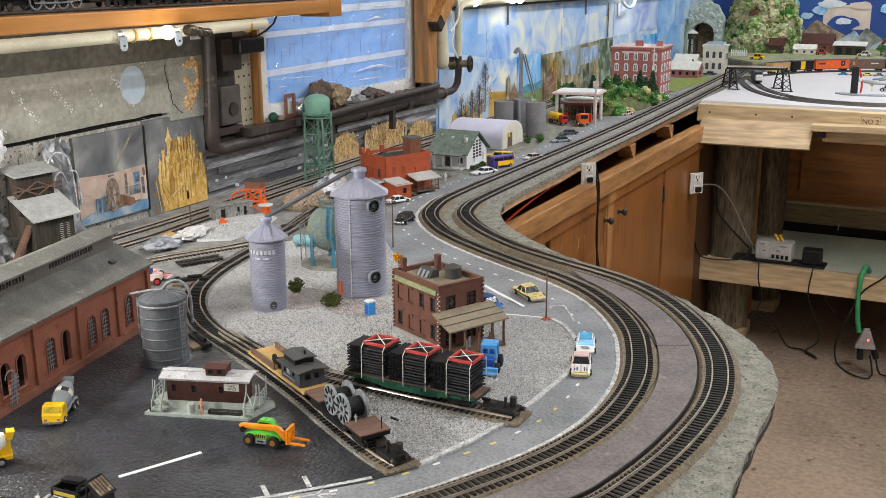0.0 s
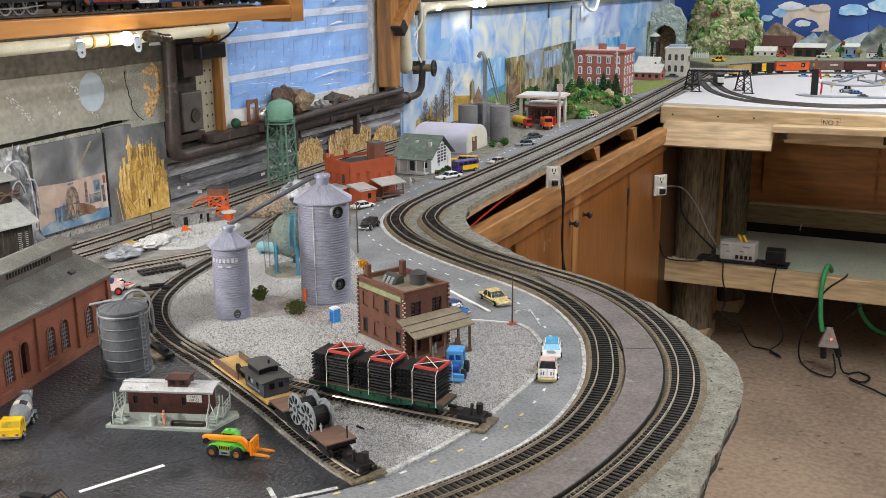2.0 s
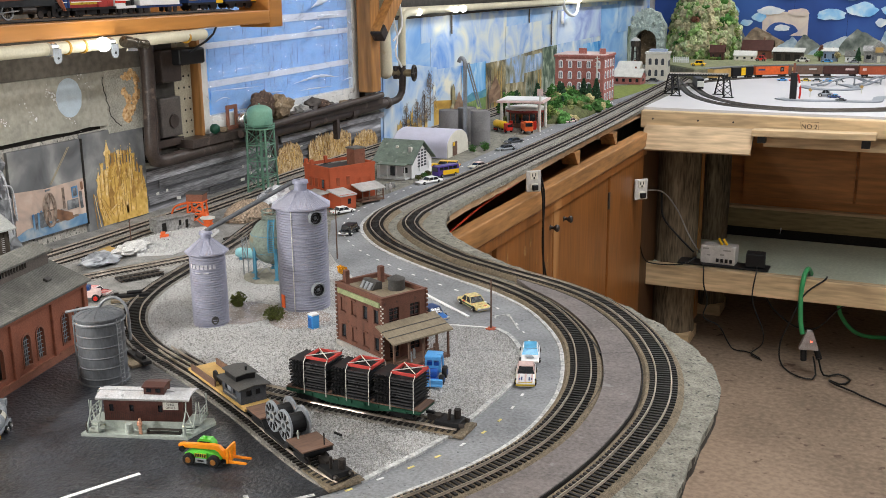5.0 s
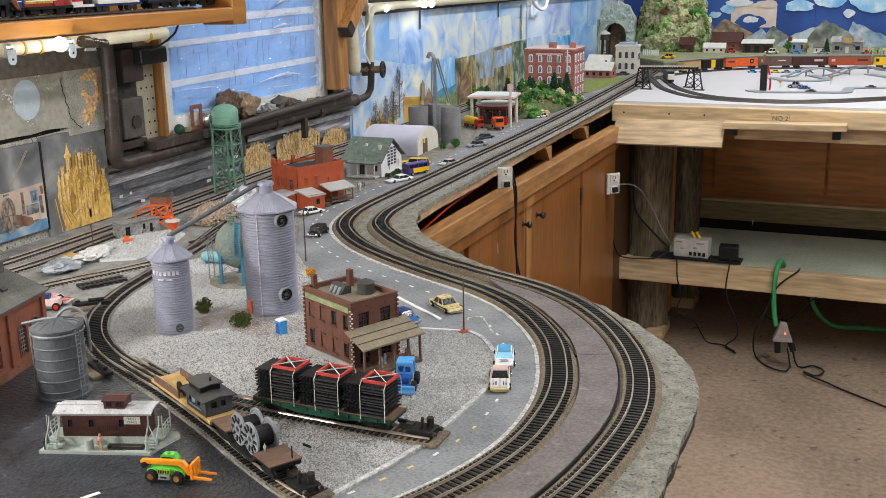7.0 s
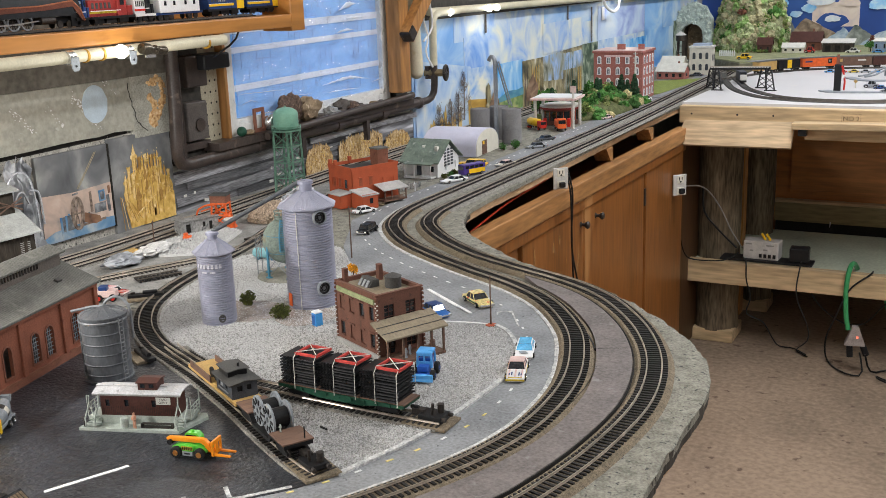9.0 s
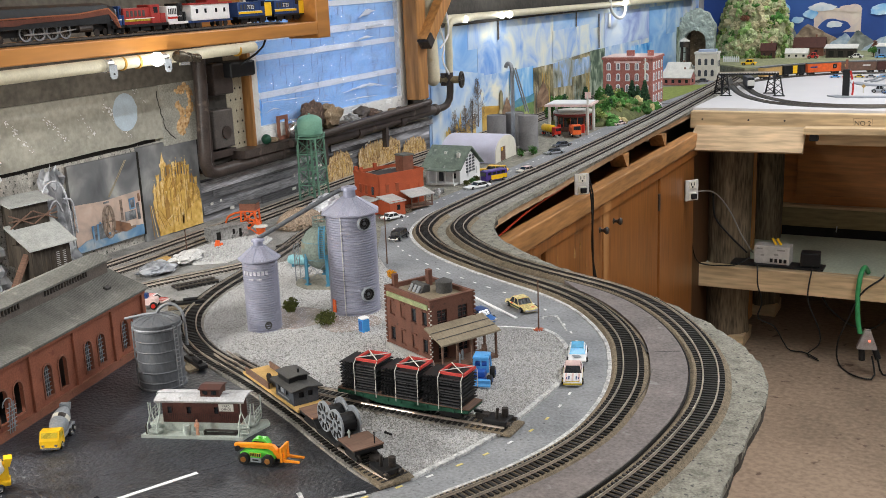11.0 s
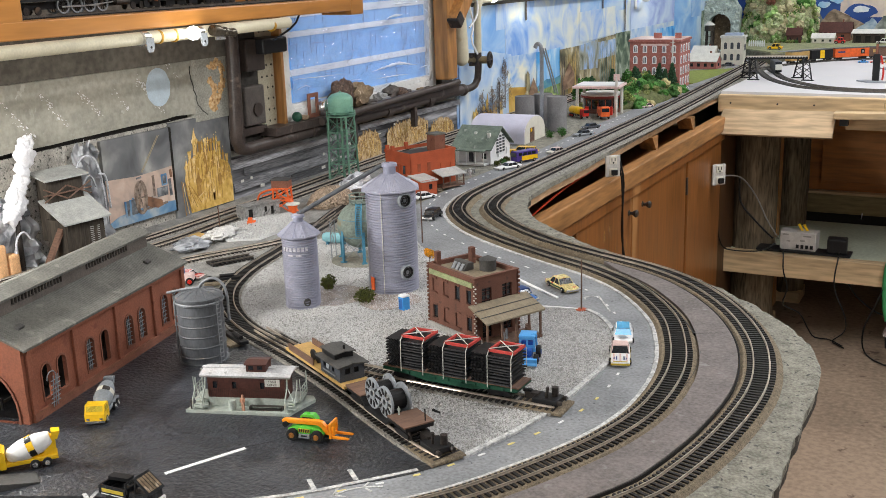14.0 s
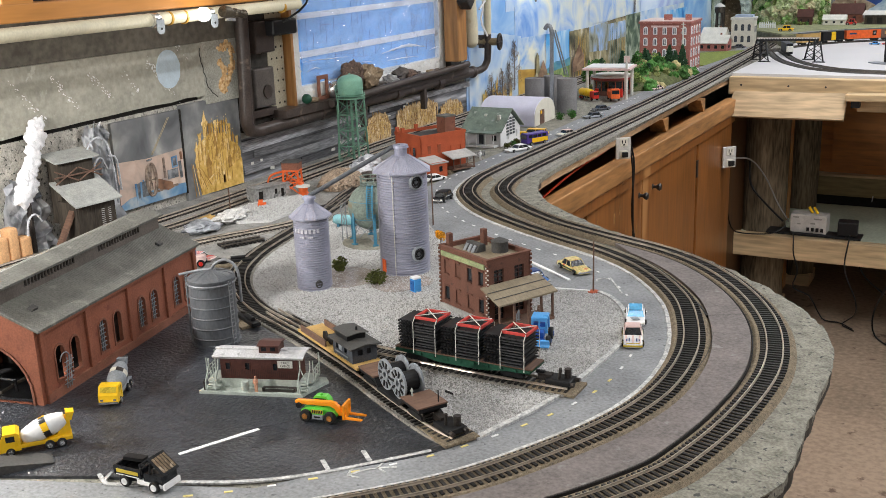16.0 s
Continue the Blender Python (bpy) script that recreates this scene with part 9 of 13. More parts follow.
def toy_car(name, label, x, y, rz, L=0.05, W=0.021, H=0.014, body="white", roof=None, hub="chrome", cabin=(-0.30, 0.22), rake=0.10, trim=None, z=TOP + 0.0004, stripe=None, group="toy cars", bumper="chrome", boxy=False, glass="glass_dark"):
    """A toy car that looks along its own x axis."""
    c = thing(name, label, "toy car", x, y, z, rz, group=group)
    r = H * 0.22
    g = H * 0.14
    sh = H * 0.55
    h = L / 2
    hood = sh * (0.98 if boxy else 0.88)
    part("body", car_shell(L, W, H, sh, hood, g, boxy), M[body], c, smooth=50)
    for xx in (-0.30 * L, 0.31 * L):
        for s in (-1, 1):
            part("wheel_arch", lathe(B(), [(0, 0.0), (r * 1.22, 0.0), (r * 1.22, 0.0006), (0, 0.0006)], 16, m=pose(xx, s * W * 0.497, r * 1.04, -90 * s, 0, 0)), M["black"], c, "dark wheel arch")
    a, b = cabin[0] * L, cabin[1] * L
    k = rake * L
    bm = B()
    lo = [(a, -W * 0.45), (b, -W * 0.45), (b, W * 0.45), (a, W * 0.45)]
    hi = [(a + k * (0.3 if boxy else 0.9), -W * 0.37), (b - k, -W * 0.37), (b - k, W * 0.37), (a + k * (0.3 if boxy else 0.9), W * 0.37)]
    vl = [bm.verts.new((p[0], p[1], sh * 0.97)) for p in lo]
    vh = [bm.verts.new((p[0], p[1], H * 0.97)) for p in hi]
    for i in range(4):
        bm.faces.new((vl[i], vl[(i + 1) % 4], vh[(i + 1) % 4], vh[i]))
    bm.faces.new(vh)
    part("glass_house", bm, M[glass], c, "dark windows" if glass == "glass_dark" else "bright blue glass")
    x0, x1 = hi[0][0], hi[1][0]
    rf = part("roof", box(B(), (x0 + x1) / 2, 0, H * 0.985, x1 - x0 + L * 0.02, W * 0.76, H * 0.07, bevel=H * 0.02), M[roof or body], c)
    for s in (-1, 1):
        for xx, yy in ((0, 0), (1, 0)):
            p, q = (lo[0 if xx == 0 else 1], hi[0 if xx == 0 else 1])
            part("pillar", tube(B(), [(p[0], s * abs(p[1]), sh * 0.97), (q[0], s * abs(q[1]), H * 0.98)], H * 0.035, 5), M[roof or body], rf)
        part("pillar", tube(B(), [((a + b) / 2, s * W * 0.45, sh * 0.97), ((x0 + x1) / 2, s * W * 0.375, H * 0.98)], H * 0.035, 5), M[roof or body], rf)
    for xx in (-0.30 * L, 0.31 * L):
        for s in (-1, 1):
            wheel(c, xx, s * (W / 2 - 0.0006), r, W * 0.16, hub)
    part("bumper", box(B(), h, 0, g + H * 0.12, H * 0.10, W * 0.96, H * 0.14, bevel=H * 0.03), M[bumper], c)
    part("bumper", box(B(), -h, 0, g + H * 0.12, H * 0.10, W * 0.96, H * 0.14, bevel=H * 0.03), M[bumper], c)
    for s in (-1, 1):
        part("headlight", box(B(), h * 0.995, s * W * 0.36, hood * 0.72, H * 0.06, W * 0.16, H * 0.12), M["roof_white"], c)
        part("tail_light", box(B(), -h * 0.995, s * W * 0.36, sh * 0.75, H * 0.06, W * 0.14, H * 0.10), M["red"], c)
    if stripe:
        for yy in stripe[1]:
            part("stripe", box(B(), h * 0.62, yy * W, (sh + hood) / 2 + H * 0.012, h * 0.62, W * 0.09, H * 0.02, ry=math.degrees(math.atan2(sh - hood, h * 0.6))), M[stripe[0]], c)
            part("stripe", box(B(), (x0 + x1) / 2, yy * W * 0.8, H * 1.025, x1 - x0, W * 0.08, H * 0.02), M[stripe[0]], rf)
    if trim:
        for s in (-1, 1):
            part("side_trim", box(B(), 0, s * W * 0.502, sh * 0.62, L * 0.8, W * 0.015, H * 0.12), M[trim], c)
    return c


pk = toy_car("toy_car", "white toy car with pink stripes and a gold front bumper", -0.377, 1.053, -71, 0.060, 0.0215, 0.0155, "white", "pink_stripe", stripe=("pink_stripe", (-0.33, 0, 0.33)), bumper="gold", trim="gold", cabin=(-0.30, 0.12))
for yy in (-0.0066, -0.0040, 0.0040, 0.0066):
    part("hood_stripe", box(B(), 0.0205, yy, 0.0080, 0.008, 0.0014, 0.0005, ry=3), M["navy"], pk, "blue hood stripe")
part("grille", box(B(), 0.0284, 0, 0.0058, 0.0008, 0.015, 0.0026), M["gold"], pk, "gold grille")
sc = toy_car("toy_car", "white toy sports car with bright blue glass parked behind another", -0.3955, 1.118, -71, 0.056, 0.022, 0.013, "white", "white", cabin=(-0.36, 0.20), rake=0.13, glass="blue_glass")
part("interior_tub", box(B(), -0.006, 0, 0.0131, 0.022, 0.0145, 0.0006), M["blue_glass"], sc, "bright blue glass roof panel")
part("hood_mark", prism(B(), [(0.016, -0.006), (0.023, -0.003), (0.022, 0.005), (0.015, 0.002)], 0.0072, 0.0078), M["reel_grey"], sc, "grey hood graphic")
toy_car("race_car", "pale gold toy race car with red and green markings", -0.531, 1.270, -38, 0.058, 0.023, 0.0155, "race_gold", "race_gold", trim="car_green", cabin=(-0.28, 0.16))
toy_car("toy_car", "dark blue toy car parked behind the brick office", -0.563, 1.206, -30, 0.05, 0.021, 0.015, "mid_blue", "navy")
toy_car("toy_jeep", "boxy black toy car on the road by the bend", -0.892, 1.566, -85, 0.048, 0.021, 0.0165, "black_gloss", "black", boxy=True, cabin=(-0.36, 0.28), rake=0.05)
toy_car("race_car", "red, white and blue toy race car between shed and track", -1.048, 1.112, 12, 0.050, 0.021, 0.011, "pink_stripe", "white", trim="mid_blue", stripe=("red", (-0.3, 0, 0.3)))
toy_car("toy_car", "small white toy car beside the red depot", -0.985, 1.705, 62, 0.048, 0.019, 0.012, "white", "white")
toy_car("toy_car", "long white toy sports car on the far road", -0.960, 2.031, 245, 0.066, 0.022, 0.013, "white", "white", cabin=(-0.32, 0.14))
bus = thing("toy_bus", "purple toy bus with yellow patterned sides", "toy bus", -0.958, 2.115, TOP + 0.0004, 245, group="toy cars")
part("body", box(B(), 0, 0, 0.015, 0.062, 0.022, 0.022, bevel=0.002), surf("purple", (0.07, 0.04, 0.22), 0.35, 0, 0.15, 60, bump=0.03), bus)
for s in (-1, 1):
    part("side_panel", box(B(), -0.006, s * 0.0112, 0.011, 0.046, 0.0006, 0.010), M["yellow"], bus, "yellow patterned panel")
    for k in range(4):
        part("window", box(B(), -0.018 + 0.013 * k, s * 0.0112, 0.0205, 0.010, 0.0006, 0.006), M["glass_dark"], bus)
    for xx in (-0.019, 0.019):
        wheel(bus, xx, s * 0.0105, 0.0042, 0.003, "chrome")
part("windscreen", box(B(), 0.0312, 0, 0.019, 0.0006, 0.018, 0.009), M["glass_dark"], bus)
toy_car("toy_wagon", "yellow toy station wagon beside the green-roofed house", -1.005, 2.215, 190, 0.070, 0.022, 0.016, "yellow", "yellow", boxy=True, cabin=(-0.42, 0.22), rake=0.06)
toy_car("toy_car", "cream toy car with a red interior on the far road", -0.935, 2.245, 250, 0.055, 0.02, 0.012, "cream", "pink_stripe")
toy_car("toy_car", "grey toy car parked by the far silos", -0.965, 2.50, 235, 0.056, 0.02, 0.013, "reel_grey", "loco_grey")
toy_car("toy_car", "dark toy car parked by the filling station", -0.99, 2.62, 240, 0.056, 0.02, 0.013, "loco_grey", "loco_grey")
toy_car("toy_car", "pink toy car on the road by the shrubs", -0.972, 3.05, 250, 0.05, 0.02, 0.013, "pink_stripe", "pink_stripe")
toy_car("toy_car", "white toy car on the road below the brick hotel", -0.995, 3.52, 255, 0.055, 0.02, 0.014, "white", "white")

# cement mixers
def mixer(label, x, y, rz, s, chassis, drum, band, dark, patches, stand=None, glass="glass_dark"):
    t = thing("cement_mixer", label, "toy truck", x, y, TOP + 0.001, rz, group="cement mixers")
    cab = part("cab", prism(B(), [(0.018 * s, 0.006 * s), (0.018 * s, 0.026 * s), (0.022 * s, 0.029 * s), (0.036 * s, 0.029 * s), (0.041 * s, 0.020 * s), (0.043 * s, 0.017 * s), (0.043 * s, 0.006 * s)], -0.0135 * s, 0.0135 * s, "y"), M[chassis], t)
    part("windscreen", box(B(), 0.0392 * s, 0, 0.0243 * s, 0.0012 * s, 0.022 * s, 0.0075 * s, ry=-29), M[glass], cab)
    for k in (-1, 1):
        part("side_window", box(B(), 0.029 * s, k * 0.01355 * s, 0.022 * s, 0.010 * s, 0.0008 * s, 0.007 * s), M[glass], cab)
        part("headlight", box(B(), 0.0432 * s, k * 0.009 * s, 0.0105 * s, 0.001 * s, 0.004 * s, 0.003 * s), M["chrome"], cab)
    part("bumper", box(B(), 0.0435 * s, 0, 0.0065 * s, 0.002 * s, 0.027 * s, 0.003 * s), M["chrome"], cab)
    part("chassis", box(B(), -0.008 * s, 0, 0.0095 * s, 0.066 * s, 0.022 * s, 0.005 * s, bevel=0.0006), M[stand or chassis], t)
    part("drum_stand", prism(B(), [(-0.040 * s, 0.010 * s), (-0.040 * s, 0.034 * s), (-0.034 * s, 0.034 * s), (-0.024 * s, 0.014 * s), (-0.010 * s, 0.012 * s)], -0.006 * s, 0.006 * s, "y"), M[stand or chassis], t)
    m = pose(-0.012 * s, 0, 0.0245 * s, 0, -72, 0)
    prof = [(0, 0.030), (0.006, 0.0295), (0.0095, 0.026), (0.0135, 0.010), (0.0135, 0.0), (0.0125, -0.010), (0.0095, -0.020), (0.0075, -0.024), (0, -0.024)]
    dr = part("drum", lathe(B(), [(r * s, -h * s) for r, h in prof], 26, m=m), M[drum], t, smooth=50)
    for k in range(patches):
        a0 = 2 * math.pi * k / patches
        bm = B()
        rows = []
        for hh, rr in ((0.004, 0.01375), (-0.002, 0.01365), (-0.008, 0.0131)):
            rows.append([bm.verts.new((m @ Vector((rr * s * math.cos(a0 + q), rr * s * math.sin(a0 + q), -hh * s * -1)))) for q in np.linspace(0, 2 * math.pi / patches, 5)])
        for r0, r1 in zip(rows, rows[1:]):
            for i in range(4):
                bm.faces.new((r0[i], r0[i + 1], r1[i + 1], r1[i]))
        part("drum_patch", bm, M[band if k % 2 else dark], dr)
    part("chute", prism(B(), [(-0.042 * s, 0.030 * s), (-0.046 * s, 0.040 * s), (-0.036 * s, 0.041 * s), (-0.036 * s, 0.032 * s)], -0.007 * s, 0.007 * s, "y"), M[stand or chassis], t)
    for xx in (0.030, -0.014, -0.028):
        for k in (-1, 1):
            wheel(t, xx * s, k * 0.0115 * s, 0.0056 * s, 0.0045 * s, "chrome")
    return t


mixer("yellow toy cement mixer with a white drum and black-yellow checks", -0.776, 0.586, 231, 0.74, "yellow", "white", "yellow", "black", 8)
mixer("small yellow toy cement mixer with a dull grey drum", -0.796, 0.703, -60, 0.70, "yellow", "reel_grey", "cream", "dark_iron", 8, "reel_grey", "gold")
rp = thing("ramp", "low grey plastic ramp lying beside the mixer", "ramp", -0.764, 0.550, TOP + 0.001, 55)
part("plate", prism(B(), [(-0.045, 0.0), (0.032, 0.0), (0.032, 0.001), (-0.01, 0.008), (-0.045, 0.008)], -0.011, 0.011, "y"), M["roof_dark"], rp)
wp = thing("white_stand", "small white plastic frame near the shed door", "plastic frame", -0.862, 0.606, TOP + 0.001, 20)
wp.matrix_world = wp.matrix_world @ Matrix.Scale(0.8, 4)
part("frame", holed(B(), rect(0, 0, 0.014, 0.030), [rect(0, 0.004, 0.008, 0.010), rect(0, 0.017, 0.008, 0.009)], -0.0015, 0.0015, "y"), M["white"], wp)
part("foot", box(B(), 0, 0, 0.001, 0.016, 0.012, 0.002), M["white"], wp)

# black dump truck
dt = thing("dump_truck", "black and white toy truck with an open bed", "toy truck", -0.634, 0.577, TOP + 0.001, 3)
dt.matrix_world = dt.matrix_world @ Matrix.Scale(0.76, 4)
part("chassis", box(B(), 0, 0, 0.008, 0.062, 0.018, 0.004), M["black"], dt)
part("white_skirt", box(B(), 0.012, 0, 0.0085, 0.034, 0.0245, 0.006, bevel=0.0008), M["white"], dt, "white lower body")
bed = part("bed", holed(B(), rect(-0.016, -0.013, 0.036, 0.026), [rect(-0.016, -0.0115, 0.032, 0.023)], 0.0125, 0.0235, "z"), M["black_gloss"], dt, "open black bed")
part("bed_floor", box(B(), -0.016, 0, 0.0135, 0.034, 0.024, 0.002), M["black"], bed)
for s in (-1, 1):
    part("side_decal", box(B(), -0.016, s * 0.0132, 0.018, 0.030, 0.0006, 0.004), M["gold"], bed, "gold decal")
    part("decal_bar", box(B(), -0.016, s * 0.0132, 0.0135, 0.032, 0.0005, 0.001), M["white"], bed)
part("cab_base", box(B(), 0.018, 0, 0.015, 0.026, 0.0245, 0.010, bevel=0.001), M["black_gloss"], dt)
part("hood_panel", box(B(), 0.024, 0, 0.0300, 0.026, 0.024, 0.002, ry=38), M["black_gloss"], dt, "tilted dark hood")
for k in range(5):
    part("hood_slot", box(B(), 0.0247, -0.0085 + 0.0043 * k, 0.0309, 0.020, 0.0030, 0.0008, ry=38), M["rock_brown"], dt)
part("hood_prop", tube(B(), [(0.012, -0.0100, 0.018), (0.015, -0.0100, 0.036)], 0.0010, 6), M["black"], dt)
part("engine", box(B(), 0.022, 0, 0.0222, 0.016, 0.014, 0.006, bevel=0.001), M["dark_iron"], dt, "dark toy engine")
part("roll_bar", tube(B(), [(0.003, -0.0115, 0.018), (0.001, -0.0115, 0.029), (0.001, 0.0115, 0.029), (0.003, 0.0115, 0.018)], 0.0012, 6), M["black"], dt)
part("spare_beam", box(B(), -0.020, 0.006, 0.0255, 0.026, 0.010, 0.004, rz=6), M["black"], dt)
part("front_bumper", box(B(), 0.033, 0, 0.0085, 0.003, 0.026, 0.007, bevel=0.0008), M["white"], dt, "white bumper")
part("rear_fender", box(B(), -0.034, 0, 0.018, 0.003, 0.026, 0.009), M["black_gloss"], dt)
for xx in (-0.020, 0.020):
    for s in (-1, 1):
        wheel(dt, xx, s * 0.0125, 0.0068, 0.005, "white")

# telescopic forklift
fk = thing("telehandler", "green toy telehandler with an orange boom and fork", "toy vehicle", -0.5743, 0.7437, TOP + 0.001, 11)
fk.matrix_world = fk.matrix_world @ Matrix.Scale(0.85, 4)
bm = prism(B(), [(-0.0215, 0.0085), (-0.0215, 0.0125), (-0.014, 0.0150), (-0.0065, 0.0155), (-0.004, 0.0165), (0.009, 0.0155), (0.018, 0.0125), (0.021, 0.0105), (0.021, 0.0080), (0.012, 0.0065), (-0.012, 0.0065)], -0.0095, 0.0085, "y")
bmesh.ops.bevel(bm, geom=bm.edges[:], offset=0.0009, segments=2, affect="EDGES", profile=0.5)
part("body", bm, M["lime"], fk, smooth=40)
part("engine_cover", box(B(), -0.001, -0.0105, 0.0120, 0.014, 0.004, 0.0062, bevel=0.0012), M["lime"], fk, "green engine cover")
for k in range(5):
    part("body_vent", box(B(), -0.0062 + 0.0026 * k, -0.0127, 0.0128, 0.0013, 0.0006, 0.0036, ry=12), M["black"], fk)
part("yellow_panel", box(B(), -0.001, -0.01253, 0.0130, 0.0136, 0.0003, 0.0044), M["gold"], fk, "yellow vent panel")
part("grey_base", box(B(), -0.001, -0.0105, 0.0066, 0.013, 0.0055, 0.0052, bevel=0.0007), M["reel_grey"], fk, "grey step box")
part("step_mark", box(B(), -0.001, -0.0133, 0.0070, 0.007, 0.0004, 0.0018), M["black"], fk)
cabf = part("cab", prism(B(), [(-0.0105, 0.0150), (-0.0105, 0.0235), (-0.0075, 0.0258), (0.0045, 0.0258), (0.0085, 0.0215), (0.0095, 0.0150)], 0.0005, 0.0092, "y"), M["lime"], fk)
part("cab_window", prism(B(), [(-0.0085, 0.0180), (-0.0085, 0.0232), (0.0035, 0.0232), (0.0065, 0.0205), (0.0070, 0.0180)], 0.0000, 0.0004, "y"), M["glass_dark"], cabf)
part("cab_window", box(B(), 0.0073, 0.0048, 0.0205, 0.0022, 0.0070, 0.0006, ry=58), M["glass_dark"], cabf)
part("beacon", lathe(B(), [(0, 0), (0.0020, 0), (0.0016, 0.0016), (0, 0.0022)], 12, -0.002, 0.004, 0.0258), M["lime"], cabf)
bm = prism(B(), [(-0.0300, 0.0206), (-0.0300, 0.0180), (-0.026, 0.0168), (0.0125, 0.0176), (0.0170, 0.0150), (0.0215, 0.0075), (0.0270, 0.0075), (0.0225, 0.0175), (0.0175, 0.0222), (0.0120, 0.0232), (-0.026, 0.0216)], -0.0062, -0.0008, "y")
bmesh.ops.bevel(bm, geom=bm.edges[:], offset=0.0006, segments=2, affect="EDGES", profile=0.5)
part("boom", bm, M["orange"], fk, "orange boom", smooth=40)
part("boom_pivot", cyl(B(), (-0.025, -0.0085, 0.0160), (-0.025, 0.0035, 0.0160), 0.0032, n=14), M["black"], fk)
fkh = part("fork_frame", holed(B(), rect(0, 0.0050, 0.0200, 0.0170), [rect(-0.0055, 0.0078, 0.0052, 0.0100), rect(0.0055, 0.0078, 0.0052, 0.0100)], 0.0272, 0.0296, "x"), M["orange"], fk, "orange fork frame")
for s in (-0.007, 0.006):
    part("fork_tine", prism(B(), [(0.0285, 0.0050), (0.0480, 0.0050), (0.0495, 0.0056), (0.0480, 0.0066), (0.0285, 0.0074)], s - 0.0016, s + 0.0016, "y"), M["orange"], fkh)
for xx in (-0.0155, 0.0135):
    part("axle", cyl(B(), (xx, -0.010, 0.0072), (xx, 0.010, 0.0072), 0.0016, n=8), M["black"], fk)
    for s in (-1, 1):
        wheel(fk, xx, s * 0.0112, 0.0068, 0.0056, "copper", 0.46)

# blue tractor unit by the porch
bt = thing("toy_tractor", "bright blue toy tractor with a low blue blade", "toy vehicle", -0.4675, 1.008, TOP + 0.0018, -75, group="toy cars")
light_blue = surf("pale_blue_plastic", (0.10, 0.36, 0.74), 0.3, 0, 0.08, 60, bump=0.03)
deep_blue = surf("deep_blue_plastic", (0.025, 0.10, 0.42), 0.35, 0, 0.1, 60, bump=0.03)
part("cab_roof", box(B(), -0.001, 0, 0.0282, 0.0195, 0.0180, 0.0030, bevel=0.0010), light_blue, bt, "pale blue roof", smooth=40)
for x in (-0.0088, 0.0068):
    for s in (-1, 1):
        part("cab_post", tube(B(), [(x * 1.05, s * 0.0083, 0.0115), (x, s * 0.0076, 0.0275)], 0.0012, 6), light_blue, bt)
part("cab_front", holed(B(), rect(0, 0.0115, 0.0168, 0.0160), [rect(-0.0038, 0.0185, 0.0058, 0.0065), rect(0.0038, 0.0185, 0.0058, 0.0065)], 0.0068, 0.0082, "x"), light_blue, bt)
part("cab_inside", box(B(), -0.001, 0, 0.0165, 0.0135, 0.0140, 0.0105, bevel=0.001), deep_blue, bt, "dark blue cab interior")
part("hood", box(B(), 0.0125, 0, 0.0128, 0.0120, 0.0125, 0.0068, bevel=0.0014), deep_blue, bt, smooth=40)
part("frame", box(B(), 0.006, 0, 0.0072, 0.040, 0.010, 0.0036, bevel=0.0006), deep_blue, bt)
bm = prism(B(), [(0.0245, 0.0025), (0.0275, 0.0020), (0.0300, 0.0030), (0.0300, 0.0042), (0.0280, 0.0060), (0.0285, 0.0098), (0.0255, 0.0104), (0.0240, 0.0065)], -0.0135, 0.0135, "y")
part("blade", bm, light_blue, bt, "pale blue blade", smooth=35)
for s in (-1, 1):
    part("blade_arm", box(B(), 0.0205, s * 0.0065, 0.0068, 0.012, 0.0020, 0.0024), deep_blue, bt)
for xx, r in ((-0.006, 0.0070), (0.014, 0.0056)):
    for s in (-1, 1):
        wheel(bt, xx, s * 0.0108, r, 0.0052, "navy", 0.42)
ld = thing("toy_loader", "tiny red and blue toy loader behind the engine shed", "toy vehicle", -1.030, 1.085, TOP + 0.001, 30, group="toy cars")
part("body", box(B(), 0, 0, 0.011, 0.030, 0.015, 0.010, bevel=0.001), M["pink_stripe"], ld)
part("cab", box(B(), -0.004, 0, 0.018, 0.012, 0.012, 0.008, bevel=0.001), M["navy"], ld)
for xx in (-0.010, 0.010):
    for s in (-1, 1):
        wheel(ld, xx, s * 0.008, 0.0055, 0.004, "red")

# ---- along the wall ----
wt = thing("water_tower", "mint-green water tower on a dark green lattice stand", "model tower", -1.245, 1.826, TOP, 8)
HS, LH = 0.0215, 0.131
for sx in (-1, 1):
    for sy in (-1, 1):
        part("leg", tube(B(), [(sx * HS * 1.08, sy * HS * 1.08, 0), (sx * HS * 0.92, sy * HS * 0.92, LH)], 0.0022, 6), M["tower_green"], wt)
for k in range(4):
    z0, z1 = LH * k / 4, LH * (k + 1) / 4
    for a in range(4):
        c, s = math.cos(a * math.pi / 2), math.sin(a * math.pi / 2)
        def rot(x, y, z):
            return (x * c - y * s, x * s + y * c, z)
        part("girt", tube(B(), [rot(-HS, -HS, z1), rot(HS, -HS, z1)], 0.0014, 5), M["tower_green"], wt)
        part("brace", tube(B(), [rot(-HS, -HS, z0), rot(HS, -HS, z1)], 0.0009, 4), M["tower_green"], wt)
        part("brace", tube(B(), [rot(HS, -HS, z0), rot(-HS, -HS, z1)], 0.0009, 4), M["tower_green"], wt)
part("platform", lathe(B(), [(0, LH), (0.0300, LH), (0.0300, LH + 0.0022), (0, LH + 0.0022)], 28), M["tower_green"], wt)
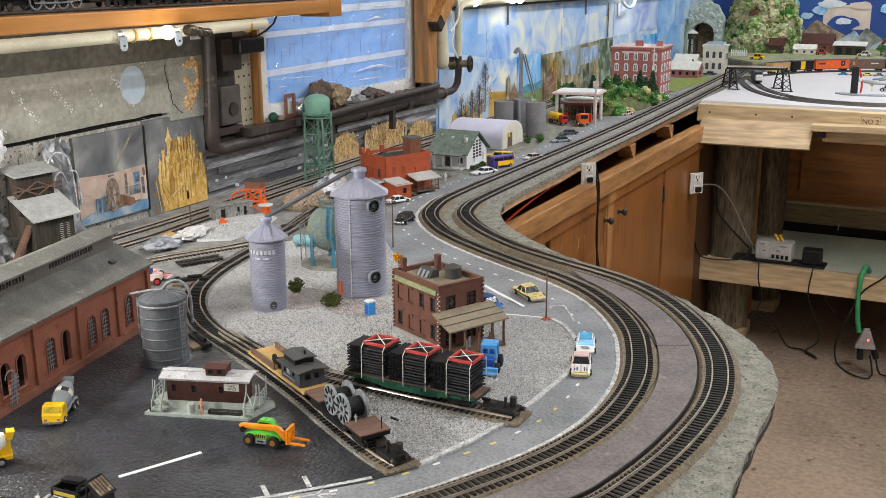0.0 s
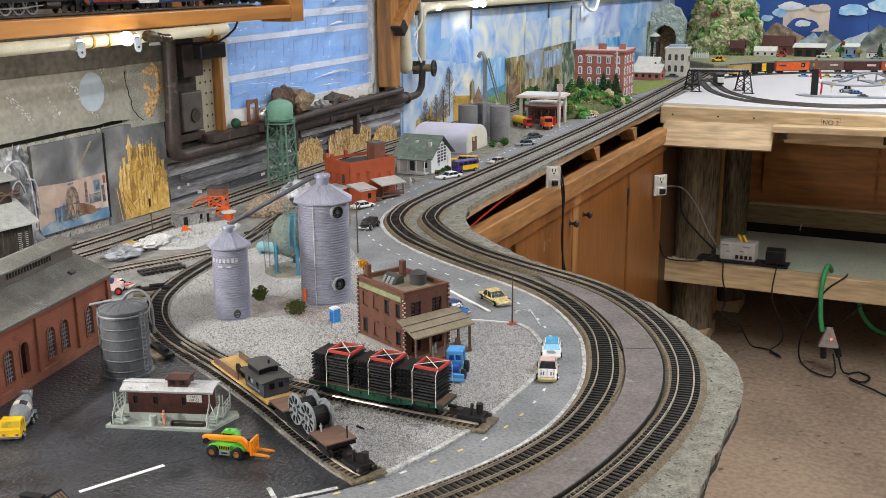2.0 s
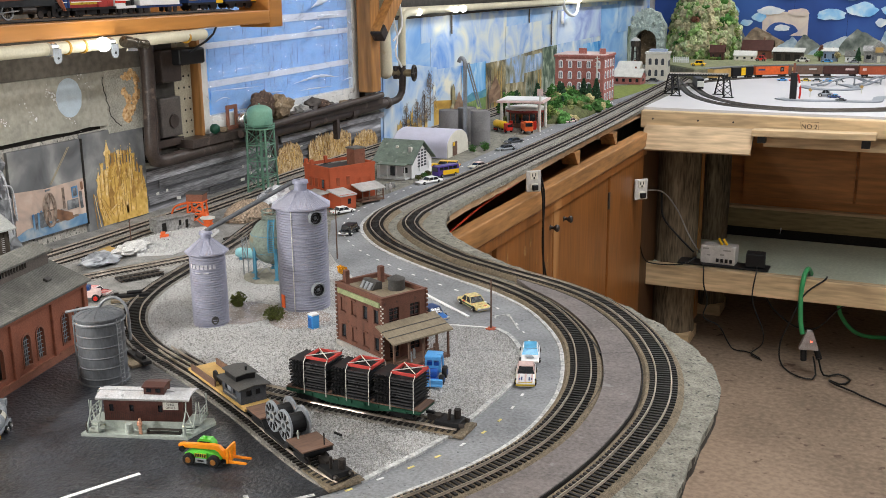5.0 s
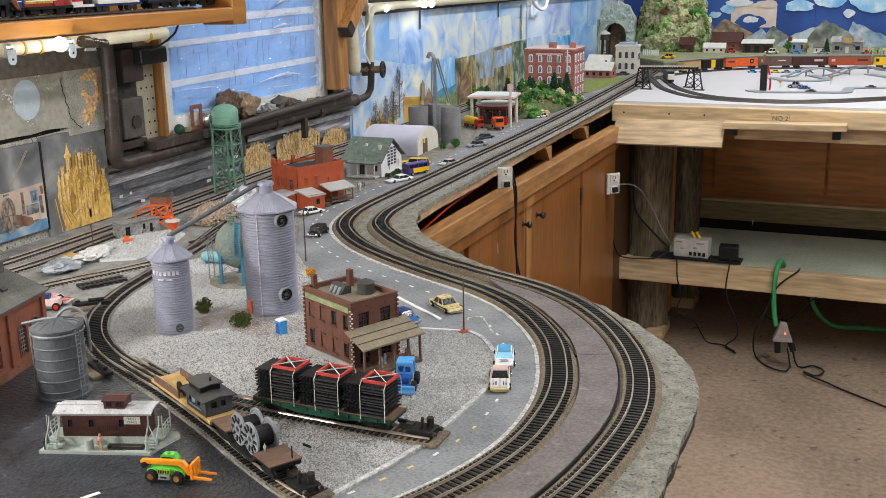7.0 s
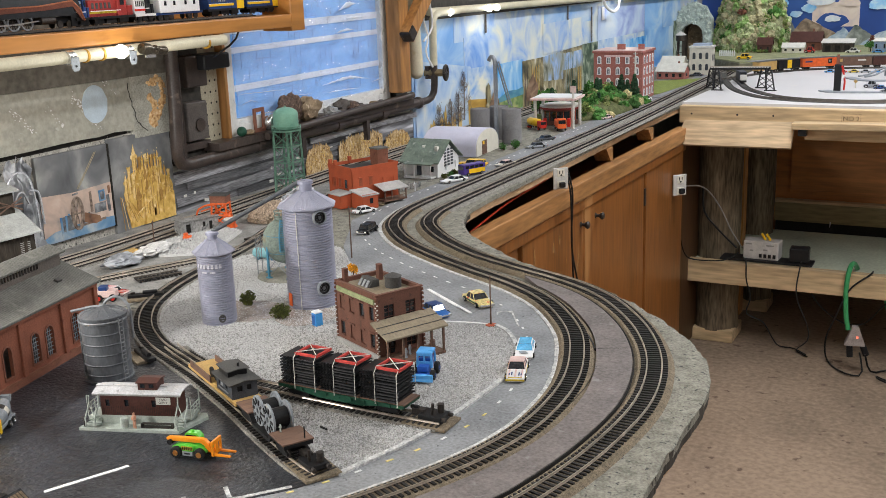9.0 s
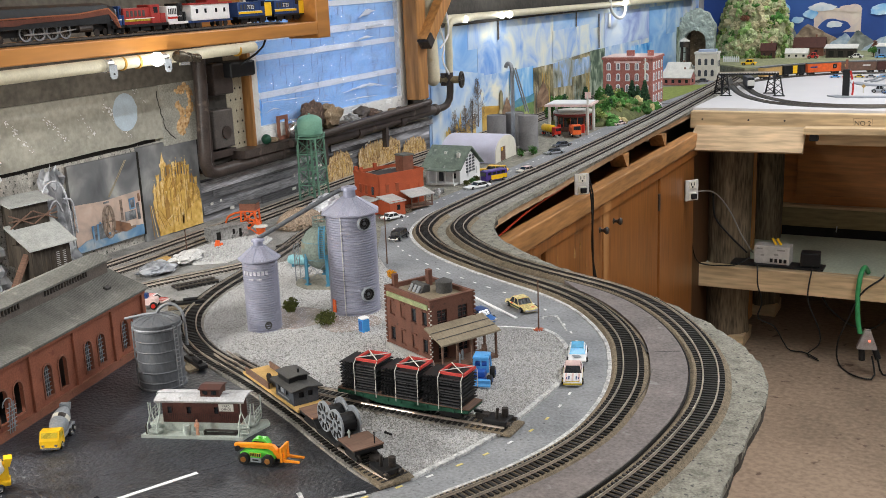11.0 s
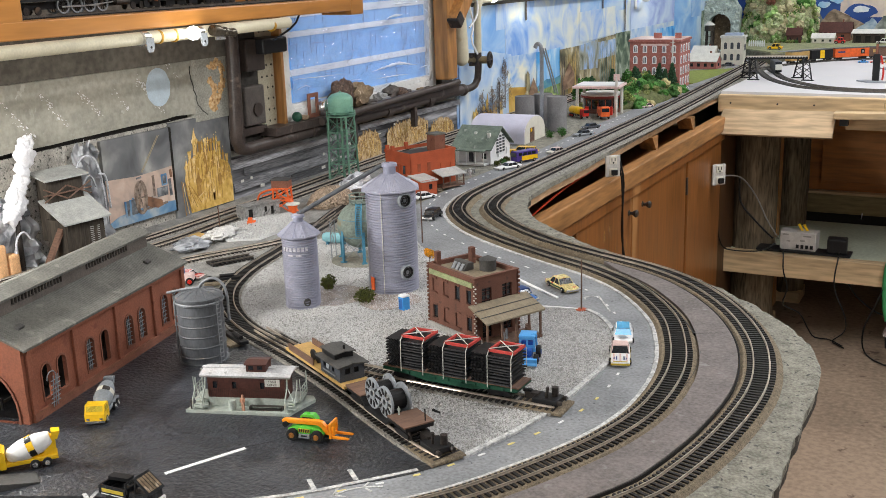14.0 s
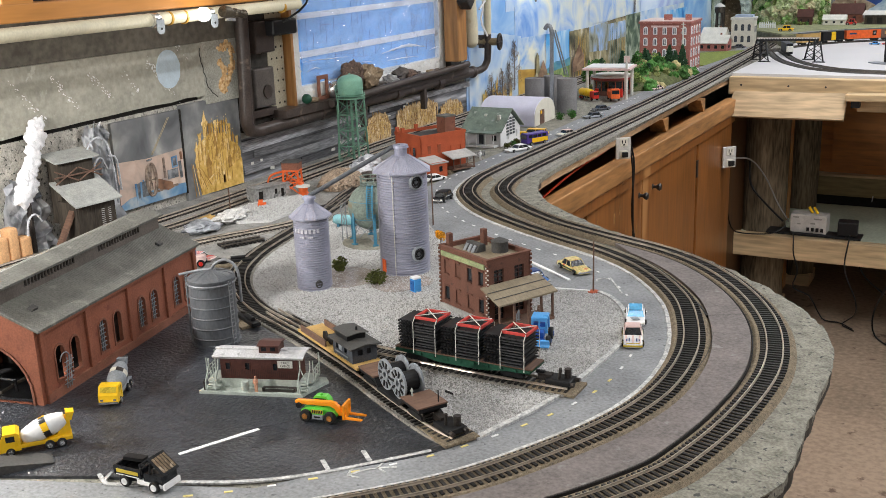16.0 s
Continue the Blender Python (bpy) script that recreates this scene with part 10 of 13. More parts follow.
tank = part("tank", lathe(B(), [(0, LH + 0.0015), (0.012, LH + 0.0022), (0.0205, LH + 0.0048), (0.0250, LH + 0.0082), (0.0262, LH + 0.0120), (0.0262, LH + 0.0345), (0.0256, LH + 0.0372), (0.0225, LH + 0.0415), (0.0165, LH + 0.0455), (0.0090, LH + 0.0478), (0.0024, LH + 0.0485), (0.0020, LH + 0.0515), (0, LH + 0.0520)], 36), M["mint"], wt, "mint-green tank with a domed top", smooth=40)
for zz in (LH + 0.0098, LH + 0.0205):
    part("tank_band", tube(B(), [(0.0263 * math.cos(t), 0.0263 * math.sin(t), zz) for t in np.linspace(0, 6.2832, 33)], 0.0006, 4), M["mint"], tank)
for zz in (LH + 0.0065, LH + 0.0105):
    part("walk_rail", tube(B(), [(0.0296 * math.cos(t), 0.0296 * math.sin(t), zz) for t in np.linspace(0, 6.2832, 33)], 0.0006, 4), M["mint"], wt)
for k in range(12):
    t = k * math.pi / 6
    part("walk_post", cyl(B(), (0.0296 * math.cos(t), 0.0296 * math.sin(t), LH + 0.002), (0.0296 * math.cos(t), 0.0296 * math.sin(t), LH + 0.0105), 0.0006, n=5), M["mint"], wt)
part("riser_pipe", cyl(B(), (0, 0, 0), (0, 0, LH), 0.003, n=10), M["tower_green"], wt)
bm = B()
for s in (-0.003, 0.003):
    tube(bm, [(-0.026, -0.012 + s, 0), (-0.027, -0.012 + s, LH + 0.033)], 0.0006, 4)
for k in range(22):
    box(bm, -0.0265, -0.012, 0.004 + 0.0072 * k, 0.0006, 0.006, 0.0008)
part("ladder", bm, M["tower_green"], wt)

# orange crane tower with its grey hut
oc = thing("coal_crane", "orange lattice loading tower with a brown cabin", "model crane", -1.172, 1.512, TOP + 0.001, 18)
for sx in (-0.013, 0.013):
    for sy in (-0.010, 0.010):
        part("leg", cyl(B(), (sx * 1.25, sy * 1.2, 0), (sx, sy, 0.047), 0.0018, n=6), M["frame_orange"], oc)
for z0, z1 in ((0.004, 0.024), (0.024, 0.045)):
    for sy in (-0.011, 0.011):
        for s in (-1, 1):
            part("brace", cyl(B(), (-s * 0.014, sy, z0), (s * 0.014, sy, z1), 0.0011, n=5), M["frame_orange"], oc)
        part("girt", box(B(), 0, sy, z1, 0.030, 0.0025, 0.0025), M["frame_orange"], oc)
    for s in (-0.0145, 0.0145):
        part("girt", box(B(), s, 0, z1, 0.0025, 0.024, 0.0025), M["frame_orange"], oc)
part("cabin", box(B(), 0, 0, 0.053, 0.031, 0.024, 0.013, bevel=0.0006), M["brick_red"], oc, "brown cabin")
part("cabin_roof", box(B(), 0, 0, 0.0605, 0.034, 0.027, 0.002), M["roof_dark"], oc)
part("boom", tube(B(), spline([(-0.014, -0.002, 0.042), (-0.028, -0.006, 0.040), (-0.040, -0.010, 0.033), (-0.045, -0.012, 0.016)], 0.004), 0.0020, 6), M["frame_orange"], oc, smooth=60)
part("boom", tube(B(), [(-0.014, -0.002, 0.036), (-0.036, -0.008, 0.030)], 0.0012, 5), M["frame_orange"], oc)
part("chute", box(B(), 0.024, -0.012, 0.014, 0.004, 0.010, 0.028, ry=-28), M["frame_orange"], oc)
part("hopper", lathe(B(), [(0, 0.0), (0.004, 0.0), (0.0055, 0.006), (0.009, 0.016), (0.009, 0.019), (0, 0.019)], 14, 0.026, -0.022, 0), M["frame_orange"], oc)
part("hopper_lid", lathe(B(), [(0, 0.0190), (0.013, 0.0190), (0.013, 0.021), (0, 0.022)], 16, 0.026, -0.022, 0), M["roof_white"], oc)
hut = thing("grey_hut", "low flat-roofed grey hut with dark openings", "model building", -1.193, 1.468, TOP + 0.001, 72)
part("front_wall", holed(B(), rect(0.0, 0, 0.074, 0.024), [rect(-0.024, 0.002, 0.010, 0.016), rect(0.008, 0.008, 0.006, 0.010), rect(0.022, 0.002, 0.007, 0.015)], -0.011, -0.009, "y"), M["rock"], hut)
# solid black block puts shade behind the hut's openings
part("interior", box(B(), 0, 0.002, 0.012, 0.072, 0.0215, 0.0238), M["void_shade"], hut, "near-black block for the shade inside the hut")
part("flat_roof", box(B(), 0, 0.0, 0.0245, 0.076, 0.027, 0.002), M["rock"], hut)
for x in (-0.038, 0.038):
    part("end_wall", box(B(), x, 0.001, 0.0115, 0.002, 0.023, 0.023), M["rock"], hut)
sd = thing("orange_digger", "tiny orange toy digger on the rubble", "toy vehicle", -1.150, 1.392, TOP + 0.006, 30, group="toy cars")
part("body", box(B(), 0, 0, 0.005, 0.014, 0.009, 0.006, bevel=0.0008), M["frame_orange"], sd)
part("cab", box(B(), -0.002, 0, 0.010, 0.007, 0.007, 0.005), M["frame_orange"], sd)
part("tracks", box(B(), 0, 0, 0.001, 0.015, 0.011, 0.003), M["black"], sd)
# rubble heap and stones
heap = thing("rubble_heap", "pale heap of crushed stone beside the track", "rubble", 0, 0, 0)
HEAP = [(-1.195, 1.33), (-1.13, 1.30), (-1.085, 1.33), (-1.085, 1.42), (-1.11, 1.49), (-1.15, 1.50), (-1.19, 1.42)]
part("mound", prism(B(), HEAP, TOP - 0.001, TOP + 0.004), M["rubble"], heap)
pebbles("crushed_stone", HEAP, 2600, 0.0016, TOP + 0.004, M["pebble"], heap, 12, pile=lambda x, y: 0.006 * np.exp(-(((x + 1.138) / 0.035) ** 2 + ((y - 1.40) / 0.06) ** 2)))
for x, y, sx, sy, sz, m, lb in ((-1.150, 1.235, 0.022, 0.034, 0.018, "silver_rock", "silvery grey flat boulder beside the wall track"), (-1.150, 1.310, 0.018, 0.036, 0.019, "rock_pale", "white plaster boulder beside the track"), (-1.185, 1.29, 0.014, 0.024, 0.010, "ochre", "yellowish stone beside the track"),
                                (-1.14, 1.69, 0.022, 0.03, 0.026, "foil", "crumpled silvery rock by the tower"), (-1.10, 1.655, 0.018, 0.022, 0.016, "rock_dark", "dark cinder heap near the tower"),
                                (-1.16, 1.745, 0.02, 0.03, 0.026, "foil", "crumpled grey foil rock behind the conveyor")):
    lump("boulder", x, y, TOP - 0.001, sx, sy, sz, M[m], lb, "rock", x * 10 + y * 7, "boulders", 0.5, 4)
chips = thing("rock_heap", "rounded heap of tan stone chips by the tracks", "rubble", 0, 0, 0)
dome = [(-1.125 + 0.040 * math.cos(a), 1.60 + 0.052 * math.sin(a)) for a in np.linspace(0, 6.28, 25)[:-1]]
part("core", ball(B(), -1.125, 1.60, TOP - 0.002, 0.037, 0.049, 0.030), M["rock_chip"], chips, smooth=60)
pebbles("crushed_stone", dome, 2200, 0.0034, TOP - 0.001, M["rock_chip"], chips, 44, pile=lambda x, y: 0.032 * np.sqrt(np.maximum(0.0, 1 - ((x + 1.125) / 0.040) ** 2 - ((y - 1.60) / 0.052) ** 2)))
for x, y, rz in ((-1.045, 1.205, 62), (-1.065, 1.62, 70), (-1.045, 1.47, 75)):
    tp = thing("track_offcut", "short black offcut of track lying loose", "track piece", x, y, TOP + 0.001, rz, group="track offcuts")
    for s in (-0.008, 0.008):
        part("rail", box(B(), 0, s, 0.004, 0.07, 0.001, 0.002), M["rail_dark"], tp)
    for k in range(10):
        part("sleeper", box(B(), -0.0315 + 0.007 * k, 0, 0.0018, 0.003, 0.028, 0.003), M["sleeper"], tp)

MINE_ROOF = surf("mine_roof", (0.36, 0.37, 0.35), 0.7, 0, 0.2, 60, 400, 0.3)
# mine building with steam and foil rock at the wall
mine = thing("mine_hoist", "dark plank mine hoist house with two pale sloping roofs", "model building", -1.285, 1.135, TOP, 84)
part("wall_block", box(B(), -0.009, -0.010, 0.035, 0.070, 0.045, 0.070), M["plank_dark"], mine)
for k in range(10):
    part("batten", box(B(), -0.041 + 0.0073 * k, -0.0330, 0.033, 0.0012, 0.0012, 0.066), M["plank_dark"], mine)
part("lower_roof", prism(B(), [(-0.042, 0.066), (0.016, 0.098), (0.016, 0.1005), (-0.042, 0.0685)], -0.052, 0.034, "x"), MINE_ROOF, mine, "pale grey lower roof")
part("head_house", box(B(), -0.009, 0.018, 0.082, 0.064, 0.026, 0.096), M["plank_dark"], mine)
part("upper_roof", prism(B(), [(-0.004, 0.129), (0.036, 0.139), (0.036, 0.1415), (-0.004, 0.1315)], -0.050, 0.030, "x"), MINE_ROOF, mine, "pale grey upper roof")
for x0, x1 in ((-0.050, -0.010), (-0.008, 0.034)):
    for s in (0, 1):
        a, b = (x0, x1) if s else (x1, x0)
        part("trestle_brace", tube(B(), [(a, 0.000, 0.098), (b, 0.000, 0.118)], 0.0012, 5), M["wood_deck"], mine)
part("trestle_beam", box(B(), -0.008, 0.0, 0.108, 0.086, 0.002, 0.002), M["wood_deck"], mine)
for k in range(9):
    part("louvre", box(B(), 0.002, -0.0338, 0.030 + 0.003 * k, 0.006, 0.0008, 0.001), M["roof_mid"], mine)
    part("louvre", box(B(), 0.014, -0.0338, 0.030 + 0.003 * k, 0.005, 0.0008, 0.001), M["roof_mid"], mine)
part("ramp", box(B(), -0.060, -0.020, 0.030, 0.004, 0.012, 0.075, ry=32), M["wood_deck"], mine)
puff = thing("steam_puff", "tall puff of white cotton wool steam on a thin wire", "cotton steam", -1.312, 1.062, TOP - 0.012)
wisp = spline([(-0.018, 0.100, 0), (-0.010, 0.122, 0), (0.002, 0.146, 0), (0.008, 0.164, 0), (0.016, 0.184, 0), (0.021, 0.202, 0)], 0.002)
rs = random.Random(71)
for i in range(34):
    f = i / 33
    p = wisp[int(f * (len(wisp) - 1))]
    y, z, s = p[0] + rs.gauss(0, 0.0055 * (1 - 0.5 * f)), p[1] + rs.gauss(0, 0.003), rs.uniform(0.008, 0.0155) * (0.66 + 0.40 * abs(math.cos(math.pi * (f * 1.25 - 0.1))))
    bm = bmesh.new()
    bmesh.ops.create_icosphere(bm, subdivisions=3, radius=s)
    for v in bm.verts:
        v.co *= 1 + 0.6 * noise.noise(v.co * 110 + Vector((i * 3.7, 0, 0))) + 0.35 * noise.noise(v.co * 330 + Vector((0, i * 2.3, 0)))
        v.co.x *= 0.55
        v.co += Vector((rs.uniform(-0.0005, 0.0005), y, z))
    part("cotton_tuft", bm, M["cotton"], puff, smooth=60)
part("chimney", cyl(B(), (0, -0.014, 0.012), (0, -0.014, 0.104), 0.004, n=10), M["dark_iron"], puff)
for y, z0, w, h, sd_ in ((1.045, 0.0, 0.10, 0.115, 2), (1.195, 0.0, 0.085, 0.170, 5)):
    bm = B()
    nx, nz = 9, 11
    g = []
    for i in range(nx + 1):
        col = []
        for j in range(nz + 1):
            f = j / nz
            ww = w * (1 - 0.55 * f ** 2) * (1 + 0.15 * noise.noise((i * 0.4, j * 0.5, sd_)))
            col.append(bm.verts.new((-1.318 + 0.016 * noise.noise((i * 0.93, j * 0.87, sd_ * 3)) + 0.008 * noise.noise((i * 2.1, j * 1.9, sd_)), y + ww * (i / nx - 0.5), TOP + z0 + h * f * (1 + 0.10 * noise.noise((i * 0.9, 0, sd_))))))
        g.append(col)
    for i in range(nx):
        for j in range(nz):
            bm.faces.new((g[i][j], g[i + 1][j], g[i + 1][j + 1], g[i][j + 1]))
    fs = bm.faces[:]
    bmesh.ops.solidify(bm, geom=fs, thickness=0.003)
    solid("foil_rock", bm, M["foil"], "crumpled silver-grey painted rock sheet against the wall", "rock sheet", group="foil rocks", smooth=12)
for pts in ([(1.150, 1.07), (1.156, 1.115), (1.170, 1.145), (1.188, 1.152), (1.206, 1.140), (1.214, 1.10), (1.216, 1.04)], [(1.170, 1.085), (1.176, 1.112), (1.190, 1.120), (1.200, 1.100)], [(1.205, 1.120), (1.222, 1.112), (1.226, 1.06)], [(1.030, 1.02), (1.036, 1.052), (1.050, 1.060), (1.062, 1.046)]):
    solid("pipe_cutout", tube(B(), [(-1.303, p[0], p[1]) for p in spline([(a, b, 0) for a, b in pts], 0.005)], 0.0017, 7), M["foil_pale"], "pale painted pipe outline on the rock sheet", "painted pipe", group="painted pipes", smooth=60)
for y, w, h in ((0.985, 0.020, 0.040), (1.005, 0.018, 0.050), (1.026, 0.02, 0.032)):
    solid("orange_block", box(B(), 0, 0, h / 2, 0.02, w, h, bevel=0.004), surf("peach", (0.62, 0.36, 0.18), 0.8, 0, 0.2, 60), "peach-coloured cut-out rock by the wall", "rock", -1.31, y, TOP, group="peach rocks")

# ---- red depot ----
M["brick_shade"] = surf("brick_shade", (0.26, 0.07, 0.035), 0.85, 0, 0.2, 60)
rd = thing("red_depot", "orange-red brick depot with a small wing and porch", "model building", -1.030, 1.752, TOP, 66)
part("front_wall", holed(B(), rect(0.045, 0, 0.11, 0.072), [rect(0.060, 0.030, 0.008, 0.018), rect(0.085, 0.030, 0.008, 0.018)], 0.0, 0.002, "y"), M["brick_orange"], rd)
part("side_wall", holed(B(), rect(0.0425, 0, 0.085, 0.072), [rect(0.014, 0.034, 0.008, 0.016), rect(0.033, 0.034, 0.008, 0.016), rect(0.052, 0.034, 0.008, 0.016), rect(0.071, 0.034, 0.008, 0.016)], -0.010, -0.008, "x", pose(0, 0, 0)), M["brick_orange"], rd)
part("core", box(B(), 0.045, 0.043, 0.033, 0.106, 0.082, 0.064), M["brick_orange"], rd)
part("flat_roof", box(B(), 0.045, 0.0425, 0.066, 0.106, 0.083, 0.002), M["roof_dark"], rd)
for x, y, sx, sy in ((0.045, 0.001, 0.113, 0.003), (-0.0095, 0.0425, 0.003, 0.080), (0.0995, 0.0425, 0.003, 0.080), (0.045, 0.084, 0.113, 0.003)):
    part("parapet", box(B(), x, y, 0.0730, sx, sy, 0.006), M["brick_orange"], rd)
part("tower_block", box(B(), 0.084, 0.040, 0.083, 0.026, 0.026, 0.034), M["brick_red"], rd, "small brown roof block")
part("tower_cap", box(B(), 0.084, 0.040, 0.101, 0.029, 0.029, 0.003), M["roof_grey"], rd)
for y in (0.022, 0.044, 0.064):
    dark_ = y < 0.03
    wd_ = part("window", box(B(), -0.0100, y, 0.042, 0.0012, 0.0075, 0.017), M["glass_dark" if dark_ else "brick_shade"], rd, "dark window" if dark_ else "bricked-up window")
    part("lintel", box(B(), -0.0107, y, 0.0515, 0.0016, 0.010, 0.0016), M["brick_orange"], wd_)
    part("sill", box(B(), -0.0110, y, 0.0325, 0.0022, 0.010, 0.0014), M["brick_orange"], wd_)
for x in (0.010, 0.034):
    wd_ = part("window", box(B(), x, 0.0, 0.046, 0.0075, 0.0012, 0.016), M["brick_shade"], rd, "bricked-up window")
    part("lintel", box(B(), x, -0.0007, 0.055, 0.010, 0.0016, 0.0016), M["brick_orange"], wd_)
for x, y in ((-0.008, 0.080), (-0.008, 0.062), (0.040, 0.083)):
    part("chimney", box(B(), x, y, 0.0775, 0.006, 0.006, 0.014), M["brick_orange"], rd)
part("wing_block", box(B(), 0.002, -0.022, 0.0145, 0.036, 0.042, 0.029), M["brick_orange"], rd)
part("wing_roof", box(B(), 0.002, -0.022, 0.0305, 0.040, 0.047, 0.002, rx=8), M["roof_light"], rd, "pale grey wing roof")
part("wing_window", box(B(), 0.004, -0.0435, 0.016, 0.007, 0.001, 0.010), M["glass_dark"], rd)
part("porch_roof", box(B(), 0.070, -0.018, 0.0325, 0.060, 0.036, 0.002, rx=14), M["roof_light"], rd, "pale porch roof")
part("annex_roof", box(B(), -0.030, 0.018, 0.0285, 0.030, 0.050, 0.002, ry=-6), M["roof_light"], rd, "pale grey annex roof")
part("annex_wall", box(B(), -0.030, 0.018, 0.0130, 0.024, 0.044, 0.026), M["brick_orange"], rd)
part("porch_floor", box(B(), 0.070, -0.017, 0.006, 0.056, 0.030, 0.003), M["wood_deck"], rd)
for x in (0.045, 0.062, 0.079, 0.096):
    part("porch_post", box(B(), x, -0.031, 0.017, 0.002, 0.002, 0.024), M["wood_deck"], rd)
part("porch_rail", box(B(), 0.070, -0.031, 0.014, 0.052, 0.001, 0.0015), M["wood_deck"], rd)
for k in range(3):
    part("porch_step", box(B(), 0.036, -0.026 - 0.003 * k, 0.005 - 0.0018 * k, 0.012, 0.004, 0.0014), M["cork"], rd)
fig("figurine", -0.993, 1.916, 0.020, TOP, "tiny plain white figurine beside the depot", M["white"])

# ---- green-roofed house ----
gh = thing("green_roof_house", "white clapboard house with a green roof and porch", "model building", -1.035, 2.062, TOP, 0)
GW, GD = 0.085, 0.100     # along x, along y
gab = [(-0.002, 0), (GD, 0), (GD, 0.032), (GD / 2, 0.069), (-0.002, 0.032)]
part("gable_wall", holed(B(), gab, [rect(0.035, 0.010, 0.010, 0.016), rect(0.080, 0.010, 0.010, 0.016)], 0.018, 0.020, "x"), M["white"], gh)
part("wall_block", box(B(), -GW / 2 + 0.017, GD / 2, 0.018, GW, GD - 0.004, 0.036), M["white"], gh)
part("upper_wall", prism(B(), [(0, 0.036), (GD, 0.036), (GD / 2, 0.072)], -GW + 0.02, 0.0175, "x"), M["white"], gh)
for k in range(6):
    for j in range(3):
        part("sign_board", box(B(), 0.0205, GD / 2 - 0.016 + 0.016 * j, 0.022 + 0.0068 * k, 0.001, 0.010, 0.0042), M["loco_grey"], gh, "dark unreadable sign")
for s in (0, 1):
    y0, y1 = (-0.010, GD / 2) if s == 0 else (GD + 0.010, GD / 2)
    part("roof", prism(B(), [(y0, 0.0315), (y1, 0.0755), (y1, 0.078), (y0, 0.034)], -GW + 0.010, 0.026, "x"), M["roof_green"], gh, "sage green roof")
part("vent", box(B(), -0.030, 0.030, 0.062, 0.006, 0.006, 0.008), M["roof_white"], gh)
part("vent", box(B(), 0.006, 0.022, 0.060, 0.007, 0.007, 0.012), M["roof_white"], gh)
part("porch_roof", box(B(), -0.020, -0.012, 0.0335, 0.070, 0.026, 0.002, rx=8), M["roof_green"], gh)
for x in (-0.050, -0.030, -0.008, 0.012):
    part("porch_post", box(B(), x, -0.021, 0.0165, 0.002, 0.002, 0.031), M["white"], gh)
part("porch_floor", box(B(), -0.020, -0.012, 0.002, 0.070, 0.024, 0.004), M["rubble"], gh)
part("door", box(B(), -0.028, -0.0005, 0.014, 0.011, 0.001, 0.022), M["loco_grey"], gh)
part("window", box(B(), 0.004, -0.0005, 0.018, 0.010, 0.001, 0.012), M["glass_dark"], gh)
for k, (x, y) in enumerate(((-1.000, 2.06), (-0.995, 2.085), (-0.998, 2.11))):
    bush(x, y, 0.009, 0.012, M["leaf" if k % 2 else "moss"], "little green shrub before the gable", 30 + k, TOP, "house shrubs", 160)
fn_ = thing("picket_fence", "low grey plank fence by the depot", "fence", -1.012, 1.935, TOP, 75)
for k in range(7):
    part("picket", box(B(), -0.024 + 0.008 * k, 0, 0.006, 0.006, 0.0014, 0.012), M["rock"], fn_)
part("fence_rail", box(B(), 0, 0.0012, 0.008, 0.056, 0.001, 0.0015), M["rock"], fn_)

# ---- quonset shed ----
qh = thing("quonset_shed", "pale lilac rounded-roof storage shed", "model building", -1.115, 2.395, TOP, 3)
qp = [(-0.085, 0), (-0.085, 0.024)] + [(-0.085 * math.cos(a), 0.024 + 0.038 * math.sin(a)) for a in np.linspace(0.15, 2.99, 13)] + [(0.085, 0.024), (0.085, 0)]
part("shell", prism(B(), [(y * 0.86, z) for y, z in qp], -0.085, 0.060, "x"), surf("pale_lilac", (0.60, 0.59, 0.70), 0.5, 0, 0.08, 40), qh, smooth=30)
part("front_wall", prism(B(), [(y * 0.83, z * 0.97) for y, z in qp], 0.0602, 0.0618, "x"), M["cream"], qh)
part("door", box(B(), 0.0622, -0.022, 0.018, 0.001, 0.030, 0.034), M["wood_deck"], qh, "brown sliding door")
part("notice", box(B(), 0.0630, -0.030, 0.030, 0.001, 0.010, 0.008), M["yellow"], qh)
for k, (x, y) in enumerate(((-1.03, 2.44), (-1.01, 2.47), (-1.022, 2.50))):
    bush(x, y, 0.013, 0.020, M["leaf"], "green shrub beside the shed", 50 + k, TOP, "shed shrubs", 220)

# ---- concrete grain elevator ----
ge = thing("grain_elevator", "grey concrete silos with a tall conveyor leg", "model elevator", -1.08, 2.56, TOP)
conc = surf("silo_concrete", (0.20, 0.195, 0.195), 0.85, 0, 0.2, 40, 300, 0.3)
for x, y, h in ((0.020, 0.0, 0.090), (-0.045, 0.062, 0.088), (-0.072, 0.0, 0.088)):
    part("silo", lathe(B(), [(0, 0), (0.026, 0), (0.026, h - 0.003), (0.0245, h), (0.0235, h - 0.002), (0, h - 0.002)], 22, x, y, 0), conc, ge, smooth=35)
part("conveyor_leg", box(B(), -0.010, -0.03, 0.104, 0.008, 0.008, 0.208), M["grey_metal"], ge, "grey conveyor leg")
part("gooseneck", tube(B(), spline([(-0.010, -0.03, 0.208), (-0.013, -0.03, 0.222), (-0.022, -0.03, 0.226), (-0.028, -0.03, 0.216)], 0.004), 0.0055, 8), M["grey_metal"], ge, smooth=60)
for pts in ([(-0.006, -0.03, 0.215), (0.016, -0.004, 0.10)], [(-0.006, -0.03, 0.205), (-0.05, 0.05, 0.095)], [(0.0, -0.03, 0.215), (0.026, -0.01, 0.098)]):
    part("chute", tube(B(), pts, 0.002, 6), M["grey_metal"], ge)

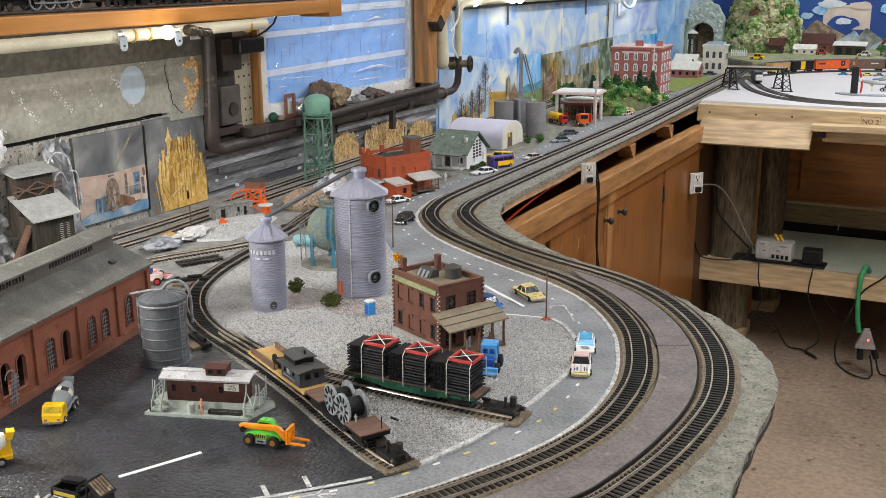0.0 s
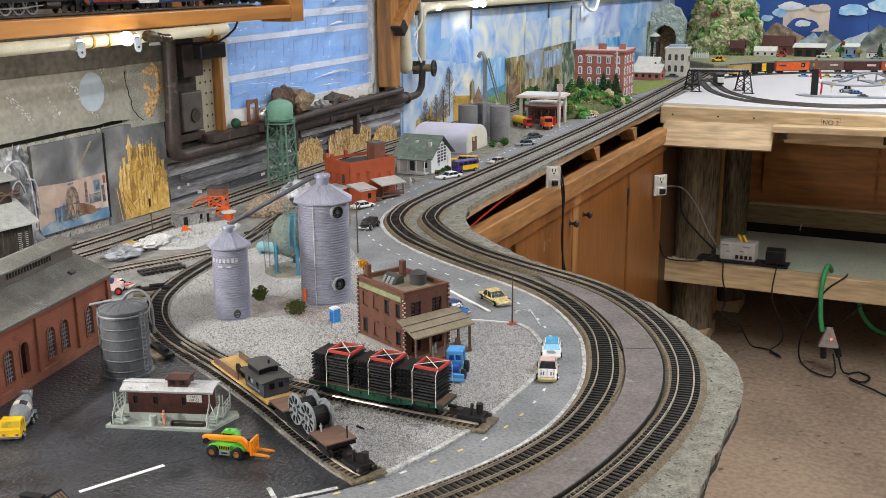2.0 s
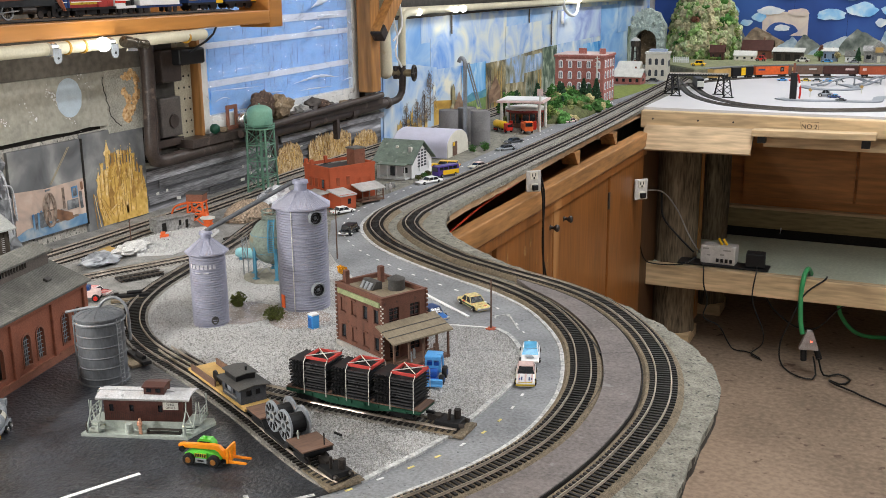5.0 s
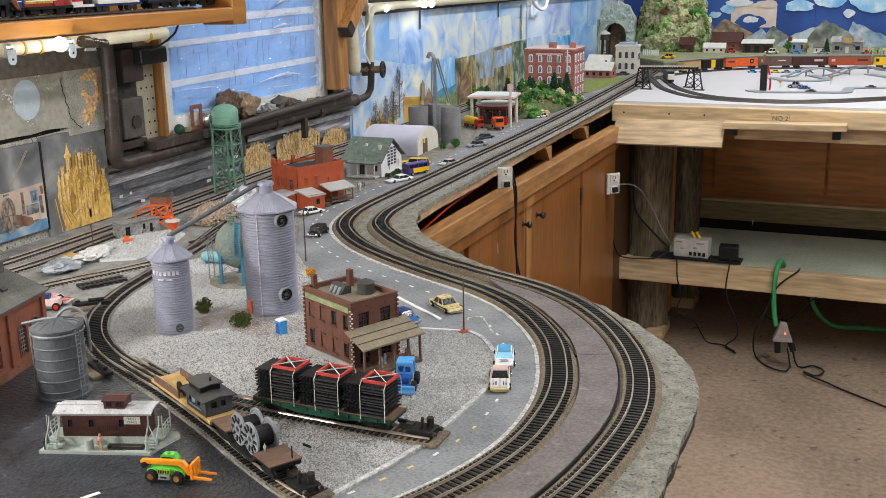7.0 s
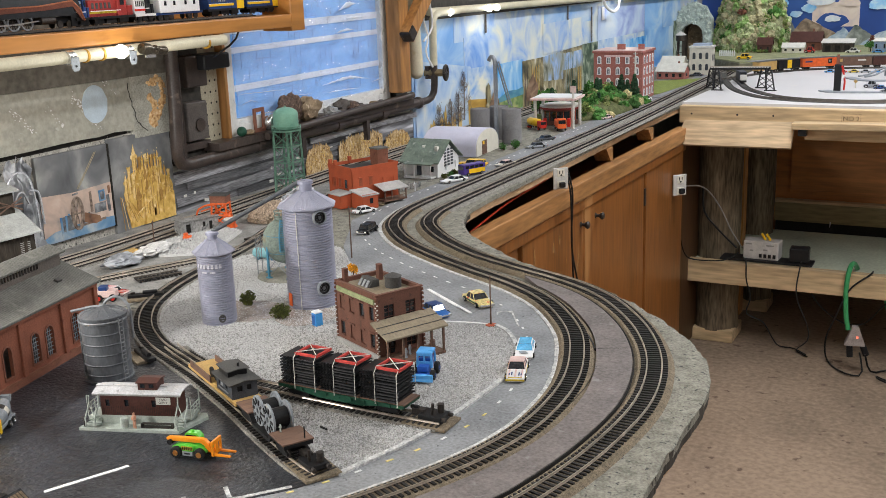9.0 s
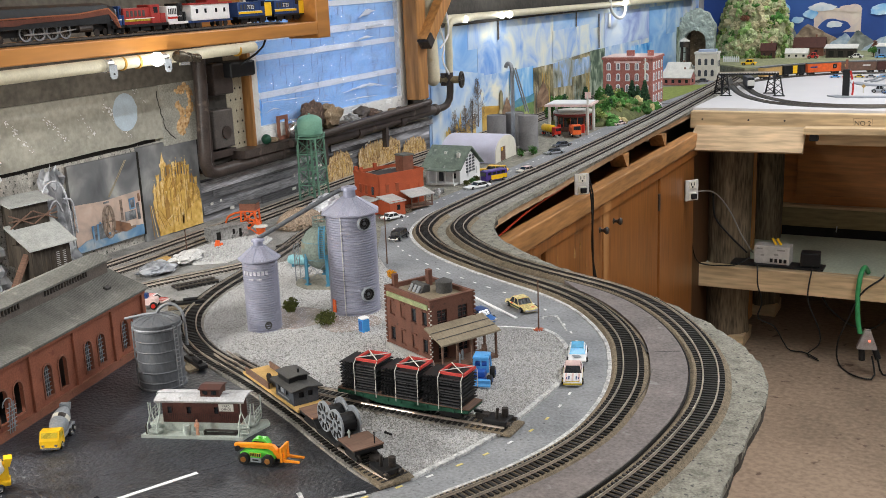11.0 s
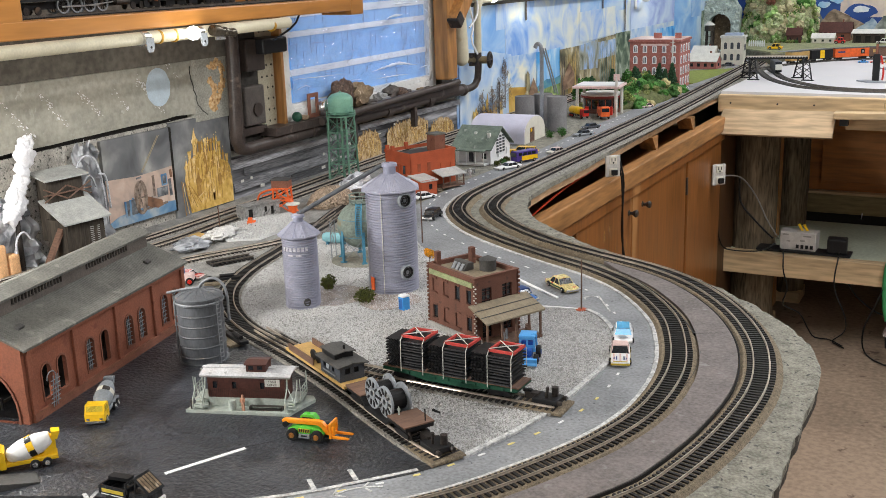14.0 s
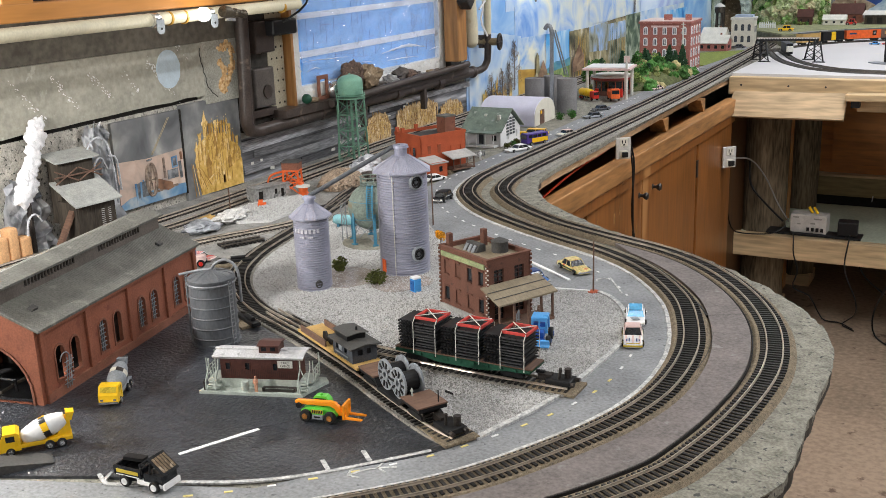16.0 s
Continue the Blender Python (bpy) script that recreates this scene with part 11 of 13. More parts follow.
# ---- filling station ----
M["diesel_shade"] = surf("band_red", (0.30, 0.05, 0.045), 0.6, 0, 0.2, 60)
st = thing("filling_station", "filling station with a pale flat canopy and red pumps", "model building", -1.056, 2.875, TOP, 8)
part("canopy", box(B(), 0, 0, 0.083, 0.135, 0.115, 0.006, bevel=0.001), M["pink_stripe"], st, "pale pink canopy")
part("canopy_top", box(B(), 0, 0, 0.0875, 0.120, 0.10, 0.002), M["white"], st)
for x in (-0.055, 0.055):
    for y in (-0.045, 0.045):
        part("column", cyl(B(), (x, y, 0), (x, y, 0.079), 0.0045, n=10), M["roof_white"], st)
part("shop", lathe(B(), [(0, 0), (0.054, 0), (0.054, 0.012), (0.052, 0.012), (0.052, 0.040), (0.054, 0.040), (0.054, 0.044), (0, 0.044)], 32, -0.008, 0.068, 0), M["brick_brown"], st, "round brown shop", smooth=30)
part("shop_window", lathe(B(), [(0.0522, 0.013), (0.0526, 0.013), (0.0526, 0.039), (0.0522, 0.039)], 32, -0.008, 0.068, 0), M["glass_dark"], st, "curved shop window")
for k in range(16):
    a = 2 * math.pi * k / 16
    part("mullion", box(B(), -0.008 + 0.053 * math.cos(a), 0.068 + 0.053 * math.sin(a), 0.026, 0.002, 0.002, 0.027, rz=math.degrees(a)), M["brick_orange"], st)
part("red_band", lathe(B(), [(0.052, 0.044), (0.060, 0.044), (0.060, 0.051), (0.052, 0.051)], 32, -0.008, 0.068, 0), M["diesel_shade"], st, "dark red band", smooth=30)
part("shop_roof", lathe(B(), [(0, 0.050), (0.061, 0.050), (0.061, 0.055), (0.05, 0.057), (0, 0.058)], 32, -0.008, 0.068, 0), M["roof_white"], st, "round white roof", smooth=30)
for x in (-0.035, 0.0, 0.035):
    part("pump", box(B(), x, -0.010, 0.012, 0.009, 0.006, 0.024), M["red"], st, "red pump")
part("sign_pole", cyl(B(), (0.058, -0.052, 0), (0.058, -0.052, 0.115), 0.0035, n=8), M["roof_white"], st)
part("sign_box", box(B(), 0.058, -0.052, 0.112, 0.016, 0.006, 0.018), M["pink_stripe"], st)
tkr = thing("tanker_truck", "yellow toy tanker truck with a red cab", "toy truck", -1.090, 2.80, TOP + 0.001, -38, group="toy cars")
part("tank", lathe(B(), [(0, -0.03), (0.009, -0.029), (0.011, -0.024), (0.011, 0.024), (0.009, 0.029), (0, 0.03)], 18, m=pose(-0.014, 0, 0.019, 0, 90, 0)), M["yellow"], tkr, smooth=50)
part("cab", box(B(), 0.028, 0, 0.016, 0.020, 0.020, 0.020, bevel=0.002), M["red"], tkr)
part("windscreen", box(B(), 0.0383, 0, 0.020, 0.001, 0.016, 0.008), M["glass_dark"], tkr)
for xx in (-0.032, -0.02, 0.028):
    for s in (-1, 1):
        wheel(tkr, xx, s * 0.009, 0.0048, 0.004, "red")
ftr = thing("fire_truck", "orange-red toy fire truck at the filling station", "toy truck", -1.018, 2.80, TOP + 0.001, -60, group="toy cars")
ftr.matrix_world = ftr.matrix_world @ Matrix.Scale(1.25, 4)
part("body", box(B(), -0.006, 0, 0.013, 0.046, 0.020, 0.016, bevel=0.001), M["frame_orange"], ftr)
part("cab", box(B(), 0.018, 0, 0.017, 0.014, 0.020, 0.022, bevel=0.002), M["frame_orange"], ftr)
part("windscreen", box(B(), 0.0253, 0, 0.021, 0.001, 0.016, 0.008), M["glass_dark"], ftr)
for xx in (-0.018, 0.014):
    for s in (-1, 1):
        wheel(ftr, xx, s * 0.009, 0.0045, 0.004, "chrome")

# ---- shrub bank, trees and brick hotel ----
bank = thing("shrub_bank", "dense bank of green and tan model shrubs below the hotel", "shrubs", -1.06, 3.235, TOP)
bm = bmesh.new()
bmesh.ops.create_icosphere(bm, subdivisions=4, radius=1)
for v in bm.verts:
    v.co = Vector((v.co.x * 0.10, v.co.y * 0.25, max(v.co.z, -0.1) * 0.045 * (1 + 0.3 * noise.noise(v.co * 3))))
part("soil", bm, surf("dark_soil", (0.10, 0.11, 0.045), 0.95, 0, 0.5, 60, 300, 0.8), bank, smooth=60)
rs = random.Random(77)
for k in range(120):
    u, w = rs.uniform(-0.11, 0.104), rs.uniform(-0.255, 0.24)
    h = 0.042 * max(0.0, 1 - (u / 0.11) ** 2 - (w / 0.27) ** 2)
    r = rs.choice((0.008, 0.011, 0.014, 0.018))
    bm = B()
    vs = bmesh.ops.create_icosphere(bm, subdivisions=3, radius=r)["verts"]
    for v in vs:
        v.co *= 1 + 0.45 * noise.noise(v.co * (1.6 / r) + Vector((k, 0, 0))) + 0.30 * noise.noise(v.co * (4.5 / r) + Vector((0, k, 0)))
        v.co += Vector((u, w, h + r * 0.55))
    leaves(bm, u, w, h + r * 0.6, r * 1.05, r * 1.05, r, 30, 0.0022, rs)
    part("shrub", bm, M[rs.choice(["clump_green", "clump_green", "clump_green", "clump_olive", "clump_olive", "leaf", "leaf_tan"])], bank)
for x, y, h in ((-1.13, 3.20, 0.085), (-1.10, 3.33, 0.080), (-1.06, 3.25, 0.070), (-1.04, 3.40, 0.085), (-1.145, 3.05, 0.075), (-1.08, 3.42, 0.075), (-1.005, 3.43, 0.105), (-1.09, 3.08, 0.055), (-1.03, 3.15, 0.05)):
    fir(x, y, h, h * 0.24, x * 31 + y, TOP + 0.02 if y < 3.42 else TOP)
for x, y, h, r, s_ in ((-1.075, 3.20, 0.072, 0.028, 81), (-1.090, 3.36, 0.074, 0.030, 82), (-1.050, 3.33, 0.062, 0.024, 83), (-1.030, 3.02, 0.054, 0.024, 84), (-1.015, 3.16, 0.048, 0.022, 85), (-1.045, 3.10, 0.060, 0.026, 87), (-1.120, 3.28, 0.080, 0.028, 89)):
    small_tree(x, y, h, r, M["leaf" if s_ % 2 else "leaf_light"], "leafy green model tree among the bank's shrubs", s_, TOP + 0.006)
for x, y, h in ((-1.120, 3.42, 0.072), (-1.075, 3.40, 0.066), (-1.020, 3.40, 0.074)):
    fir(x, y, h, h * 0.24, y * 17 + x, TOP + 0.012)
small_tree(-1.16, 2.99, 0.088, 0.026, M["leaf"], "round green model tree behind the filling station", 61)
small_tree(-1.19, 3.14, 0.075, 0.024, M["leaf"], "round green model tree behind the shrub bank", 62)
hotel = thing("brick_hotel", "four-storey pink-red brick hotel with white arched windows", "model building", -1.180, 3.52, TOP, 2)
HW, HD, HH = 0.172, 0.150, 0.158
part("wall_block", box(B(), HW / 2, HD / 2, HH / 2, HW, HD, HH), M["brick_pink"], hotel)
part("cornice", box(B(), HW / 2, HD / 2, HH + 0.003, HW + 0.008, HD + 0.008, 0.007), M["brick_pink"], hotel)
part("roof_rim", box(B(), HW / 2, HD / 2, HH + 0.0075, HW + 0.004, HD + 0.004, 0.003), M["pink_stripe"], hotel)
part("sign_band", box(B(), HW * 0.5, -0.0012, HH - 0.010, HW * 0.55, 0.002, 0.006), M["pink_stripe"], hotel, "pale unreadable name band")
for x in (0.085, 0.155):
    part("chimney", box(B(), x, HD * 0.3, HH + 0.017, 0.026 if x < 0.12 else 0.02, 0.012, 0.020), M["brick_pink"], hotel)


def hotel_window(x, y, z, face):
    o = pose(x, y, z, 0, 0, 0 if face == "s" else 90)
    w = part("window", prism(B(), arch(0, 0, 0.015, 0.027), -0.0016, 0.0, "y", o), M["white"], hotel, "white arched window surround")
    part("pane", prism(B(), arch(0, 0.003, 0.0085, 0.020), -0.0024, -0.0017, "y", o), M["hotel_glass"], w)
    part("mullion", prism(B(), rect(0, 0.003, 0.0012, 0.020), -0.0032, -0.0025, "y", o), M["white"], w)


for row in range(4):
    for c in range(5):
        hotel_window(0.020 + 0.033 * c, 0.0, 0.010 + 0.037 * row, "s")
    for c in range(4):
        hotel_window(HW, 0.020 + 0.036 * c, 0.010 + 0.037 * row, "e")
line = thing("steel_mast", "pale lattice mast in front of the hotel", "mast", -1.022, 3.49, TOP)
part("mast", cyl(B(), (0, 0, 0), (0, 0, 0.165), 0.003, 0.002, n=6), M["roof_white"], line)
for k in range(3):
    part("arm", box(B(), 0, 0, 0.13 + 0.014 * k, 0.016, 0.002, 0.002), M["roof_white"], line)
part("grass_verge", prism(B(), [(-1.16, 3.70), (-1.00, 3.70), (-0.985, 4.0), (-0.99, 4.25), (-1.16, 4.1)], TOP - 0.001, TOP + 0.002), M["grass"], cover, "yellow-green grass verge")
part("far_road", prism(B(), [(-1.0, 3.6), (-0.96, 3.6), (-0.985, 4.1), (-1.01, 4.9), (-1.12, 4.9), (-1.02, 4.2)], TOP - 0.0012, TOP + 0.0012), M["road_grey"], cover, "pale far road")


def cottage(name, label, x, y, rz, w, dp, h, roof_h, wall, roof, z=TOP, windows=3, group="far houses"):
    c = thing(name, label, "model house", x, y, z, rz, group=group)
    part("wall_block", box(B(), 0, 0, h / 2, w, dp, h), M[wall], c)
    part("gable", prism(B(), [(-dp / 2, h), (dp / 2, h), (0, h + roof_h * 0.94)], -w / 2, w / 2, "x"), M[wall], c)
    for s in (-1, 1):
        e = dp * 0.08
        part("roof", prism(B(), [(s * (dp / 2 + e), h - 0.002), (0, h + roof_h), (0, h + roof_h + 0.003), (s * (dp / 2 + e), h + 0.001)], -w / 2 - e, w / 2 + e, "x"), M[roof], c)
    for k in range(windows):
        xx = -w / 2 + w * (k + 0.5) / windows
        part("window", box(B(), xx, -dp / 2 - 0.0005, h * 0.52, w * 0.10, 0.0015, h * 0.42), M["glass_dark"], c)
    part("window", box(B(), w / 2 + 0.0005, 0, h * 0.55, 0.0015, dp * 0.2, h * 0.4), M["glass_dark"], c)
    part("chimney", box(B(), w * 0.2, dp * 0.1, h + roof_h, 0.006, 0.006, roof_h * 0.7), M["brick_red"], c)
    return c


cottage("station_house", "low pink station house with a pale roof", -1.107, 4.25, -3, 0.112, 0.07, 0.030, 0.028, "brick_pink", "roof_white", windows=4)
cottage("station_wing", "taller pale-roofed wing behind the station house", -1.135, 4.36, -3, 0.09, 0.06, 0.052, 0.026, "cream", "roof_white", windows=2)
vh = thing("town_hall", "cream two-storey town hall with a flat parapet", "model house", -1.035, 4.425, TOP, 4, group="far houses")
part("wall_block", box(B(), 0, 0, 0.056, 0.090, 0.075, 0.112), M["cream"], vh)
part("parapet", box(B(), 0, 0, 0.114, 0.097, 0.082, 0.008), M["roof_white"], vh)
part("roof_block", box(B(), 0.0, 0.01, 0.122, 0.07, 0.05, 0.010), surf("slate_blue", (0.35, 0.42, 0.55), 0.6, 0, 0.1, 30), vh)
for x in (-0.026, 0.0, 0.026):
    for z in (0.020, 0.066):
        part("window", prism(B(), arch(x, z, 0.012, 0.026), -0.0395, -0.038, "y"), M["loco_grey"], vh)
for y in (-0.016, 0.016):
    part("window", box(B(), 0.046, y, 0.07, 0.0015, 0.011, 0.024), M["loco_grey"], vh)
toy_car("toy_car", "dark toy car outside the town hall", -1.035, 4.34, 180, 0.055, 0.022, 0.014, "loco_grey", "loco_grey", z=TOP + 0.0015)

# ---- scenery step round the back of the white table ----
STEP = 1.042
STEP_LINE = [(-1.12, 4.74), (-0.98, 4.58), (-0.89, 4.46), (-0.83, 4.475), (-0.733, 4.585), (-0.546, 4.735), (-0.28, 4.855), (0.0, 4.905), (0.5, 4.93), (EX, 4.94)]
solid("scenery_step", prism(B(), STEP_LINE + [(EX, NY), (-1.12, NY)], 0.99, STEP), surf("step_edge", (0.20, 0.19, 0.13), 0.9, 0, 0.4, 30, 200, 0.8), "raised tan scenery step behind the train", "scenery step", kind="structure")
solid("scenery_lawn", prism(B(), [(x, y + 0.012) for x, y in STEP_LINE] + [(EX, NY), (-1.12, NY)], STEP, STEP + 0.004), surf("dry_lawn", (0.26, 0.27, 0.15), 0.95, 0, 0.35, 30, 300, 0.8), "dry grass on the scenery step", "lawn", kind="structure")
SZ = STEP + 0.004
up = spline([(-0.86, 4.50), (-0.80, 4.58), (-0.72, 4.66), (-0.54, 4.79), (-0.28, 4.905), (0.0, 4.955), (0.6, 4.98), (1.4, 4.99)], 0.015)
solid("step_road", strip(B(), up, [(-0.022, SZ - TOP - 0.001), (0.022, SZ - TOP - 0.001), (0.022, SZ - TOP + 0.0015), (-0.022, SZ - TOP + 0.0015)]), M["road_grey"], "grey road along the edge of the scenery step", "road", kind="structure")
toy_car("toy_truck", "yellow toy truck on the scenery step", -0.905, 4.62, 180, 0.062, 0.026, 0.024, "yellow", "yellow", boxy=True, z=SZ)
pf = thing("white_fence", "white picket fence in front of the hillside", "fence", -1.015, 4.78, SZ, -4)
for k in range(8):
    part("picket", prism(B(), [(-0.033 + 0.0094 * k - 0.003, 0), (-0.033 + 0.0094 * k + 0.003, 0), (-0.033 + 0.0094 * k + 0.003, 0.022), (-0.033 + 0.0094 * k, 0.028), (-0.033 + 0.0094 * k - 0.003, 0.022)], -0.001, 0.001, "y"), M["white"], pf)
part("fence_rail", box(B(), 0, 0.002, 0.014, 0.072, 0.002, 0.003), M["white"], pf)
wtw = thing("far_water_tower", "small dark wooden water tower near the tunnel", "model tower", -1.245, 4.86, TOP)
for a in range(4):
    part("leg", cyl(B(), (0.020 * math.cos(a * 1.571 + 0.78), 0.020 * math.sin(a * 1.571 + 0.78), 0), (0.016 * math.cos(a * 1.571 + 0.78), 0.016 * math.sin(a * 1.571 + 0.78), 0.108), 0.0035, n=6), M["plank_dark"], wtw)
for z in (0.055, 0.085):
    part("girt", box(B(), 0, -0.0125, z, 0.028, 0.002, 0.003), M["plank_dark"], wtw)
part("tank", lathe(B(), [(0, 0.108), (0.022, 0.108), (0.021, 0.134), (0, 0.134)], 18), M["plank_dark"], wtw)
part("tank_roof", lathe(B(), [(0.025, 0.133), (0.025, 0.136), (0, 0.152)], 18), M["roof_white"], wtw)

# ---- tunnel and hill in the corner ----
tn = thing("tunnel_portal", "rough green-grey stone tunnel portal in the corner", "tunnel", -1.252, 5.12, TOP)
outer_arch = [(-0.080, 0), (0.092, 0)] + [(0.006 + 0.086 * math.cos(a) * (1 + 0.05 * math.sin(7 * a)), 0.165 + 0.105 * math.sin(a) * (1 + 0.05 * math.sin(9 * a))) for a in np.linspace(0, math.pi, 22)]
part("portal", holed(B(), outer_arch, [arch(0.0, 0.0006, 0.106, 0.172, 12)], -0.05, 0.0, "y"), M["tunnel_stone"], tn)
part("bore", box(B(), 0, 0.10, 0.09, 0.12, 0.02, 0.19), M["rock_brown"], tn, "brown rock lining deep in the bore")
part("bore_side", box(B(), -0.058, 0.05, 0.09, 0.006, 0.10, 0.18), M["rock_dark"], tn)
part("bore_side", box(B(), 0.058, 0.05, 0.09, 0.006, 0.10, 0.18), M["rock_dark"], tn)
part("bore_roof", box(B(), 0, 0.05, 0.182, 0.12, 0.10, 0.006), M["rock_dark"], tn)
rs = random.Random(4)
for k in range(150):
    x, z = rs.uniform(-0.08, 0.09), rs.uniform(0.01, 0.265)
    if ((x - 0.006) / 0.088) ** 2 + (max(z - 0.165, 0) / 0.105) ** 2 > 1.0 or (abs(x) < 0.056 and z < 0.176):
        continue
    bm = bmesh.new()
    bmesh.ops.create_icosphere(bm, subdivisions=1, radius=rs.uniform(0.006, 0.013))
    for v in bm.verts:
        v.co *= rs.uniform(0.7, 1.2)
        v.co.y *= 0.6
        v.co += Vector((x, -0.050, z))
    part("stone", bm, M["tunnel_stone"], tn)
hill = thing("wooded_hill", "wooded hillside of pale green and tan foliage", "hill", -1.0, 5.22, TOP)
bm = bmesh.new()
bmesh.ops.create_icosphere(bm, subdivisions=4, radius=1)
for v in bm.verts:
    v.co = Vector((v.co.x * 0.165, v.co.y * 0.20, max(v.co.z, -0.02) * 0.40 * (1 + 0.15 * noise.noise(v.co * 2.5))))
part("slope", bm, surf("slope_moss", (0.30, 0.31, 0.17), 0.95, 0, 0.5, 40, 200, 0.9), hill, smooth=60)
def lichen(bm, x, y, z, r, seed):
    """One crumpled lichen clump."""
    vs = bmesh.ops.create_icosphere(bm, subdivisions=3, radius=r)["verts"]
    o = Vector((seed * 5.3, seed * 2.1, 0))
    for v in vs:
        v.co *= 1 + 0.50 * noise.noise(v.co * (1.5 / r) + o) + 0.36 * noise.noise(v.co * (3.6 / r) + o)
        v.co += Vector((x, y, z))


for k in range(330):
    a, f = rs.uniform(math.pi * 0.92, math.pi * 2.08), rs.uniform(0.04, 1.0)
    q = math.sqrt(max(1 - f * f, 0.0))
    x, y, z = 0.166 * math.cos(a) * q, 0.200 * math.sin(a) * q, 0.40 * f
    r = rs.uniform(0.011, 0.023)
    bm = B()
    lichen(bm, x, y, z, r, k)
    part("foliage", bm, M[rs.choice(["lichen_pale", "lichen_pale", "lichen_pale", "lichen_tan", "lichen_tan", "lichen_green"] if rs.random() < 0.93 else ["leaf", "lichen_green"])], hill, smooth=40)
for k in range(40):
    a, f = rs.uniform(math.pi * 1.1, math.pi * 1.95), rs.uniform(0.2, 0.95)
    q = math.sqrt(max(1 - f * f, 0.0))
    bm = B()
    leaves(bm, 0.172 * math.cos(a) * q, 0.208 * math.sin(a) * q, 0.41 * f, 0.015, 0.012, 0.015, 40, 0.005, rs)
    part("foliage", bm, M[rs.choice(["leaf", "leaf_light"])], hill)
bm = B()
leaves(bm, -0.01, -0.19, 0.225, 0.020, 0.014, 0.014, 90, 0.005, rs)
part("red_bush", bm, M["brick_red"], hill, "dark red bush")
for k in range(16):
    bush(-1.10 + 0.018 * k, 4.98 + 0.02 * math.sin(k), 0.014, 0.018, M["leaf_light" if k % 3 else "leaf"], "low shrub at the foot of the hillside", 400 + k, SZ, "hill shrubs", 120)

# ---- town on the step ----
cottage("model_house", "maroon house at the foot of the hill", -0.895, 5.0, 4, 0.062, 0.05, 0.034, 0.030, "caboose_brown", "caboose_brown", SZ, 2)
cottage("model_house", "brown barn with a dark roof", -0.735, 5.14, 0, 0.13, 0.08, 0.038, 0.042, "brick_red", "caboose_brown", SZ, 2)
cottage("model_house", "cream long house with a grey roof", -0.769, 5.0, 0, 0.095, 0.045, 0.022, 0.018, "cream", "roof_white", SZ, 3)
wb_ = thing("timber_warehouse", "dark timber warehouse with a white roof", "model house", -0.584, 5.03, SZ, 0, group="far houses")
part("wall_block", box(B(), 0, 0, 0.022, 0.126, 0.06, 0.044), M["plank_dark"], wb_)
part("roof", prism(B(), [(-0.038, 0.040), (0.034, 0.053), (0.034, 0.056), (-0.038, 0.043)], -0.070, 0.070, "x"), M["roof_white"], wb_)
for x in (-0.04, 0.0, 0.04):
    part("door", box(B(), x, -0.0305, 0.017, 0.022, 0.001, 0.026), M["void_shade"], wb_)
cottage("model_house", "small blue-grey house with a flat roof", -0.412, 5.06, 0, 0.066, 0.05, 0.046, 0.010, "slate", "roof_white", SZ, 2)
cottage("model_house", "white house with a blue door", -0.318, 5.03, 0, 0.050, 0.045, 0.026, 0.020, "white", "roof_grey", SZ, 2)
sth = thing("stone_school", "stone building with a grey roof and a yellow sign", "model house", -0.205, 5.04, SZ, 0, group="far houses")
part("wall_block", box(B(), 0, 0, 0.026, 0.122, 0.06, 0.052), M["rock"], sth)
part("roof", prism(B(), [(-0.039, 0.050), (0, 0.072), (0.039, 0.050)], -0.068, 0.068, "x"), M["rock"], sth)
part("gable", prism(B(), [(-0.024, 0.040), (0.024, 0.040), (0.024, 0.072), (0.0, 0.090), (-0.024, 0.072)], -0.036, 0.0, "y"), M["rock"], sth)
part("sign", box(B(), 0.0, -0.0375, 0.056, 0.032, 0.002, 0.022), M["ochre"], sth, "yellowish unreadable sign")
part("door", box(B(), 0, -0.0375, 0.016, 0.014, 0.001, 0.028), M["cream"], sth)
for x in (-0.042, 0.042):
    part("window", box(B(), x, -0.0305, 0.024, 0.018, 0.001, 0.016), M["glass_dark"], sth)
cottage("model_house", "white cottage with a pale roof at the end of the town", 0.06, 5.08, 0, 0.11, 0.07, 0.03, 0.024, "white", "roof_white", SZ, 3)
cottage("model_house", "tan bungalow beyond the town", 0.27, 5.08, 0, 0.12, 0.07, 0.035, 0.03, "cream", "roof_grey", SZ, 3)
fir(-0.289, 5.0, 0.070, 0.014, 5, SZ)
small_tree(-0.455, 5.02, 0.045, 0.020, M["leaf"], "small green tree beside the warehouse", 71, SZ)
small_tree(-0.452, 5.045, 0.072, 0.016, M["brick_red"], "small red-leaved tree beside the warehouse", 72, SZ)
small_tree(-0.372, 5.0, 0.045, 0.016, M["leaf_tan"], "straw-coloured bush beside the blue house", 75, SZ)
for k in range(9):
    bush(-0.105 + 0.024 * k, 4.985 + 0.01 * (k % 2), 0.018, 0.036, M["leaf_light" if k % 2 else "leaf_pale"], "pale flowering shrub along the step", 430 + k, SZ, "step shrubs", 160)
toy_car("toy_truck", "red toy truck beside the barn", -0.695, 4.965, 180, 0.045, 0.022, 0.026, "red", "red", boxy=True, z=SZ)
toy_car("toy_car", "silver vintage toy car on the step", -0.515, 4.965, 180, 0.060, 0.024, 0.022, "roof_white", "roof_white", z=SZ)
toy_car("toy_truck", "red toy pick-up beside the stone school", -0.125, 5.01, 180, 0.045, 0.022, 0.018, "red", "red", z=SZ)
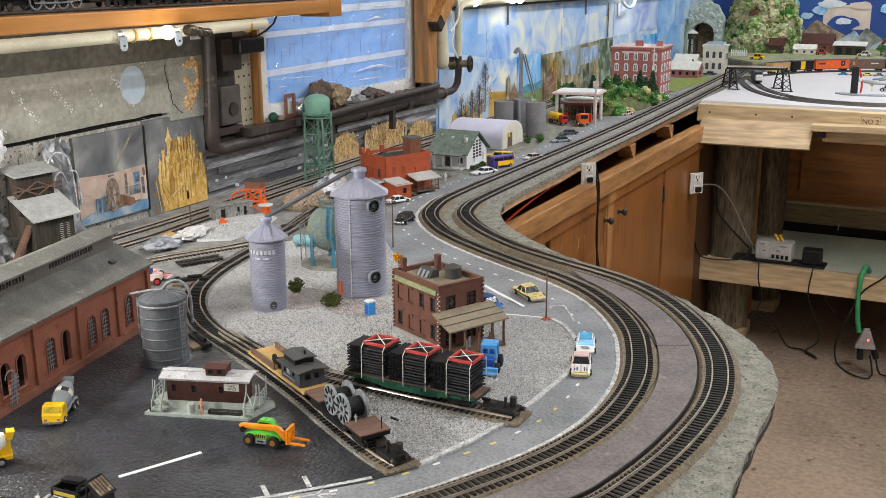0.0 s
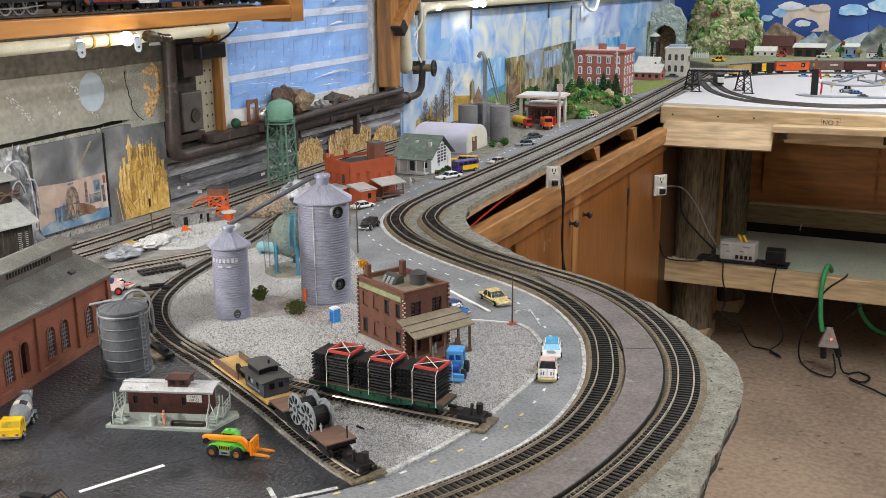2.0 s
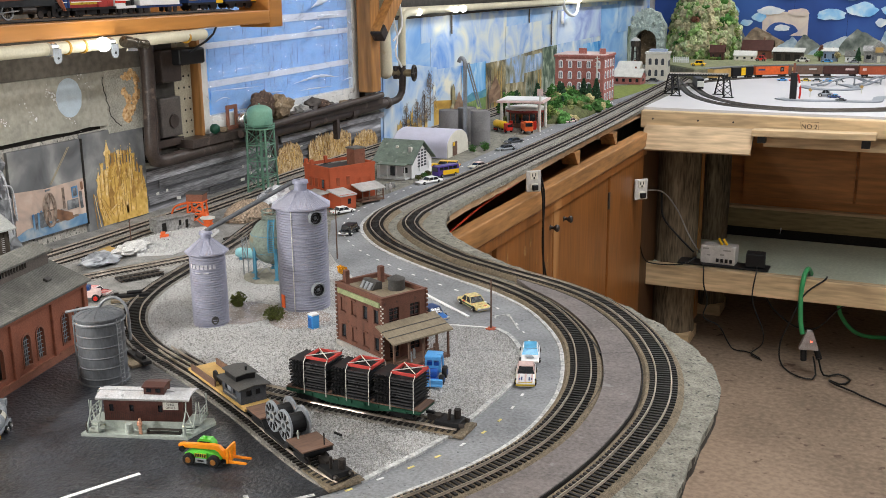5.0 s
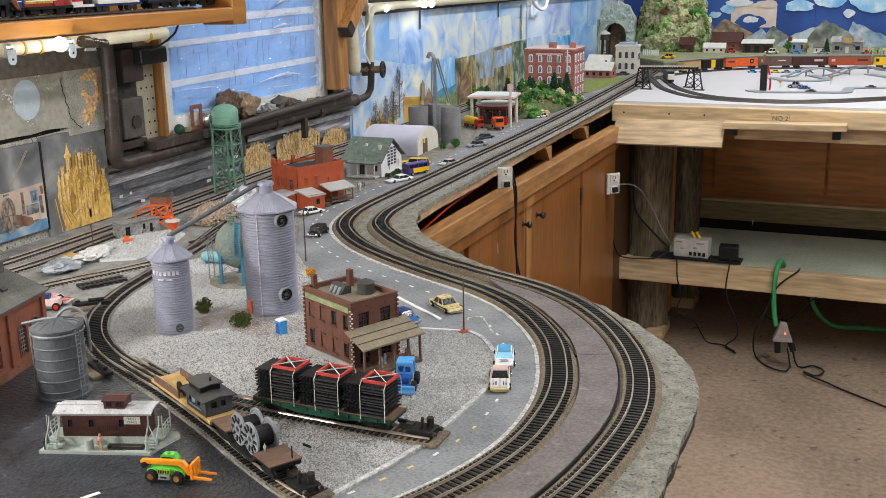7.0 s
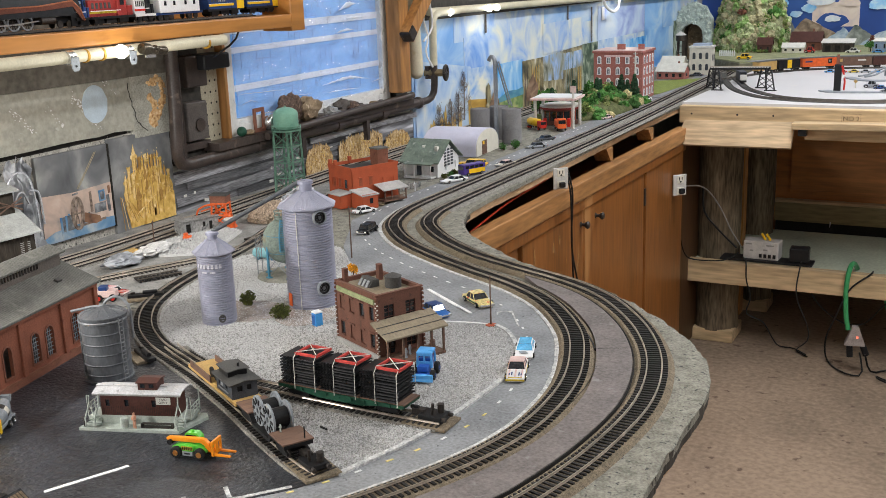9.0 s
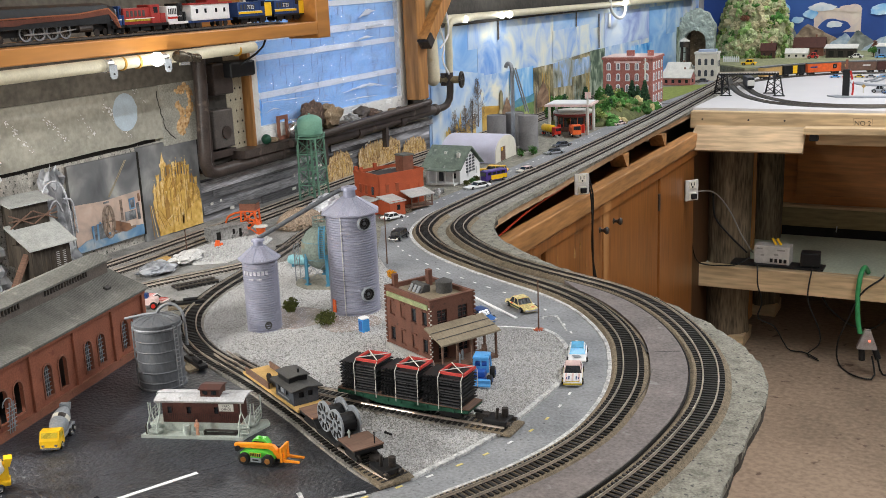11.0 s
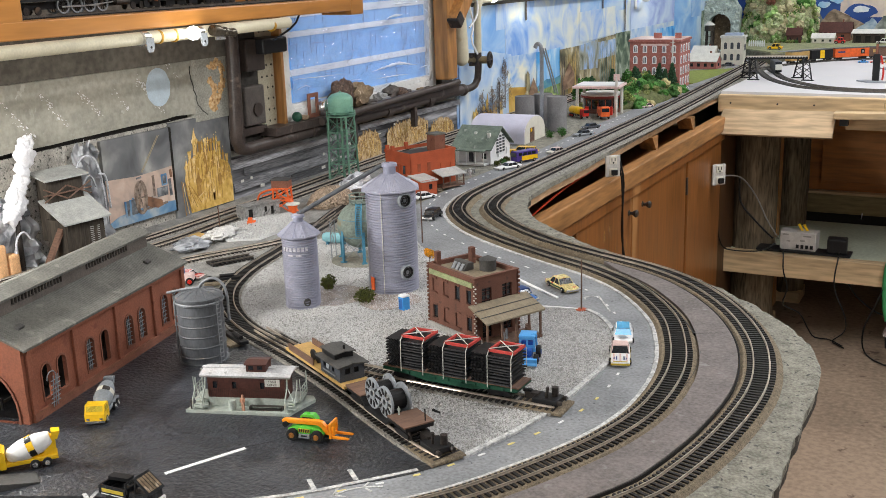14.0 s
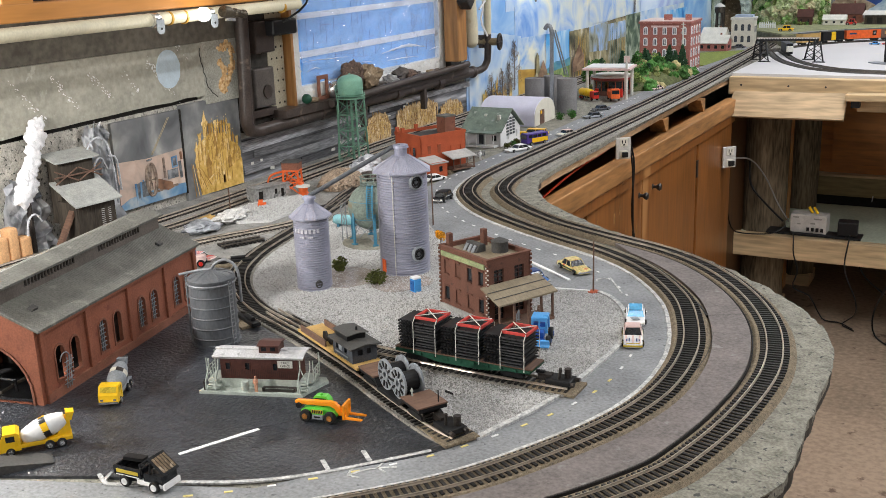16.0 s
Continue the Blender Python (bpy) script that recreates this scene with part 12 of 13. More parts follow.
toy_car("toy_car", "grey toy car beside the stone school", -0.30, 4.97, 0, 0.05, 0.022, 0.014, "reel_grey", "reel_grey", z=SZ)
toy_car("toy_car", "blue toy car before the blue-grey house", -0.415, 4.985, 180, 0.05, 0.022, 0.014, "sky_blue", "sky_blue", z=SZ)

# ---- tracks and train on the white table ----
t_front = spline([(-0.935, 4.37), (-0.862, 4.10), (-0.757, 3.79), (-0.64, 3.595), (-0.535, 3.517), (-0.42, 3.487), (-0.30, 3.485), (-0.15, 3.55), (0.0, 3.655), (0.3, 3.80), (0.9, 3.95)], 0.01)
t_mid = spline([(-0.86, 4.22), (-0.79, 4.03), (-0.72, 3.83), (-0.65, 3.70), (-0.575, 3.605), (-0.50, 3.555), (-0.40, 3.527), (-0.28, 3.532), (-0.15, 3.595), (0.0, 3.70), (0.3, 3.845), (0.9, 3.99)], 0.01)
t_back = spline([(-0.90, 4.02), (-0.83, 4.24), (-0.79, 4.34), (-0.735, 4.43), (-0.66, 4.515), (-0.545, 4.60), (-0.40, 4.645), (-0.265, 4.672), (-0.09, 4.712), (0.2, 4.74), (0.6, 4.745), (1.4, 4.75)], 0.01)
for ln, nm in ((t_front, "black model track curving along the front of the white table"), (t_mid, "second black track curving along the white table"), (t_back, "track at the back of the white table carrying a goods train")):
    tr_ = thing("table_track", nm, "model track", 0, 0, TZ - TOP, kind="structure")
    part("roadbed", strip(B(), ln, [(-0.015, -0.001), (0.015, -0.001), (0.012, 0.003), (-0.012, 0.003)]), M["roof_dark"], tr_)
    for s in (-0.00825, 0.00825):
        part("rail", strip(B(), side_of(ln, s), [(o, h + 0.003) for o, h in rail_prof]), M["rail_dark"], tr_)


def boxcar(x0, x1, col, label, marks=(), door=None, top=0.0):
    """A goods wagon on the back track between two places along x."""
    a = min(t_back, key=lambda p: abs(p[0] - x0))
    b = min(t_back, key=lambda p: abs(p[0] - x1))
    L = math.hypot(b[0] - a[0], b[1] - a[1]) - 0.004
    rz = math.degrees(math.atan2(b[1] - a[1], b[0] - a[0]))
    c = thing("boxcar", label, "model wagon", (a[0] + b[0]) / 2, (a[1] + b[1]) / 2, TZ + 0.0056, rz, group="goods train")
    part("body", box(B(), 0, 0, 0.0265 + top / 2, L, 0.031, 0.034 + top, bevel=0.0008), M[col], c)
    part("roof", prism(B(), [(-0.0165, 0.0435 + top), (0, 0.047 + top), (0.0165, 0.0435 + top)], -L / 2, L / 2, "x"), M["roof_dark" if col != "orange" else col], c)
    part("door", box(B(), 0.0, -0.0160, 0.0265, L * 0.20, 0.0014, 0.031), M[door or col], c)
    for k in range(6):
        part("panel_rib", box(B(), (-0.45 + 0.18 * k) * L, -0.0159, 0.0265, 0.0012, 0.0008, 0.030), M[col], c)
    for xx, w, h, m in marks:
        part("lettering_bar", box(B(), xx * L, -0.0166, 0.030, w, 0.0008, h), M[m], c, "unreadable marking")
    for k in (-0.36, 0.36):
        bogie(c, k * L)
    return c


boxcar(-0.80, -0.742, "ochre", "tan hopper wagon at the head of the goods train")
boxcar(-0.736, -0.664, "black", "black boxcar with a wide yellow door", door="yellow")
boxcar(-0.660, -0.538, "frame_orange", "bright orange boxcar with a round emblem", ((-0.32, 0.030, 0.006, "navy"), (0.30, 0.016, 0.018, "black"), (0.30, 0.007, 0.009, "white")))
boxcar(-0.533, -0.404, "wood_deck", "dark brown boxcar in the goods train", ((0.22, 0.03, 0.005, "roof_white"), (-0.36, 0.010, 0.012, "ochre")))
boxcar(-0.399, -0.268, "caboose_brown", "maroon boxcar with pale lettering", ((0.26, 0.034, 0.008, "pink_stripe"),))
boxcar(-0.263, -0.100, "brick_orange", "long rust-red boxcar in the goods train", ((-0.38, 0.014, 0.010, "pink_stripe"), (0.30, 0.040, 0.008, "caboose_brown")))
boxcar(-0.094, 0.070, "yellow", "yellow boxcar with dark lettering", ((-0.42, 0.012, 0.012, "black"), (0.02, 0.014, 0.014, "black")))
boxcar(0.076, 0.24, "car_green", "dark green boxcar at the end of the train")

# trestle bridge
br = thing("trestle_bridge", "black steel trestle bridge over the table tracks", "model bridge", 0, 0, TZ)
for (ax, ay), (bx, by) in (((-0.853, 3.832), (-0.812, 3.768)), ((-0.680, 3.862), (-0.632, 3.778))):
    tops = [(ax * 0.72 + bx * 0.28, ay * 0.72 + by * 0.28), (ax * 0.28 + bx * 0.72, ay * 0.28 + by * 0.72)]
    for (fx, fy), (tx, ty) in zip(((ax, ay), (bx, by)), tops):
        for s in (-0.010, 0.010):
            part("leg", tube(B(), [(fx + s * 1.4, fy, 0), (tx + s, ty, 0.070)], 0.0028, 5), M["black"], br)
        part("foot_plate", box(B(), fx, fy, 0.0015, 0.040, 0.014, 0.003), M["black"], br)
        for z in (0.006, 0.026, 0.046):
            u, w = z / 0.07, (z + 0.018) / 0.07
            for s in (-1, 1):
                part("brace", tube(B(), [(fx + (tx - fx) * u - s * 0.012, fy + (ty - fy) * u, z), (fx + (tx - fx) * w + s * 0.011, fy + (ty - fy) * w, z + 0.018)], 0.0013, 4), M["black"], br)
    part("cap_beam", cyl(B(), (tops[0][0], tops[0][1], 0.070), (tops[1][0], tops[1][1], 0.070), 0.005, n=6), M["black"], br)
part("deck", box(B(), -0.744, 3.81, 0.0735, 0.205, 0.030, 0.008, rz=8), M["black"], br)
for s in (-0.00825, 0.00825):
    part("deck_rail", box(B(), -0.744 - s * 0.14, 3.81 + s, 0.079, 0.205, 0.0012, 0.003, rz=8), M["rail"], br, "bright rail")
for k in range(22):
    part("sleeper", box(B(), -0.744 + (-0.095 + 0.009 * k) * 0.99, 3.81 + (-0.095 + 0.009 * k) * 0.139, 0.0772, 0.004, 0.034, 0.002, rz=8), M["rubble"], br)
lc = thing("grey_locomotive", "small grey diesel locomotive under the bridge", "model locomotive", -0.783, 4.01, TZ + 0.0065, -70)
part("body", box(B(), 0, 0, 0.026, 0.11, 0.026, 0.028, bevel=0.002), M["loco_grey"], lc)
part("nose", box(B(), 0.058, 0, 0.020, 0.014, 0.024, 0.020, bevel=0.002), M["roof_white"], lc, "pale nose")
part("windscreen", box(B(), 0.0555, 0, 0.034, 0.002, 0.020, 0.008), M["glass_dark"], lc)
part("frame", box(B(), 0, 0, 0.0075, 0.12, 0.022, 0.010), M["black"], lc)
# signal pillar and toy road
sp = thing("signal_pillar", "black signal pillar with a red and white arm", "signal", -0.419, 3.81, TZ)
part("pillar", box(B(), 0, 0, 0.045, 0.022, 0.018, 0.09, bevel=0.002), M["black"], sp)
part("head", box(B(), -0.001, 0, 0.105, 0.008, 0.008, 0.034), M["brick_red"], sp)
part("arm", tube(B(), spline([(0.013, -0.009, 0.085), (0.020, -0.009, 0.055), (0.024, -0.009, 0.03), (0.022, -0.009, 0.004)], 0.01), 0.0035, 6), M["red"], sp)
part("arm_stripe", box(B(), 0.0205, -0.0125, 0.050, 0.006, 0.001, 0.012, ry=14), M["white"], sp)
gr = thing("toy_road", "loose grey plastic toy road sections with humps", "toy road", 0, 0, 0)
for pts in ([(-0.462, 3.80), (-0.43, 3.765), (-0.36, 3.765), (-0.296, 3.778), (-0.165, 3.80), (-0.150, 3.86), (-0.145, 3.935), (-0.10, 3.962), (0.0, 3.972), (0.3, 3.98)], [(-0.44, 4.25), (-0.385, 4.16), (-0.33, 4.145), (-0.27, 4.165), (-0.235, 4.22), (-0.27, 4.30), (-0.30, 4.36)], [(-0.10, 4.45), (-0.03, 4.35), (0.02, 4.2), (0.02, 4.05), (0.02, 3.99)]):
    ln = spline(pts, 0.015)
    part("road_section", strip(B(), ln, [(-0.018, TZ - TOP - 0.0005), (0.018, TZ - TOP - 0.0005), (0.018, TZ - TOP + 0.004), (-0.018, TZ - TOP + 0.004)]), M["reel_grey"], gr)
for (x0, y0), (x1, y1) in (((-0.365, 4.30), (-0.215, 4.44)), ((-0.215, 4.36), (-0.055, 4.57))):
    for o in (-0.012, 0.012):
        hp = [(x0 + (x1 - x0) * f + o, y0 + (y1 - y0) * f - o, TZ + 0.004 + h) for f, h in ((-0.2, 0.0), (0.0, 0.004), (0.2, 0.018), (0.4, 0.025), (0.6, 0.025), (0.8, 0.018), (1.0, 0.004), (1.2, 0.0))]
        part("hump_rail", tube(B(), spline(hp, 0.012), 0.0036, 6), M["reel_grey"], gr, smooth=60)
    for f in (0.3, 0.7):
        part("hump_leg", box(B(), x0 + (x1 - x0) * f, y0 + (y1 - y0) * f, TZ + 0.012, 0.006, 0.006, 0.024), M["reel_grey"], gr)
for x, c, n in ((-0.535, "sky_blue", "blue"), (-0.490, "red", "red"), (-0.447, "gold", "yellow"), (-0.405, "reel_grey", "silver"), (-0.363, "sky_blue", "pale blue"), (-0.320, "white", "white")):
    toy_car("toy_car", n + " toy car parked beside the train", x, 4.46 + 0.1 * (x + 0.45), 190, 0.040, 0.018, 0.012, c, c, z=TZ, group="cars on the table")
toy_car("toy_car", "grey toy pick-up on the white table", -0.325, 3.93, 180, 0.048, 0.024, 0.024, "reel_grey", "reel_grey", z=TZ, group="cars on the table")
toy_car("toy_car", "blue toy race car on the white table", -0.292, 3.895, 180, 0.042, 0.022, 0.013, "navy", "sky_blue", z=TZ, group="cars on the table")
toy_car("toy_car", "black toy car on the grey toy road", -0.262, 3.785, 180, 0.036, 0.018, 0.008, "loco_grey", "loco_grey", z=TZ + 0.004, group="cars on the table")
toy_car("toy_car", "black toy car further along the toy road", -0.08, 3.962, 180, 0.036, 0.018, 0.008, "loco_grey", "loco_grey", z=TZ + 0.004, group="cars on the table")
for x, y in ((-0.372, 3.90), (-0.215, 4.07)):
    sg = thing("road_sign", "tiny orange toy road sign", "road sign", x, y, TZ, group="road signs")
    part("post", cyl(B(), (0, 0, 0), (0, 0, 0.028), 0.0018, n=6), M["cream"], sg)
    part("panel", box(B(), 0, -0.002, 0.024, 0.010, 0.002, 0.010, ry=45), M["ochre"], sg)

# ---- painted backdrops ----
def paint(name, cols, scale=7, sy=0.45, sz=0.85, detail=5):
    return cloudy(name, cols, scale, detail, 0.6, (1, sy, sz), swirl=0.7)


west = thing("sky_mural", "collaged blue cloudy sky mural along the wall", "backdrop", 0, 0, 0, kind="structure")
sky_a = paint("sky_hazy", [(0.12, 0.30, 0.72), (0.36, 0.52, 0.78), (0.62, 0.70, 0.74), (0.80, 0.80, 0.68)], 14, 0.75, 0.7, 8)
sky_b = paint("sky_bright", [(0.10, 0.30, 0.70), (0.30, 0.50, 0.78), (0.62, 0.72, 0.80)], 12, 0.5, 0.8, 8)
sky_c = paint("sky_violet", [(0.20, 0.24, 0.55), (0.34, 0.44, 0.74), (0.54, 0.66, 0.84), (0.76, 0.82, 0.86)], 11, 0.5, 0.8, 8)
sky_d = paint("sky_deep", [(0.12, 0.32, 0.72), (0.28, 0.52, 0.84), (0.60, 0.74, 0.86)], 11, 0.5, 0.8, 8)
part("base_sheet", box(B(), WX + 0.004, 3.98, 1.155, 0.006, 2.94, 0.32), sky_a, west)


def sheet(y0, y1, z0, z1, lift, material, name="sky_panel", skew=0.0, parent=None):
    x = WX + 0.0072 + 0.0007 * lift
    return part(name, prism(B(), [(y0, z0), (y1, z0 + skew), (y1, z1 + skew), (y0, z1)], x, x + 0.0006, "x"), material, parent or west)


for y0, y1, z0, z1, lift, m, skew in ((2.52, 2.825, 1.10, 1.318, 0, sky_b, 0.0), (2.82, 3.25, 1.163, 1.255, 2, sky_a, -0.004), (2.76, 3.43, 1.245, 1.318, 1, sky_a, 0.0), (3.42, 3.80, 1.160, 1.262, 2, sky_a, 0.006),
                                      (3.43, 3.90, 1.250, 1.312, 1, sky_b, 0.0), (3.80, 3.972, 1.170, 1.300, 0, sky_a, 0.0), (3.97, 4.565, 1.17, 1.30, 2, sky_c, 0.0), (4.57, 4.86, 1.13, 1.30, 1, sky_d, 0.0),
                                      (4.84, 5.12, 1.17, 1.31, 3, sky_b, 0.0), (4.60, 5.42, 1.0, 1.2, 0, sky_d, 0.0)):
    sheet(y0, y1, z0, z1, lift, m, skew=skew)
for y, z0, z1 in ((2.965, 1.262, 1.330), (3.645, 1.265, 1.315), (3.893, 1.172, 1.300)):
    part("panel_seam", box(B(), WX + 0.0125, y, (z0 + z1) / 2, 0.001, 0.010, z1 - z0), M["rock_dark"], west, "dark torn seam")
part("white_label", box(B(), WX + 0.0125, 4.02, 1.27, 0.001, 0.03, 0.05), M["white"], west, "small white paper strip")
pale = paint("picture_pale", [(0.16, 0.34, 0.68), (0.44, 0.58, 0.76), (0.74, 0.76, 0.74)], 14, 0.9, 0.8, 8)
glade = paint("picture_glade", [(0.10, 0.11, 0.07), (0.34, 0.36, 0.30), (0.30, 0.46, 0.72), (0.66, 0.72, 0.76)], 20, 1.2, 0.6, 9)
gold_sky = paint("picture_glow", [(0.14, 0.34, 0.70), (0.48, 0.60, 0.74), (0.80, 0.78, 0.64), (0.88, 0.86, 0.78)], 16, 0.8, 0.9, 8)
gold_p = paint("picture_gold", [(0.34, 0.18, 0.03), (0.60, 0.38, 0.08), (0.72, 0.54, 0.20)], 24)
lake = paint("picture_lake", [(0.02, 0.18, 0.55), (0.08, 0.38, 0.78), (0.35, 0.60, 0.85), (0.80, 0.86, 0.90)], 14, 1.0, 0.6, 8)
meadow = paint("picture_meadow", [(0.05, 0.12, 0.04), (0.20, 0.30, 0.10), (0.52, 0.52, 0.22)], 26, 1, 1)
woods = paint("picture_woods", [(0.05, 0.055, 0.035), (0.18, 0.16, 0.09), (0.42, 0.36, 0.20), (0.68, 0.66, 0.56)], 26, 1.0, 0.75, 10)
pines = paint("picture_pines", [(0.02, 0.045, 0.035), (0.09, 0.14, 0.09), (0.34, 0.40, 0.30), (0.55, 0.60, 0.52)], 26, 1.0, 0.75, 10)
bark = paint("picture_bark", [(0.05, 0.04, 0.04), (0.16, 0.13, 0.11), (0.30, 0.25, 0.20)], 40)
for y0, y1, z0, z1, lift, m, skew in ((2.52, 2.86, 0.995, 1.215, 3, pale, -0.045), (2.835, 3.045, 1.06, 1.165, 4, gold_sky, -0.004), (2.835, 3.045, 0.995, 1.075, 5, gold_p, -0.02), (3.04, 3.24, 1.04, 1.160, 4, lake, 0.0), (3.04, 3.24, 0.995, 1.045, 5, meadow, 0.01),
                                      (3.236, 3.415, 0.995, 1.153, 6, woods, 0.0), (3.41, 3.60, 1.05, 1.152, 4, glade, 0.008), (3.41, 3.60, 0.995, 1.07, 5, woods, -0.01), (3.60, 3.80, 0.995, 1.160, 4, woods, 0.006), (3.60, 3.80, 1.09, 1.150, 5, glade, 0.0),
                                      (3.795, 3.962, 0.995, 1.168, 5, pines, 0.0), (3.96, 4.30, 0.995, 1.17, 3, pale, 0.0), (4.30, 4.60, 0.995, 1.15, 4, lake, 0.0), (5.02, 5.16, 0.995, 1.19, 4, pines, 0.0)):
    sheet(y0, y1, z0, z1, lift, m, "low_picture", skew)
# bare trees, church and ruins in the pictures
rs = random.Random(23)


def bare_tree(y, z0, h, w, material, x=WX + 0.0148):
    bm = B()
    tube(bm, [(x, y, z0), (x, y + w * 0.04, z0 + h)], 0.0016, 4)
    for i in range(70):
        f = rs.uniform(0.12, 0.97)
        s = rs.choice((-1, 1))
        e = rs.uniform(0.3, 1.0)
        p = (x, y + s * w * (1.1 - f) * 0.6 * e, z0 + h * (f + rs.uniform(0.0, 0.10)))
        tube(bm, [(x, y, z0 + h * f), p], 0.0006, 3)
        tube(bm, [p, (x, p[1] + rs.uniform(-0.012, 0.012), p[2] + rs.uniform(0.003, 0.014))], 0.0005, 3)
    part("painted_tree", bm, material, west)


bare_tree(2.80, 1.02, 0.135, 0.10, bark)
bare_tree(2.715, 1.00, 0.085, 0.08, bark)
bare_tree(2.645, 1.00, 0.075, 0.07, bark)
bare_tree(2.76, 1.00, 0.10, 0.08, bark)
for y, w, z0, z1 in ((2.66, 0.012, 1.0, 1.055), (2.685, 0.008, 1.0, 1.075), (2.735, 0.014, 1.0, 1.05), (2.775, 0.010, 1.0, 1.06), (2.61, 0.016, 1.0, 1.045), (2.70, 0.02, 1.0, 1.03)):
    part("painted_ruin", prism(B(), [(y - w, z0), (y + w, z0), (y + w * 0.8, z0 + (z1 - z0) * 0.6), (y + w * 0.2, z1), (y - w * 0.3, z0 + (z1 - z0) * 0.7), (y - w, z0 + (z1 - z0) * 0.8)], WX + 0.0125, WX + 0.0135, "x"), rs.choice([bark, gold_p]), west)
part("painted_hill", prism(B(), [(3.04, 1.040), (3.24, 1.046), (3.24, 1.072), (3.19, 1.066), (3.12, 1.070), (3.04, 1.052)], WX + 0.0118, WX + 0.0124, "x"), paint("picture_hill", [(0.03, 0.16, 0.30), (0.10, 0.30, 0.40), (0.20, 0.38, 0.34)], 24), west)
barn = paint("picture_barn", [(0.10, 0.06, 0.04), (0.26, 0.16, 0.10), (0.42, 0.30, 0.20)], 40)
for y, w, z0, z1 in ((3.305, 0.050, 1.02, 1.108), (3.005, 0.034, 1.01, 1.086)):
    part("painted_house", prism(B(), [(y - w, z0), (y + w, z0), (y + w, z0 + (z1 - z0) * 0.5), (y + w * 0.1, z1), (y - w, z0 + (z1 - z0) * 0.42)], WX + 0.0162, WX + 0.0166, "x"), barn, west)
part("painted_church", prism(B(), [(2.945, 1.0), (3.03, 1.0), (3.03, 1.045), (3.005, 1.068), (2.985, 1.05), (2.98, 1.10), (2.968, 1.112), (2.956, 1.10), (2.955, 1.05), (2.945, 1.045)], WX + 0.0146, WX + 0.0152, "x"), woods, west)
for i in range(9):
    y = 3.25 + 0.019 * i
    part("painted_trunk", prism(B(), [(y - 0.004, 1.0), (y + 0.004, 1.0), (y + 0.002, 1.13 + rs.uniform(-0.03, 0.02)), (y - 0.002, 1.13)], WX + 0.0156, WX + 0.0160, "x"), rs.choice([bark, gold_p, woods]), west)
for i in range(8):
    y = 3.62 + 0.021 * i
    part("painted_trunk", prism(B(), [(y - 0.007, 1.0), (y + 0.007, 1.0), (y, 1.12 + rs.uniform(-0.03, 0.03))], WX + 0.0146, WX + 0.0150, "x"), rs.choice([pines, pines, gold_p, bark]), west)

north = thing("night_mural", "deep blue mural with cut-out clouds and mountains", "backdrop", 0, 0, 0, kind="structure")
NYF = NY - 0.004
night = cloudy("north_sky", [(0.012, 0.045, 0.20), (0.020, 0.070, 0.29), (0.035, 0.11, 0.38)], 3.0)
part("base_sheet", box(B(), 0.45, NYF, 1.30, 3.5, 0.006, 0.62), night, north)
for x in (-0.93, -0.62, -0.375, -0.21, 0.1, 0.4):
    part("sheet_joint", box(B(), x, NYF - 0.0034, 1.28, 0.0016, 0.001, 0.56), surf("joint_blue", (0.01, 0.03, 0.12), 0.7), north)
cloud_m = [cloudy("cloud_white", [(0.45, 0.56, 0.70), (0.68, 0.74, 0.80), (0.82, 0.84, 0.84)], 22), cloudy("cloud_blue", [(0.16, 0.44, 0.80), (0.36, 0.62, 0.86), (0.70, 0.80, 0.88)], 20), cloudy("cloud_warm", [(0.50, 0.44, 0.50), (0.70, 0.58, 0.50), (0.80, 0.70, 0.60)], 16)]
mount_m = [cloudy("mount_grey", [(0.07, 0.09, 0.08), (0.20, 0.22, 0.20), (0.44, 0.46, 0.42)], 24), cloudy("mount_brown", [(0.10, 0.07, 0.05), (0.26, 0.19, 0.13), (0.48, 0.38, 0.28)], 30), cloudy("mount_blue", [(0.12, 0.22, 0.36), (0.36, 0.46, 0.56), (0.70, 0.74, 0.74)], 20)]


def blob(cx, cz, w, h, seed, n=30):
    r_ = random.Random(seed)
    ph = [r_.uniform(0, 6.28) for _ in range(3)]
    return [(cx + w / 2 * math.cos(a) * (1 + 0.10 * math.sin(4 * a + ph[0]) + 0.05 * math.sin(9 * a + ph[1])), cz + h / 2 * math.sin(a) * (1 + 0.14 * math.sin(3 * a + ph[2]) + 0.06 * math.sin(8 * a + ph[0]))) for a in np.linspace(0, 2 * math.pi, n)[:-1]]


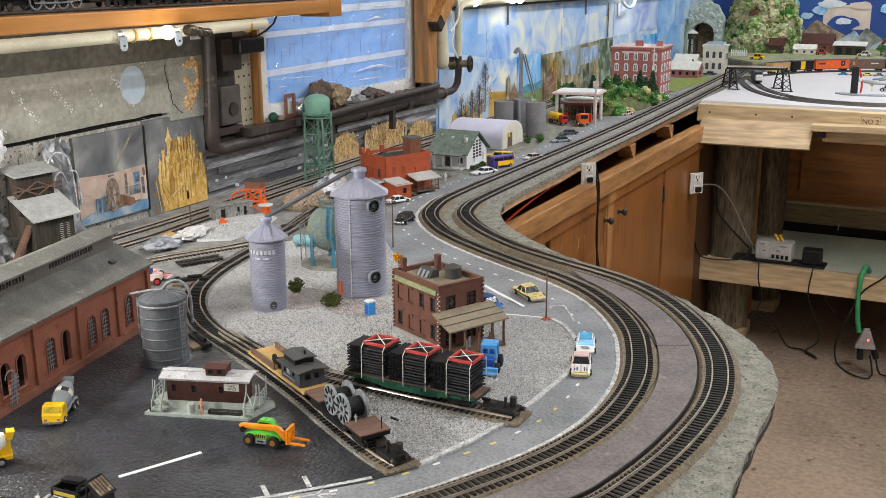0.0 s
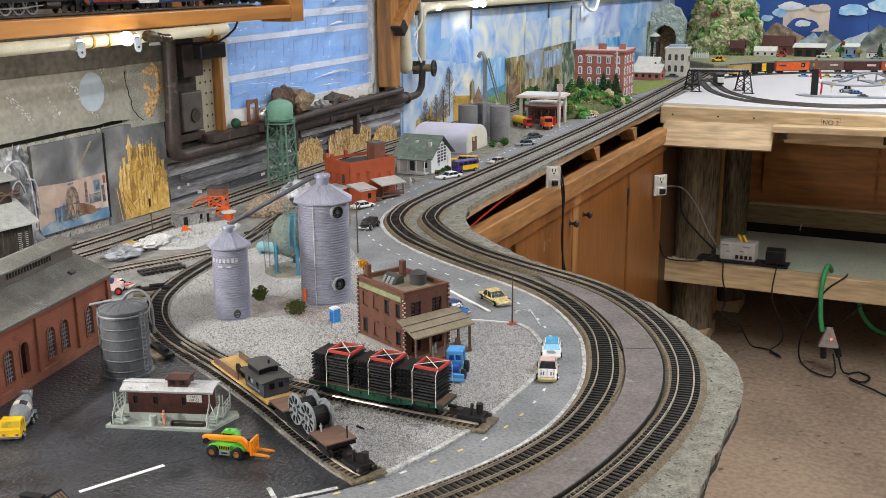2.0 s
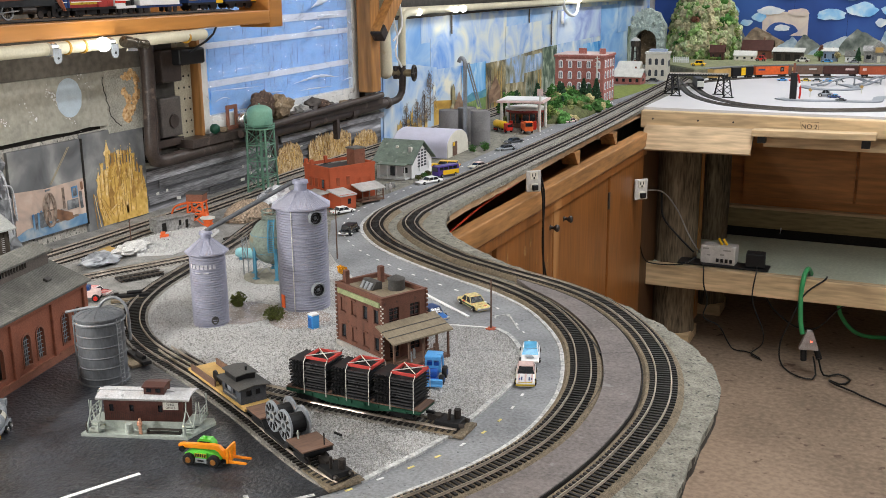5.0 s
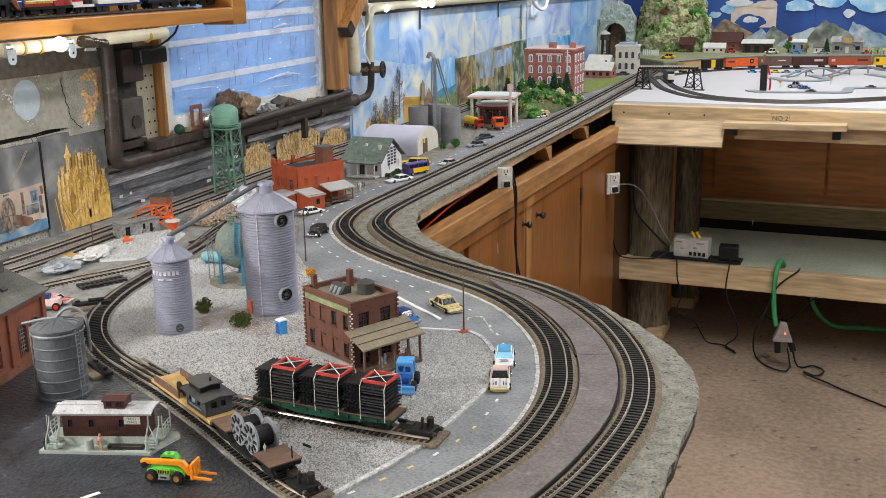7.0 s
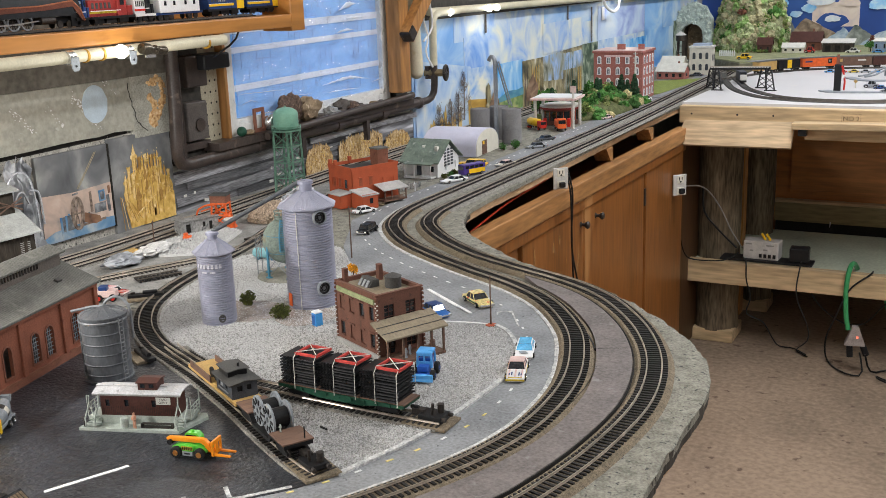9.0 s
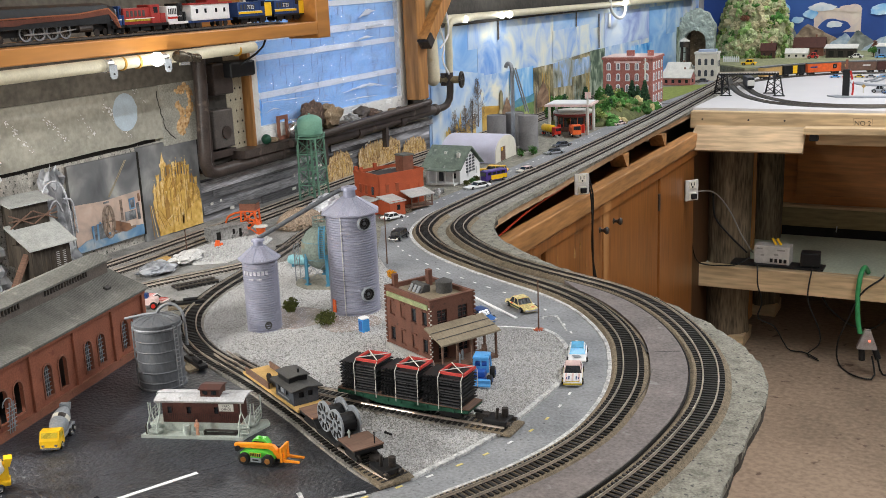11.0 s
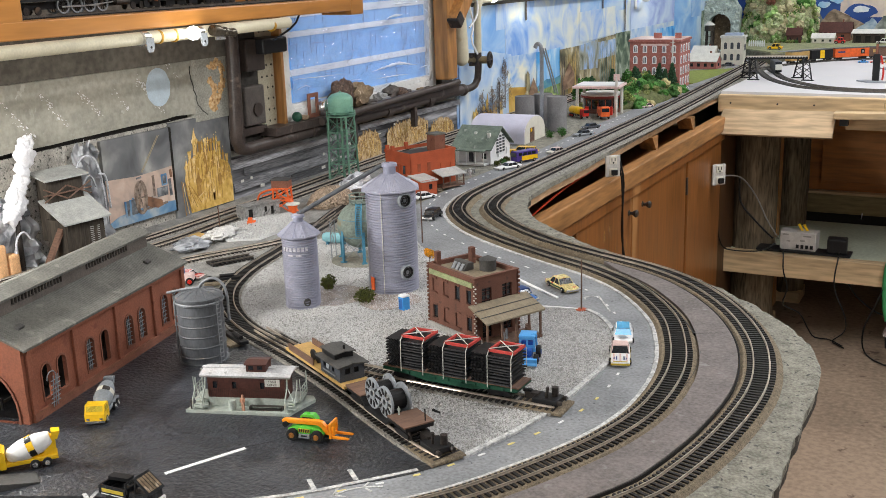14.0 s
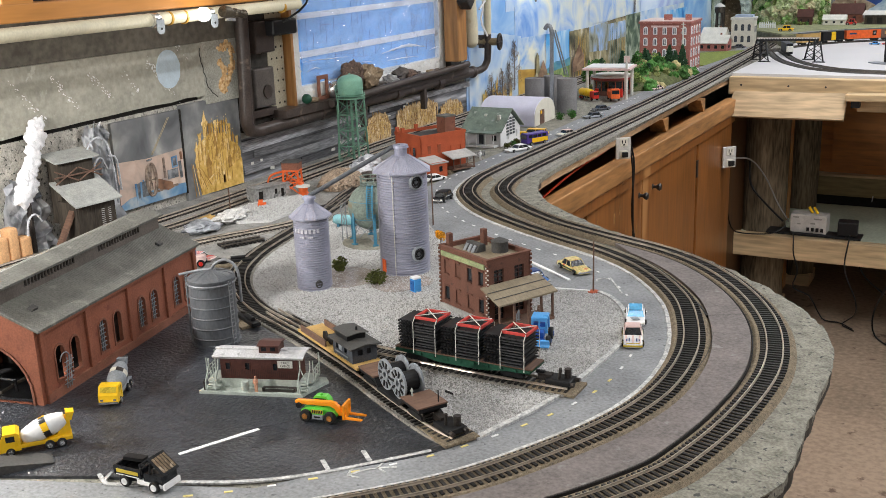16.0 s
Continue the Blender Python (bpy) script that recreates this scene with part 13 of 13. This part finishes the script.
part("warm_panel", box(B(), -0.659, NYF - 0.0038, 1.190, 0.214, 0.0014, 0.114), cloud_m[2], north, "warm cloud picture")
part("blue_patch", prism(B(), blob(-0.672, 1.160, 0.135, 0.075, 51), NYF - 0.0056, NYF - 0.0046, "y"), night, north)
for i, (cx, cz, w, h, m) in enumerate(((-0.671, 1.170, 0.075, 0.030, 0), (-0.783, 1.222, 0.066, 0.045, 1), (-0.841, 1.195, 0.058, 0.030, 1), (-0.905, 1.250, 0.05, 0.055, 1), (-0.73, 1.252, 0.12, 0.04, 0), (-0.60, 1.245, 0.10, 0.035, 2),
                                       (-0.449, 1.234, 0.135, 0.052, 1), (-0.314, 1.258, 0.135, 0.066, 1), (-0.225, 1.200, 0.050, 0.040, 0), (-0.10, 1.250, 0.25, 0.085, 1), (0.16, 1.22, 0.2, 0.08, 0), (-0.36, 1.335, 0.2, 0.06, 1), (0.0, 1.36, 0.22, 0.07, 1), (-0.65, 1.335, 0.18, 0.06, 2), (0.45, 1.25, 0.25, 0.1, 1))):
    part("cloud_cutout", prism(B(), blob(cx, cz, w, h, i), NYF - 0.0082 - 0.0002 * i, NYF - 0.0072 - 0.0002 * i, "y"), cloud_m[m], north)
for i, (x0, x1, pk, h, m) in enumerate(((-1.02, -0.80, 0.6, 0.165, 0), (-0.90, -0.56, 0.30, 0.145, 1), (-0.74, -0.55, 0.65, 0.10, 2), (-0.63, -0.44, 0.35, 0.115, 0), (-0.56, -0.30, 0.72, 0.115, 2), (-0.43, -0.10, 0.30, 0.142, 0), (-0.24, 0.04, 0.12, 0.130, 2), (-0.06, 0.30, 0.5, 0.10, 0), (0.2, 0.6, 0.4, 0.13, 1))):
    r_ = random.Random(i + 40)
    pts = [(x0, 1.0), (x1, 1.0)]
    for f in np.linspace(1, 0, 17):
        hh = h * (f / pk if f < pk else (1 - f) / (1 - pk)) ** 0.75
        pts.append((x0 + (x1 - x0) * f, 1.03 + hh + r_.uniform(-0.005, 0.005)))
    part("mountain_cutout", prism(B(), pts, NYF - 0.0125 - 0.0008 * i, NYF - 0.0115 - 0.0008 * i, "y"), mount_m[m], north)

# ---- locomotives on the shelf ----
LZS = SHZ
sr = thing("display_track", "strip of display track on the shelf", "model track", 0, 0, 0)
for x in (-1.187, -1.2035):
    part("rail", box(B(), x, 0.42, LZS + 0.003, 0.0012, 2.5, 0.003), M["rail_dark"], sr)
part("track_base", box(B(), -1.195, 0.42, LZS + 0.001, 0.03, 2.5, 0.002), M["black"], sr)
LY0 = LZS + 0.0045


LB = surf("loco_black", (0.016, 0.017, 0.019), 0.42, 0, 0.35, 120, bump=0.05, spec=0.2)
LBR = surf("loco_brown", (0.125, 0.040, 0.024), 0.45, 0, 0.25, 60)
SKR = surf("loco_red", (0.30, 0.10, 0.045), 0.45, 0, 0.2, 60)
DRED = surf("diesel_red", (0.30, 0.035, 0.03), 0.4, 0, 0.2, 80)
M["diesel_red"] = DRED


def driver(parent, y, r, x=-0.0095):
    for s in (-1, 1):
        w = part("driving_wheel", lathe(B(), [(r * 0.80, -0.001), (r, -0.0014), (r, 0.0012), (r * 0.80, 0.001)], 24, m=pose(s * x, y, r, 0, 90, 0)), M["grey_metal"], parent, "bright tyre")
        bm = B()
        for k in range(10):
            a = k * math.pi / 5
            box(bm, s * x, y + r * 0.45 * math.cos(a), r + r * 0.45 * math.sin(a), 0.0012, r * 0.8, 0.0008, rx=math.degrees(a))
        part("spokes", bm, M["dark_iron"], w)
        part("wheel_disc", cyl(B(), (s * x - s * 0.001, y, r), (s * x + s * 0.0006, y, r), r * 0.25, n=10), M["dark_iron"], w)


sl = thing("steam_locomotive", "streamlined black steam locomotive with a dark red line", "model locomotive", -1.195, 1.112, LY0)
part("boiler_casing", prism(B(), [(-0.016, 0.018), (-0.016, 0.034), (-0.011, 0.045), (0, 0.049), (0.011, 0.045), (0.016, 0.034), (0.016, 0.018)], -0.145, 0.115, "y"), LB, sl, smooth=40)
part("nose", lathe(B(), [(0.0, 0.142), (0.007, 0.139), (0.013, 0.130), (0.0155, 0.115), (0, 0.115)], 20, m=pose(0, 0, 0.032, 0, 0, 0) @ pose(0, 0, 0, -90, 0, 0)), LB, sl, smooth=60)
for s in (-1, 1):
    part("skirt", prism(B(), [(-0.145, 0.0225), (-0.145, 0.0305), (-0.06, 0.0305), (0.06, 0.0335), (0.115, 0.0395), (0.128, 0.026), (0.135, 0.010), (0.130, 0.010), (0.113, 0.0315), (0.06, 0.0275), (-0.05, 0.0245), (-0.06, 0.0225)], s * 0.0165 - 0.0008, s * 0.0165 + 0.0008, "x"), LBR, sl, "brown running board band")
    part("skirt_stripe", tube(B(), [(s * 0.0175, -0.145, 0.0315), (s * 0.0175, 0.05, 0.034), (s * 0.0175, 0.112, 0.040), (s * 0.0175, 0.126, 0.028), (s * 0.0175, 0.134, 0.010)], 0.0011, 5), SKR, sl, "dark red line")
    part("side_rod", box(B(), s * 0.0118, -0.012, 0.0095, 0.001, 0.068, 0.0022), M["chrome"], sl, "bright side rod")
    part("main_rod", box(B(), s * 0.0128, 0.030, 0.0115, 0.001, 0.056, 0.0018, rx=4), M["chrome"], sl)
    part("cylinder", cyl(B(), (s * 0.012, 0.052, 0.013), (s * 0.012, 0.078, 0.013), 0.0055, n=12), M["dark_iron"], sl)
for y in (-0.042, -0.018, 0.006, 0.03):
    driver(sl, y, 0.0112)
part("frame", box(B(), 0, -0.01, 0.012, 0.012, 0.25, 0.010), M["black"], sl)
for y in (0.092, 0.110, -0.085, -0.105, -0.13):
    for s in (-1, 1):
        part("small_wheel", cyl(B(), (s * 0.0095, y, 0.0055), (s * 0.0080, y, 0.0055), 0.0055, n=14), M["dark_iron"], sl)
part("pilot", prism(B(), [(0.112, 0.002), (0.145, 0.002), (0.130, 0.022), (0.112, 0.022)], -0.012, 0.012, "x"), M["black"], sl)
tender = thing("tender", "black streamlined tender with a dark red stripe", "model wagon", -1.195, 0.915, LY0)
part("tank", box(B(), 0, 0, 0.029, 0.031, 0.14, 0.034, bevel=0.003), M["black_gloss"], tender)
for s in (-1, 1):
    part("stripe", box(B(), s * 0.0158, 0, 0.026, 0.0008, 0.138, 0.003), SKR, tender)
    for y in (-0.05, -0.035, 0.035, 0.05):
        part("wheel", cyl(B(), (s * 0.0095, y, 0.0055), (s * 0.0080, y, 0.0055), 0.0055, n=14), M["dark_iron"], tender)
part("frame", box(B(), 0, 0, 0.009, 0.018, 0.13, 0.006), M["black"], tender)


def diesel(name, label, y, L, cols, cab_at, low=False, extra=None):
    d_ = thing(name, label, "model locomotive", -1.195, y, LY0, group="shelf locomotives")
    part("frame", box(B(), 0, 0, 0.0115, 0.030, L, 0.004), M[cols[2]], d_)
    part("hood", box(B(), 0, -L * 0.12, 0.0255, 0.022 if not low else 0.029, L * 0.70, 0.026, bevel=0.001), M[cols[0]], d_)
    part("cab", box(B(), 0, cab_at * L, 0.0275, 0.030, L * 0.20, 0.030, bevel=0.001), M[cols[1]], d_)
    part("nose", box(B(), 0, L * 0.42, 0.0205, 0.024, L * 0.13, 0.016, bevel=0.001), M[cols[1]], d_)
    for s in (-1, 1):
        part("cab_window", box(B(), s * 0.0152, cab_at * L, 0.034, 0.0008, L * 0.09, 0.009), M["glass_dark"], d_)
        part("side_stripe", box(B(), s * (0.0113 if not low else 0.0148), -L * 0.12, 0.020, 0.0008, L * 0.68, 0.004), M[cols[3]], d_)
        for k in range(5):
            part("louvre", box(B(), s * (0.0113 if not low else 0.0148), -L * 0.38 + L * 0.09 * k, 0.030, 0.0006, L * 0.05, 0.009), M["roof_dark"], d_)
        part("handrail", tube(B(), [(s * 0.0148, -L * 0.47, 0.022), (s * 0.0148, L * 0.18, 0.022)], 0.0006, 5), M["white"], d_)
        for yy in (-0.32, -0.22, 0.22, 0.32):
            part("wheel", cyl(B(), (s * 0.0095, yy * L, 0.0055), (s * 0.0080, yy * L, 0.0055), 0.0055, n=14), M["dark_iron"], d_)
    for yy in (-0.27, 0.27):
        part("bogie", box(B(), 0, yy * L, 0.0065, 0.024, L * 0.20, 0.006), M["black"], d_)
    part("fuel_tank", box(B(), 0, 0, 0.0065, 0.022, L * 0.22, 0.007), M["black"], d_)
    return d_


diesel("red_diesel", "red and black diesel locomotive with gold lettering", 1.307, 0.098, ("diesel_red", "diesel_red", "black", "gold"), 0.22)
diesel("grey_engine", "dark blue-grey diesel locomotive behind the steam engine", 1.247, 0.030, ("slate", "navy", "black", "slate"), 0.1)
diesel("white_switcher", "black and white diesel switcher on the shelf", 1.381, 0.046, ("white", "black", "white", "red"), 0.15)
cbs = thing("white_caboose", "white caboose with a red roof on the shelf", "model wagon", -1.195, 1.464, LY0, group="shelf locomotives")
part("body", box(B(), 0, 0, 0.0255, 0.030, 0.100, 0.026, bevel=0.0008), M["white"], cbs)
part("roof", box(B(), 0, 0, 0.040, 0.034, 0.112, 0.003), M["diesel_red"], cbs, "red roof")
part("cupola", box(B(), 0, 0.01, 0.046, 0.024, 0.030, 0.012), M["diesel_red"], cbs)
part("frame", box(B(), 0, 0, 0.011, 0.026, 0.118, 0.004), M["navy"], cbs)
for s in (-1, 1):
    for y in (-0.036, -0.014, 0.014, 0.036):
        part("window", box(B(), s * 0.0152, y, 0.028, 0.0008, 0.005, 0.007), M["glass_dark"], cbs)
    for y in (-0.044, -0.030, 0.030, 0.044):
        part("wheel", cyl(B(), (s * 0.0095, y, 0.0055), (s * 0.0080, y, 0.0055), 0.0055, n=14), M["dark_iron"], cbs)
for y, lb in ((1.586, "blue and yellow diesel locomotive on the shelf"), (1.694, "second blue and yellow diesel locomotive on the shelf")):
    dd_ = diesel("blue_diesel", lb, y, 0.100, ("navy", "navy", "black", "yellow"), 0.24, True)
    for s in (-1, 1):
        part("yellow_end", box(B(), s * 0.0153, 0.040, 0.024, 0.0009, 0.020, 0.024), M["yellow"], dd_)
    cu_ = bpy.data.curves.new("number", "FONT")
    cu_.body, cu_.size, cu_.extrude, cu_.align_x = "7732" if y < 1.6 else "7733", 0.0095, 0.0002, "CENTER"
    cu_.materials.append(M["white"])
    nb = new("number", cu_)
    nb.parent = dd_
    nb.matrix_local = pose(0.0153, -0.012, 0.026, 90, 0, 90)
diesel("black_diesel", "black freight diesel locomotive on the shelf", 0.74, 0.14, ("black_gloss", "red", "black", "gold"), 0.22)
